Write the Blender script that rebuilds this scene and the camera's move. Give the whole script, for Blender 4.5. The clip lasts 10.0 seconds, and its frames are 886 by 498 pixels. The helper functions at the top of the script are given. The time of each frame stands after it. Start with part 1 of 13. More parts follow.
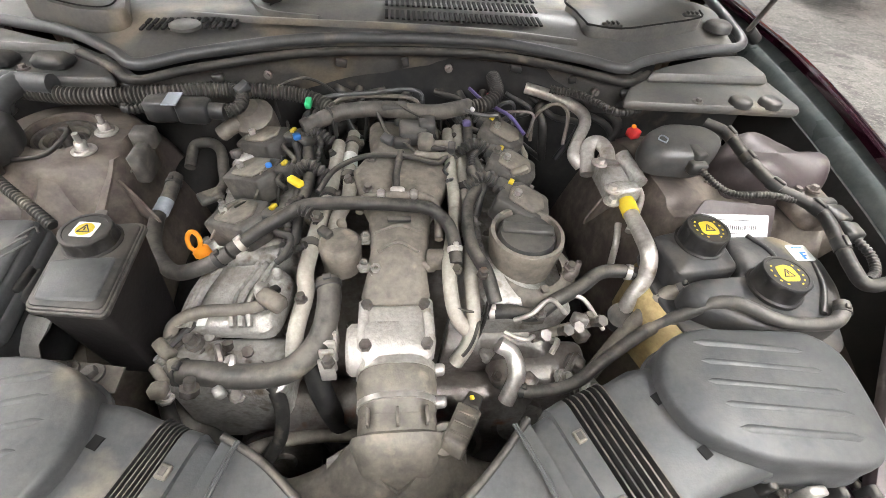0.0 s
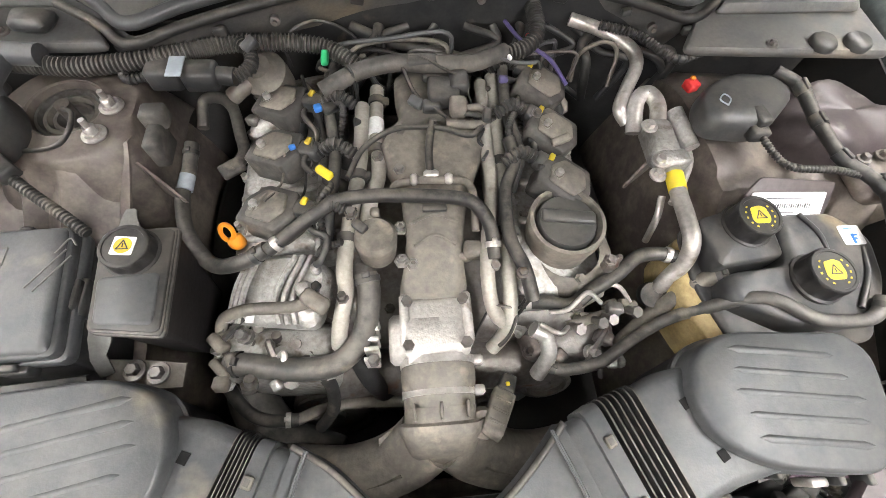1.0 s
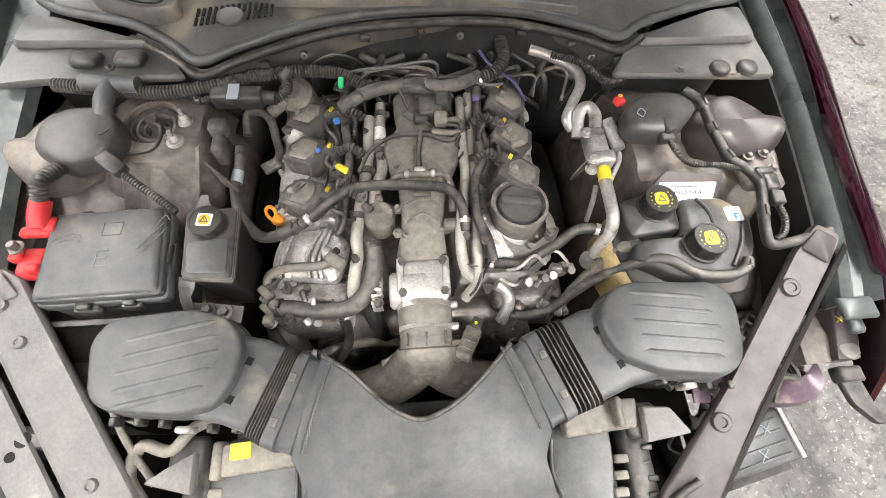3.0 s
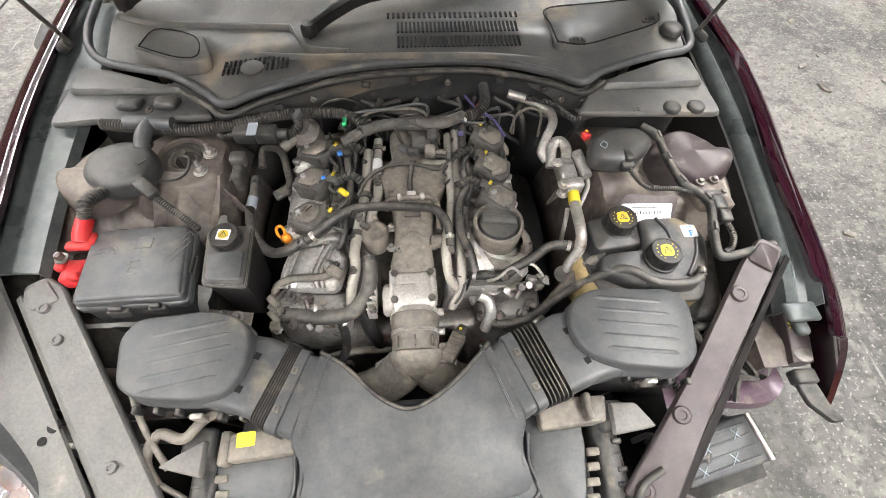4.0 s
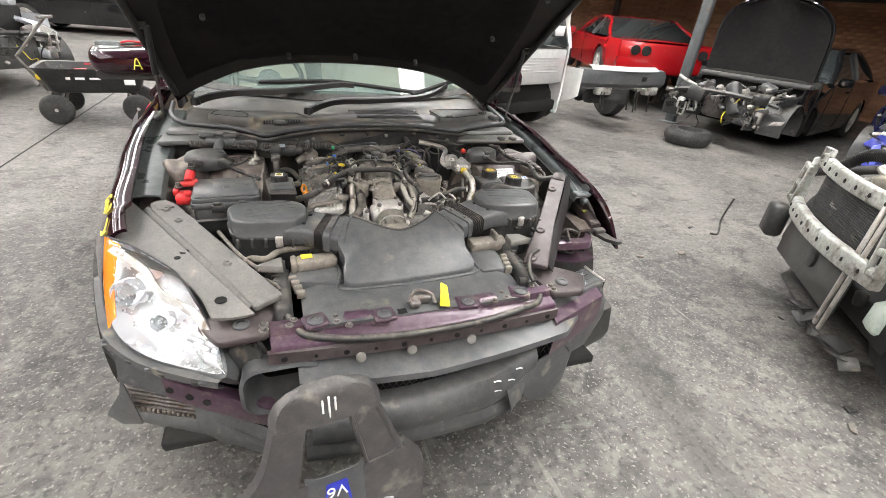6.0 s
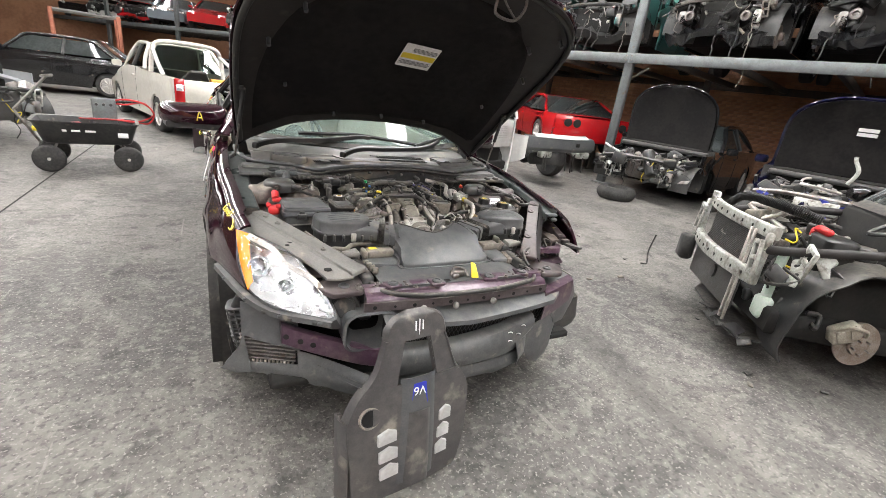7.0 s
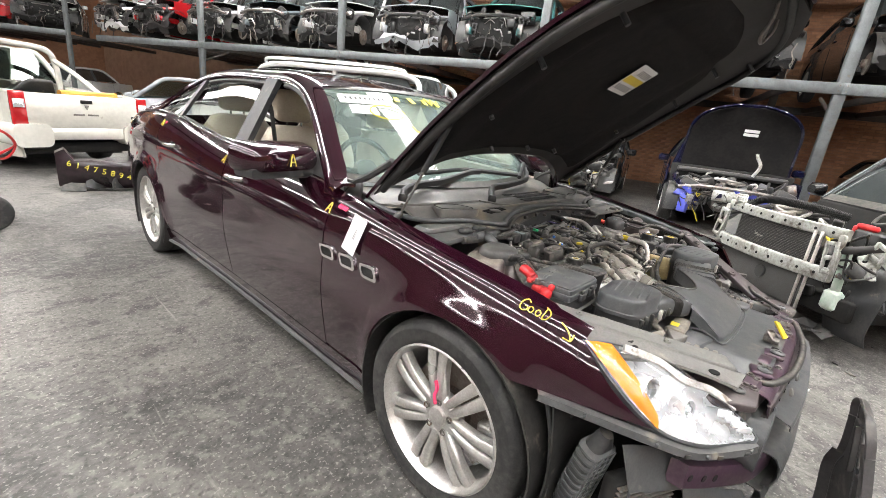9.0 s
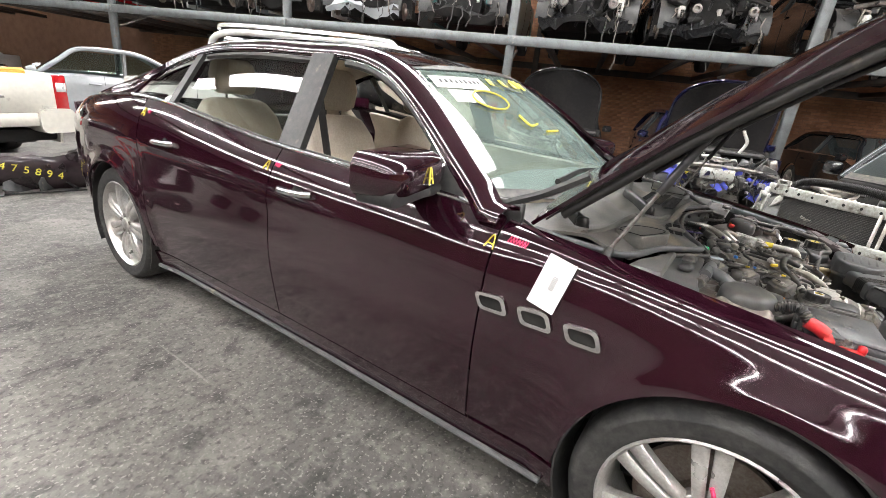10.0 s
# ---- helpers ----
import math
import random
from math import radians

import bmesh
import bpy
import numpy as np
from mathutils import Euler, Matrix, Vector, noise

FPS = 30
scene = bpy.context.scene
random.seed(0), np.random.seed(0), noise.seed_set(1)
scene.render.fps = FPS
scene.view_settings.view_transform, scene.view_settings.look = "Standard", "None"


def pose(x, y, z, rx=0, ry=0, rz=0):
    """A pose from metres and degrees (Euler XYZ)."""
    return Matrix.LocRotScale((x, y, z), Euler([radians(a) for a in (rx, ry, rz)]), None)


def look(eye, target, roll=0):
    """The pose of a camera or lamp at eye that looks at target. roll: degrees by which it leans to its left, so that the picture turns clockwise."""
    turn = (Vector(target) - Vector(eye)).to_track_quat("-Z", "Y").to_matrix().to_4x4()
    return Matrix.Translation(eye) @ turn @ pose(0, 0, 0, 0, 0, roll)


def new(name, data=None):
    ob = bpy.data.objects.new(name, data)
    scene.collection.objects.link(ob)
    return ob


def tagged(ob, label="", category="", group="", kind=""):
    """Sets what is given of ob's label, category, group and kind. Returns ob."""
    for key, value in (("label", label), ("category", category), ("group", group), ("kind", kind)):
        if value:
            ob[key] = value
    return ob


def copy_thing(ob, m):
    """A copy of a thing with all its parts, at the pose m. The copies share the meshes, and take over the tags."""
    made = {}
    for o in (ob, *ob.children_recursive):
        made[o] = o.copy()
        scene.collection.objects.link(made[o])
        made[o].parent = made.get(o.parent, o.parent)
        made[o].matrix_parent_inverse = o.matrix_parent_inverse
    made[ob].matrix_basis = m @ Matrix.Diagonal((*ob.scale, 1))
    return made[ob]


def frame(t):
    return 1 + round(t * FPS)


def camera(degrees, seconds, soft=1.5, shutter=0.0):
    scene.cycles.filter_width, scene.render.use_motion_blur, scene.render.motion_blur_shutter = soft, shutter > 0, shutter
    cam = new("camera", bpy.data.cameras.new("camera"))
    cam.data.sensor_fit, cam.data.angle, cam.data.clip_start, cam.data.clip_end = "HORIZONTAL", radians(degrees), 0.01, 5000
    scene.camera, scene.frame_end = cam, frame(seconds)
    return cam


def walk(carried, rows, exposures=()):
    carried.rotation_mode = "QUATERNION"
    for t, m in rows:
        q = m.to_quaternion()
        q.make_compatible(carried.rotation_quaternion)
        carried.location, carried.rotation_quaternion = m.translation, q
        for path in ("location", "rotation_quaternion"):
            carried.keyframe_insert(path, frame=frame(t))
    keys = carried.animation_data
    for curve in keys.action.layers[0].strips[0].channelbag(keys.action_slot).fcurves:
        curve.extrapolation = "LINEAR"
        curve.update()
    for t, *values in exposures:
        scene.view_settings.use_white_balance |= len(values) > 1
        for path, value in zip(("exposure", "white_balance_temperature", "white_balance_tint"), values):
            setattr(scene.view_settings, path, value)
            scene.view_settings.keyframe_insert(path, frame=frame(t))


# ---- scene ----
cam = camera(90.6, 10.0, soft=0.5)
PATH = [
    (0, (0.011, -0.547, 1.279), (0.242, 0.801, -0.18), 6.6),
    (0.5, (-0.014, -0.415, 1.307), (0.197, 0.585, -0.412), 9.4),
    (1, (-0.021, -0.393, 1.366), (0.146, 0.472, -0.43), 7.1),
    (1.5, (-0.015, -0.417, 1.425), (0.147, 0.435, -0.377), 6.9),
    (2, (-0.01, -0.453, 1.479), (0.144, 0.392, -0.327), 6.4),
    (2.5, (-0.005, -0.491, 1.527), (0.144, 0.351, -0.282), 6.1),
    (3.8, (0.015, -0.623, 1.608), (0.135, 0.364, -0.127), 3.6),
    (4, (0.026, -0.65, 1.624), (0.148, 0.393, -0.078), 3.1),
    (4.5, (0.06, -0.799, 1.604), (0.273, 0.453, 0.059), 2.8),
    (5, (0.03, -1.032, 1.539), (0.41, 0.402, 0.198), 2.7),
    (5.5, (-0.147, -1.364, 1.503), (0.378, 0.191, 0.361), 3.2),
    (5.7, (-0.227, -1.508, 1.477), (0.355, 0.079, 0.408), 4.2),
    (6.8, (-0.775, -2.176, 1.412), (0.079, -0.521, 0.683), 7.6),
    (7, (-0.899, -2.2, 1.419), (0.011, -0.556, 0.734), 7.6),
    (7.5, (-1.216, -2.009, 1.399), (-0.128, -0.442, 0.799), 7.5),
    (8, (-1.531, -1.695, 1.382), (-0.289, -0.23, 0.824), 7.1),
    (8.5, (-1.777, -1.296, 1.371), (-0.428, 0.067, 0.803), 6.8),
    (9, (-1.898, -0.798, 1.337), (-0.461, 0.46, 0.744), 6.7),
    (9.5, (-1.986, -0.318, 1.325), (-0.486, 0.846, 0.696), 6.7),
    (10, (-2.004, 0.171, 1.306), (-0.409, 1.177, 0.64), 6.5),
]
walk(cam, [(t, look(eye, target, roll)) for t, eye, target, roll in PATH], exposures=[(0.0, 0.58), (2.6, 0.68), (4.0, 0.44), (4.6, 0.26), (5.5, 0.26), (7.0, 0.18), (8.5, 0.31), (9.5, 0.34), (10.0, 0.30)])

# ---- world and light ----
world = bpy.data.worlds.new("sky")
scene.world = world
world.use_nodes = True
wn = world.node_tree.nodes
sky = wn.new("ShaderNodeTexSky")
sky.sky_type = "NISHITA"
sky.sun_disc = False
sky.sun_elevation, sky.sun_rotation = radians(48), radians(200)
world.node_tree.links.new(sky.outputs[0], wn["Background"].inputs[0])
wn["Background"].inputs[1].default_value = 0.12

SKYLIGHT = 33.0      # glow of the translucent roof sheets
TUBE = 50.0         # glow of the long tube lamps


# ---- materials ----
def material(name, base, rough=0.5, metal=0.0, other=None, scale=6.0, mix=0.5, bump=0.0, fine=80.0, coat=0.0, speck=None,
             speck_scale=40.0, speck_amount=0.62, island=0.0, each=0.0, rough_var=0.12, spec=0.38, settled=0.0):
    """A surface with two scales of variation: broad stains of a second colour and a fine grain, with relief."""
    m = bpy.data.materials.new(name)
    m.use_nodes = True
    nt = m.node_tree
    n, k = nt.nodes, nt.links
    b = n["Principled BSDF"]
    b.inputs["Metallic"].default_value = metal
    b.inputs["Specular IOR Level"].default_value = spec
    b.inputs["Coat Weight"].default_value = coat
    b.inputs["Coat Roughness"].default_value = 0.04
    tc = n.new("ShaderNodeTexCoord")
    big = n.new("ShaderNodeTexNoise")
    big.inputs["Scale"].default_value, big.inputs["Detail"].default_value = scale, 6.0
    k.new(tc.outputs["Object"], big.inputs["Vector"])
    ramp = n.new("ShaderNodeMapRange")
    ramp.inputs["From Min"].default_value, ramp.inputs["From Max"].default_value = 0.43, 0.59
    ramp.inputs["To Max"].default_value = mix
    grain = n.new("ShaderNodeTexNoise")
    grain.inputs["Scale"].default_value, grain.inputs["Detail"].default_value = scale * 6.5, 8.0
    k.new(tc.outputs["Object"], grain.inputs["Vector"])
    both = n.new("ShaderNodeMix")
    both.inputs[0].default_value = 0.42
    k.new(big.outputs["Fac"], both.inputs[2])
    k.new(grain.outputs["Fac"], both.inputs[3])
    k.new(both.outputs[0], ramp.inputs["Value"])
    col = n.new("ShaderNodeMix")
    col.data_type = "RGBA"
    other = other or tuple(min(1, c * 1.25 + 0.01) for c in base)
    col.inputs[6].default_value, col.inputs[7].default_value = (*base, 1), (*other, 1)
    k.new(ramp.outputs[0], col.inputs[0])
    out = col.outputs[2]
    small = n.new("ShaderNodeTexNoise")
    small.inputs["Scale"].default_value, small.inputs["Detail"].default_value = fine, 4.0
    k.new(tc.outputs["Object"], small.inputs["Vector"])
    if speck:
        r2 = n.new("ShaderNodeMapRange")
        r2.inputs["From Min"].default_value, r2.inputs["From Max"].default_value = speck_amount, speck_amount + 0.12
        sp = n.new("ShaderNodeTexNoise")
        sp.inputs["Scale"].default_value, sp.inputs["Detail"].default_value = speck_scale, 8.0
        k.new(tc.outputs["Object"], sp.inputs["Vector"])
        k.new(sp.outputs["Fac"], r2.inputs["Value"])
        c2 = n.new("ShaderNodeMix")
        c2.data_type = "RGBA"
        c2.inputs[7].default_value = (*speck, 1)
        k.new(out, c2.inputs[6])
        k.new(r2.outputs[0], c2.inputs[0])
        out = c2.outputs[2]
    if island or each:
        oi = n.new("ShaderNodeObjectInfo" if island else "ShaderNodeNewGeometry")
        island = island or each
        mr = n.new("ShaderNodeMapRange")
        mr.inputs["To Min"].default_value, mr.inputs["To Max"].default_value = 1 - island, 1 + island
        k.new(oi.outputs["Random" if "Random" in oi.outputs else "Random Per Island"], mr.inputs["Value"])
        hs = n.new("ShaderNodeHueSaturation")
        k.new(mr.outputs[0], hs.inputs["Value"])
        k.new(out, hs.inputs["Color"])
        out = hs.outputs[0]
    if bump > 0.0:
        # gritty soil, a few millimetres across
        soil = n.new("ShaderNodeTexNoise")
        soil.inputs["Scale"].default_value, soil.inputs["Detail"].default_value, soil.inputs["Roughness"].default_value = 150.0, 3.0, 0.7
        k.new(tc.outputs["Object"], soil.inputs["Vector"])
        sm = n.new("ShaderNodeMapRange")
        sm.inputs["From Min"].default_value, sm.inputs["From Max"].default_value = 0.30, 0.70
        sm.inputs["To Min"].default_value, sm.inputs["To Max"].default_value = 0.87, 1.13
        k.new(soil.outputs["Fac"], sm.inputs["Value"])
        gv = n.new("ShaderNodeHueSaturation")
        k.new(sm.outputs[0], gv.inputs["Value"])
        k.new(out, gv.inputs["Color"])
        out = gv.outputs[0]
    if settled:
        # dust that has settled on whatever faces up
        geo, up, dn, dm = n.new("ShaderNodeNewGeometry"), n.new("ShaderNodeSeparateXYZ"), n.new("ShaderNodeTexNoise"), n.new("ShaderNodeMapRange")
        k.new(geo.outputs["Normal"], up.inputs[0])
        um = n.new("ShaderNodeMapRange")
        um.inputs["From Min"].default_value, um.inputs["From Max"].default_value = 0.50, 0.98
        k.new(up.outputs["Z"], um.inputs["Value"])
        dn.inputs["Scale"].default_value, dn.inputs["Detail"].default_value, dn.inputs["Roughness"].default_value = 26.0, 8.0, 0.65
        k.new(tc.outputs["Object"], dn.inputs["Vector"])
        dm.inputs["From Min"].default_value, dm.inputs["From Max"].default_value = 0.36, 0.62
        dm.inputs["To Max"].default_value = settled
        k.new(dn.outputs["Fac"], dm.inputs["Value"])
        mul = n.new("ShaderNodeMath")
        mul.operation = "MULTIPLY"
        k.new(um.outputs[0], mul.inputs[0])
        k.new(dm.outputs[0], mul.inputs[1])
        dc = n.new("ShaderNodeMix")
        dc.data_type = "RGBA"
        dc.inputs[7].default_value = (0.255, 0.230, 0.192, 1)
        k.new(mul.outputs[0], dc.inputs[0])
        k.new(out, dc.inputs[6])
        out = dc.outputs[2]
    k.new(out, b.inputs["Base Color"])
    rr = n.new("ShaderNodeMapRange")
    rr.inputs["To Min"].default_value, rr.inputs["To Max"].default_value = max(0.02, rough - rough_var), min(1, rough + rough_var)
    k.new(big.outputs["Fac"], rr.inputs["Value"])
    k.new(rr.outputs[0], b.inputs["Roughness"])
    if bump:
        bp = n.new("ShaderNodeBump")
        bp.inputs["Strength"].default_value, bp.inputs["Distance"].default_value = bump, 0.004
        k.new(small.outputs["Fac"], bp.inputs["Height"])
        k.new(bp.outputs[0], b.inputs["Normal"])
    return m


def glow(name, colour, strength):
    m = bpy.data.materials.new(name)
    m.use_nodes = True
    b = m.node_tree.nodes["Principled BSDF"]
    b.inputs["Base Color"].default_value = (0.8, 0.8, 0.8, 1)
    b.inputs["Emission Color"].default_value = (*colour, 1)
    b.inputs["Emission Strength"].default_value = strength
    return m


def glassy(name, tint, rough=0.0, see=0.85, dust=0.0):
    """A thin pane: mostly clear, with the gloss of its surface; dust: strength of a teal layer that paints reflected
    haze in.
    """
    m = bpy.data.materials.new(name)
    m.use_nodes = True
    n, k = m.node_tree.nodes, m.node_tree.links
    n.clear()
    out, mix = n.new("ShaderNodeOutputMaterial"), n.new("ShaderNodeMixShader")
    clear, gloss, fres = n.new("ShaderNodeBsdfTransparent"), n.new("ShaderNodeBsdfGlossy"), n.new("ShaderNodeFresnel")
    clear.inputs[0].default_value = (*tint, 1)
    gloss.inputs["Roughness"].default_value = rough
    fres.inputs[0].default_value = 1.0 + (1.0 - see) * 4.0
    k.new(fres.outputs[0], mix.inputs[0])
    k.new(clear.outputs[0], mix.inputs[1])
    k.new(gloss.outputs[0], mix.inputs[2])
    last = mix
    # teal diffuse layer imitating the bright roof reflected in the glass
    if dust:
        haze, soil, tc = n.new("ShaderNodeBsdfDiffuse"), n.new("ShaderNodeTexNoise"), n.new("ShaderNodeTexCoord")
        haze.inputs[0].default_value = (0.40, 0.52, 0.48, 1)
        soil.inputs["Scale"].default_value, soil.inputs["Detail"].default_value = 5.0, 6.0
        k.new(tc.outputs["Object"], soil.inputs["Vector"])
        amount = n.new("ShaderNodeMapRange")
        amount.inputs["From Min"].default_value, amount.inputs["From Max"].default_value = 0.3, 0.7
        amount.inputs["To Min"].default_value, amount.inputs["To Max"].default_value = dust * 0.6, dust * 1.3
        last = n.new("ShaderNodeMixShader")
        k.new(soil.outputs["Fac"], amount.inputs["Value"])
        k.new(amount.outputs[0], last.inputs[0])
        k.new(mix.outputs[0], last.inputs[1])
        k.new(haze.outputs[0], last.inputs[2])
    k.new(last.outputs[0], out.inputs[0])
    return m


PAINT = material("maroon_paint", (0.019, 0.003, 0.008), 0.10, 0.25, (0.026, 0.0045, 0.012), 2.0, 0.6, 0.0, 300, coat=1.0, rough_var=0.03)
PURPLE = material("dusty_purple_metal", (0.052, 0.040, 0.042), 0.46, 0.1, (0.088, 0.076, 0.074), 5.0, 0.75, 0.04, 200, speck=(0.19, 0.175, 0.155), speck_scale=18, speck_amount=0.66, settled=0.12)
PURPLE_CLEAN = material("purple_metal", (0.064, 0.033, 0.054), 0.36, 0.2, (0.105, 0.074, 0.086), 8.0, 0.7, 0.08, 160, coat=0.2, speck=(0.17, 0.145, 0.12), speck_scale=16, speck_amount=0.60)
CHROME = material("chrome", (0.72, 0.72, 0.72), 0.12, 1.0, (0.55, 0.55, 0.55), 20, 0.5, rough_var=0.06)
ALLOY = material("wheel_alloy", (0.56, 0.55, 0.53), 0.32, 0.7, (0.42, 0.40, 0.37), 9, 0.7, 0.05, 200)
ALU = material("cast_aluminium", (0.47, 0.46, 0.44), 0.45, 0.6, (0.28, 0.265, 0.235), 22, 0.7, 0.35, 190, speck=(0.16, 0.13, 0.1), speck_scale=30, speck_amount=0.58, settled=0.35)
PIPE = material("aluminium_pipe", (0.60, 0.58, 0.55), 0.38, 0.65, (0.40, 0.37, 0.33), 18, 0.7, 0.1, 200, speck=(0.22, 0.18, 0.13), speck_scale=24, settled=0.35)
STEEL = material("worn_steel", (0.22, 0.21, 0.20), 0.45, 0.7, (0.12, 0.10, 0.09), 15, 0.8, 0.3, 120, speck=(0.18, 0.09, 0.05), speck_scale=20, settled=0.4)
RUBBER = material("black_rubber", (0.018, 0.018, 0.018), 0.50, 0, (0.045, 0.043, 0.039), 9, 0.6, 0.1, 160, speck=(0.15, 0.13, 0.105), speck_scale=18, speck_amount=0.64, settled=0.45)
TYRE = material("tyre_rubber", (0.020, 0.020, 0.020), 0.75, 0, (0.055, 0.053, 0.05), 7, 0.7, 0.35, 90)
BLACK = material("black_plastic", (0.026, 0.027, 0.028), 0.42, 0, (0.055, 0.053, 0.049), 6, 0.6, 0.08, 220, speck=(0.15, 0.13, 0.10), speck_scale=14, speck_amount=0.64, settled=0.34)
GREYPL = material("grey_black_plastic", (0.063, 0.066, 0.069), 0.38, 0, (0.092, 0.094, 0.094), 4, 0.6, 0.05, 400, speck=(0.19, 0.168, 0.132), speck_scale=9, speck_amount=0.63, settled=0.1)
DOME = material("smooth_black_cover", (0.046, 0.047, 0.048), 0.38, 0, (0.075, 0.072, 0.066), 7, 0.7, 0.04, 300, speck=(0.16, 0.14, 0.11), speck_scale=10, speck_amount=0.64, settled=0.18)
SCUTTLE = material("dusty_scuttle_plastic", (0.088, 0.088, 0.086), 0.42, 0, (0.132, 0.124, 0.110), 3, 0.85, 0.06, 300, speck=(0.235, 0.198, 0.145), speck_scale=5, speck_amount=0.585)
WIPER = material("matt_black_wiper", (0.010, 0.010, 0.010), 0.4, 0, (0.024, 0.023, 0.022), 20, 0.6, 0.1, 200)
FLANGE = material("grey_green_channel_plastic", (0.062, 0.072, 0.071), 0.30, 0, (0.12, 0.13, 0.125), 6, 0.6, 0.05, 200)
# near-black that stands in for the shade inside slots, grooves and holes
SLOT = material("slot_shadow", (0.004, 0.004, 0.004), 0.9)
DUSTY = material("dusty_plastic", (0.122, 0.111, 0.096), 0.56, 0, (0.220, 0.197, 0.163), 10, 0.8, 0.1, 200, speck=(0.29, 0.255, 0.205), speck_scale=26, speck_amount=0.62)
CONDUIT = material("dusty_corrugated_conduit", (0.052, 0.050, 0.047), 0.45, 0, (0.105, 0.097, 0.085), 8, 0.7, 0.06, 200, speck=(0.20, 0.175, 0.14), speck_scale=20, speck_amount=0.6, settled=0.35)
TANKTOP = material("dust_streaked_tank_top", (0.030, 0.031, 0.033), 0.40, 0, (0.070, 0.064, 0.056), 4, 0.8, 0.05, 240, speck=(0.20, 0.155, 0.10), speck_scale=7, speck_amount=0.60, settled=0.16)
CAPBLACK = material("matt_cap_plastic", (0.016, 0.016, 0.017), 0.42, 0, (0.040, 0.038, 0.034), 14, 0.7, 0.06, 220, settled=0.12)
BADGE = material("faded_yellow_print", (0.62, 0.47, 0.035), 0.55, 0, (0.45, 0.35, 0.06), 60, 0.7)
TAPE = material("grey_blue_tape", (0.36, 0.40, 0.44), 0.5, 0, (0.28, 0.31, 0.34), 30, 0.6)
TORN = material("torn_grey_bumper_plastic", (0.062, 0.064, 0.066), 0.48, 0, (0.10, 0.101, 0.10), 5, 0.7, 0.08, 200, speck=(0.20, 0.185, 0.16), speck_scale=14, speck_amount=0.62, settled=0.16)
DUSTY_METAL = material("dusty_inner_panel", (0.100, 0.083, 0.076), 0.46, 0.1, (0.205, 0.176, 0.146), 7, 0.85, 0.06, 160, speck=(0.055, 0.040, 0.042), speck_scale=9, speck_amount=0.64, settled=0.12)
BEIGE = material("dusty_wing_liner", (0.142, 0.139, 0.130), 0.66, 0, (0.178, 0.170, 0.154), 6, 0.7, 0.2, 150, speck=(0.26, 0.24, 0.205), speck_scale=12, speck_amount=0.66)
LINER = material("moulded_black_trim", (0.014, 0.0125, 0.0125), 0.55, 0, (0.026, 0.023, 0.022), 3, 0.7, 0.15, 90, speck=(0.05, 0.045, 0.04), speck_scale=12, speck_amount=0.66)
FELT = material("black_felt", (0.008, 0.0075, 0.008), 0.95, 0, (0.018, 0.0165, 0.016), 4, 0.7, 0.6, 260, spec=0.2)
# near-black for black parts, and for painted-in shade of voids and recesses
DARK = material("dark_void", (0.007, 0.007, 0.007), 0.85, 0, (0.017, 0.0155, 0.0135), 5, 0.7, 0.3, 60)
RED = material("red_plastic", (0.55, 0.025, 0.03), 0.45, 0, (0.42, 0.04, 0.035), 12, 0.6, 0.1, 100)
YELLOW = material("yellow_plastic", (0.75, 0.58, 0.03), 0.5, 0, (0.6, 0.47, 0.06), 20, 0.5)
ORANGE = material("orange_plastic", (0.75, 0.27, 0.02), 0.4, 0, (0.62, 0.22, 0.03), 30, 0.5)
GREEN = material("green_plastic", (0.03, 0.42, 0.16), 0.45)
BLUE = material("blue_plastic", (0.03, 0.16, 0.5), 0.45)
LILAC = material("violet_plastic", (0.10, 0.085, 0.20), 0.45)
PAPER = material("white_paper", (0.78, 0.78, 0.77), 0.6, 0, (0.68, 0.68, 0.66), 14, 0.6, 0.1, 60)
INK = material("printed_ink", (0.05, 0.05, 0.055), 0.7)
CHALK = material("yellow_paint_pen", (0.72, 0.62, 0.08), 0.6)
PINKPEN = material("pink_paint_pen", (0.75, 0.06, 0.17), 0.6)
TANK = material("stained_tank_plastic", (0.42, 0.33, 0.16), 0.45, 0, (0.26, 0.19, 0.09), 14, 0.8, 0.1, 80)
LEATHER = material("cream_leather", (0.50, 0.44, 0.36), 0.5, 0, (0.42, 0.36, 0.29), 8, 0.6, 0.3, 240)
DISC = material("rusty_brake_disc", (0.165, 0.13, 0.105), 0.5, 0.5, (0.27, 0.25, 0.225), 18, 0.7, 0.2, 100)
AMBER = material("amber_lens", (0.85, 0.26, 0.02), 0.12, 0, (0.7, 0.2, 0.02), 20, 0.5, coat=1.0)
LAMPIN = material("lamp_reflector", (0.90, 0.91, 0.92), 0.28, 0.6, (0.80, 0.81, 0.83), 14, 0.6)
GLASS = glassy("clear_glass", (0.80, 0.87, 0.83), 0.0, 0.88)
SCREEN = glassy("hazed_windscreen_glass", (0.66, 0.80, 0.75), 0.0, 0.87, 0.20)
LENS = glassy("lamp_lens", (0.93, 0.94, 0.95), 0.02, 0.86)
FLOOR = None


from mathutils.bvhtree import BVHTree


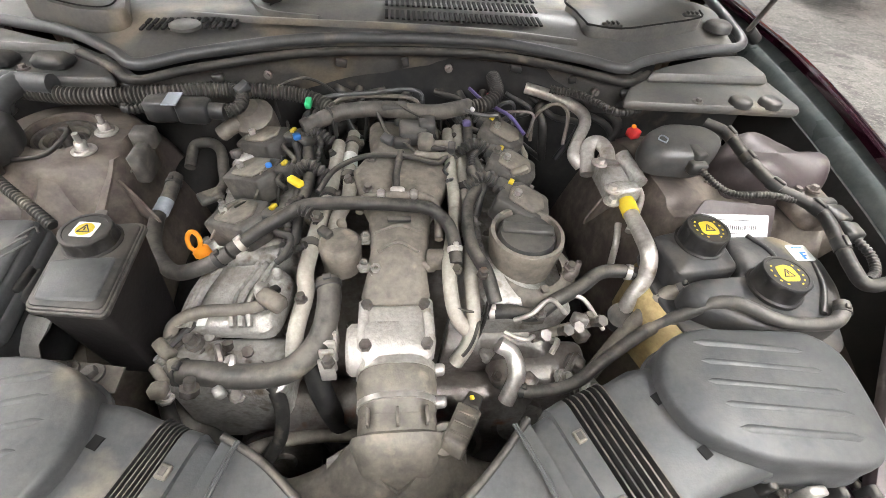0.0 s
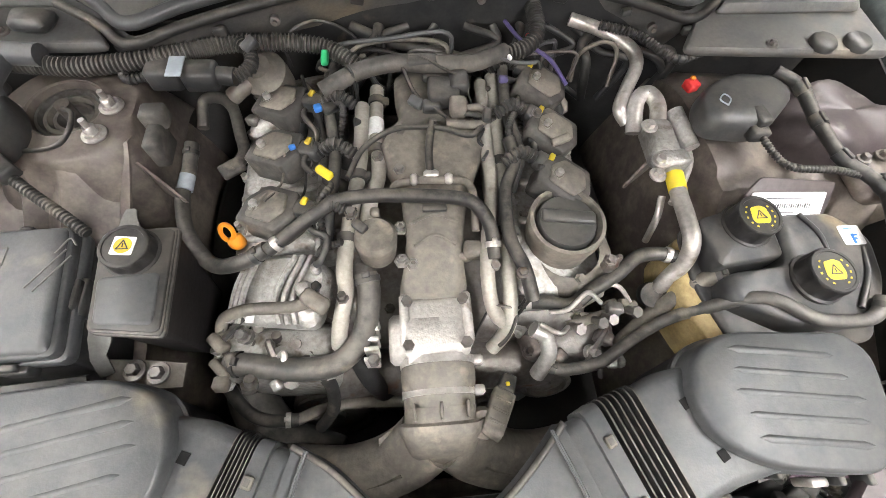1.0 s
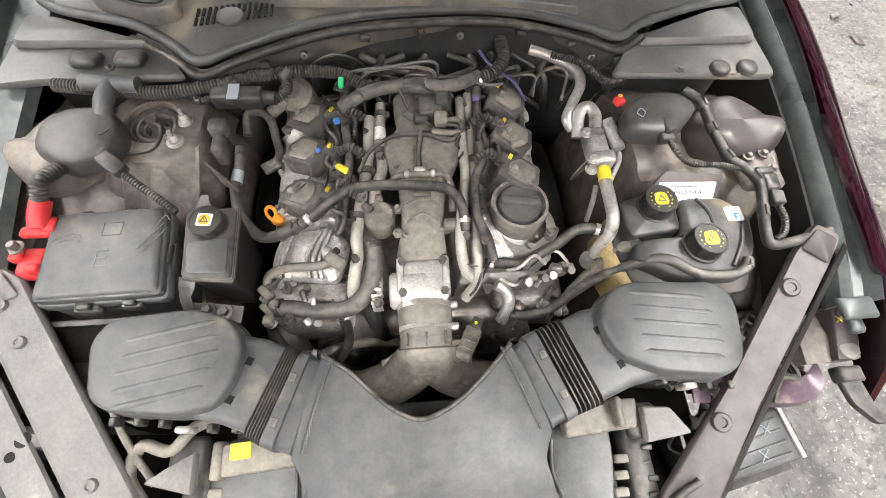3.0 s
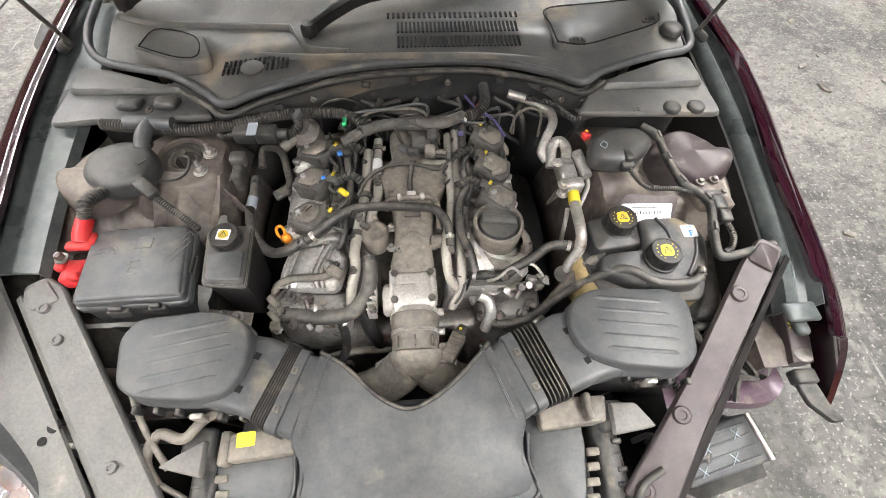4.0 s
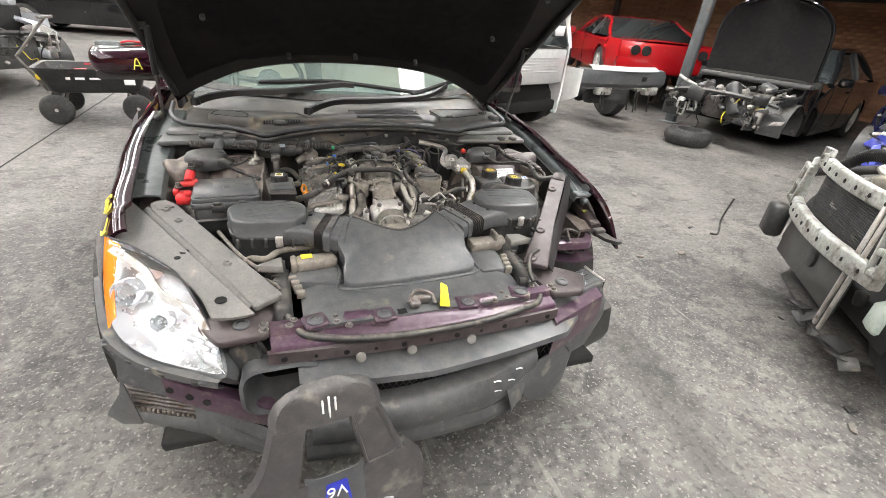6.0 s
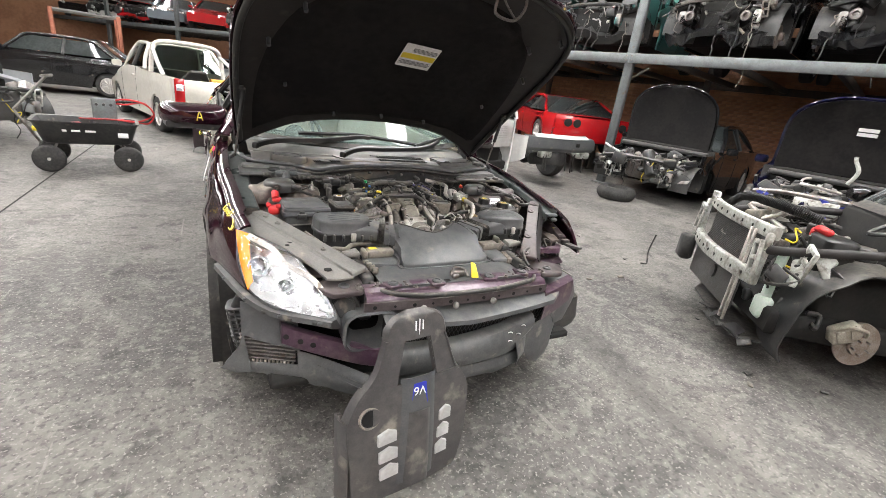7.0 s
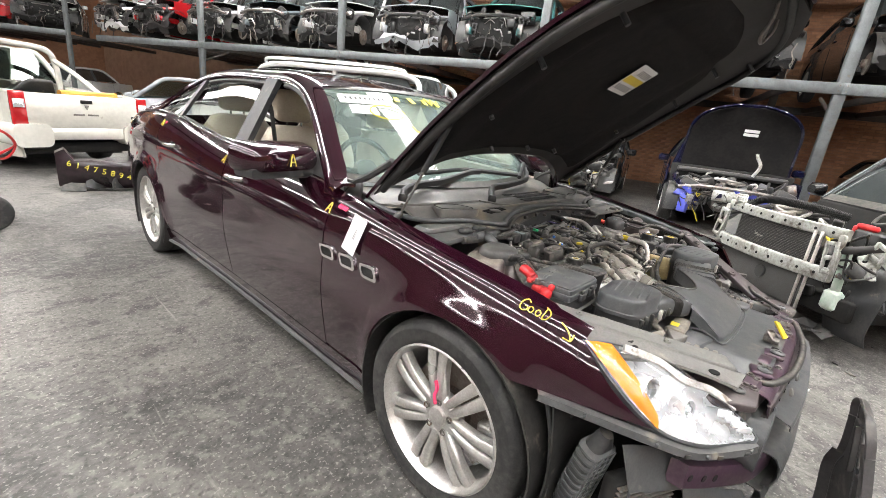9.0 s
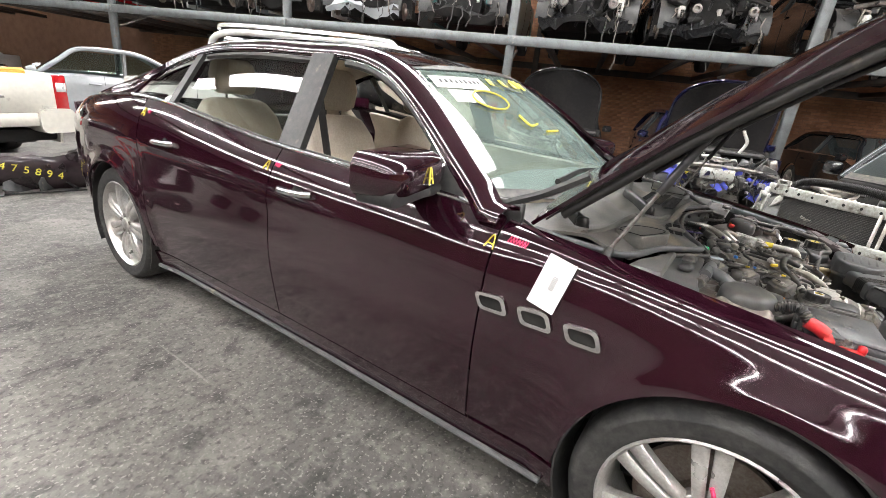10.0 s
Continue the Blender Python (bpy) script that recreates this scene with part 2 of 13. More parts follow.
# ---- building helpers ----
class Shape:
    """Gathers vertices and faces for one mesh."""

    def __init__(self):
        self.v, self.f, self.s = [], [], []

    def add(self, verts, faces, m=None, smooth=False):
        o = len(self.v)
        if m is not None:
            verts = [m @ Vector(p) for p in verts]
        self.v += [tuple(p) for p in verts]
        self.f += [tuple(o + i for i in f) for f in faces]
        self.s += [smooth] * len(faces)
        return self

    def loft(self, rings, m=None, closed=True, caps=True, smooth=True):
        n = len(rings[0])
        verts = [p for r in rings for p in r]
        faces = []
        for a in range(len(rings) - 1):
            for b in range(n if closed else n - 1):
                c = (b + 1) % n
                faces.append((a * n + b, a * n + c, (a + 1) * n + c, (a + 1) * n + b))
        self.add(verts, faces, m, smooth)
        if caps and closed:
            o = len(self.v) - len(verts)
            self.f += [tuple(o + i for i in reversed(range(n))), tuple(o + (len(rings) - 1) * n + i for i in range(n))]
            self.s += [False, False]
        return self

    def prism(self, poly, z0, z1, bevel=0.0, m=None, smooth=False):
        """An outline in x, y raised from z0 to z1, its edges bevelled."""
        if bevel <= 0:
            return self.loft([[(x, y, z0) for x, y in poly], [(x, y, z1) for x, y in poly]], m, smooth=smooth)
        cx, cy = sum(p[0] for p in poly) / len(poly), sum(p[1] for p in poly) / len(poly)
        w = max(max(abs(p[0] - cx) for p in poly), 1e-4)
        d = max(max(abs(p[1] - cy) for p in poly), 1e-4)
        sx, sy = max(0.05, 1 - bevel / w), max(0.05, 1 - bevel / d)
        small = [(cx + (x - cx) * sx, cy + (y - cy) * sy) for x, y in poly]
        bz = min(bevel, (z1 - z0) / 2.01)
        return self.loft([[(x, y, z0) for x, y in small], [(x, y, z0 + bz) for x, y in poly], [(x, y, z1 - bz) for x, y in poly],
                          [(x, y, z1) for x, y in small]], m, smooth=smooth)

    def box(self, x, y, z, sx, sy, sz, bevel=0.004, m=None):
        """A box with bevelled edges, centred at x, y, z."""
        bevel = min(bevel, 0.3 * min(sx, sy, sz))
        t = Matrix.Translation((x, y, z))
        return self.prism(rounded(sx, sy, bevel, 1), -sz / 2, sz / 2, bevel, t if m is None else m @ t)

    def tube(self, pts, r, sides=10, ribs=0.0, m=None, straight=False):
        """A pipe along points, rounded at its bends; ribs: the pitch of a corrugated hose."""
        path = [Vector(p) for p in pts] if straight else smooth_line(pts, 6)
        if ribs:
            path = resample(path, ribs / 4)
        rings, up = [], Vector((0.1, 0.2, 1)).normalized()
        for i, p in enumerate(path):
            t = (path[min(i + 1, len(path) - 1)] - path[max(i - 1, 0)])
            t = t.normalized() if t.length > 1e-9 else Vector((0, 1, 0))
            a = up.cross(t)
            a = a.normalized() if a.length > 1e-4 else Vector((1, 0, 0))
            up = t.cross(a)
            rr = r * (1.0 if not ribs or i % 4 < 2 else 0.78)
            rings.append([p + rr * (a * math.cos(q) + up * math.sin(q)) for q in (2 * math.pi * j / sides for j in range(sides))])
        return self.loft(rings, m)

    def rod(self, a, b, r, sides=10, r2=None, m=None):
        a, b = Vector(a), Vector(b)
        q = (b - a).to_track_quat("Z", "Y").to_matrix().to_4x4()
        t = Matrix.Translation(a) @ q
        return self.turned([(r, 0), (r if r2 is None else r2, (b - a).length)], sides, t if m is None else m @ t)

    def turned(self, profile, sides=24, m=None, caps=True, smooth=True):
        """A profile of radius, height turned about z."""
        return self.loft([[(r * math.cos(q), r * math.sin(q), z) for q in (2 * math.pi * j / sides for j in range(sides))] for r, z in profile],
                         m, caps=caps, smooth=smooth)

    def sheet(self, grid, thick=0.0, m=None, smooth=True):
        """A grid of points as a skin; thick: given depth along its normals, with edges."""
        a, b = len(grid), len(grid[0])
        g = [[Vector(p) for p in row] for row in grid]
        faces = [(i * b + j, i * b + j + 1, (i + 1) * b + j + 1, (i + 1) * b + j) for i in range(a - 1) for j in range(b - 1)]
        self.add([p for r in g for p in r], faces, m, smooth)
        if thick:
            back = []
            for i in range(a):
                for j in range(b):
                    u = g[min(i + 1, a - 1)][j] - g[max(i - 1, 0)][j]
                    w = g[i][min(j + 1, b - 1)] - g[i][max(j - 1, 0)]
                    n = u.cross(w)
                    back.append(g[i][j] + (n.normalized() if n.length > 1e-12 else Vector((0, 0, 0))) * thick)
            self.add(back, [tuple(reversed(f)) for f in faces], m, smooth)
            o, h = len(self.v) - 2 * a * b, a * b
            rim = [(0, j) for j in range(b)] + [(i, b - 1) for i in range(1, a)] + [(a - 1, j) for j in range(b - 2, -1, -1)] + [(i, 0) for i in range(a - 2, 0, -1)]
            idx = [i * b + j for i, j in rim]
            for p, q in zip(idx, idx[1:] + idx[:1]):
                self.f.append((o + p, o + h + p, o + h + q, o + q))
                self.s.append(False)
        return self

    def data(self, name, mat):
        me = bpy.data.meshes.new(name)
        me.from_pydata(self.v, [], self.f)
        me.polygons.foreach_set("use_smooth", self.s)
        for one in mat if isinstance(mat, (list, tuple)) else [mat]:
            me.materials.append(one)
        bm = bmesh.new()
        bm.from_mesh(me)
        bmesh.ops.recalc_face_normals(bm, faces=bm.faces)
        bm.to_mesh(me)
        bm.free()
        me.set_sharp_from_angle(angle=radians(46))
        me.update()
        return me


def part(name, shape, mat, parent, label="", kind=""):
    """One mesh under a thing or a part."""
    ob = new(name, shape.data(name, mat))
    ob.parent = parent
    return tagged(ob, label, kind=kind)


def solid(name, shape, mat, label, category="", group="", kind="", at=None):
    ob = new(name, shape.data(name, mat))
    if at is not None:
        ob.matrix_basis = at
    return tagged(ob, label, category, group, kind)


def thing(name, label, category, group="", kind="", at=None):
    """An empty that stands at a thing's base and carries its parts."""
    ob = new(name)
    ob.empty_display_size = 0.1
    if at is not None:
        ob.matrix_basis = at
    return tagged(ob, label, category, group, kind)


def rounded(w, d, r, n=4, x=0.0, y=0.0):
    """The outline of a rectangle with rounded corners."""
    r = min(r, w / 2.01, d / 2.01)
    out = []
    for k, (sx, sy) in enumerate(((1, 1), (-1, 1), (-1, -1), (1, -1))):
        for j in range(n + 1):
            q = math.pi / 2 * (k + j / n)
            out.append((x + sx * (w / 2 - r) + r * math.cos(q), y + sy * (d / 2 - r) + r * math.sin(q)))
    return out


def round_poly(pts, r=0.03, n=4):
    """An outline with its corners rounded off."""
    out = []
    k = len(pts)
    for i in range(k):
        p, a, b = Vector(pts[i]), Vector(pts[i - 1]), Vector(pts[(i + 1) % k])
        u, w = (a - p), (b - p)
        d = min(r, 0.45 * u.length, 0.45 * w.length)
        s, e = p + u.normalized() * d, p + w.normalized() * d
        for j in range(n + 1):
            t = j / n
            q = s * (1 - t) ** 2 + p * 2 * t * (1 - t) + e * t * t
            out.append((q.x, q.y))
    return out


def smooth_line(pts, n=6):
    """A curve through points."""
    p = [Vector(q) for q in pts]
    if len(p) < 3:
        return p
    p = [2 * p[0] - p[1]] + p + [2 * p[-1] - p[-2]]
    out = []
    for i in range(1, len(p) - 2):
        for j in range(n):
            t = j / n
            a, b, c, d = p[i - 1], p[i], p[i + 1], p[i + 2]
            out.append(0.5 * (2 * b + (c - a) * t + (2 * a - 5 * b + 4 * c - d) * t * t + (3 * b - a - 3 * c + d) * t ** 3))
    return out + [p[-2]]


def resample(path, step):
    out, left = [path[0]], step
    for a, b in zip(path, path[1:]):
        d, at = (b - a).length, 0.0
        while d - at >= left:
            at += left
            out.append(a + (b - a) * (at / d))
            left = step
        left -= d - at
    return out if len(out) > 2 else path


def curve(xs, ys):
    """A smooth function through a few values."""
    xs, ys = np.array(xs, float), np.array(ys, float)
    d = np.gradient(ys, xs)

    def f(x):
        x = min(max(x, xs[0]), xs[-1])
        i = min(int(np.searchsorted(xs, x, "right")) - 1, len(xs) - 2)
        h = xs[i + 1] - xs[i]
        t = (x - xs[i]) / h
        return float(ys[i] * (1 + 2 * t) * (1 - t) ** 2 + d[i] * h * t * (1 - t) ** 2 + ys[i + 1] * t * t * (3 - 2 * t) + d[i + 1] * h * t * t * (t - 1))
    return f


def lerp(a, b, t):
    return a + (b - a) * t


def text_shape(words, size, m, thick=0.0006):
    """Lettering in the built-in font, as a thin mesh laid at a pose (reads along x, up along y)."""
    cu = bpy.data.curves.new("letters", "FONT")
    cu.body, cu.size, cu.extrude, cu.align_x, cu.align_y = words, size, thick, "CENTER", "CENTER"
    ob = new("letters", cu)
    dg = bpy.context.evaluated_depsgraph_get()
    dg.update()
    me = bpy.data.meshes.new_from_object(ob.evaluated_get(dg))
    s = Shape()
    s.add([v.co for v in me.vertices], [tuple(p.vertices) for p in me.polygons], m)
    bpy.data.objects.remove(ob)
    bpy.data.curves.remove(cu)
    bpy.data.meshes.remove(me)
    return s


def strokes(lines, r, m, sides=5):
    """Hand-drawn strokes, each a line of x, y, laid at a pose."""
    s = Shape()
    for line in lines:
        s.tube([(x, y, 0) for x, y in line], r, sides, m=m)
    return s


# ---- the hall ----
def floor_material():
    m = bpy.data.materials.new("worn_concrete")
    m.use_nodes = True
    n, k = m.node_tree.nodes, m.node_tree.links
    b = n["Principled BSDF"]
    tc = n.new("ShaderNodeTexCoord")

    def noise_at(scale, detail=8.0, stretch=(1, 1, 1), dist=0.0):
        mp = n.new("ShaderNodeMapping")
        mp.inputs["Scale"].default_value = stretch
        k.new(tc.outputs["Object"], mp.inputs[0])
        q = n.new("ShaderNodeTexNoise")
        q.inputs["Scale"].default_value, q.inputs["Detail"].default_value, q.inputs["Distortion"].default_value = scale, detail, dist
        k.new(mp.outputs[0], q.inputs["Vector"])
        return q.outputs["Fac"]

    def step(v, lo, hi, top=1.0):
        r = n.new("ShaderNodeMapRange")
        r.inputs["From Min"].default_value, r.inputs["From Max"].default_value, r.inputs["To Max"].default_value = lo, hi, top
        k.new(v, r.inputs["Value"])
        return r.outputs[0]

    def over(under, colour, fac):
        x = n.new("ShaderNodeMix")
        x.data_type = "RGBA"
        x.inputs[7].default_value = (*colour, 1)
        if isinstance(under, tuple):
            x.inputs[6].default_value = (*under, 1)
        else:
            k.new(under, x.inputs[6])
        k.new(fac, x.inputs[0])
        return x.outputs[2]

    c = over((0.122, 0.115, 0.104), (0.063, 0.060, 0.056), step(noise_at(0.8, 12, dist=0.4), 0.42, 0.62))
    c = over(c, (0.165, 0.156, 0.141), step(noise_at(3.1, 12, (1.0, 0.8, 1), 0.3), 0.53, 0.66, 0.7))
    c = over(c, (0.032, 0.030, 0.028), step(noise_at(5.5, 12, (0.8, 1.1, 1), 0.2), 0.54, 0.66, 0.75))
    c = over(c, (0.210, 0.200, 0.181), step(noise_at(17.0, 10), 0.50, 0.66, 0.5))
    c = over(c, (0.024, 0.023, 0.021), step(noise_at(38.0, 8), 0.52, 0.66, 0.62))
    c = over(c, (0.267, 0.254, 0.233), step(noise_at(70.0, 4), 0.58, 0.67, 0.75))
    c = over(c, (0.028, 0.027, 0.024), step(noise_at(0.9, 5, (1.4, 0.25, 1), 0.3), 0.62, 0.74, 0.6))
    c = over(c, (0.178, 0.129, 0.089), step(noise_at(1.1, 5, dist=1.0), 0.70, 0.80, 0.35))
    # dry pale scrapes, thin and nearly straight
    for turn, where in ((0.5, 0.745), (-0.9, 0.75)):
        mp = n.new("ShaderNodeMapping")
        mp.inputs["Rotation"].default_value = (0, 0, turn)
        mp.inputs["Scale"].default_value = (9.0, 0.55, 1)
        k.new(tc.outputs["Object"], mp.inputs[0])
        q = n.new("ShaderNodeTexNoise")
        q.inputs["Scale"].default_value, q.inputs["Detail"].default_value = 2.2, 5.0
        k.new(mp.outputs[0], q.inputs["Vector"])
        c = over(c, (0.307, 0.293, 0.266), step(q.outputs["Fac"], where - 0.06, where + 0.02, 0.55))
    k.new(c, b.inputs["Base Color"])
    rr = n.new("ShaderNodeMapRange")
    rr.inputs["To Min"].default_value, rr.inputs["To Max"].default_value = 0.48, 0.85
    k.new(noise_at(3.0, 6), rr.inputs["Value"])
    k.new(rr.outputs[0], b.inputs["Roughness"])
    bp = n.new("ShaderNodeBump")
    bp.inputs["Strength"].default_value, bp.inputs["Distance"].default_value = 0.7, 0.008
    k.new(noise_at(45.0, 8), bp.inputs["Height"])
    k.new(bp.outputs[0], b.inputs["Normal"])
    return m


FLOOR = floor_material()
BRICK = material("tan_brick", (0.36, 0.185, 0.105), 0.85, 0, (0.25, 0.125, 0.07), 1.2, 0.8, 0.5, 60, island=0.22, speck=(0.12, 0.075, 0.05), speck_scale=3, speck_amount=0.7)
# darker copy of the tan brick; the far walls' dimness is in its colour
DIM_BRICK = material("dim_brick", (0.085, 0.050, 0.034), 0.9, 0, (0.045, 0.03, 0.022), 0.8, 0.85, 0.5, 40, speck=(0.12, 0.07, 0.045), speck_scale=2.2, speck_amount=0.6)
BRICK_REST = material("tan_brickwork", (0.36, 0.185, 0.105), 0.85, 0, (0.25, 0.125, 0.07), 1.2, 0.8, 0.5, 60, each=0.22, speck=(0.12, 0.075, 0.05), speck_scale=3, speck_amount=0.7)
MORTAR = material("mortar", (0.27, 0.16, 0.105), 0.95, 0, (0.2, 0.115, 0.075), 4, 0.7, 0.5, 70)
GALV = material("galvanised_steel", (0.135, 0.147, 0.15), 0.6, 0.2, (0.095, 0.1, 0.098), 8, 0.7, 0.15, 120, speck=(0.13, 0.10, 0.075), speck_scale=9, speck_amount=0.64)
DARKSTEEL = material("dark_rack_steel", (0.055, 0.052, 0.05), 0.6, 0.3, (0.10, 0.075, 0.055), 6, 0.7, 0.3, 90)
ROOFING = material("roof_sheet", (0.62, 0.66, 0.65), 0.6, 0.0, (0.50, 0.53, 0.52), 2, 0.7, 0.1, 30)
CEIL_GLOW = glow("skylight_sheet", (1.0, 0.98, 0.968), SKYLIGHT)
TUBE_GLOW = glow("tube_lamp", (1.0, 0.962, 0.945), TUBE)

RACK0, RACK_DIR = Vector((7.65, 0, 0)), Vector((-0.305, 0.952, 0)).normalized()
RACK_IN = Vector((RACK_DIR.y, -RACK_DIR.x, 0))      # away from the aisle
RACK_ANGLE = math.degrees(math.atan2(RACK_IN.y, RACK_IN.x))


def rack_at(s, d=0.0, z=0.0, turn=0.0):
    """A pose beside the rack: s along it, d behind its front; x runs into the rack."""
    p = RACK0 + RACK_DIR * s + RACK_IN * d
    return pose(p.x, p.y, z, 0, 0, RACK_ANGLE + turn)


def build_hall():
    s = Shape()
    s.prism([(-14, -16), (15, -16), (15, 30), (-14, 30)], -0.2, 0.0)
    solid("floor", s, FLOOR, "worn grey concrete floor with tyre marks and stains", kind="structure")
    # the joint in the slab
    s = Shape()
    s.prism([(-2.62, -6), (-2.606, -6), (-2.40, 9), (-2.414, 9)], 0.001, 0.003)
    solid("trim_1", s, DARK, "dark joint in the concrete floor", kind="structure")
    # brick wall behind the rack
    wall = Shape()
    wall.prism([(0.0, -18), (0.25, -18), (0.25, 31), (0.0, 31)], 0.0, 6.6, m=rack_at(0, 5.6))
    global wall_east
    wall_east = solid("wall_east", wall, MORTAR, "tan brick wall behind the racks", kind="structure")
    wall = Shape()
    wall.prism([(-14, 29.6), (15, 29.6), (15, 29.85), (-14, 29.85)], 0, 6.6)
    solid("wall_north", wall, BRICK, "far tan brick wall", kind="structure")
    # the west wall takes the darker brick that imitates weak light
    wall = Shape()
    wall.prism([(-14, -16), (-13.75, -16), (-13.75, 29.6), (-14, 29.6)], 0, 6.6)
    solid("wall_west", wall, DIM_BRICK, "tan brick wall", kind="structure")
    wall = Shape()
    wall.prism([(-13.75, -16), (15, -16), (15, -15.75), (-13.75, -15.75)], 0, 6.6)
    solid("wall_south", wall, BRICK, "tan brick wall", kind="structure")
    # ceiling with translucent sheets
    s = Shape()
    strips = []
    strips += [(-3.5, 0.22), (3.4, 0.55)]
    edges = [-14.0]
    for c, h in strips:
        edges += [c - h, c + h]
    edges.append(15.0)
    s.prism([(2.85, 15.6), (3.95, 15.6), (3.95, 30), (2.85, 30)], 6.6, 6.66)
    for a, b in zip(edges[0::2], edges[1::2]):
        s.prism([(a, -16), (b, -16), (b, 30), (a, 30)], 6.6, 6.66)
    solid("ceiling", s, ROOFING, "grey sheet-metal roof", kind="structure")
    for n, (c, h) in enumerate(strips):
        g = Shape()
        for y in np.arange(-15.4, 29 if c < 0 else 13, 3.1):
            g.prism([(c - h, y), (c + h, y), (c + h, y + 3.08), (c - h, y + 3.08)], 6.62, 6.65)
        solid("window_%d" % (n + 1), g, CEIL_GLOW, "translucent roof sheet letting in daylight", kind="structure")
    # roof beams
    for n, y in enumerate(np.arange(-13.0, 29, 6.0)):
        b = Shape()
        b.box(0.5, y, 6.45, 29, 0.12, 0.28, 0.01)
        solid("trim_%d" % (n + 2), b, DARKSTEEL, "dark steel roof beam", kind="structure")


def build_tubes():
    """Rows of long tube lamps hung under the roof beside the car."""
    first = thing("tube_lamp", "long white tube lamp hung under the roof", "lamp", "tube lamps under the roof", at=Matrix.Translation((-5.4, -9.0, 5.95)))
    t = Shape()
    t.box(0, 0, 0.08, 0.22, 2.5, 0.07, 0.01)
    part("housing", t, ROOFING, first)
    t = Shape()
    t.box(0, 0, 0.02, 0.17, 2.44, 0.05, 0.015)
    part("tube", t, TUBE_GLOW, first, "glowing white tube")
    for y in (-0.9, 0.9):
        t = Shape()
        t.rod((0, y, 0.09), (0, y, 0.62), 0.008, 6)
        part("hanger", t, STEEL, first)
    for x in (-5.4, -8.4, -11.6):
        for y in np.arange(-9.0, 18, 2.75):
            if (x, y) != (-5.4, -9.0):
                copy_thing(first, Matrix.Translation((x, float(y), 5.95)))


def build_bricks():
    """The wall's bricks: a stretch of single ones, and the rest of the courses as one sheet of bricks."""
    def brick(sh, y, z, l, m=None):
        x0, x1, hy, hz, e = 0.0, -0.012, l / 2, 0.0325, 0.003
        pts = [(x0, y - hy, z - hz), (x0, y + hy, z - hz), (x0, y + hy, z + hz), (x0, y - hy, z + hz),
               (x1, y - hy + e, z - hz + e), (x1, y + hy - e, z - hz + e), (x1, y + hy - e, z + hz - e), (x1, y - hy + e, z + hz - e)]
        sh.add(pts, [(4, 7, 6, 5), (0, 4, 5, 1), (1, 5, 6, 2), (2, 6, 7, 3), (3, 7, 4, 0)], m)
    one = Shape()
    brick(one, 0, 0, 0.22)
    data = one.data("brick", BRICK)
    rng = random.Random(5)
    rest = Shape()
    m = rack_at(0, 5.6)
    for c in range(74):
        z = 0.04 + 0.0755 * c
        for a in range(110):
            y = -6.0 + 0.232 * a + (0.116 if c % 2 else 0)
            if 8 <= c < 28 and 1.0 <= y < 4.5:
                ob = new("brick", data)
                ob.parent = wall_east
                ob.matrix_world = m @ pose(rng.uniform(-0.002, 0.002), y, z, 0, 0, 0)
            else:
                brick(rest, y, z + rng.uniform(-0.001, 0.001), 0.22, m)
    part("brickwork", rest, BRICK_REST, wall_east, kind="stuff")


def build_rack():
    """Car racks: posts, front and back beams, and the joists that carry the cars."""
    for s0 in (-5.2, -0.3, 4.6, 9.5, 14.4):
        r = thing("car_rack", "galvanised steel two-level rack carrying wrecked cars", "rack", "car racks", at=rack_at(s0))
        for y in (0.0,):
            for d in (0.0, 4.9):
                p = Shape()
                p.box(d, y, 2.9, 0.12, 0.16, 5.8, 0.012)
                p.box(d, y, 0.01, 0.3, 0.3, 0.02, 0.004)
                part("post", p, GALV if d == 0 else DARKSTEEL, r)
        for z in (2.38, 5.0):
            b = Shape()
            b.box(-0.075, 2.45, z, 0.02, 4.9, 0.17, 0.004)
            b.box(-0.045, 2.45, z + 0.075, 0.06, 4.9, 0.02, 0.004)
            b.box(-0.045, 2.45, z - 0.075, 0.06, 4.9, 0.02, 0.004)
            part("front_beam", b, GALV, r)
            b = Shape()
            b.box(4.9, 2.45, z - 0.04, 0.06, 4.8, 0.17, 0.006)
            part("back_beam", b, DARKSTEEL, r)
            for y in (0.7, 1.75, 3.15, 4.2):
                b = Shape()
                b.box(2.4, y, z - 0.03, 4.8, 0.10, 0.11, 0.008)
                part("joist", b, DARKSTEEL, r)
        b = Shape()
        b.rod((0.1, 0, 2.0), (0.9, 0, 2.3), 0.03, 8)
        part("brace", b, DARKSTEEL, r)
        for k in range(4):
            b = Shape()
            b.rod((-0.085, 0.05 * (-1) ** k, 2.38 + 0.04 * (1 if k < 2 else -1)), (-0.1, 0.05 * (-1) ** k, 2.38 + 0.04 * (1 if k < 2 else -1)), 0.014, 6)
            part("bolt", b, STEEL, r)


build_hall()
build_tubes()
build_rack()


# ---- the maroon saloon ----
car = thing("saloon_car", "dark maroon luxury saloon with its bonnet open and front bumper removed", "car")

plan = curve([-0.95, -0.6, -0.3, 0.0, 0.5, 1.5, 2.5, 3.17, 3.7, 4.15], [0.70, 0.825, 0.912, 0.943, 0.943, 0.935, 0.945, 0.957, 0.925, 0.80])
tuck = curve([0.10, 0.25, 0.40, 0.58, 0.74, 0.86, 0.95, 1.05, 1.15], [0.90, 0.945, 0.975, 1.0, 0.997, 0.985, 0.975, 0.965, 0.95])
wing_top = curve([-0.62, -0.42, -0.2, 0.0, 0.4, 0.72, 1.0], [0.745, 0.825, 0.875, 0.905, 0.955, 0.985, 1.0])
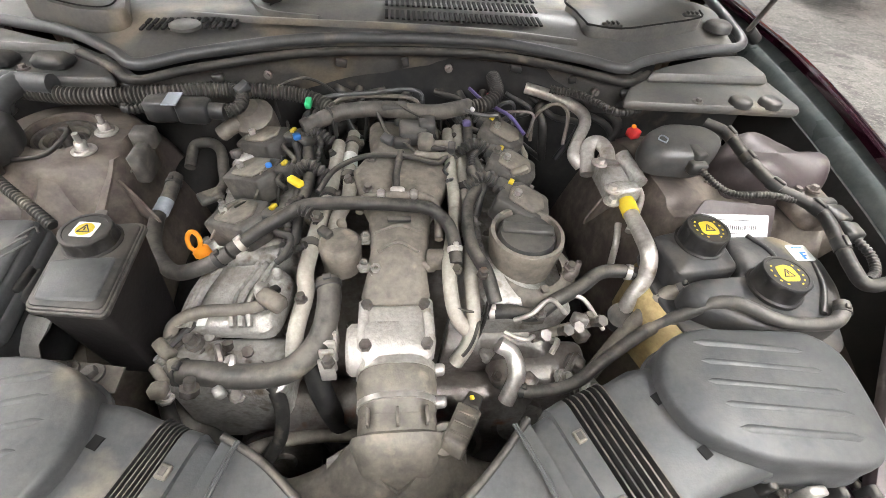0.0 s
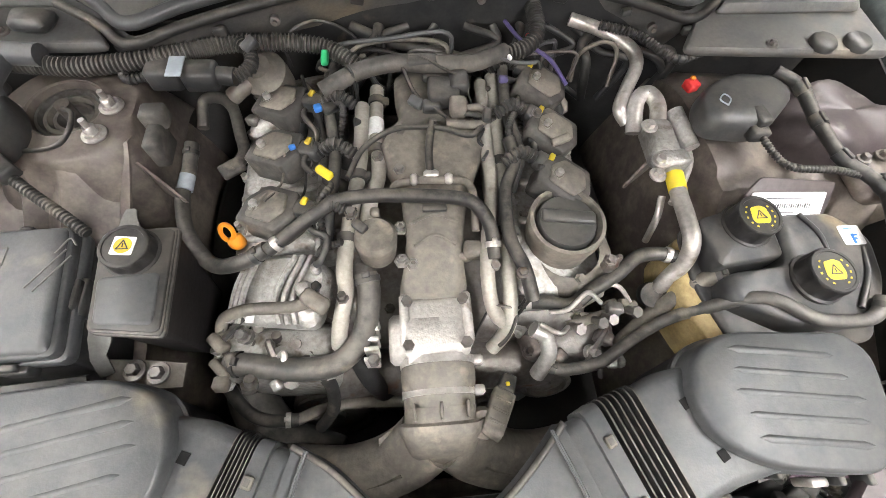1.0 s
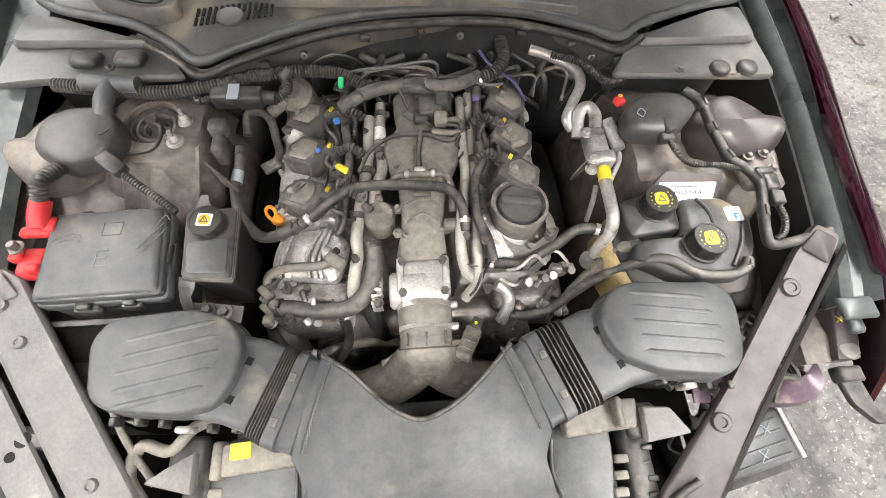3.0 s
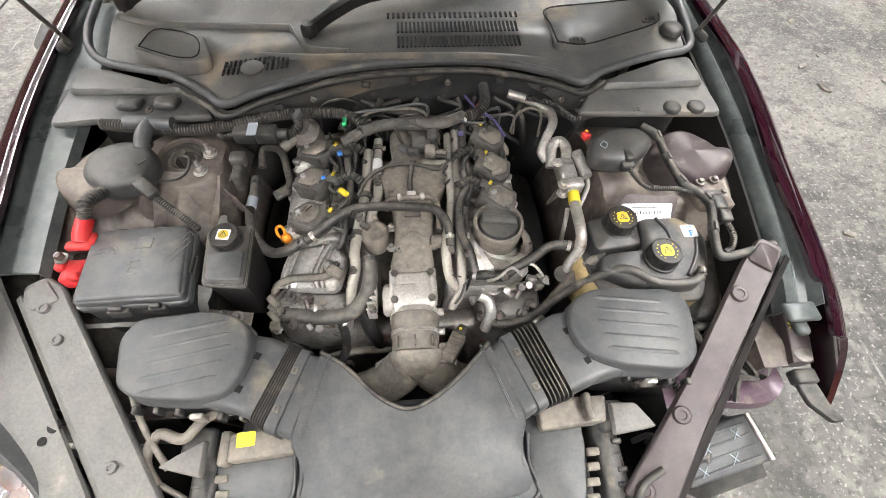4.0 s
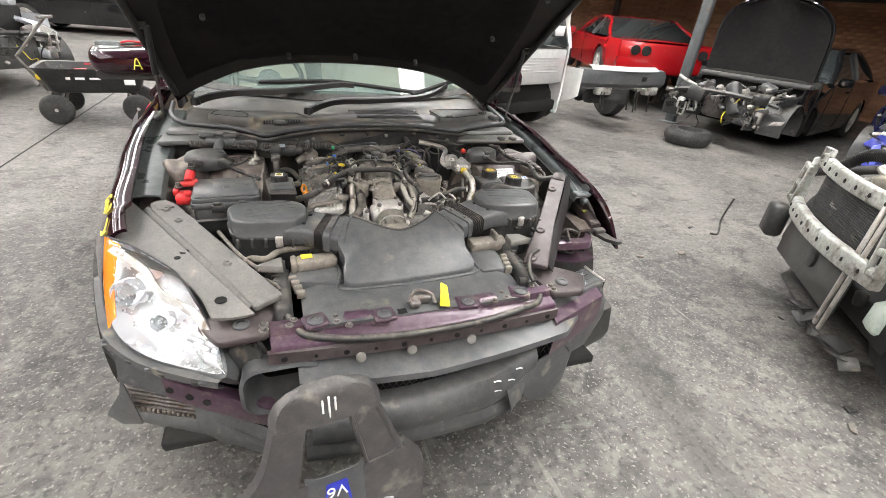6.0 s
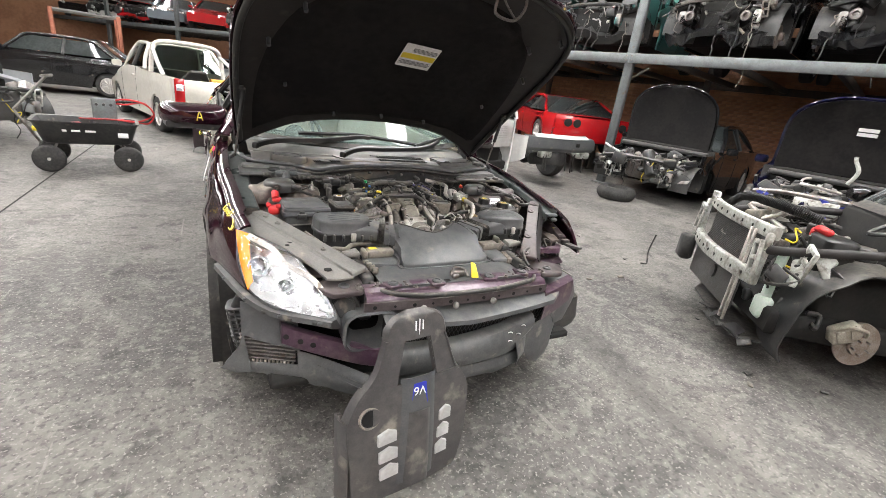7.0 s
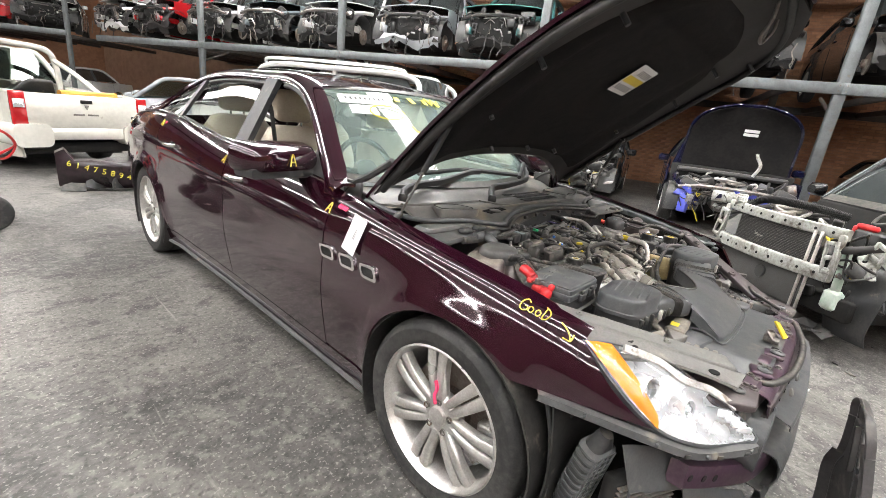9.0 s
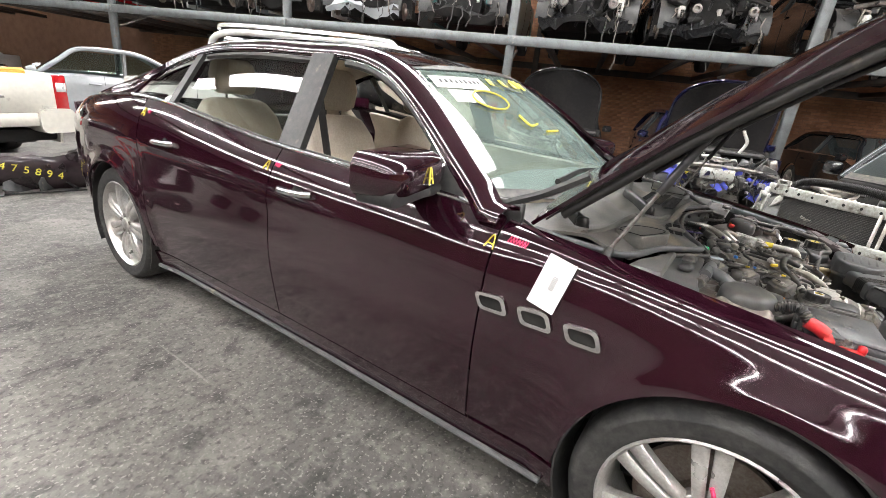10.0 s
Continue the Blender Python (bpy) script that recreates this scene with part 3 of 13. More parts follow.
belt = curve([0.6, 0.83, 1.40, 1.86, 2.34, 2.66, 2.95, 3.4, 3.92, 4.1], [0.98, 1.0, 1.018, 1.036, 1.08, 1.112, 1.118, 1.082, 1.01, 0.97])
swage = curve([0.3, 0.7, 1.6, 2.6, 3.2, 4.1], [0.80, 0.815, 0.835, 0.87, 0.90, 0.86])
crown = curve([-0.62, -0.4, -0.2, 0.1, 0.4, 0.7], [0.085, 0.080, 0.066, 0.052, 0.058, 0.078])
AXLE_Z, ARCH = 0.345, 0.385


def side_x(y, z):
    """Half the body's width at a place along its side."""
    zc = swage(y)
    on = min(1, max(0, (y - 0.25) / 0.4)) * (1 if y < 3.6 else max(0, (4.1 - y) / 0.5))
    flare = 0.016 * math.exp(-(((math.hypot(y, z - AXLE_Z) - ARCH) / 0.05) ** 2)) + 0.02 * math.exp(-(((math.hypot(y - 3.171, z - AXLE_Z) - ARCH) / 0.06) ** 2))
    # doors: flat up to the swage, then a shoulder that rounds in towards the windows
    up = max(0, (z - zc) / max(0.05, belt(y) - zc))
    door = plan(y) * tuck(z) + on * (0.012 * math.exp(-(((z - zc) / 0.05) ** 2)) if z < zc else 0.012) - 0.074 * up * up
    # wing: one swell from the wheel to the bonnet's edge
    up = min(1.1, max(0, (z - 0.60) / (wing_top(y) - 0.60)))
    swell = math.exp(-(((y + 0.06) / 0.27) ** 2))
    zone = 0.150 + 0.095 * swell
    turn_in = min(0.93, max(0, (z - wing_top(y) + zone) / (zone * 1.04)))
    wing = plan(y) * min(1, tuck(min(z, 0.58))) - crown(y) * 0.45 * up * up - (0.076 + 0.026 * swell) * (1 - math.sqrt(1 - turn_in * turn_in))
    f = min(1, max(0, (y - 0.50) / 0.30))
    f = f * f * (3 - 2 * f)
    return lerp(wing, door, f) + flare


def sprung(y):
    """How far the unbolted wing on the stripped side stands out."""
    return 0.032 * min(1, max(0, (0.70 - y) / 0.35)) + 0.03 * min(1, max(0, -y / 0.5))


def arch_bottom(y, low):
    """The lower edge of a side panel: over a wheel it follows the arch."""
    out = low
    for c in (0.0, 3.171):
        d = abs(y - c)
        if d < ARCH:
            out = max(out, AXLE_Z + math.sqrt(ARCH ** 2 - d * d))
    return out


def side_panel(name, sgn, ya, yb, low, top, mat, cols=24, rows=14, roll=None, parent=None, label="", thick=0.012):
    """A side panel between two shut lines (functions of height), from its lower to its upper edge; roll: how far its top turns inwards."""
    grid = []
    for i in range(cols + 1):
        u = i / cols
        line = []
        for j in range(rows + 1):
            v = j / rows
            ym = lerp(ya(v), yb(v), u)
            zb, zt = low(ym), top(ym)
            z = lerp(zb, zt, v)
            line.append((sgn * (side_x(ym, z) + (sprung(ym) if sgn > 0 else 0.0)), ym, z))
        if roll:
            ym = line[-1][1]
            r, rise = roll(ym)
            x0, z0 = abs(line[-1][0]), line[-1][2]
            for q in (0.12, 0.25, 0.4, 0.55, 0.7, 0.85, 1.0):
                ax, az = r * 0.36, rise * 0.85
                line.append((sgn * (x0 - 2 * q * (1 - q) * ax - q * q * r), ym, z0 + 2 * q * (1 - q) * az + q * q * rise))
        grid.append(line)
    s = Shape()
    s.sheet(grid, thick * (-1 if sgn > 0 else 1))
    return part(name, s, mat, parent or car, label)


def wing_roll(y):
    return (0.062 if y > -0.3 else 0.045, 0.022)


for sgn in (-1, 1):
    side_panel("front_wing", sgn, (lambda v: -0.405 - 0.208 * (1 - v)) if sgn < 0 else (lambda v: -0.40 - 0.11 * (1 - v)), lambda v: 0.70 - 0.015 * v, lambda y: arch_bottom(y, 0.30 if y > 0 else 0.640),
               lambda y: wing_top(y) - 0.03, PAINT, 44, 14, wing_roll, label="glossy maroon front wing")
    side_panel("sill", sgn, lambda v: 0.385, lambda v: 2.79, lambda y: 0.185, lambda y: 0.285, PAINT, 24, 5)
    front_door = side_panel("front_door", sgn, lambda v: 0.706 - 0.015 * v, lambda v: 1.705 + 0.02 * v, lambda y: 0.29, belt, PAINT, 26, 18)
    rear_door = side_panel("rear_door", sgn, lambda v: 1.711 + 0.02 * v, lambda v: 2.74 + 0.10 * v, lambda y: max(0.29, arch_bottom(y, 0.29) + 0.0), belt, PAINT, 26, 18)
    side_panel("rear_quarter", sgn, lambda v: 2.746 + 0.10 * v, lambda v: 4.10, lambda y: arch_bottom(y, 0.32), belt, PAINT, 34, 16, lambda y: (0.10, 0.02))
    # door handles with chrome bars
    for d, y, z in ((front_door, 1.56, 0.885), (rear_door, 2.55, 0.925)):
        x = side_x(y, z)
        s = Shape()
        s.tube([(sgn * (x + 0.002), y - 0.10, z + 0.008), (sgn * (x + 0.026), y - 0.06, z + 0.006), (sgn * (x + 0.026), y + 0.05, z), (sgn * (x + 0.002), y + 0.09, z - 0.004)], 0.013, 8)
        part("door_handle", s, CHROME, d, "bright chrome door handle")
        # dark disc imitates the shade in the recess behind the handle
        s = Shape()
        s.turned([(0.034, 0), (0.03, 0.004), (0.0, 0.0045)], 18, Matrix.Translation((sgn * (x - 0.001), y - 0.02, z - 0.004)) @ pose(0, 0, 0, 0, 90 * sgn, 0))
        part("handle_recess", s, DARK, d)
    # a bright strip along the sill
    s = Shape()
    s.tube([(sgn * (side_x(y, 0.20) + 0.012), y, 0.195) for y in np.linspace(0.42, 2.78, 14)], 0.011, 6)
    part("sill_trim", s, GREYPL, car, "grey sill strip")
    # three framed vents behind the wheel
    for yv in (0.655, 0.52, 0.385):
        z = 0.752
        ring, hole = Shape(), Shape()
        out = [(yv + a, z + b) for a, b in round_poly([(-0.058, -0.026), (0.036, -0.03), (0.058, 0.02), (-0.036, 0.028)], 0.018)]
        ins = [(yv + (a - yv) * 0.74, z + (b - z) * 0.62) for a, b in out]
        lift = lambda p, d: (sgn * (side_x(p[0], p[1]) + d), p[0], p[1])
        ring.loft([[lift(p, 0.0) for p in out], [lift(p, 0.009) for p in out], [lift(p, 0.010) for p in ins], [lift(p, 0.001) for p in ins]], caps=False)
        v = part("wing_vent", ring, CHROME, car, "oval chrome-framed wing vent")
        hole.add([lift(p, 0.003) for p in ins], [tuple(range(len(ins)))])
        part("vent_mesh", hole, DARK, v)
    # black liner inside the wheel arches
    for yc in (0.0, 3.171):
        s = Shape()
        rings = []
        for xw in (0.945, 0.62):
            rings.append([(sgn * xw, yc + (ARCH + 0.0) * math.cos(q), AXLE_Z + (ARCH + 0.0) * math.sin(q)) for q in np.linspace(-0.5, math.pi + 0.5, 25)])
        s.sheet(rings, 0.006)
        s.add([(sgn * 0.62, yc, AXLE_Z)] + rings[1], [(0, i + 1, i + 2) for i in range(24)])
        part("wheel_liner", s, RUBBER, car, "black plastic wheel arch liner")


# glasshouse: pillars, roof and glass
rail_z = curve([0.80, 1.40, 1.95, 2.30, 2.65, 2.90, 3.10, 3.30], [1.015, 1.385, 1.425, 1.422, 1.383, 1.300, 1.190, 1.118])
rail_x = curve([0.80, 1.40, 1.95, 2.30, 2.65, 2.90, 3.10, 3.30], [0.835, 0.620, 0.590, 0.603, 0.635, 0.680, 0.745, 0.820])
ridge = curve([1.30, 1.60, 2.0, 2.4, 2.84, 3.3, 3.65, 3.86, 4.12], [1.405, 1.455, 1.478, 1.487, 1.455, 1.375, 1.262, 1.185, 1.135])


def upper_point(u, y, lift=0.0):
    """The roof and tail above the shoulders: u runs from side to side."""
    if y < 3.30:
        x, z = rail_x(y), rail_z(y)
    else:
        x, z = side_x(y, belt(y)) - 0.085, belt(y) + 0.018
    f = min(1, max(0, (y - 3.1) / 0.4))
    if 3.1 < y < 3.5:
        x, z = lerp(rail_x(min(y, 3.3)), side_x(y, belt(y)) - 0.085, f), lerp(rail_z(min(y, 3.3)), belt(y) + 0.018, f)
    return Vector((u * x, y, z + (ridge(y) - z) * (1 - abs(u) ** 2.4) + lift))


s = Shape()
s.sheet([[upper_point(u, y - 0.10 * (1 - u * u) * max(0, (1.6 - y) / 0.25) * (y < 1.6)) for u in np.linspace(-0.97, 0.97, 19)] for y in np.linspace(1.37, 2.93, 24)], -0.02)
part("roof", s, PAINT, car, "maroon roof panel")
s = Shape()
s.sheet([[upper_point(u, y) for u in np.linspace(-1, 1, 17)] for y in np.linspace(3.73, 4.10, 8)], -0.02)
part("boot_lid", s, PAINT, car, "maroon boot lid")
for sgn in (-1, 1):
    s = Shape()
    s.sheet([[upper_point(sgn * u, y) for u in np.linspace(0.74, 1.0, 7)] for y in np.linspace(2.94, 3.725, 16)], -0.014 * sgn)
    part("rear_pillar", s, PAINT, car, "maroon rear roof pillar")
    s = Shape()
    s.sheet([[(Vector((sgn * side_x(y, belt(y)), y, belt(y)))).lerp(Vector((sgn * (rail_x(y) + 0.018), y, rail_z(y) - 0.02)), q) for q in np.linspace(0, 1, 5)] for y in np.linspace(2.985, 3.36, 8)], 0.012 * sgn)
    part("quarter_corner", s, PAINT, car, "maroon panel behind the quarter window")
s = Shape()
s.sheet([[(u * lerp(0.74, 0.80, w), 4.10 + 0.03 * math.sin(w * 3) - 0.08 * u * u, lerp(0.35, 1.04, w) - 0.06 * u * u * w) for u in np.linspace(-1, 1, 11)] for w in np.linspace(0, 1, 8)], 0.02)
part("rear_panel", s, PAINT, car)


def screen_point(u, v):
    """The windscreen: u across, v from its foot to its top."""
    xb, xt = 0.775, 0.575
    x = u * lerp(xb, xt, v)
    y = lerp(0.62 + 0.22 * u * u, 1.27 + 0.10 * u * u, v)
    z = lerp(0.975 + 0.03 * u * u, 1.425 - 0.035 * u * u, v) + 0.03 * math.sin(math.pi * v)
    return (x, y, z)


s = Shape()
s.sheet([[screen_point(u, v) for u in np.linspace(-1, 1, 19)] for v in np.linspace(0, 1, 12)])
screen = part("windscreen", s, SCREEN, car, "green-tinted windscreen with yellow writing on it")
screen.visible_shadow = False
s = Shape()
s.sheet([[upper_point(u, y, -0.006) for u in np.linspace(-0.75, 0.75, 13)] for y in np.linspace(2.93, 3.735, 12)])
part("rear_window", s, GLASS, car).visible_shadow = False
# black band round the windscreen
s = Shape()
s.sheet([[screen_point(u, v) for u in np.linspace(-1, 1, 19)] for v in (0.0, 0.05)], -0.004)
s.sheet([[screen_point(u, v) for u in np.linspace(-1, 1, 19)] for v in (0.955, 1.0)], -0.004)
part("screen_band", s, BLACK, screen, "black ceramic band")

for sgn in (-1, 1):
    # painted rail from the pillar's foot over the doors to the boot
    rows = []
    for y in np.concatenate([np.linspace(0.70, 1.4, 12), np.linspace(1.5, 3.30, 20)]):
        yy = max(y, 0.80)
        x, z = rail_x(yy), rail_z(yy)
        if y < 0.80:
            x, z = 0.865, 0.985
        inner = 0.055 if y < 1.5 else 0.035
        rows.append([(sgn * (x + 0.020), y, z - 0.022), (sgn * (x + 0.014), y, z + 0.002), (sgn * (x - 0.012), y - 0.012, z + 0.02), (sgn * (x - inner), y - 0.03, z + 0.018)])
    s = Shape()
    s.sheet(rows, 0.012 * sgn)
    part("roof_rail", s, PAINT, car, "maroon windscreen pillar and roof rail")
    # bright surround of the side windows
    s = Shape()
    s.tube([(sgn * (rail_x(y) + 0.018), y, rail_z(y) - 0.030) for y in np.linspace(0.84, 3.0, 22)], 0.007, 6)
    part("window_trim", s, CHROME, car, "thin chrome window surround")
    s = Shape()
    s.tube([(sgn * (side_x(y, belt(y)) + 0.004), y, belt(y) + 0.004) for y in np.linspace(0.80, 3.0, 22)], 0.008, 6)
    part("window_trim", s, CHROME, car, "thin chrome window surround")

    def pane_point(y, v):
        x0, z0 = side_x(y, belt(y)) - 0.02, belt(y)
        x1, z1 = rail_x(y) + 0.008, rail_z(y) - 0.03
        return (sgn * lerp(x0, x1, v), y, lerp(z0, z1, v))
    # black pillar between the doors and the frames of the windows
    s = Shape()
    s.sheet([[pane_point(y + 0.06 * v, v) for v in np.linspace(0, 1, 6)] for y in (1.62, 1.66, 1.70, 1.755)], 0.03 * sgn)
    part("door_pillar", s, BLACK, car, "gloss black centre pillar")
    s = Shape()
    s.sheet([[pane_point(y + 0.02 * v, v) for v in np.linspace(0, 1, 6)] for y in (2.60, 2.625, 2.65)], 0.02 * sgn)
    part("window_bar", s, BLACK, car)
    for a, b in ((0.95, 1.62), (1.755, 2.60)):
        s = Shape()
        s.tube([pane_point(y, 0.955) for y in np.linspace(a, b, 9)], 0.014, 6)
        s.tube([pane_point(y, 0.0) for y in np.linspace(a - 0.05, b, 9)], 0.014, 6)
        part("window_seal", s, RUBBER, car)
    panes = [("rear_door_window", 1.76, 2.60), ("quarter_window", 2.655, 2.97)]
    if sgn > 0:
        panes.append(("front_door_window", 0.95, 1.62))
    for nm, a, b in panes:
        s = Shape()
        s.sheet([[pane_point(y + 0.03 * v, v) for v in np.linspace(0, 1, 5)] for y in np.linspace(a, b, 6)])
        part(nm, s, GLASS, car, "lightly tinted side window").visible_shadow = False
    # mirror corner piece
    s = Shape()
    s.sheet([[pane_point(y, v) for v in (0, 0.9)] for y in (0.85, 0.96, 1.0)], 0.015 * sgn)
    part("mirror_base", s, BLACK, car)

    # door mirrors
    mm = Matrix.Translation((sgn * 0.985, 0.985, 1.075)) @ pose(0, 0, 0, 0, 0, -12 * sgn)
    s = Shape()
    rings = []
    for y, w, h, zo in ((-0.085, 0.09, 0.028, 0.0), (-0.074, 0.150, 0.044, 0.0), (-0.03, 0.180, 0.055, 0.0), (0.03, 0.188, 0.060, 0.003), (0.06, 0.188, 0.060, 0.004), (0.062, 0.178, 0.052, 0.004)):
        rings.append([(a, y, b + zo) for a, b in rounded(2 * w, 2 * h, 0.045, 5)])
    s.loft(rings, mm)
    mirror = part("door_mirror", s, PAINT, car, "maroon door mirror with a yellow letter A")
    s = Shape()
    s.loft([[(a, y, b - 0.052) for a, b in rounded(0.34, 0.042, 0.018, 4)] for y in (-0.06, 0.05)], mm)
    s.tube([mm @ Vector((0, 0.0, -0.06)), (sgn * 0.90, 0.97, 1.015), (sgn * 0.84, 0.96, 1.02)], 0.026, 8)
    part("mirror_foot", s, BLACK, mirror)
    s = Shape()
    s.prism(rounded(0.32, 0.095, 0.04), 0, 0.003, m=mm @ pose(0, 0.063, 0.004, -90, 0, 0))
    part("mirror_glass", s, CHROME, mirror)


# bonnet, raised on two struts
HINGE = Matrix.Translation((0, 0.68, 1.02)) @ Matrix((((1, 0, 0, 0), (0, -0.80, 0.60, 0), (0, 0.60, 0.80, 0), (0, 0, 0, 1))))
hood_half = curve([0, 0.3, 0.7, 1.0, 1.2, 1.34, 1.42, 1.46], [0.775, 0.80, 0.815, 0.80, 0.735, 0.60, 0.42, 0.20])


def hood_point(a, u, lift=0.0):
    u = u + 0.22 * (1 - min(1, abs(a)) ** 2.5) * max(0, 1 - u / 1.1)
    w = hood_half(u)
    x = a * w
    side = -0.055 * abs(a) ** 4 - 0.02 * a * a
    return HINGE @ Vector((x, u, side + 0.05 * math.sin(math.pi * min(1, u / 1.46)) + lift))


us = [0, 0.1, 0.25, 0.45, 0.65, 0.85, 1.0, 1.12, 1.22, 1.30, 1.36, 1.41, 1.44, 1.46]
s = Shape()
s.sheet([[hood_point(a, u) for a in np.linspace(-1, 1, 21)] for u in us], 0.012)
bonnet = part("bonnet", s, PAINT, car, "open maroon bonnet lined with black felt")
# moulded inner frame round the lining
s = Shape()
s.sheet([[hood_point(a, u, -0.012 - 0.012 * math.sin(math.pi * min(1, max(0, (abs(a) - 0.6) / 0.38))) - 0.006 * math.sin(math.pi * min(1, max(0, (u - 1.2) / 0.24)))) for a in np.linspace(-0.98, 0.98, 41)] for u in np.linspace(0.03, 1.445, 36)], 0.006)
part("inner_frame", s, LINER, bonnet, "moulded black inner frame of the bonnet")
felt_half = curve([0, 0.4, 0.66, 0.9, 1.05, 1.15, 1.22, 1.27, 1.29], [0.70, 0.715, 0.70, 0.645, 0.575, 0.48, 0.37, 0.22, 0.10])
s = Shape()
grid = []
for u in list(np.linspace(0.10, 1.1, 18)) + list(np.linspace(1.13, 1.285, 9)):
    row = []
    for a in np.linspace(-0.93, 0.93, 31) * felt_half(u) / 0.93 / hood_half(u):
        e = min(1, (felt_half(u) / hood_half(u) - abs(a)) / 0.07, (u - 0.10) / 0.08, (1.29 - u) / 0.06)
        rib = 0.010 * math.exp(-(((abs(a) - 0.62) / 0.05) ** 2)) + 0.008 * math.exp(-(((u - 1.12) / 0.04) ** 2))
        row.append(hood_point(a, u, -0.016 - 0.030 * max(0, e) + rib))
    grid.append(row)
s.sheet(grid, 0.01)
part("felt_lining", s, FELT, bonnet, "black felt insulation")
s = Shape()
s.tube([hood_point(a, u, -0.025) for a, u in [(-0.97, 0.08), (-0.97, 0.5), (-0.97, 0.9), (-0.96, 1.15), (-0.92, 1.29), (-0.8, 1.37), (-0.4, 1.425), (0, 1.435), (0.4, 1.425), (0.8, 1.37), (0.92, 1.29), (0.96, 1.15), (0.97, 0.9), (0.97, 0.5), (0.97, 0.08)]], 0.014, 8)
part("bonnet_seal", s, RUBBER, bonnet)
for a, u in ((-0.70, 1.08), (0.88, 1.20), (-0.36, 1.30), (0.70, 1.08), (-0.82, 0.84), (0.82, 0.84), (-0.7, 0.5), (0.7, 0.5), (0.0, 0.16), (-0.35, 0.16), (0.35, 0.16)):
    s = Shape()
    p, q = hood_point(a, u, -0.062), hood_point(a, u, -0.02)
    s.rod(p, q, 0.009, 10)
    part("lining_clip", s, GREYPL, bonnet)
s = Shape()
lab = Matrix.Translation(HINGE @ Vector((0.016, 0.89, -0.014))) @ HINGE.to_3x3().to_4x4() @ pose(0, 0, 0, 180, 0, -4)
s.prism(rounded(0.185, 0.16, 0.006, 2), 0, 0.0015, m=lab)
sheet_label = part("label", s, PAPER, bonnet, "white and yellow notice label")
s = Shape()
s.prism(rounded(0.178, 0.036, 0.002, 1, 0, 0.0), 0.0018, 0.0026, m=lab)
part("label_band", s, YELLOW, sheet_label)
for k in range(5):
    for x, y, w in ((0.0, 0.034 + 0.006 * k, 0.17 - 0.02 * (k % 2)), (0.02, -0.03 - 0.006 * k, 0.13)):
        s = Shape()
        s.box(x, y, 0.002, w, 0.0022, 0.0008, 0, m=lab)
        part("printed_line", s, INK, sheet_label)
# bonnet catch at its front edge
s = Shape()
s.tube([HINGE @ Vector(p) for p in ((0.165, 1.39, -0.005), (0.18, 1.35, -0.05), (0.20, 1.30, -0.075), (0.30, 1.285, -0.075), (0.335, 1.33, -0.05), (0.335, 1.37, -0.005))], 0.0065, 8)
s.tube([HINGE @ Vector(p) for p in ((0.17, 1.385, -0.01), (0.25, 1.325, -0.05), (0.31, 1.288, -0.07))], 0.005, 6)
part("catch_loop", s, STEEL, bonnet)
for sgn in (-1, 1):
    s = Shape()
    foot, top = Vector((sgn * 0.795, 0.40, 0.955)), hood_point(sgn * 0.93, 0.50, -0.03)
    s.rod(foot, foot.lerp(top, 0.55), 0.0055, 8)
    st = part("bonnet_strut", s, STEEL, car, "black gas strut holding the bonnet")
    s = Shape()
    s.rod(foot.lerp(top, 0.5), top, 0.011, 10)
    part("strut_sleeve", s, BLACK, st)
    for a_, b_ in ((top, top + Vector((sgn * 0.03, 0, 0))), (foot, foot + Vector((sgn * 0.03, 0, -0.02)))):
        s = Shape()
        s.rod(a_, b_, 0.013, 8)
        part("ball_joint", s, BLACK, st)
    # hinge arms
    s = Shape()
    s.tube([(sgn * 0.77, 0.80, 0.93), (sgn * 0.775, 0.74, 1.0), (sgn * 0.775, 0.62, 1.06), (sgn * 0.765, 0.50, 1.135)], 0.014, 6)
    s.box(sgn * 0.775, 0.73, 0.97, 0.02, 0.12, 0.10, 0.005)
    part("bonnet_hinge", s, BLACK, car, "black bonnet hinge arm")


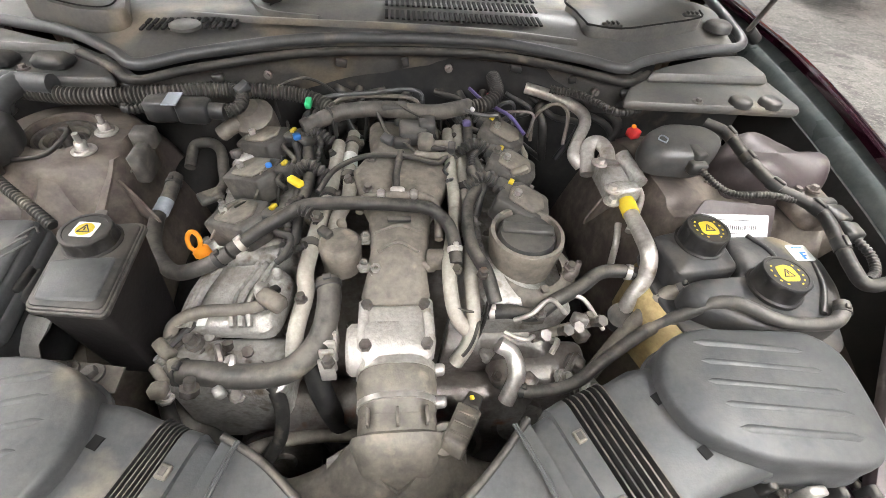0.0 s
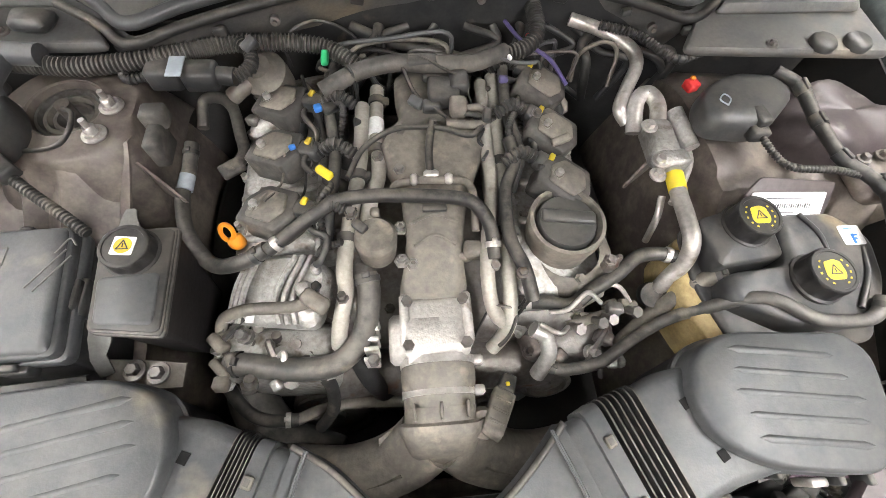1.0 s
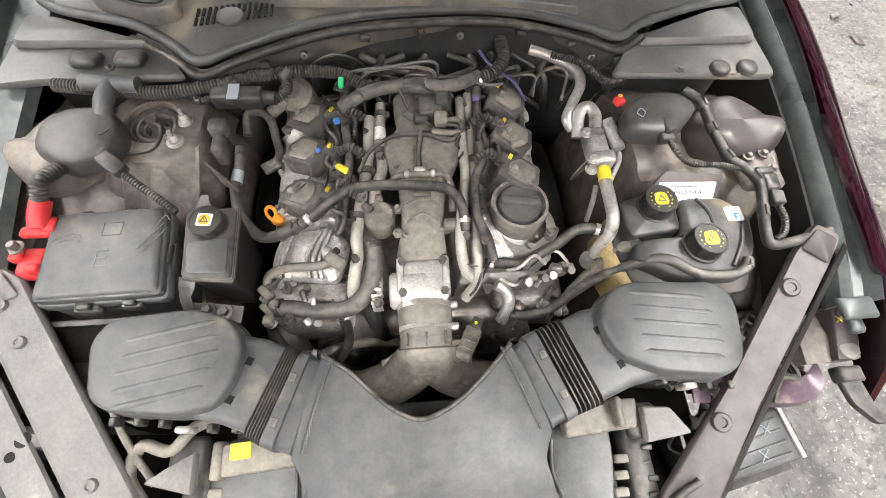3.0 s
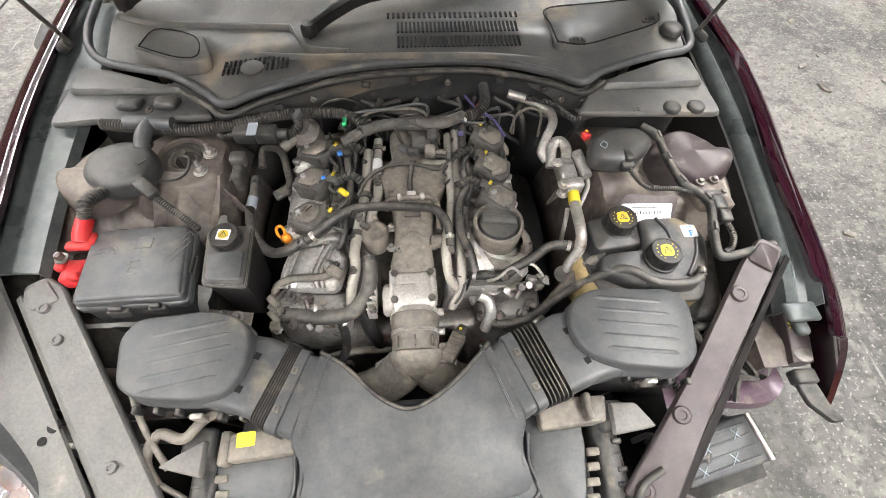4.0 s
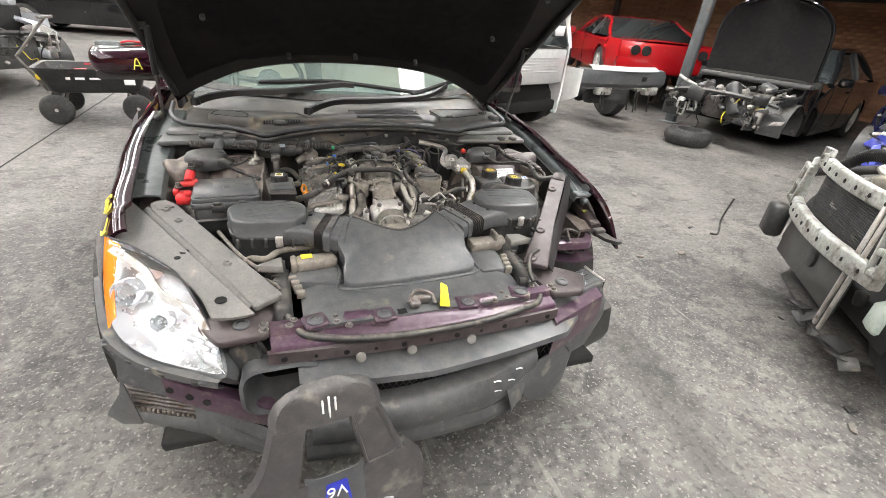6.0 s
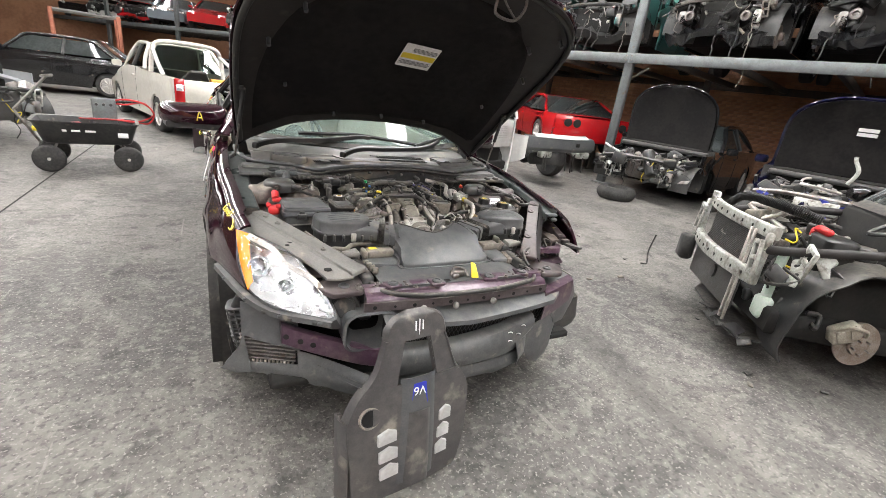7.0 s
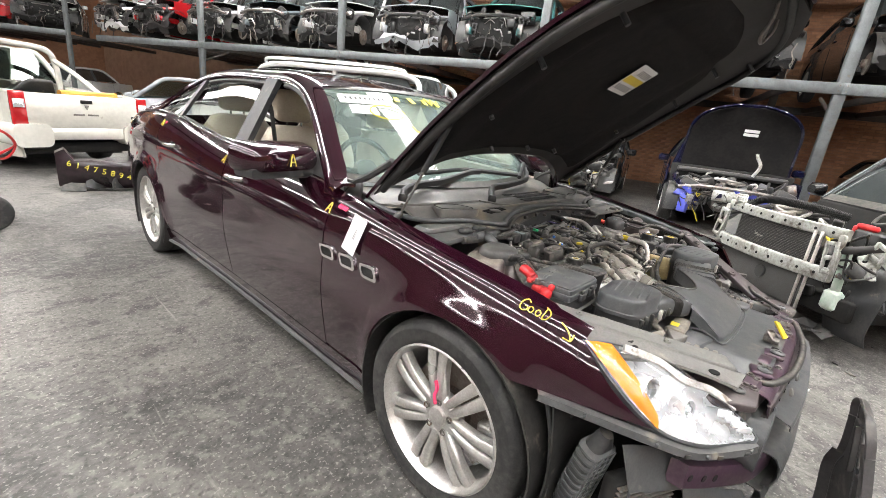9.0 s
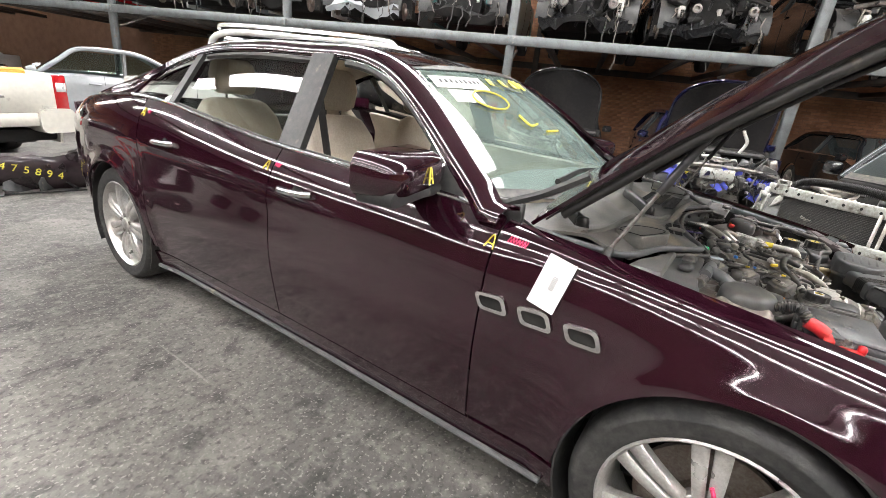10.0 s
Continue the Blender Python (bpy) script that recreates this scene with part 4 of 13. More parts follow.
def build_wheel(yc, sgn):
    """A twin-spoke alloy wheel with its tyre, brake disc and caliper."""
    m = Matrix.Translation((sgn * 0.815, yc, AXLE_Z)) @ pose(0, 0, 0, 0, 90 * sgn, 0)     # local z outwards
    s = Shape()
    s.turned([(0.252, -0.12), (0.262, -0.118), (0.262, -0.105), (0.245, -0.09), (0.232, 0.0), (0.245, 0.098), (0.263, 0.108), (0.263, 0.118), (0.256, 0.122), (0.247, 0.112), (0.226, 0.0), (0.236, -0.09)], 56, m, caps=False)
    w = part("wheel", s, ALLOY, car, "silver twin-spoke alloy wheel, scuffed and dusty")
    t = Shape()
    t.turned([(0.256, -0.118), (0.285, -0.128), (0.318, -0.126), (0.336, -0.113), (0.3445, -0.09), (0.3455, -0.045), (0.340, -0.040), (0.3455, -0.035), (0.346, 0.0), (0.3455, 0.035), (0.340, 0.040), (0.3455, 0.045), (0.3445, 0.09), (0.336, 0.113), (0.318, 0.126), (0.312, 0.127), (0.309, 0.1255), (0.285, 0.128), (0.266, 0.122), (0.256, 0.112)], 64, m, caps=False)
    for k in range(44):
        q = 2 * math.pi * k / 44
        t.box(0.339, 0, 0.093, 0.018, 0.012, 0.040, 0.003, m=m @ pose(0, 0, 0, 0, 0, math.degrees(q)) @ pose(0, 0, 0, 0, 18, 0) @ Matrix.Translation((-0.028, 0, 0.0)))
    part("tyre", t, TYRE, w, "black low-profile tyre")
    for k in range(7):
        for d in (-1, 1):
            q = 2 * math.pi * (k + 0.18) / 7
            sp = Shape()
            r0, r1 = 0.055, 0.250
            rings = []
            for f in np.linspace(0, 1, 6):
                r = lerp(r0, r1, f)
                off = d * lerp(0.014, 0.026, f ** 0.8)
                wd = lerp(0.013, 0.021, f)
                zt = 0.098 + 0.012 * math.sin(f * math.pi) - 0.002 * f
                ring = [(r, off - wd, zt - 0.035), (r, off + wd, zt - 0.035), (r, off + wd, zt - 0.006), (r, off + wd * 0.6, zt), (r, off - wd * 0.6, zt), (r, off - wd, zt - 0.006)]
                rings.append(ring)
            sp.loft(rings, m @ pose(0, 0, 0, 0, 0, math.degrees(q)), smooth=False)
            part("spoke", sp, ALLOY, w)
    h = Shape()
    h.turned([(0.085, 0.055), (0.085, 0.085), (0.070, 0.098), (0.036, 0.094), (0.034, 0.106), (0.026, 0.110), (0.0, 0.111)], 28, m)
    part("hub", h, ALLOY, w)
    for k in range(5):
        b = Shape()
        b.turned([(0.0125, 0.075), (0.0125, 0.103), (0.009, 0.104), (0.009, 0.092), (0, 0.092)], 6, m @ pose(0, 0, 0, 0, 0, 72 * k) @ Matrix.Translation((0.056, 0, 0)))
        part("wheel_bolt", b, STEEL, w)
    d = Shape()
    d.turned([(0.08, 0.0), (0.18, 0.0), (0.18, 0.018), (0.082, 0.018), (0.075, 0.05), (0.0, 0.05)], 40, m)
    part("brake_disc", d, DISC, w, "rust-brown brake disc")
    c = Shape()
    for q in np.linspace(-30, 30, 5):
        c.box(0.165, 0, 0.015, 0.07, 0.05, 0.075, 0.01, m=m @ pose(0, 0, 0, 0, 0, q + (115 if yc == 0 else 60) * sgn))
    part("brake_caliper", c, ALU, w)
    return w


for yc in (0.0, 3.171):
    for sgn in (-1, 1):
        build_wheel(yc, sgn)
# pink marker stroke on one spoke
s = Shape()
s.tube([(-0.928, 0.005, 0.40), (-0.929, 0.012, 0.43), (-0.929, 0.004, 0.46), (-0.928, 0.014, 0.485)], 0.006, 6)
part("marker_stroke", s, PINKPEN, car, "pink marker stroke on the wheel")


DASH = material("grey_dash_leather", (0.17, 0.18, 0.18), 0.6, 0, (0.22, 0.225, 0.22), 5, 0.6, 0.2, 240)
# cabin
def build_seat(x, y, wide=0.50):
    s = Shape()
    s.prism(rounded(wide, 0.52, 0.10, 5), 0, 0.16, 0.05, Matrix.Translation((x, y, 0.50)) @ pose(0, 0, 0, 6, 0, 0), True)
    seat = part("seat", s, LEATHER, car, "cream leather seat")
    s = Shape()
    rings = []
    for z, w, d, yo in ((0.0, 0.46, 0.12, 0.0), (0.08, 0.50, 0.16, 0.0), (0.3, 0.52, 0.16, 0.06), (0.48, 0.47, 0.13, 0.11), (0.56, 0.36, 0.10, 0.13), (0.58, 0.26, 0.06, 0.135)):
        rings.append([(x + a * wide / 0.5, y + 0.27 + yo + b, 0.56 + z) for a, b in rounded(w, d, 0.06, 5)])
    s.loft(rings)
    part("backrest", s, LEATHER, seat)
    s = Shape()
    rings = []
    for z, w, d in ((0, 0.20, 0.06), (0.02, 0.26, 0.10), (0.10, 0.28, 0.12), (0.17, 0.25, 0.10), (0.195, 0.18, 0.06)):
        rings.append([(x + a, y + 0.415 + b, 1.165 + z) for a, b in rounded(w, d, 0.045, 5)])
    s.loft(rings)
    part("headrest", s, LEATHER, seat)
    for dx in (-0.05, 0.05):
        s = Shape()
        s.rod((x + dx, y + 0.41, 1.10), (x + dx, y + 0.413, 1.18), 0.007, 8)
        part("headrest_post", s, CHROME, seat)


for x in (-0.37, 0.37):
    build_seat(x, 1.55)
    build_seat(x, 2.42, 0.56)
s = Shape()
s.sheet([[(u * 0.78, lerp(0.72, 1.12, v) + 0.12 * (u * u) * (1 - v), 0.99 - 0.02 * v - 0.16 * max(0, v - 0.85) / 0.15 + 0.02 * math.cos(3 * u)) for u in np.linspace(-1, 1, 15)] for v in np.linspace(0, 1, 8)], 0.02)
part("dashboard", s, DASH, car, "dark dashboard")
s = Shape()
wm = Matrix.Translation((-0.37, 1.17, 0.97)) @ pose(0, 0, 0, 68, 0, 0)
s.tube([wm @ Vector((0.185 * math.cos(q), 0.185 * math.sin(q), 0)) for q in np.linspace(0, 2 * math.pi, 25)], 0.015, 8)
for q in (0.1, math.pi - 0.1, -math.pi / 2):
    s.rod(wm @ Vector((0, 0, 0)), wm @ Vector((0.18 * math.cos(q), 0.18 * math.sin(q), 0)), 0.018, 8)
s.turned([(0.075, -0.02), (0.07, 0.02), (0.0, 0.03)], 18, wm)
part("steering_wheel", s, BLACK, car, "black steering wheel")
s = Shape()
s.box(0, 2.0, 0.30, 1.72, 3.1, 0.10, 0.02)
s.box(0, 0.62, 0.60, 1.5, 0.05, 0.62, 0.02)
s.box(0, 3.05, 0.66, 1.5, 0.06, 0.75, 0.02)
s.box(0, 1.9, 0.50, 0.24, 1.7, 0.30, 0.05)
part("cabin_floor", s, BLACK, car)
for sgn in (-1, 1):
    s = Shape()
    s.sheet([[(sgn * (side_x(y, lerp(0.38, belt(y) - 0.03, v)) - 0.085 - 0.02 * math.sin(v * 6)), y, lerp(0.38, belt(y) - 0.03, v)) for v in np.linspace(0, 1, 6)] for y in np.linspace(0.75, 2.8, 12)], 0.02 * sgn)
    part("door_card", s, LEATHER, car, "cream door lining")
s = Shape()
s.sheet([[upper_point(u, y, -0.03) for u in np.linspace(-0.93, 0.93, 9)] for y in np.linspace(1.38, 2.85, 8)], -0.006)
part("headlining", s, LEATHER, car)
# seat belt on the open window's side
s = Shape()
s.sheet([[(-0.62 + 0.02 * v + a, 1.80 - 0.12 * v, 1.25 - 0.62 * v) for a in (-0.002, 0.002)] for v in np.linspace(0, 1, 4)], 0.045)
part("seat_belt", s, RUBBER, car)


# ---- the engine bay ----
def hose(name, pts, r, mat=None, ribs=0.0, parent=None, label="", sides=12):
    s = Shape()
    s.tube(pts, r, sides, ribs)
    return part(name, s, mat or RUBBER, parent or car, label)


def bands(pts, r, at, parent, mat=None, w=0.008):
    """Clamps round a hose at fractions of its length."""
    path = smooth_line(pts, 6)
    for f in at:
        i = min(len(path) - 2, int(f * (len(path) - 1)))
        p, d = path[i], (path[i + 1] - path[i]).normalized()
        s = Shape()
        s.rod(p - d * w / 2, p + d * w / 2, r * 1.14, 14)
        s.box(0, 0, 0, w, r * 0.7, r * 0.5, 0.001, m=Matrix.Translation(p + Vector((0, 0, r * 1.15))) @ d.to_track_quat("X", "Z").to_matrix().to_4x4())
        part("hose_clamp", s, mat or PIPE, parent)


def bolt(p, r=0.009, h=0.010, parent=None, mat=None, up=(0, 0, 1), washer=True):
    s = Shape()
    m = Matrix.Translation(p) @ Vector(up).to_track_quat("Z", "Y").to_matrix().to_4x4()
    if washer:
        s.turned([(r * 1.7, 0), (r * 1.6, 0.003), (0, 0.003)], 16, m)
    s.turned([(r, 0.002), (r, h), (r * 0.8, h + 0.002), (0, h + 0.002)], 6, m, smooth=False)
    return part("bolt", s, mat or STEEL, parent or car)


def clip_button(p, r=0.016, parent=None, mat=None, up=(0, 0, 1)):
    s = Shape()
    m = Matrix.Translation(p) @ Vector(up).to_track_quat("Z", "Y").to_matrix().to_4x4()
    s.turned([(r, 0), (r, 0.004), (r * 0.85, 0.007), (r * 0.5, 0.007), (r * 0.45, 0.0045), (0, 0.0045)], 20, m)
    return part("plastic_rivet", s, mat or BLACK, parent or car)


# tub: bay floor, its near-black standing in for depth shade, bulkhead and side aprons
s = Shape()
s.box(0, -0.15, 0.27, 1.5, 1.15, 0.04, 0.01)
part("undertray", s, DARK, car, "black undertray with the bay's depth shade in its colour")
s = Shape()
s.sheet([[(x, 0.30 + 0.05 * math.cos(4 * x), z) for x in np.linspace(-0.74, 0.74, 13)] for z in np.linspace(0.3, 0.90, 6)], -0.02)
part("bulkhead", s, BLACK, car, "black bulkhead behind the engine")
for sgn in (-1, 1):
    # suspension tower and inner wing
    s = Shape()
    g = []
    for y in np.linspace(-0.42, 0.36, 60):
        row = []
        for q in np.linspace(0, 1, 40):
            x = lerp(0.40, 0.83, q)
            tower = math.exp(-(((y - 0.09) / 0.15) ** 2)) if sgn < 0 else min(1, math.exp(-(((y - 0.06) / 0.21) ** 4)))
            z = lerp(0.45, lerp(0.70, 0.815, tower), min(1, max(0, (q - 0.02) / 0.16)) ** 0.7)
            z += 0.012 * math.sin(17 * x + 5 * y) * math.cos(13 * y) * min(1, q * 4)
            # pressed folds that run across the panel
            z += 0.009 * max(0, 1 - abs((x - 0.62 + 0.5 * (y - 0.05)) / 0.02)) - 0.010 * max(0, 1 - abs((y + 0.02 - 0.35 * (x - 0.5)) / 0.018))
            if y < -0.05:
                z -= 0.12 * min(1, (-0.05 - y) / 0.12) * (q < 0.85)
            row.append((sgn * x, y, z))
        g.append(row)
    s.sheet(g, 0.01 * sgn)
    part("inner_wing", s, DUSTY_METAL, car, "dusty brown inner wing and suspension tower")
    # strengthening ribs round the tower
    for q in (-100, -40, 215):
        a = math.radians(q)
        c = Vector((sgn * 0.515, 0.115, 0.80))
        s = Shape()
        s.sheet([[c + Vector((sgn * d * math.cos(a), d * math.sin(a), z)) for z in (-0.06, h)] for d, h in ((0.095, 0.012), (0.12, 0.006), (0.15, -0.012), (0.185, -0.045))], 0.004)
        part("tower_rib", s, DUSTY_METAL, car)
    # slam-panel bracing bar
    s = Shape()
    a, b = (Vector((-0.745, -0.185, 0.812)), Vector((-0.415, -0.695, 0.722))) if sgn < 0 else (Vector((0.775, -0.202, 0.863)), Vector((0.418, -0.660, 0.716)))
    d = (b - a).normalized()
    m = Matrix.Translation(a) @ Matrix((d.cross(Vector((0, 0, 1))).normalized(), d, d.cross(Vector((0, 0, 1))).normalized().cross(d))).transposed().to_4x4()
    ln = (b - a).length
    s.prism(round_poly([(-0.026, 0), (0.022, 0.0), (0.031, ln * 0.12), (0.028, ln * 0.6), (0.040, ln), (-0.046, ln), (-0.032, ln * 0.6), (-0.030, ln * 0.12)] if sgn > 0 else [(-0.022, 0), (0.022, 0), (0.037, 0.04), (0.036, ln * 0.6), (0.042, ln), (-0.042, ln), (-0.040, ln * 0.6), (-0.038, 0.04)], 0.01), -0.022, 0.0, 0.004, m)
    bar = part("brace_bar", s, PURPLE if sgn > 0 else BEIGE, car, "dusty painted brace bar" if sgn > 0 else "dust-covered brace bar")
    # folded web along the bar's inner edge, and a shallow pad at its upper end
    w = Shape()
    w.sheet([[m @ Vector((sgn * -0.034, ln * f, -0.004)), m @ Vector((sgn * -0.046, ln * f, -0.012)), m @ Vector((sgn * -0.062, ln * f, -0.055 + 0.02 * f))] for f in (0.02, 0.25, 0.5, 0.75, 0.97)], 0.003)
    part("bar_web", w, LINER if sgn > 0 else BEIGE, bar)
    w = Shape()
    w.prism(round_poly([(-0.02, 0.012), (0.018, 0.012), (0.026, 0.062), (-0.026, 0.066)], 0.008), 0.0, 0.005, 0.002, m)
    part("bar_pad", w, PURPLE if sgn > 0 else BEIGE, bar)
    for f in (0.235, 0.70, 0.96) if sgn > 0 else (0.11, 0.235, 0.68):
        clip_button(m @ Vector((0.012 if sgn > 0 else 0.004, ln * f, 0.0)), 0.017 if sgn > 0 else 0.011, bar, PURPLE if sgn > 0 else BEIGE, m.to_3x3() @ Vector((0, 0, 1)))
    # end plates of the bar on the front panel
    s = Shape()
    s.prism(round_poly([(sgn * 0.40, -0.64), (sgn * 0.50, -0.62), (sgn * 0.60, -0.70), (sgn * 0.54, -0.79), (sgn * 0.42, -0.78)], 0.02), 0.655, 0.678, 0.004)
    pl = part("bracket", s, PURPLE if sgn > 0 else PURPLE, car, "dull purple front panel bracket")
    clip_button((sgn * 0.488, -0.733, 0.679), 0.021, pl, GREYPL)
    bolt((sgn * 0.435, -0.745, 0.678), 0.008, 0.008, pl)
    bolt((sgn * 0.435, -0.765, 0.678), 0.008, 0.008, pl)

# liner between wing and bay, with its ridge and holes
outer_x = curve([-0.735, -0.64, -0.56, -0.478, -0.43, -0.399, -0.182, -0.10], [0.553, 0.592, 0.650, 0.768, 0.80, 0.812, 0.858, 0.862])
liner_z = lambda y: lerp(0.708, 0.808, min(1, max(0, (y + 0.735) / 0.56)))
s = Shape()
g = []
for y in np.linspace(-0.735, -0.165, 26):
    xi = 0.633 + (y + 0.457) * 0.655
    row = []
    for q in np.linspace(0, 1, 9):
        x = lerp(xi, max(outer_x(y), xi + 0.01), q)
        row.append((-x, y, liner_z(y) - 0.006 * math.sin(q * math.pi) + 0.004 * math.exp(-(((q - 0.62) / 0.06) ** 2)) * (y > -0.42)))
    g.append(row)
s.sheet(g, 0.008)
liner = part("wing_liner", s, BEIGE, car, "dust-covered grey plastic wing cover")
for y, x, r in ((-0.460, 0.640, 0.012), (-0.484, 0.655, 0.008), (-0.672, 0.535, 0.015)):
    # dark disc on the cover paints the shade of a hole
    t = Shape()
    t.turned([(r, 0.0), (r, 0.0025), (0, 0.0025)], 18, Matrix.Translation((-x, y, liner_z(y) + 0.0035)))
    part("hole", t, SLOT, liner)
# behind it a darker channel runs back beside the wing
s = Shape()
g = []
for y in np.linspace(-0.175, 0.62, 20):
    xo, z = plan(y) * 0.955 - 0.045, wing_top(y) - 0.02
    g.append([(-(xo - 0.12), y, z - 0.055), (-(xo - 0.11), y, z - 0.035), (-(xo - 0.075), y, z - 0.03), (-(xo - 0.035), y, z - 0.032), (-(xo - 0.015), y, z - 0.026), (-xo, y, z - 0.006)])
s.sheet(g, -0.008)
part("wing_flange", s, FLANGE, car, "dusty grey plastic wing channel")
# the other side has the bare channel of the wing's flange
s = Shape()
g = []
for y in np.linspace(-0.335, 0.62, 20):
    xo, z = plan(y) * 0.955 - 0.018, wing_top(y) - 0.006
    g.append([(xo - 0.072, y, z - 0.060), (xo - 0.064, y, z - 0.030), (xo - 0.050, y, z - 0.022), (xo - 0.034, y, z - 0.034), (xo - 0.018, y, z - 0.030), (xo - 0.004, y, z - 0.006)])
s.sheet(g, 0.005)
part("wing_flange", s, FLANGE, car, "grey plastic wing channel")
s = Shape()
s.box(0.800, -0.345, 0.820, 0.068, 0.04, 0.014, 0.006)
s.box(0.800, -0.372, 0.800, 0.030, 0.03, 0.020, 0.006)
part("flange_end", s, FLANGE, car)
s = Shape()
g = []
for y in np.linspace(-0.335, 0.62, 12):
    xo, z = plan(y) * 0.955 - 0.018, wing_top(y) - 0.006
    g.append([(xo - 0.12, y, z - 0.16), (xo - 0.085, y, z - 0.048)])
s.sheet(g, 0.01)
part("flange_side", s, DARK, car)
# bare inner panel and drilled rail where the other lamp was
s = Shape()
g = []
for u in np.linspace(0, 1, 9):
    y = lerp(-0.16, -0.47, u)
    g.append([(x, y - 0.03 * (x - 0.6), 0.63 - 0.05 * u + 0.012 * math.sin(20 * x + 9 * y)) for x in np.linspace(0.58, 0.895 - 0.06 * u, 8)])
s.sheet(g, 0.006)
panel = part("inner_panel", s, PURPLE_CLEAN, car, "dusty purple inner panel with drilled holes")
s = Shape()
rail = [Vector(p) for p in ((0.862, -0.250, 0.738), (0.860, -0.335, 0.716), (0.852, -0.418, 0.692))]
s.loft([[p + Vector((a, 0, b)) for a, b in rounded(0.050, 0.040, 0.006, 2)] for p in rail], smooth=False)
part("drilled_rail", s, PURPLE, car, "dusty drilled wing rail")
for f, r in ((0.25, 0.006), (0.5, 0.009), (0.9, 0.013)):
    p = rail[0].lerp(rail[2], f)
    t = Shape()
    t.turned([(r * 1.6, 0), (r * 1.5, 0.002), (r, 0.0025)], 14, Matrix.Translation(p + Vector((0, 0, 0.021))))
    part("hole_rim", t, STEEL, car)
    t = Shape()
    t.turned([(r, 0), (r, 0.001), (0, 0.001)], 14, Matrix.Translation(p + Vector((0, 0, 0.0215))))
    part("hole", t, SLOT, car)
for x, y in ((0.72, -0.36), (0.80, -0.30), (0.77, -0.385), (0.70, -0.41)):
    t = Shape()
    t.turned([(0.010, 0), (0.010, 0.002), (0, 0.002)], 12, Matrix.Translation((x, y, 0.63 - 0.05 * (-0.16 - y) / 0.44 + 0.010)))
    part("hole", t, SLOT, panel)
for x, y in ((0.825, -0.26), (0.838, -0.345), (0.72, -0.475)):
    part("chalk_mark", strokes([[(-0.008, -0.006), (0.008, 0.006)], [(-0.006, 0.007), (0.005, -0.007)]], 0.0012, Matrix.Translation((x, y, 0.762 - 0.22 * (-0.25 - y) if x > 0.8 else 0.668))), CHALK, car)
s = Shape()
s.prism(round_poly([(0.828, -0.430), (0.872, -0.435), (0.882, -0.505), (0.898, -0.538), (0.872, -0.540), (0.838, -0.500)], 0.006), 0.676, 0.690, 0.003)
s.box(0.850, -0.445, 0.690, 0.05, 0.03, 0.03, 0.004)
part("wing_tip", s, BLACK, car)
s = Shape()
fl = smooth_line([(0.628, -0.462, 0.665), (0.68, -0.470, 0.668), (0.735, -0.475, 0.667), (0.785, -0.468, 0.664), (0.815, -0.440, 0.668)], 4)
s.sheet([[q + Vector((0, 0.030, 0.004)), q + Vector((0, 0.008, 0.010 + 0.004 * math.sin(30 * q.x))), q + Vector((0, -0.014, 0.006)), q + Vector((0, -0.020, -0.020))] for q in fl], 0.004, smooth=False)
part("panel_flange", s, PURPLE_CLEAN, car, "dull purple folded flange")
for k in range(9):
    rr = random.Random(k)
    hose("torn_cable", [(0.72 + rr.uniform(-.06, .09), -0.38 + rr.uniform(-.1, .1), 0.64 + rr.uniform(-.03, .02)) for _ in range(5)], 0.005 + 0.004 * rr.random(), RUBBER)


# scuttle below the windscreen
SEAL = [(-0.79, 0.62, 0.965), (-0.775, 0.45, 0.95), (-0.715, 0.335, 0.94), (-0.55, 0.285, 0.935), (-0.455, 0.21, 0.93), (-0.40, 0.165, 0.93), (-0.32, 0.18, 0.935), (-0.15, 0.225, 0.94), (0.03, 0.25, 0.94), (0.22, 0.25, 0.94),
        (0.38, 0.225, 0.935), (0.455, 0.21, 0.935), (0.52, 0.265, 0.935), (0.66, 0.315, 0.94), (0.765, 0.36, 0.945), (0.79, 0.46, 0.955), (0.80, 0.62, 0.97)]
SEAL = [(x, y + (0.035 if abs(x) < 0.5 else 0.02 if abs(x) < 0.75 else 0) + 0.045 * max(0, 1 - ((x - 0.03) / 0.42) ** 4), z - 0.008) for x, y, z in SEAL]
edge = smooth_line(SEAL[2:15], 6)
s = Shape()
g = []
for k in range(len(edge)):
    p = edge[k]
    u = p.x / 0.77
    far = Vector((u * 0.775, 0.635 + 0.20 * u * u, 0.985))
    row = []
    for q in np.linspace(0, 1, 21):
        r = p.lerp(far, q)
        bulge_ = 0.022 * math.exp(-(((p.x + 0.34) / 0.16) ** 4)) * math.exp(-(((q - 0.72) / 0.16) ** 4))
        r.z = lerp(0.925, 0.975, q) + 0.018 * math.exp(-(((q - 0.28) / 0.14) ** 2)) - 0.02 * math.exp(-(((q - 0.62) / 0.10) ** 2)) + bulge_
        row.append(r)
    g.append(row)
s.sheet(g, -0.01)
scuttle = part("scuttle_panel", s, SCUTTLE, car, "dusty grey plastic scuttle panel")
hose("bonnet_seal", SEAL, 0.010, GREYPL, label="black rubber bonnet seal")
hose("seal_lip", [(x, y - 0.024, z - 0.016) for x, y, z in SEAL[3:13]], 0.008, RUBBER)
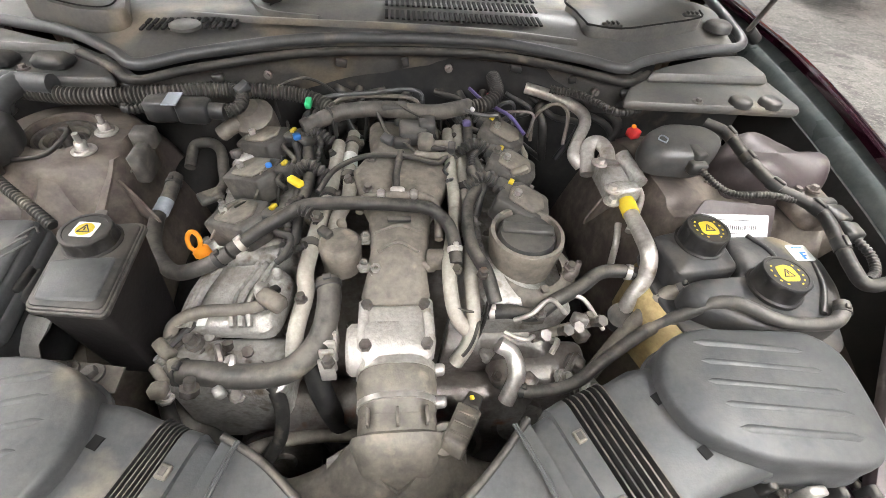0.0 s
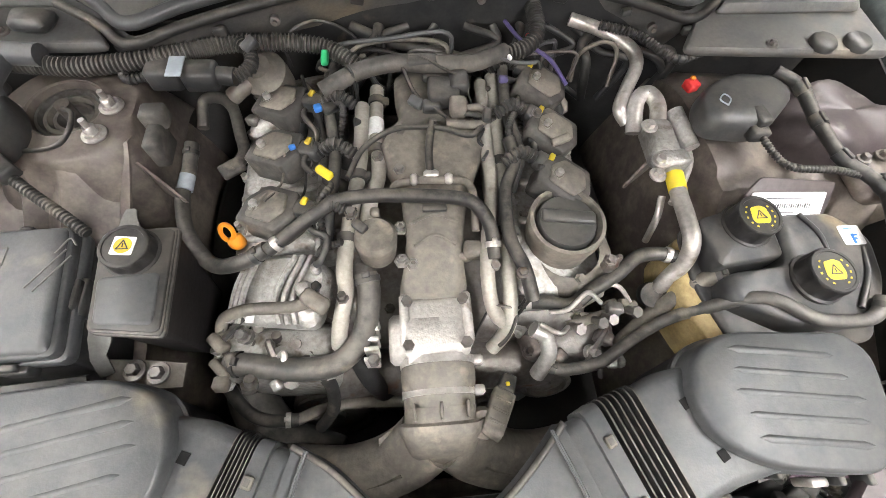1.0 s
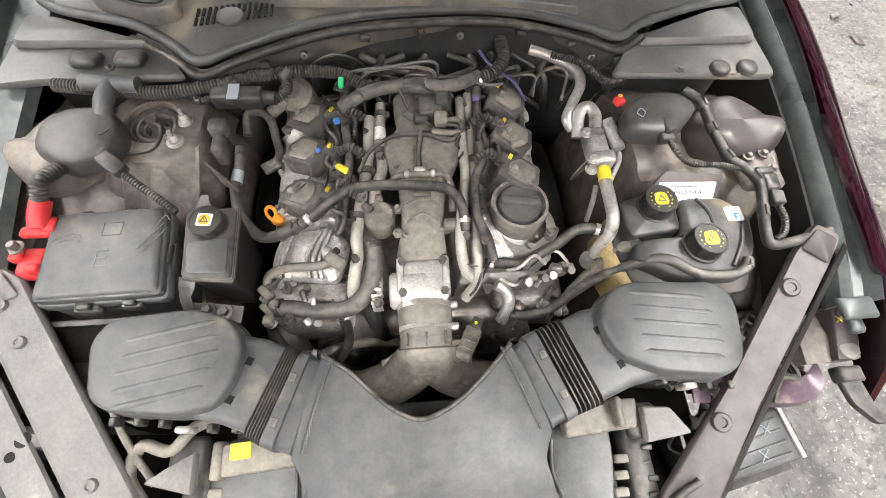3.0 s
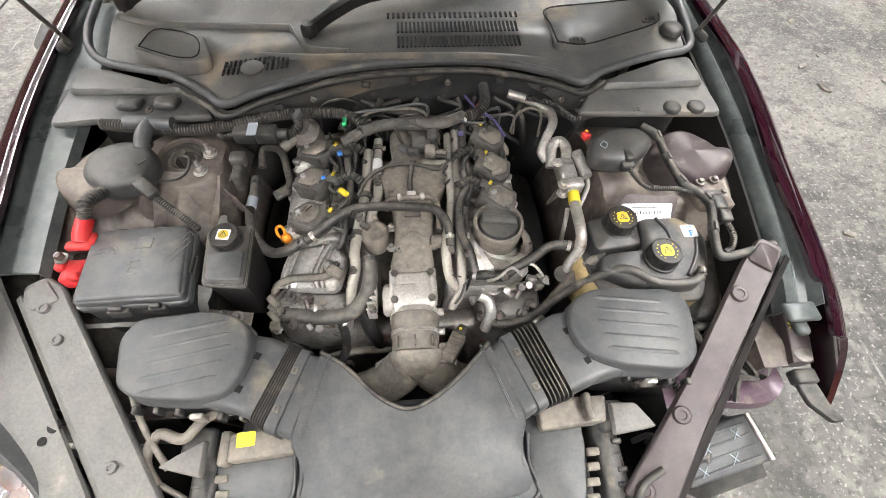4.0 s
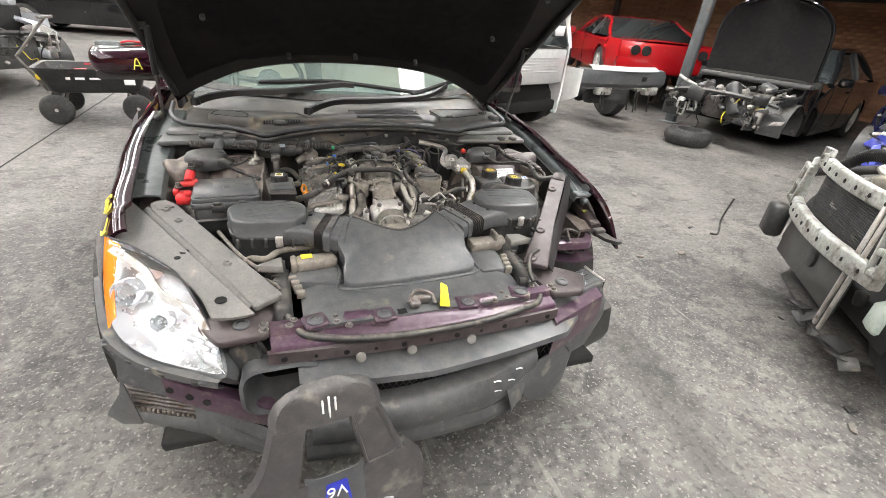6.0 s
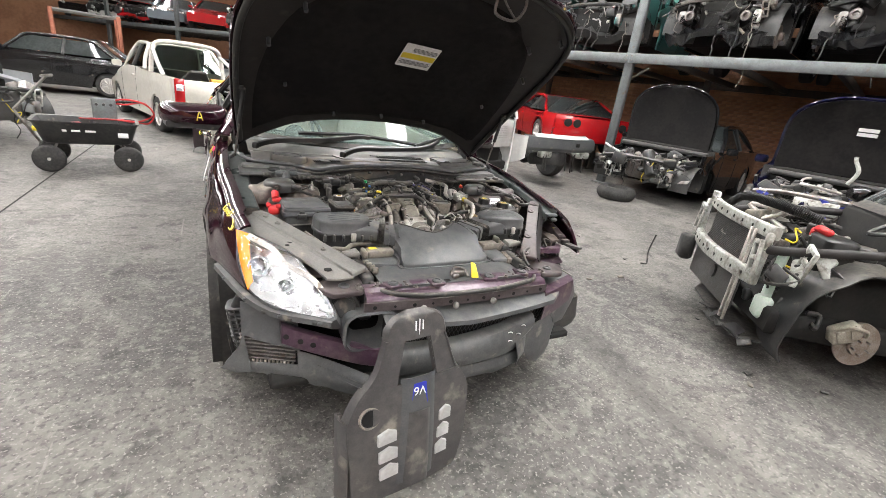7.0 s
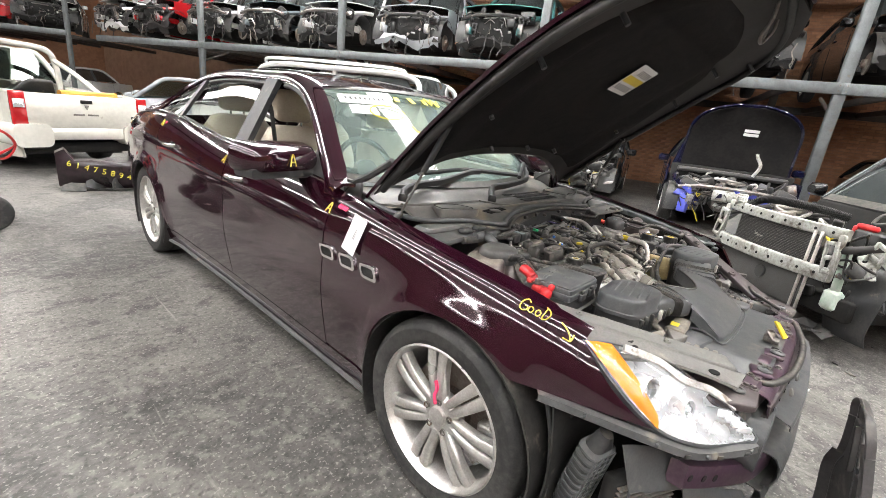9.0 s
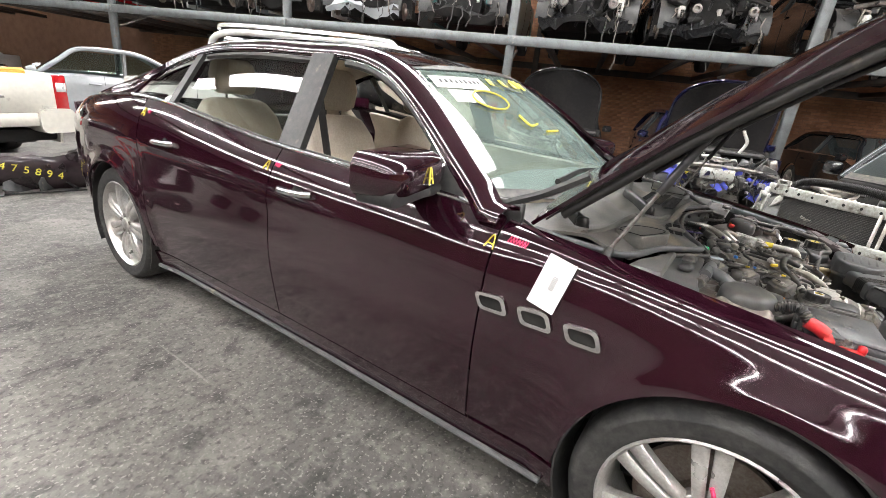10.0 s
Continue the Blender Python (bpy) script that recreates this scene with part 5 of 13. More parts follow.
# drop below the seal
s = Shape()
lo = smooth_line([(x, y - 0.012, z - 0.02) for x, y, z in SEAL[3:13]], 5)
s.sheet([[p, p + Vector((0, 0.005, -0.03)), p + Vector((0, 0.03, -0.085))] for p in lo], 0.01)
part("seal_carrier", s, SCUTTLE, car)
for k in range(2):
    # slotted air intake: thin dark strips paint the shade inside each slot
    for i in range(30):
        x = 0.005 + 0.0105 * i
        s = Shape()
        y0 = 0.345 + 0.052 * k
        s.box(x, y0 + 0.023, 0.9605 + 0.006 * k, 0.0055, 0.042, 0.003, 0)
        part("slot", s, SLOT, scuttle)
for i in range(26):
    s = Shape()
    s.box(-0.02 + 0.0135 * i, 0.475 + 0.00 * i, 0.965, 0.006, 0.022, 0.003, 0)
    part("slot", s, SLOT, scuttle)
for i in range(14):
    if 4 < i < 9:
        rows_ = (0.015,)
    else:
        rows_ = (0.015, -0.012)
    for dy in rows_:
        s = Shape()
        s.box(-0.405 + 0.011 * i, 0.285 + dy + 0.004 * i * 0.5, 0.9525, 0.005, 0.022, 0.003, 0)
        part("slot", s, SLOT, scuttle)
s = Shape()
s.turned([(0.026, 0), (0.026, 0.005), (0.021, 0.007), (0.0, 0.0065)], 24, Matrix.Translation((-0.342, 0.288, 0.950)))
part("round_cap", s, SCUTTLE, scuttle)
s = Shape()
s.prism(round_poly([(-0.630, 0.350), (-0.500, 0.290), (-0.435, 0.300), (-0.470, 0.400), (-0.590, 0.440)], 0.02), 0.930, 0.968, 0.004)
raised = part("raised_cover", s, SCUTTLE, scuttle, "raised grey plastic cover")
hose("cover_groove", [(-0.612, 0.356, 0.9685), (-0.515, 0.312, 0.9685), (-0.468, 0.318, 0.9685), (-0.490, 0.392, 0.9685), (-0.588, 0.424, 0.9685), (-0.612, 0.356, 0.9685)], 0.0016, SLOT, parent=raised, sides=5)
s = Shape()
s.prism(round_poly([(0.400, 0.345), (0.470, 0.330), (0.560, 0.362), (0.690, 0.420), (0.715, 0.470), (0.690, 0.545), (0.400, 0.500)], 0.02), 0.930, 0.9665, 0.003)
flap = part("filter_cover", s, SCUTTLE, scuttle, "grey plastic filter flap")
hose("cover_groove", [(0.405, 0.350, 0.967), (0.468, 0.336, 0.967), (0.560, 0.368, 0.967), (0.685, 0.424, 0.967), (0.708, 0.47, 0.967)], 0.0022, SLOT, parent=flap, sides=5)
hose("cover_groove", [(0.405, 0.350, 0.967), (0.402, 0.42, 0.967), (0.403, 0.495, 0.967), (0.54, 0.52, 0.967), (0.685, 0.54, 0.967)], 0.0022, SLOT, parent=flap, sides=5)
for q_, w_ in (((0.455, 0.349, 0.968), 0.040), ((0.668, 0.432, 0.968), 0.036)):
    t = Shape()
    t.box(*q_, w_, 0.016, 0.008, 0.002)
    for dx in (-0.01, 0.0, 0.01):
        t.box(q_[0] + dx, q_[1], q_[2] + 0.005, 0.004, 0.014, 0.006, 0.001)
    part("cover_clip", t, BLACK, flap)
t = Shape()
t.turned([(0.030, 0), (0.028, 0.012), (0.020, 0.018), (0.0, 0.018)], 18, Matrix.Translation((0.735, 0.42, 0.945)))
part("rubber_buffer", t, BLACK, scuttle)
# long swages pressed into the panel
for pts in ([(-0.36, 0.345, 0.952), (-0.20, 0.325, 0.956), (0.02, 0.322, 0.958), (0.22, 0.318, 0.956), (0.37, 0.30, 0.952)], [(-0.70, 0.50, 0.962), (-0.60, 0.465, 0.962), (-0.40, 0.455, 0.960), (-0.27, 0.445, 0.960)], [(-0.27, 0.445, 0.960), (-0.22, 0.360, 0.958), (-0.12, 0.345, 0.956)]):
    t = Shape()
    line_ = smooth_line(pts, 5)
    t.loft([[q + Vector((0, b, h)) for b, h in ((-0.012, -0.004), (-0.004, 0.003), (0.004, 0.003), (0.012, -0.004))] for q in line_])
    part("pressed_swage", t, SCUTTLE, scuttle)
# wipers
for pv, pts in (((-0.215, 0.405, 0.965), [(-0.215, 0.405, 0.975), (-0.15, 0.46, 0.992), (-0.06, 0.52, 1.0), (0.10, 0.55, 1.0), (0.40, 0.62, 1.012), (0.58, 0.75, 1.05)]),
                ((-0.685, 0.515, 0.975), [(-0.685, 0.515, 0.985), (-0.62, 0.575, 1.0), (-0.50, 0.62, 1.012), (-0.30, 0.65, 1.018), (-0.05, 0.70, 1.045), (0.04, 0.70, 1.045)])):
    s = Shape()
    path = smooth_line(pts, 5)
    rings = []
    for i, p in enumerate(path):
        f = i / (len(path) - 1)
        wd, ht = lerp(0.022, 0.013, f), lerp(0.016, 0.012, f)
        rings.append([p + Vector((0, b, c)) for b, c in ((-wd, -ht), (wd, -ht), (wd * 0.8, ht * 0.6), (wd * 0.3, ht), (-wd * 0.3, ht), (-wd * 0.8, ht * 0.6))])
    s.loft(rings)
    wip = part("wiper_arm", s, WIPER, car, "black wiper arm")
    s = Shape()
    s.turned([(0.020, -0.01), (0.020, 0.008), (0.015, 0.018), (0.0, 0.020)], 18, Matrix.Translation((pv[0], pv[1], pv[2] + 0.008)))
    part("wiper_pivot", s, WIPER, wip)
s = Shape()
s.tube([(-0.42, 0.705, 1.045), (-0.1, 0.725, 1.055), (0.02, 0.71, 1.052), (0.36, 0.66, 1.025)], 0.012, 6)
part("wiper_blade", s, WIPER, car, "black wiper blade")
s = Shape()
s.tube([(0.34, 0.63, 1.02), (0.55, 0.75, 1.058), (0.66, 0.82, 1.07)], 0.012, 6)
part("wiper_blade", s, WIPER, car, "black wiper blade")
# side plates with rubber buffers
for sgn in (-1, 1):
    s = Shape()
    o = 0.055 if sgn < 0 else 0.035
    poly = [(sgn * 0.43, 0.125 + o), (sgn * 0.70, 0.10 + o * 1.4), (sgn * 0.79, 0.11 + o), (sgn * 0.785, 0.36), (sgn * 0.70, 0.345), (sgn * 0.50, 0.27)]
    s.prism(round_poly(poly, 0.02), 0.888, 0.905, 0.005)
    s.prism(round_poly([(sgn * 0.50, 0.20 + o), (sgn * 0.775, 0.205 + o), (sgn * 0.775, 0.355), (sgn * 0.70, 0.34), (sgn * 0.55, 0.27)], 0.02), 0.90, 0.922, 0.01)
    pl = part("side_plate", s, SCUTTLE, car, "dusty grey plastic corner cover")
    for x in (0.666, 0.727):
        t = Shape()
        if sgn > 0:
            t.turned([(0.021, 0), (0.021, 0.009), (0.016, 0.014), (0, 0.014)], 20, Matrix.Translation((sgn * x, 0.165, 0.903)))
        else:
            xx = -0.62 if x < 0.7 else -0.537
            t.prism(round_poly([(xx - 0.030, 0.20), (xx + 0.024, 0.195), (xx + 0.032, 0.236), (xx - 0.03, 0.238)], 0.014), 0.903, 0.926, 0.008)
        part("rubber_buffer", t, BLACK, pl)
    bolt((sgn * 0.58, 0.205 if sgn < 0 else 0.165, 0.905), 0.006, 0.006, pl)

# main loom along the bulkhead
H1 = [(-0.680, 0.174, 0.895), (-0.540, 0.158, 0.890), (-0.460, 0.155, 0.888), (-0.355, 0.182, 0.884), (-0.289, 0.212, 0.876), (-0.206, 0.226, 0.868), (-0.141, 0.228, 0.858), (-0.097, 0.206, 0.848), (-0.076, 0.195, 0.838)]
loom = hose("wiring_loom", H1, 0.0140, CONDUIT, 0.0062, label="thick corrugated black wiring loom")
s = Shape()
s.tube([(-0.62, 0.168, 0.905), (-0.515, 0.158, 0.905)], 0.016, 12)
s.tube([(-0.565, 0.165, 0.905), (-0.575, 0.13, 0.90), (-0.578, 0.10, 0.885)], 0.017, 12)
part("loom_tee", s, GREYPL, loom)

# domed covers over the wheel-arch fillers
def moulded_cover(name, out, z0, z1, label):
    """A low moulded cover with a rounded-off top over an uneven outline."""
    ring = round_poly(out, 0.03, 6)
    cx, cy = sum(q[0] for q in ring) / len(ring), sum(q[1] for q in ring) / len(ring)
    t = Shape()
    t.loft([[(cx + (x - cx) * f, cy + (y - cy) * f, lerp(z0, z1, h)) for x, y in ring] for f, h in ((0.97, 0.0), (1.0, 0.12), (1.0, 0.35), (0.985, 0.55), (0.95, 0.72), (0.88, 0.85), (0.75, 0.93), (0.5, 0.98), (0.25, 1.0), (0.01, 1.0))])
    return part(name, t, DOME, car, label)


dome = moulded_cover("junction_cover", [(-0.688, 0.022), (-0.690, 0.092), (-0.640, 0.126), (-0.566, 0.122), (-0.536, 0.066), (-0.548, 0.008), (-0.616, -0.020)], 0.845, 0.900, "rounded dusty black junction cover")
s = Shape()
s.prism(rounded(0.024, 0.014, 0.006), 0, 0.002, m=Matrix.Translation((-0.562, 0.055, 0.8945)) @ pose(0, 0, 0, 0, 10, 60))
part("emblem_plate", s, BLACK, dome)
s = Shape()
s.box(-0.578, 0.118, 0.885, 0.035, 0.02, 0.02, 0.004)
part("tab", s, BLACK, dome)
cover_ = moulded_cover("sensor_cover", [(0.443, 0.036), (0.452, 0.100), (0.515, 0.140), (0.600, 0.132), (0.614, 0.088), (0.540, 0.022)], 0.835, 0.886, "smooth dark grey dome cover")
s = Shape()
s.tube([(0.478, 0.058, 0.8862), (0.486, 0.070, 0.8868), (0.479, 0.080, 0.8868), (0.469, 0.069, 0.8864), (0.478, 0.058, 0.8862)], 0.0012, 5)
part("embossed_ring", s, TAPE, cover_)
s = Shape()
s.box(0.528, 0.022, 0.862, 0.03, 0.02, 0.022, 0.003)
part("tab", s, BLACK, cover_)
for sgn in (-1, 1):
    s = Shape()
    g = []
    for i in range(14):
        q = i / 13
        g.append([(sgn * ((0.705 if sgn > 0 else 0.690) + (0.105 if sgn > 0 else 0.075) * math.sin(q * math.pi / 2) ** 0.45 * math.cos(a)), 0.06 + 0.080 * math.sin(q * math.pi / 2) ** 0.45 * math.sin(a), 0.868 - 0.075 * q ** 3 + 0.010 * math.cos(3 * a + 0.6) * q * (1 - q) * 4 - 0.012 * math.exp(-(((math.sin(a) - 0.4) / 0.25) ** 2)) * math.sin(math.pi * q)) for a in np.linspace(0, 2 * math.pi, 40, endpoint=False)])
    s.loft(g, caps=False)
    part("tower_dome", s, DUSTY_METAL if sgn < 0 else PURPLE, car, "dust-covered purple pressed dome")
# strut top with its three studs
c = Matrix.Translation((-0.512, 0.118, 0.842))
s = Shape()
prof = [(0.165, -0.125), (0.142, -0.075), (0.122, -0.040), (0.108, -0.014), (0.100, -0.004), (0.094, 0.0), (0.060, 0.003), (0.055, 0.006), (0.052, 0.004), (0.050, -0.012)]
rings = []
for r, z in prof:
    k = max(0.0, (r - 0.09) / 0.075)
    rings.append([(min(0.094 + 0.012 * k, r * (1 + k * (0.10 * math.cos(2 * a - 0.6) + 0.05 * math.sin(5 * a))) * math.cos(a)), r * (1 + k * (0.10 * math.cos(2 * a - 0.6) + 0.05 * math.sin(5 * a))) * math.sin(a), z - 0.004 * k * math.cos(7 * a)) for a in np.linspace(0, 2 * math.pi, 60, endpoint=False)])
s.loft(rings, c, caps=False)
st = part("strut_mount", s, DUSTY_METAL, car, "round dusty suspension strut mount")
for prof, mat in (([(0.050, -0.014), (0.047, -0.004), (0.043, -0.004), (0.041, -0.018)], STEEL), ([(0.041, -0.020), (0.039, -0.010), (0.033, -0.008), (0.031, -0.020)], DUSTY), ([(0.031, -0.022), (0.028, -0.014), (0.023, -0.014), (0.020, -0.030), (0.0, -0.034)], STEEL)):
    s = Shape()
    s.turned(prof, 44, c, caps=False)
    part("mount_ring", s, mat, st)
s = Shape()
s.rod(c @ Vector((0, 0, -0.03)), c @ Vector((0.0, 0, 0.012)), 0.011, 14)
part("damper_rod", s, STEEL, st)
for p in ((-0.447, 0.119, 0.846), (-0.458, 0.066, 0.846), (-0.585, 0.110, 0.846)):
    p = Vector(p)
    t = Shape()
    t.turned([(0.0175, 0), (0.0175, 0.002), (0.013, 0.003), (0.012, 0.006), (0.0, 0.006)], 20, Matrix.Translation(p))
    t.turned([(0.0092, 0.005), (0.0092, 0.015), (0.007, 0.017), (0.0, 0.017)], 6, Matrix.Translation(p), smooth=False)
    t.rod(p, p + Vector((0, 0, 0.030)), 0.0045, 8)
    part("stud_nut", t, PIPE, st)
bolt((-0.424, 0.084, 0.800), 0.010, 0.010, st, PIPE)
# folded apron in front of the tower
edge_ = resample(smooth_line([(-0.560, 0.018, 0.832), (-0.505, 0.026, 0.832), (-0.452, 0.040, 0.832), (-0.412, 0.078, 0.832)], 6), 0.02)
s = Shape()
s.sheet([[p + Vector((-0.006 * k, -0.020 * k - 0.012 * k * k, -0.035 * k - 0.02 * math.sin(1.4 * j) * (k > 0))) for k in (0, 0.5, 1, 2, 3)] for j, p in enumerate(edge_)], 0.004)
part("tower_apron", s, DUSTY_METAL, st)
hose("sensor_lead", [(-0.502, 0.103, 0.860), (-0.480, 0.085, 0.868), (-0.472, 0.048, 0.872), (-0.496, 0.036, 0.858), (-0.554, 0.039, 0.845)], 0.0035, RUBBER)
hose("sensor_lead", [(-0.546, -0.002, 0.868), (-0.516, -0.029, 0.858), (-0.465, -0.067, 0.847), (-0.431, -0.093, 0.838)], 0.008, RUBBER, 0.006)
s = Shape()
s.box(0, 0, 0, 0.05, 0.028, 0.022, 0.003, m=Matrix.Translation((-0.545, -0.004, 0.872)) @ pose(0, 0, 0, 0, 12, -40))
part("connector", s, BLACK, car)
# battery terminal boot
hose("battery_cable", [(-0.628, -0.002, 0.872), (-0.642, -0.049, 0.89), (-0.648, -0.073, 0.875), (-0.652, -0.082, 0.862)], 0.014, RUBBER, 0.007)
s = Shape()
s.tube([(-0.652, -0.074, 0.866), (-0.654, -0.100, 0.858), (-0.655, -0.118, 0.848)], 0.0165, 12)
s.box(-0.662, -0.124, 0.842, 0.050, 0.020, 0.016, 0.004, m=None)
s.box(-0.640, -0.112, 0.846, 0.022, 0.030, 0.014, 0.004)
s.box(-0.668, -0.172, 0.812, 0.046, 0.052, 0.036, 0.006)
s.box(-0.690, -0.160, 0.830, 0.020, 0.030, 0.020, 0.004)
s.box(-0.652, -0.192, 0.834, 0.020, 0.016, 0.020, 0.003)
term = part("terminal_boot", s, RED, car, "red battery terminal boot")
bolt((-0.682, -0.155, 0.845), 0.008, 0.014, term)

# fuse box
FB = [(-0.648, -0.084), (-0.447, -0.077), (-0.424, -0.254), (-0.640, -0.258)]
inset = lambda poly, f: [(sum(q[0] for q in poly) / 4 + (x - sum(q[0] for q in poly) / 4) * f, sum(q[1] for q in poly) / 4 + (y - sum(q[1] for q in poly) / 4) * f) for x, y in poly]
s = Shape()
s.prism(round_poly(inset(FB, 0.95), 0.012, 3), 0.68, 0.80, 0.004)
fuse = part("fuse_box", s, BLACK, car, "grey-black fuse box")
s = Shape()
s.prism(round_poly(inset(FB, 1.0), 0.014, 4), 0.800, 0.822, 0.0025)
part("lid_skirt", s, GREYPL, fuse)
s = Shape()
s.prism(round_poly(inset(FB, 0.965), 0.014, 4), 0.820, 0.838, 0.002)
part("lid_step", s, GREYPL, fuse)
s = Shape()
s.prism(round_poly(inset(FB, 0.93), 0.012, 4), 0.836, 0.8465, 0.005)
lid = part("fuse_box_lid", s, GREYPL, fuse, "smooth grey lid with embossed symbols")
for x, y, sx, sy in ((-0.560, -0.262, 0.040, 0.012), (-0.487, -0.258, 0.034, 0.012), (-0.436, -0.17, 0.010, 0.05), (-0.60, -0.078, 0.03, 0.012), (-0.520, -0.076, 0.03, 0.012)):
    t = Shape()
    t.box(x, y, 0.805, sx, sy, 0.024, 0.002)
    t.box(x, y, 0.822, sx * 0.6, sy * 0.8, 0.012, 0.002)
    part("lid_catch", t, BLACK, fuse)
t = Shape()
t.sheet([[(-0.648, -0.268, 0.772), (-0.648, -0.276, 0.768)], [(-0.53, -0.268, 0.774), (-0.53, -0.277, 0.770)], [(-0.43, -0.262, 0.776), (-0.43, -0.270, 0.772)]], 0.006)
part("box_rail", t, BLACK, fuse)
fm = Matrix.Translation((-0.535, -0.163, 0.8466))
for mark in ([[(-0.09, 0.02), (-0.06, 0.03), (-0.045, 0.022)], [(-0.09, 0.012), (-0.06, 0.02), (-0.045, 0.014)], [(0.055, -0.005), (0.09, 0.045)], [(0.066, -0.01), (0.098, 0.036)], [(0.078, 0.04), (0.09, 0.06), (0.1, 0.05)], [(-0.005, 0.05), (0.02, 0.05)], [(-0.012, 0.025), (0.02, 0.025)], [(-0.012, 0.05), (-0.012, 0.025)], [(0.02, 0.05), (0.02, 0.025)],
             [(-0.01, -0.005), (0.008, -0.005)], [(-0.01, -0.02), (0.008, -0.02)], [(-0.01, -0.035), (0.008, -0.035)], [(-0.01, -0.005), (-0.01, -0.035)]]):
    part("embossed_symbol", strokes([mark], 0.0013, fm), BEIGE, lid)
# brake fluid tank
BT = [(-0.414, -0.091), (-0.318, -0.086), (-0.311, -0.238), (-0.401, -0.227)]
s = Shape()
s.loft([[(x + dx, y, z) for x, y in round_poly(inset(BT, f), 0.008, 3)] for f, z, dx in ((0.70, 0.66, 0.0), (0.78, 0.72, 0.0), (0.88, 0.80, 0.0), (0.93, 0.834, 0.0))], smooth=False)
bf = part("fluid_tank", s, LINER, car, "dusty black fluid reservoir")
for f0, z0, z1 in ((1.0, 0.829, 0.8365), (0.975, 0.8365, 0.8405)):
    s = Shape()
    s.prism(round_poly(inset(BT, f0), 0.010, 4), z0, z1, 0.0012)
    part("tank_rim", s, CONDUIT, bf)
s = Shape()
s.loft([[(x, y, z) for x, y in round_poly(inset(BT, f), 0.010, 3)] for f, z in ((0.93, 0.8395), (0.92, 0.8425), (0.88, 0.8440), (0.5, 0.8455), (0.02, 0.8458))])
part("tank_panel", s, TANKTOP, bf)
s = Shape()
s.prism(round_poly([(-0.398, -0.160), (-0.325, -0.156), (-0.322, -0.224), (-0.390, -0.219)], 0.008, 3), 0.8445, 0.8490, 0.0025)
part("tank_step", s, GREYPL, bf)


def filler_cap(x, y, z, r, parent, tall=0.024, lobes=6, badge=BADGE, square=False):
    """A screw cap: a grooved collar, a lobed barrel, a flat top with a raised rim and its warning print."""
    m = Matrix.Translation((x, y, z))
    s = Shape()
    s.turned([(r * 1.02, -0.022), (r * 1.10, -0.004), (r * 1.10, 0.0), (r * 0.97, 0.002)], 36, m, caps=False)
    part("filler_neck", s, CAPBLACK, parent)
    s = Shape()
    rings = []
    for rr, zz, k in ((1.0, 0.001, 0.0), (1.0, 0.003, 0.3), (0.99, 0.006, 1.0), (0.985, tall * 0.72, 1.0), (0.975, tall * 0.86, 0.35), (0.95, tall * 0.95, 0.0), (0.91, tall, 0.0), (0.80, tall, 0.0), (0.785, tall - 0.0012, 0.0), (0.2, tall - 0.0012, 0.0), (0.001, tall - 0.0012, 0.0)):
        rings.append([(r * rr * (1 - k * 0.10 * max(0.0, math.cos(lobes * a)) ** 0.6) * math.cos(a), r * rr * (1 - k * 0.10 * max(0.0, math.cos(lobes * a)) ** 0.6) * math.sin(a), zz) for a in np.linspace(0, 2 * math.pi, 72, endpoint=False)])
    s.loft(rings, m)
    c = part("filler_cap", s, CAPBLACK, parent, "black screw cap with a printed warning mark")
    s = Shape()
    top_ = tall - 0.0012
    if square:
        s.prism(rounded(r * 0.86, r * 0.80, 0.002, 2), top_, top_ + 0.0008, m=m @ pose(0, 0, 0, 0, 0, -6))
        part("print_ground", s, PAPER, c)
        s = Shape()
        s.turned([(r * 0.34, 0), (r * 0.34, 0.0006), (0, 0.0006)], 24, m @ Matrix.Translation((0, 0, top_ + 0.0008)))
        part("warning_mark", s, badge, c)
    else:
        s.prism(round_poly([(-0.42 * r, -0.22 * r), (-0.30 * r, -0.40 * r), (0.30 * r, -0.40 * r), (0.42 * r, -0.15 * r), (0.36 * r, 0.34 * r), (0.10 * r, 0.46 * r), (-0.34 * r, 0.36 * r)], 0.003, 3), top_, top_ + 0.0006, m=m)
        part("warning_mark", s, badge, c)
        for a in range(-150, 160, 25):
            if abs(a) > 35:
                t = Shape()
                t.box(r * 0.62, 0, top_ + 0.0003, 0.0022, 0.0032, 0.0006, 0, m=m @ pose(0, 0, 0, 0, 0, a + 90))
                part("print_bar", t, badge, c)
    u = top_ + (0.0018 if square else 0.001)
    for line in ([(-0.24, -0.16), (0.24, -0.16)], [(-0.22, -0.16), (0.0, 0.22)], [(0.22, -0.16), (0.0, 0.22)], [(0.0, -0.08), (0.0, 0.08)]):
        part("printed_symbol", strokes([[(q[0] * r, q[1] * r) for q in line]], 0.0007, m @ Matrix.Translation((0, 0, u))), INK, c)
    return c


filler_cap(-0.365, -0.127, 0.846, 0.031, bf, 0.021, 8, BADGE, True)
s = Shape()
s.prism(round_poly([(-0.402, -0.084), (-0.372, -0.084), (-0.382, -0.064), (-0.384, -0.052), (-0.398, -0.052)], 0.004), 0.828, 0.831)
part("tab", s, BEIGE, bf)
s = Shape()
s.sheet([[(-0.426, -0.205, 0.80), (-0.425, -0.222, 0.798), (-0.424, -0.246, 0.785), (-0.428, -0.262, 0.75)], [(-0.395, -0.215, 0.802), (-0.396, -0.228, 0.798), (-0.406, -0.240, 0.785), (-0.412, -0.255, 0.75)]], 0.003)
part("tank_bracket", s, BEIGE, car, "bent dusty bracket under the tank")
s = Shape()
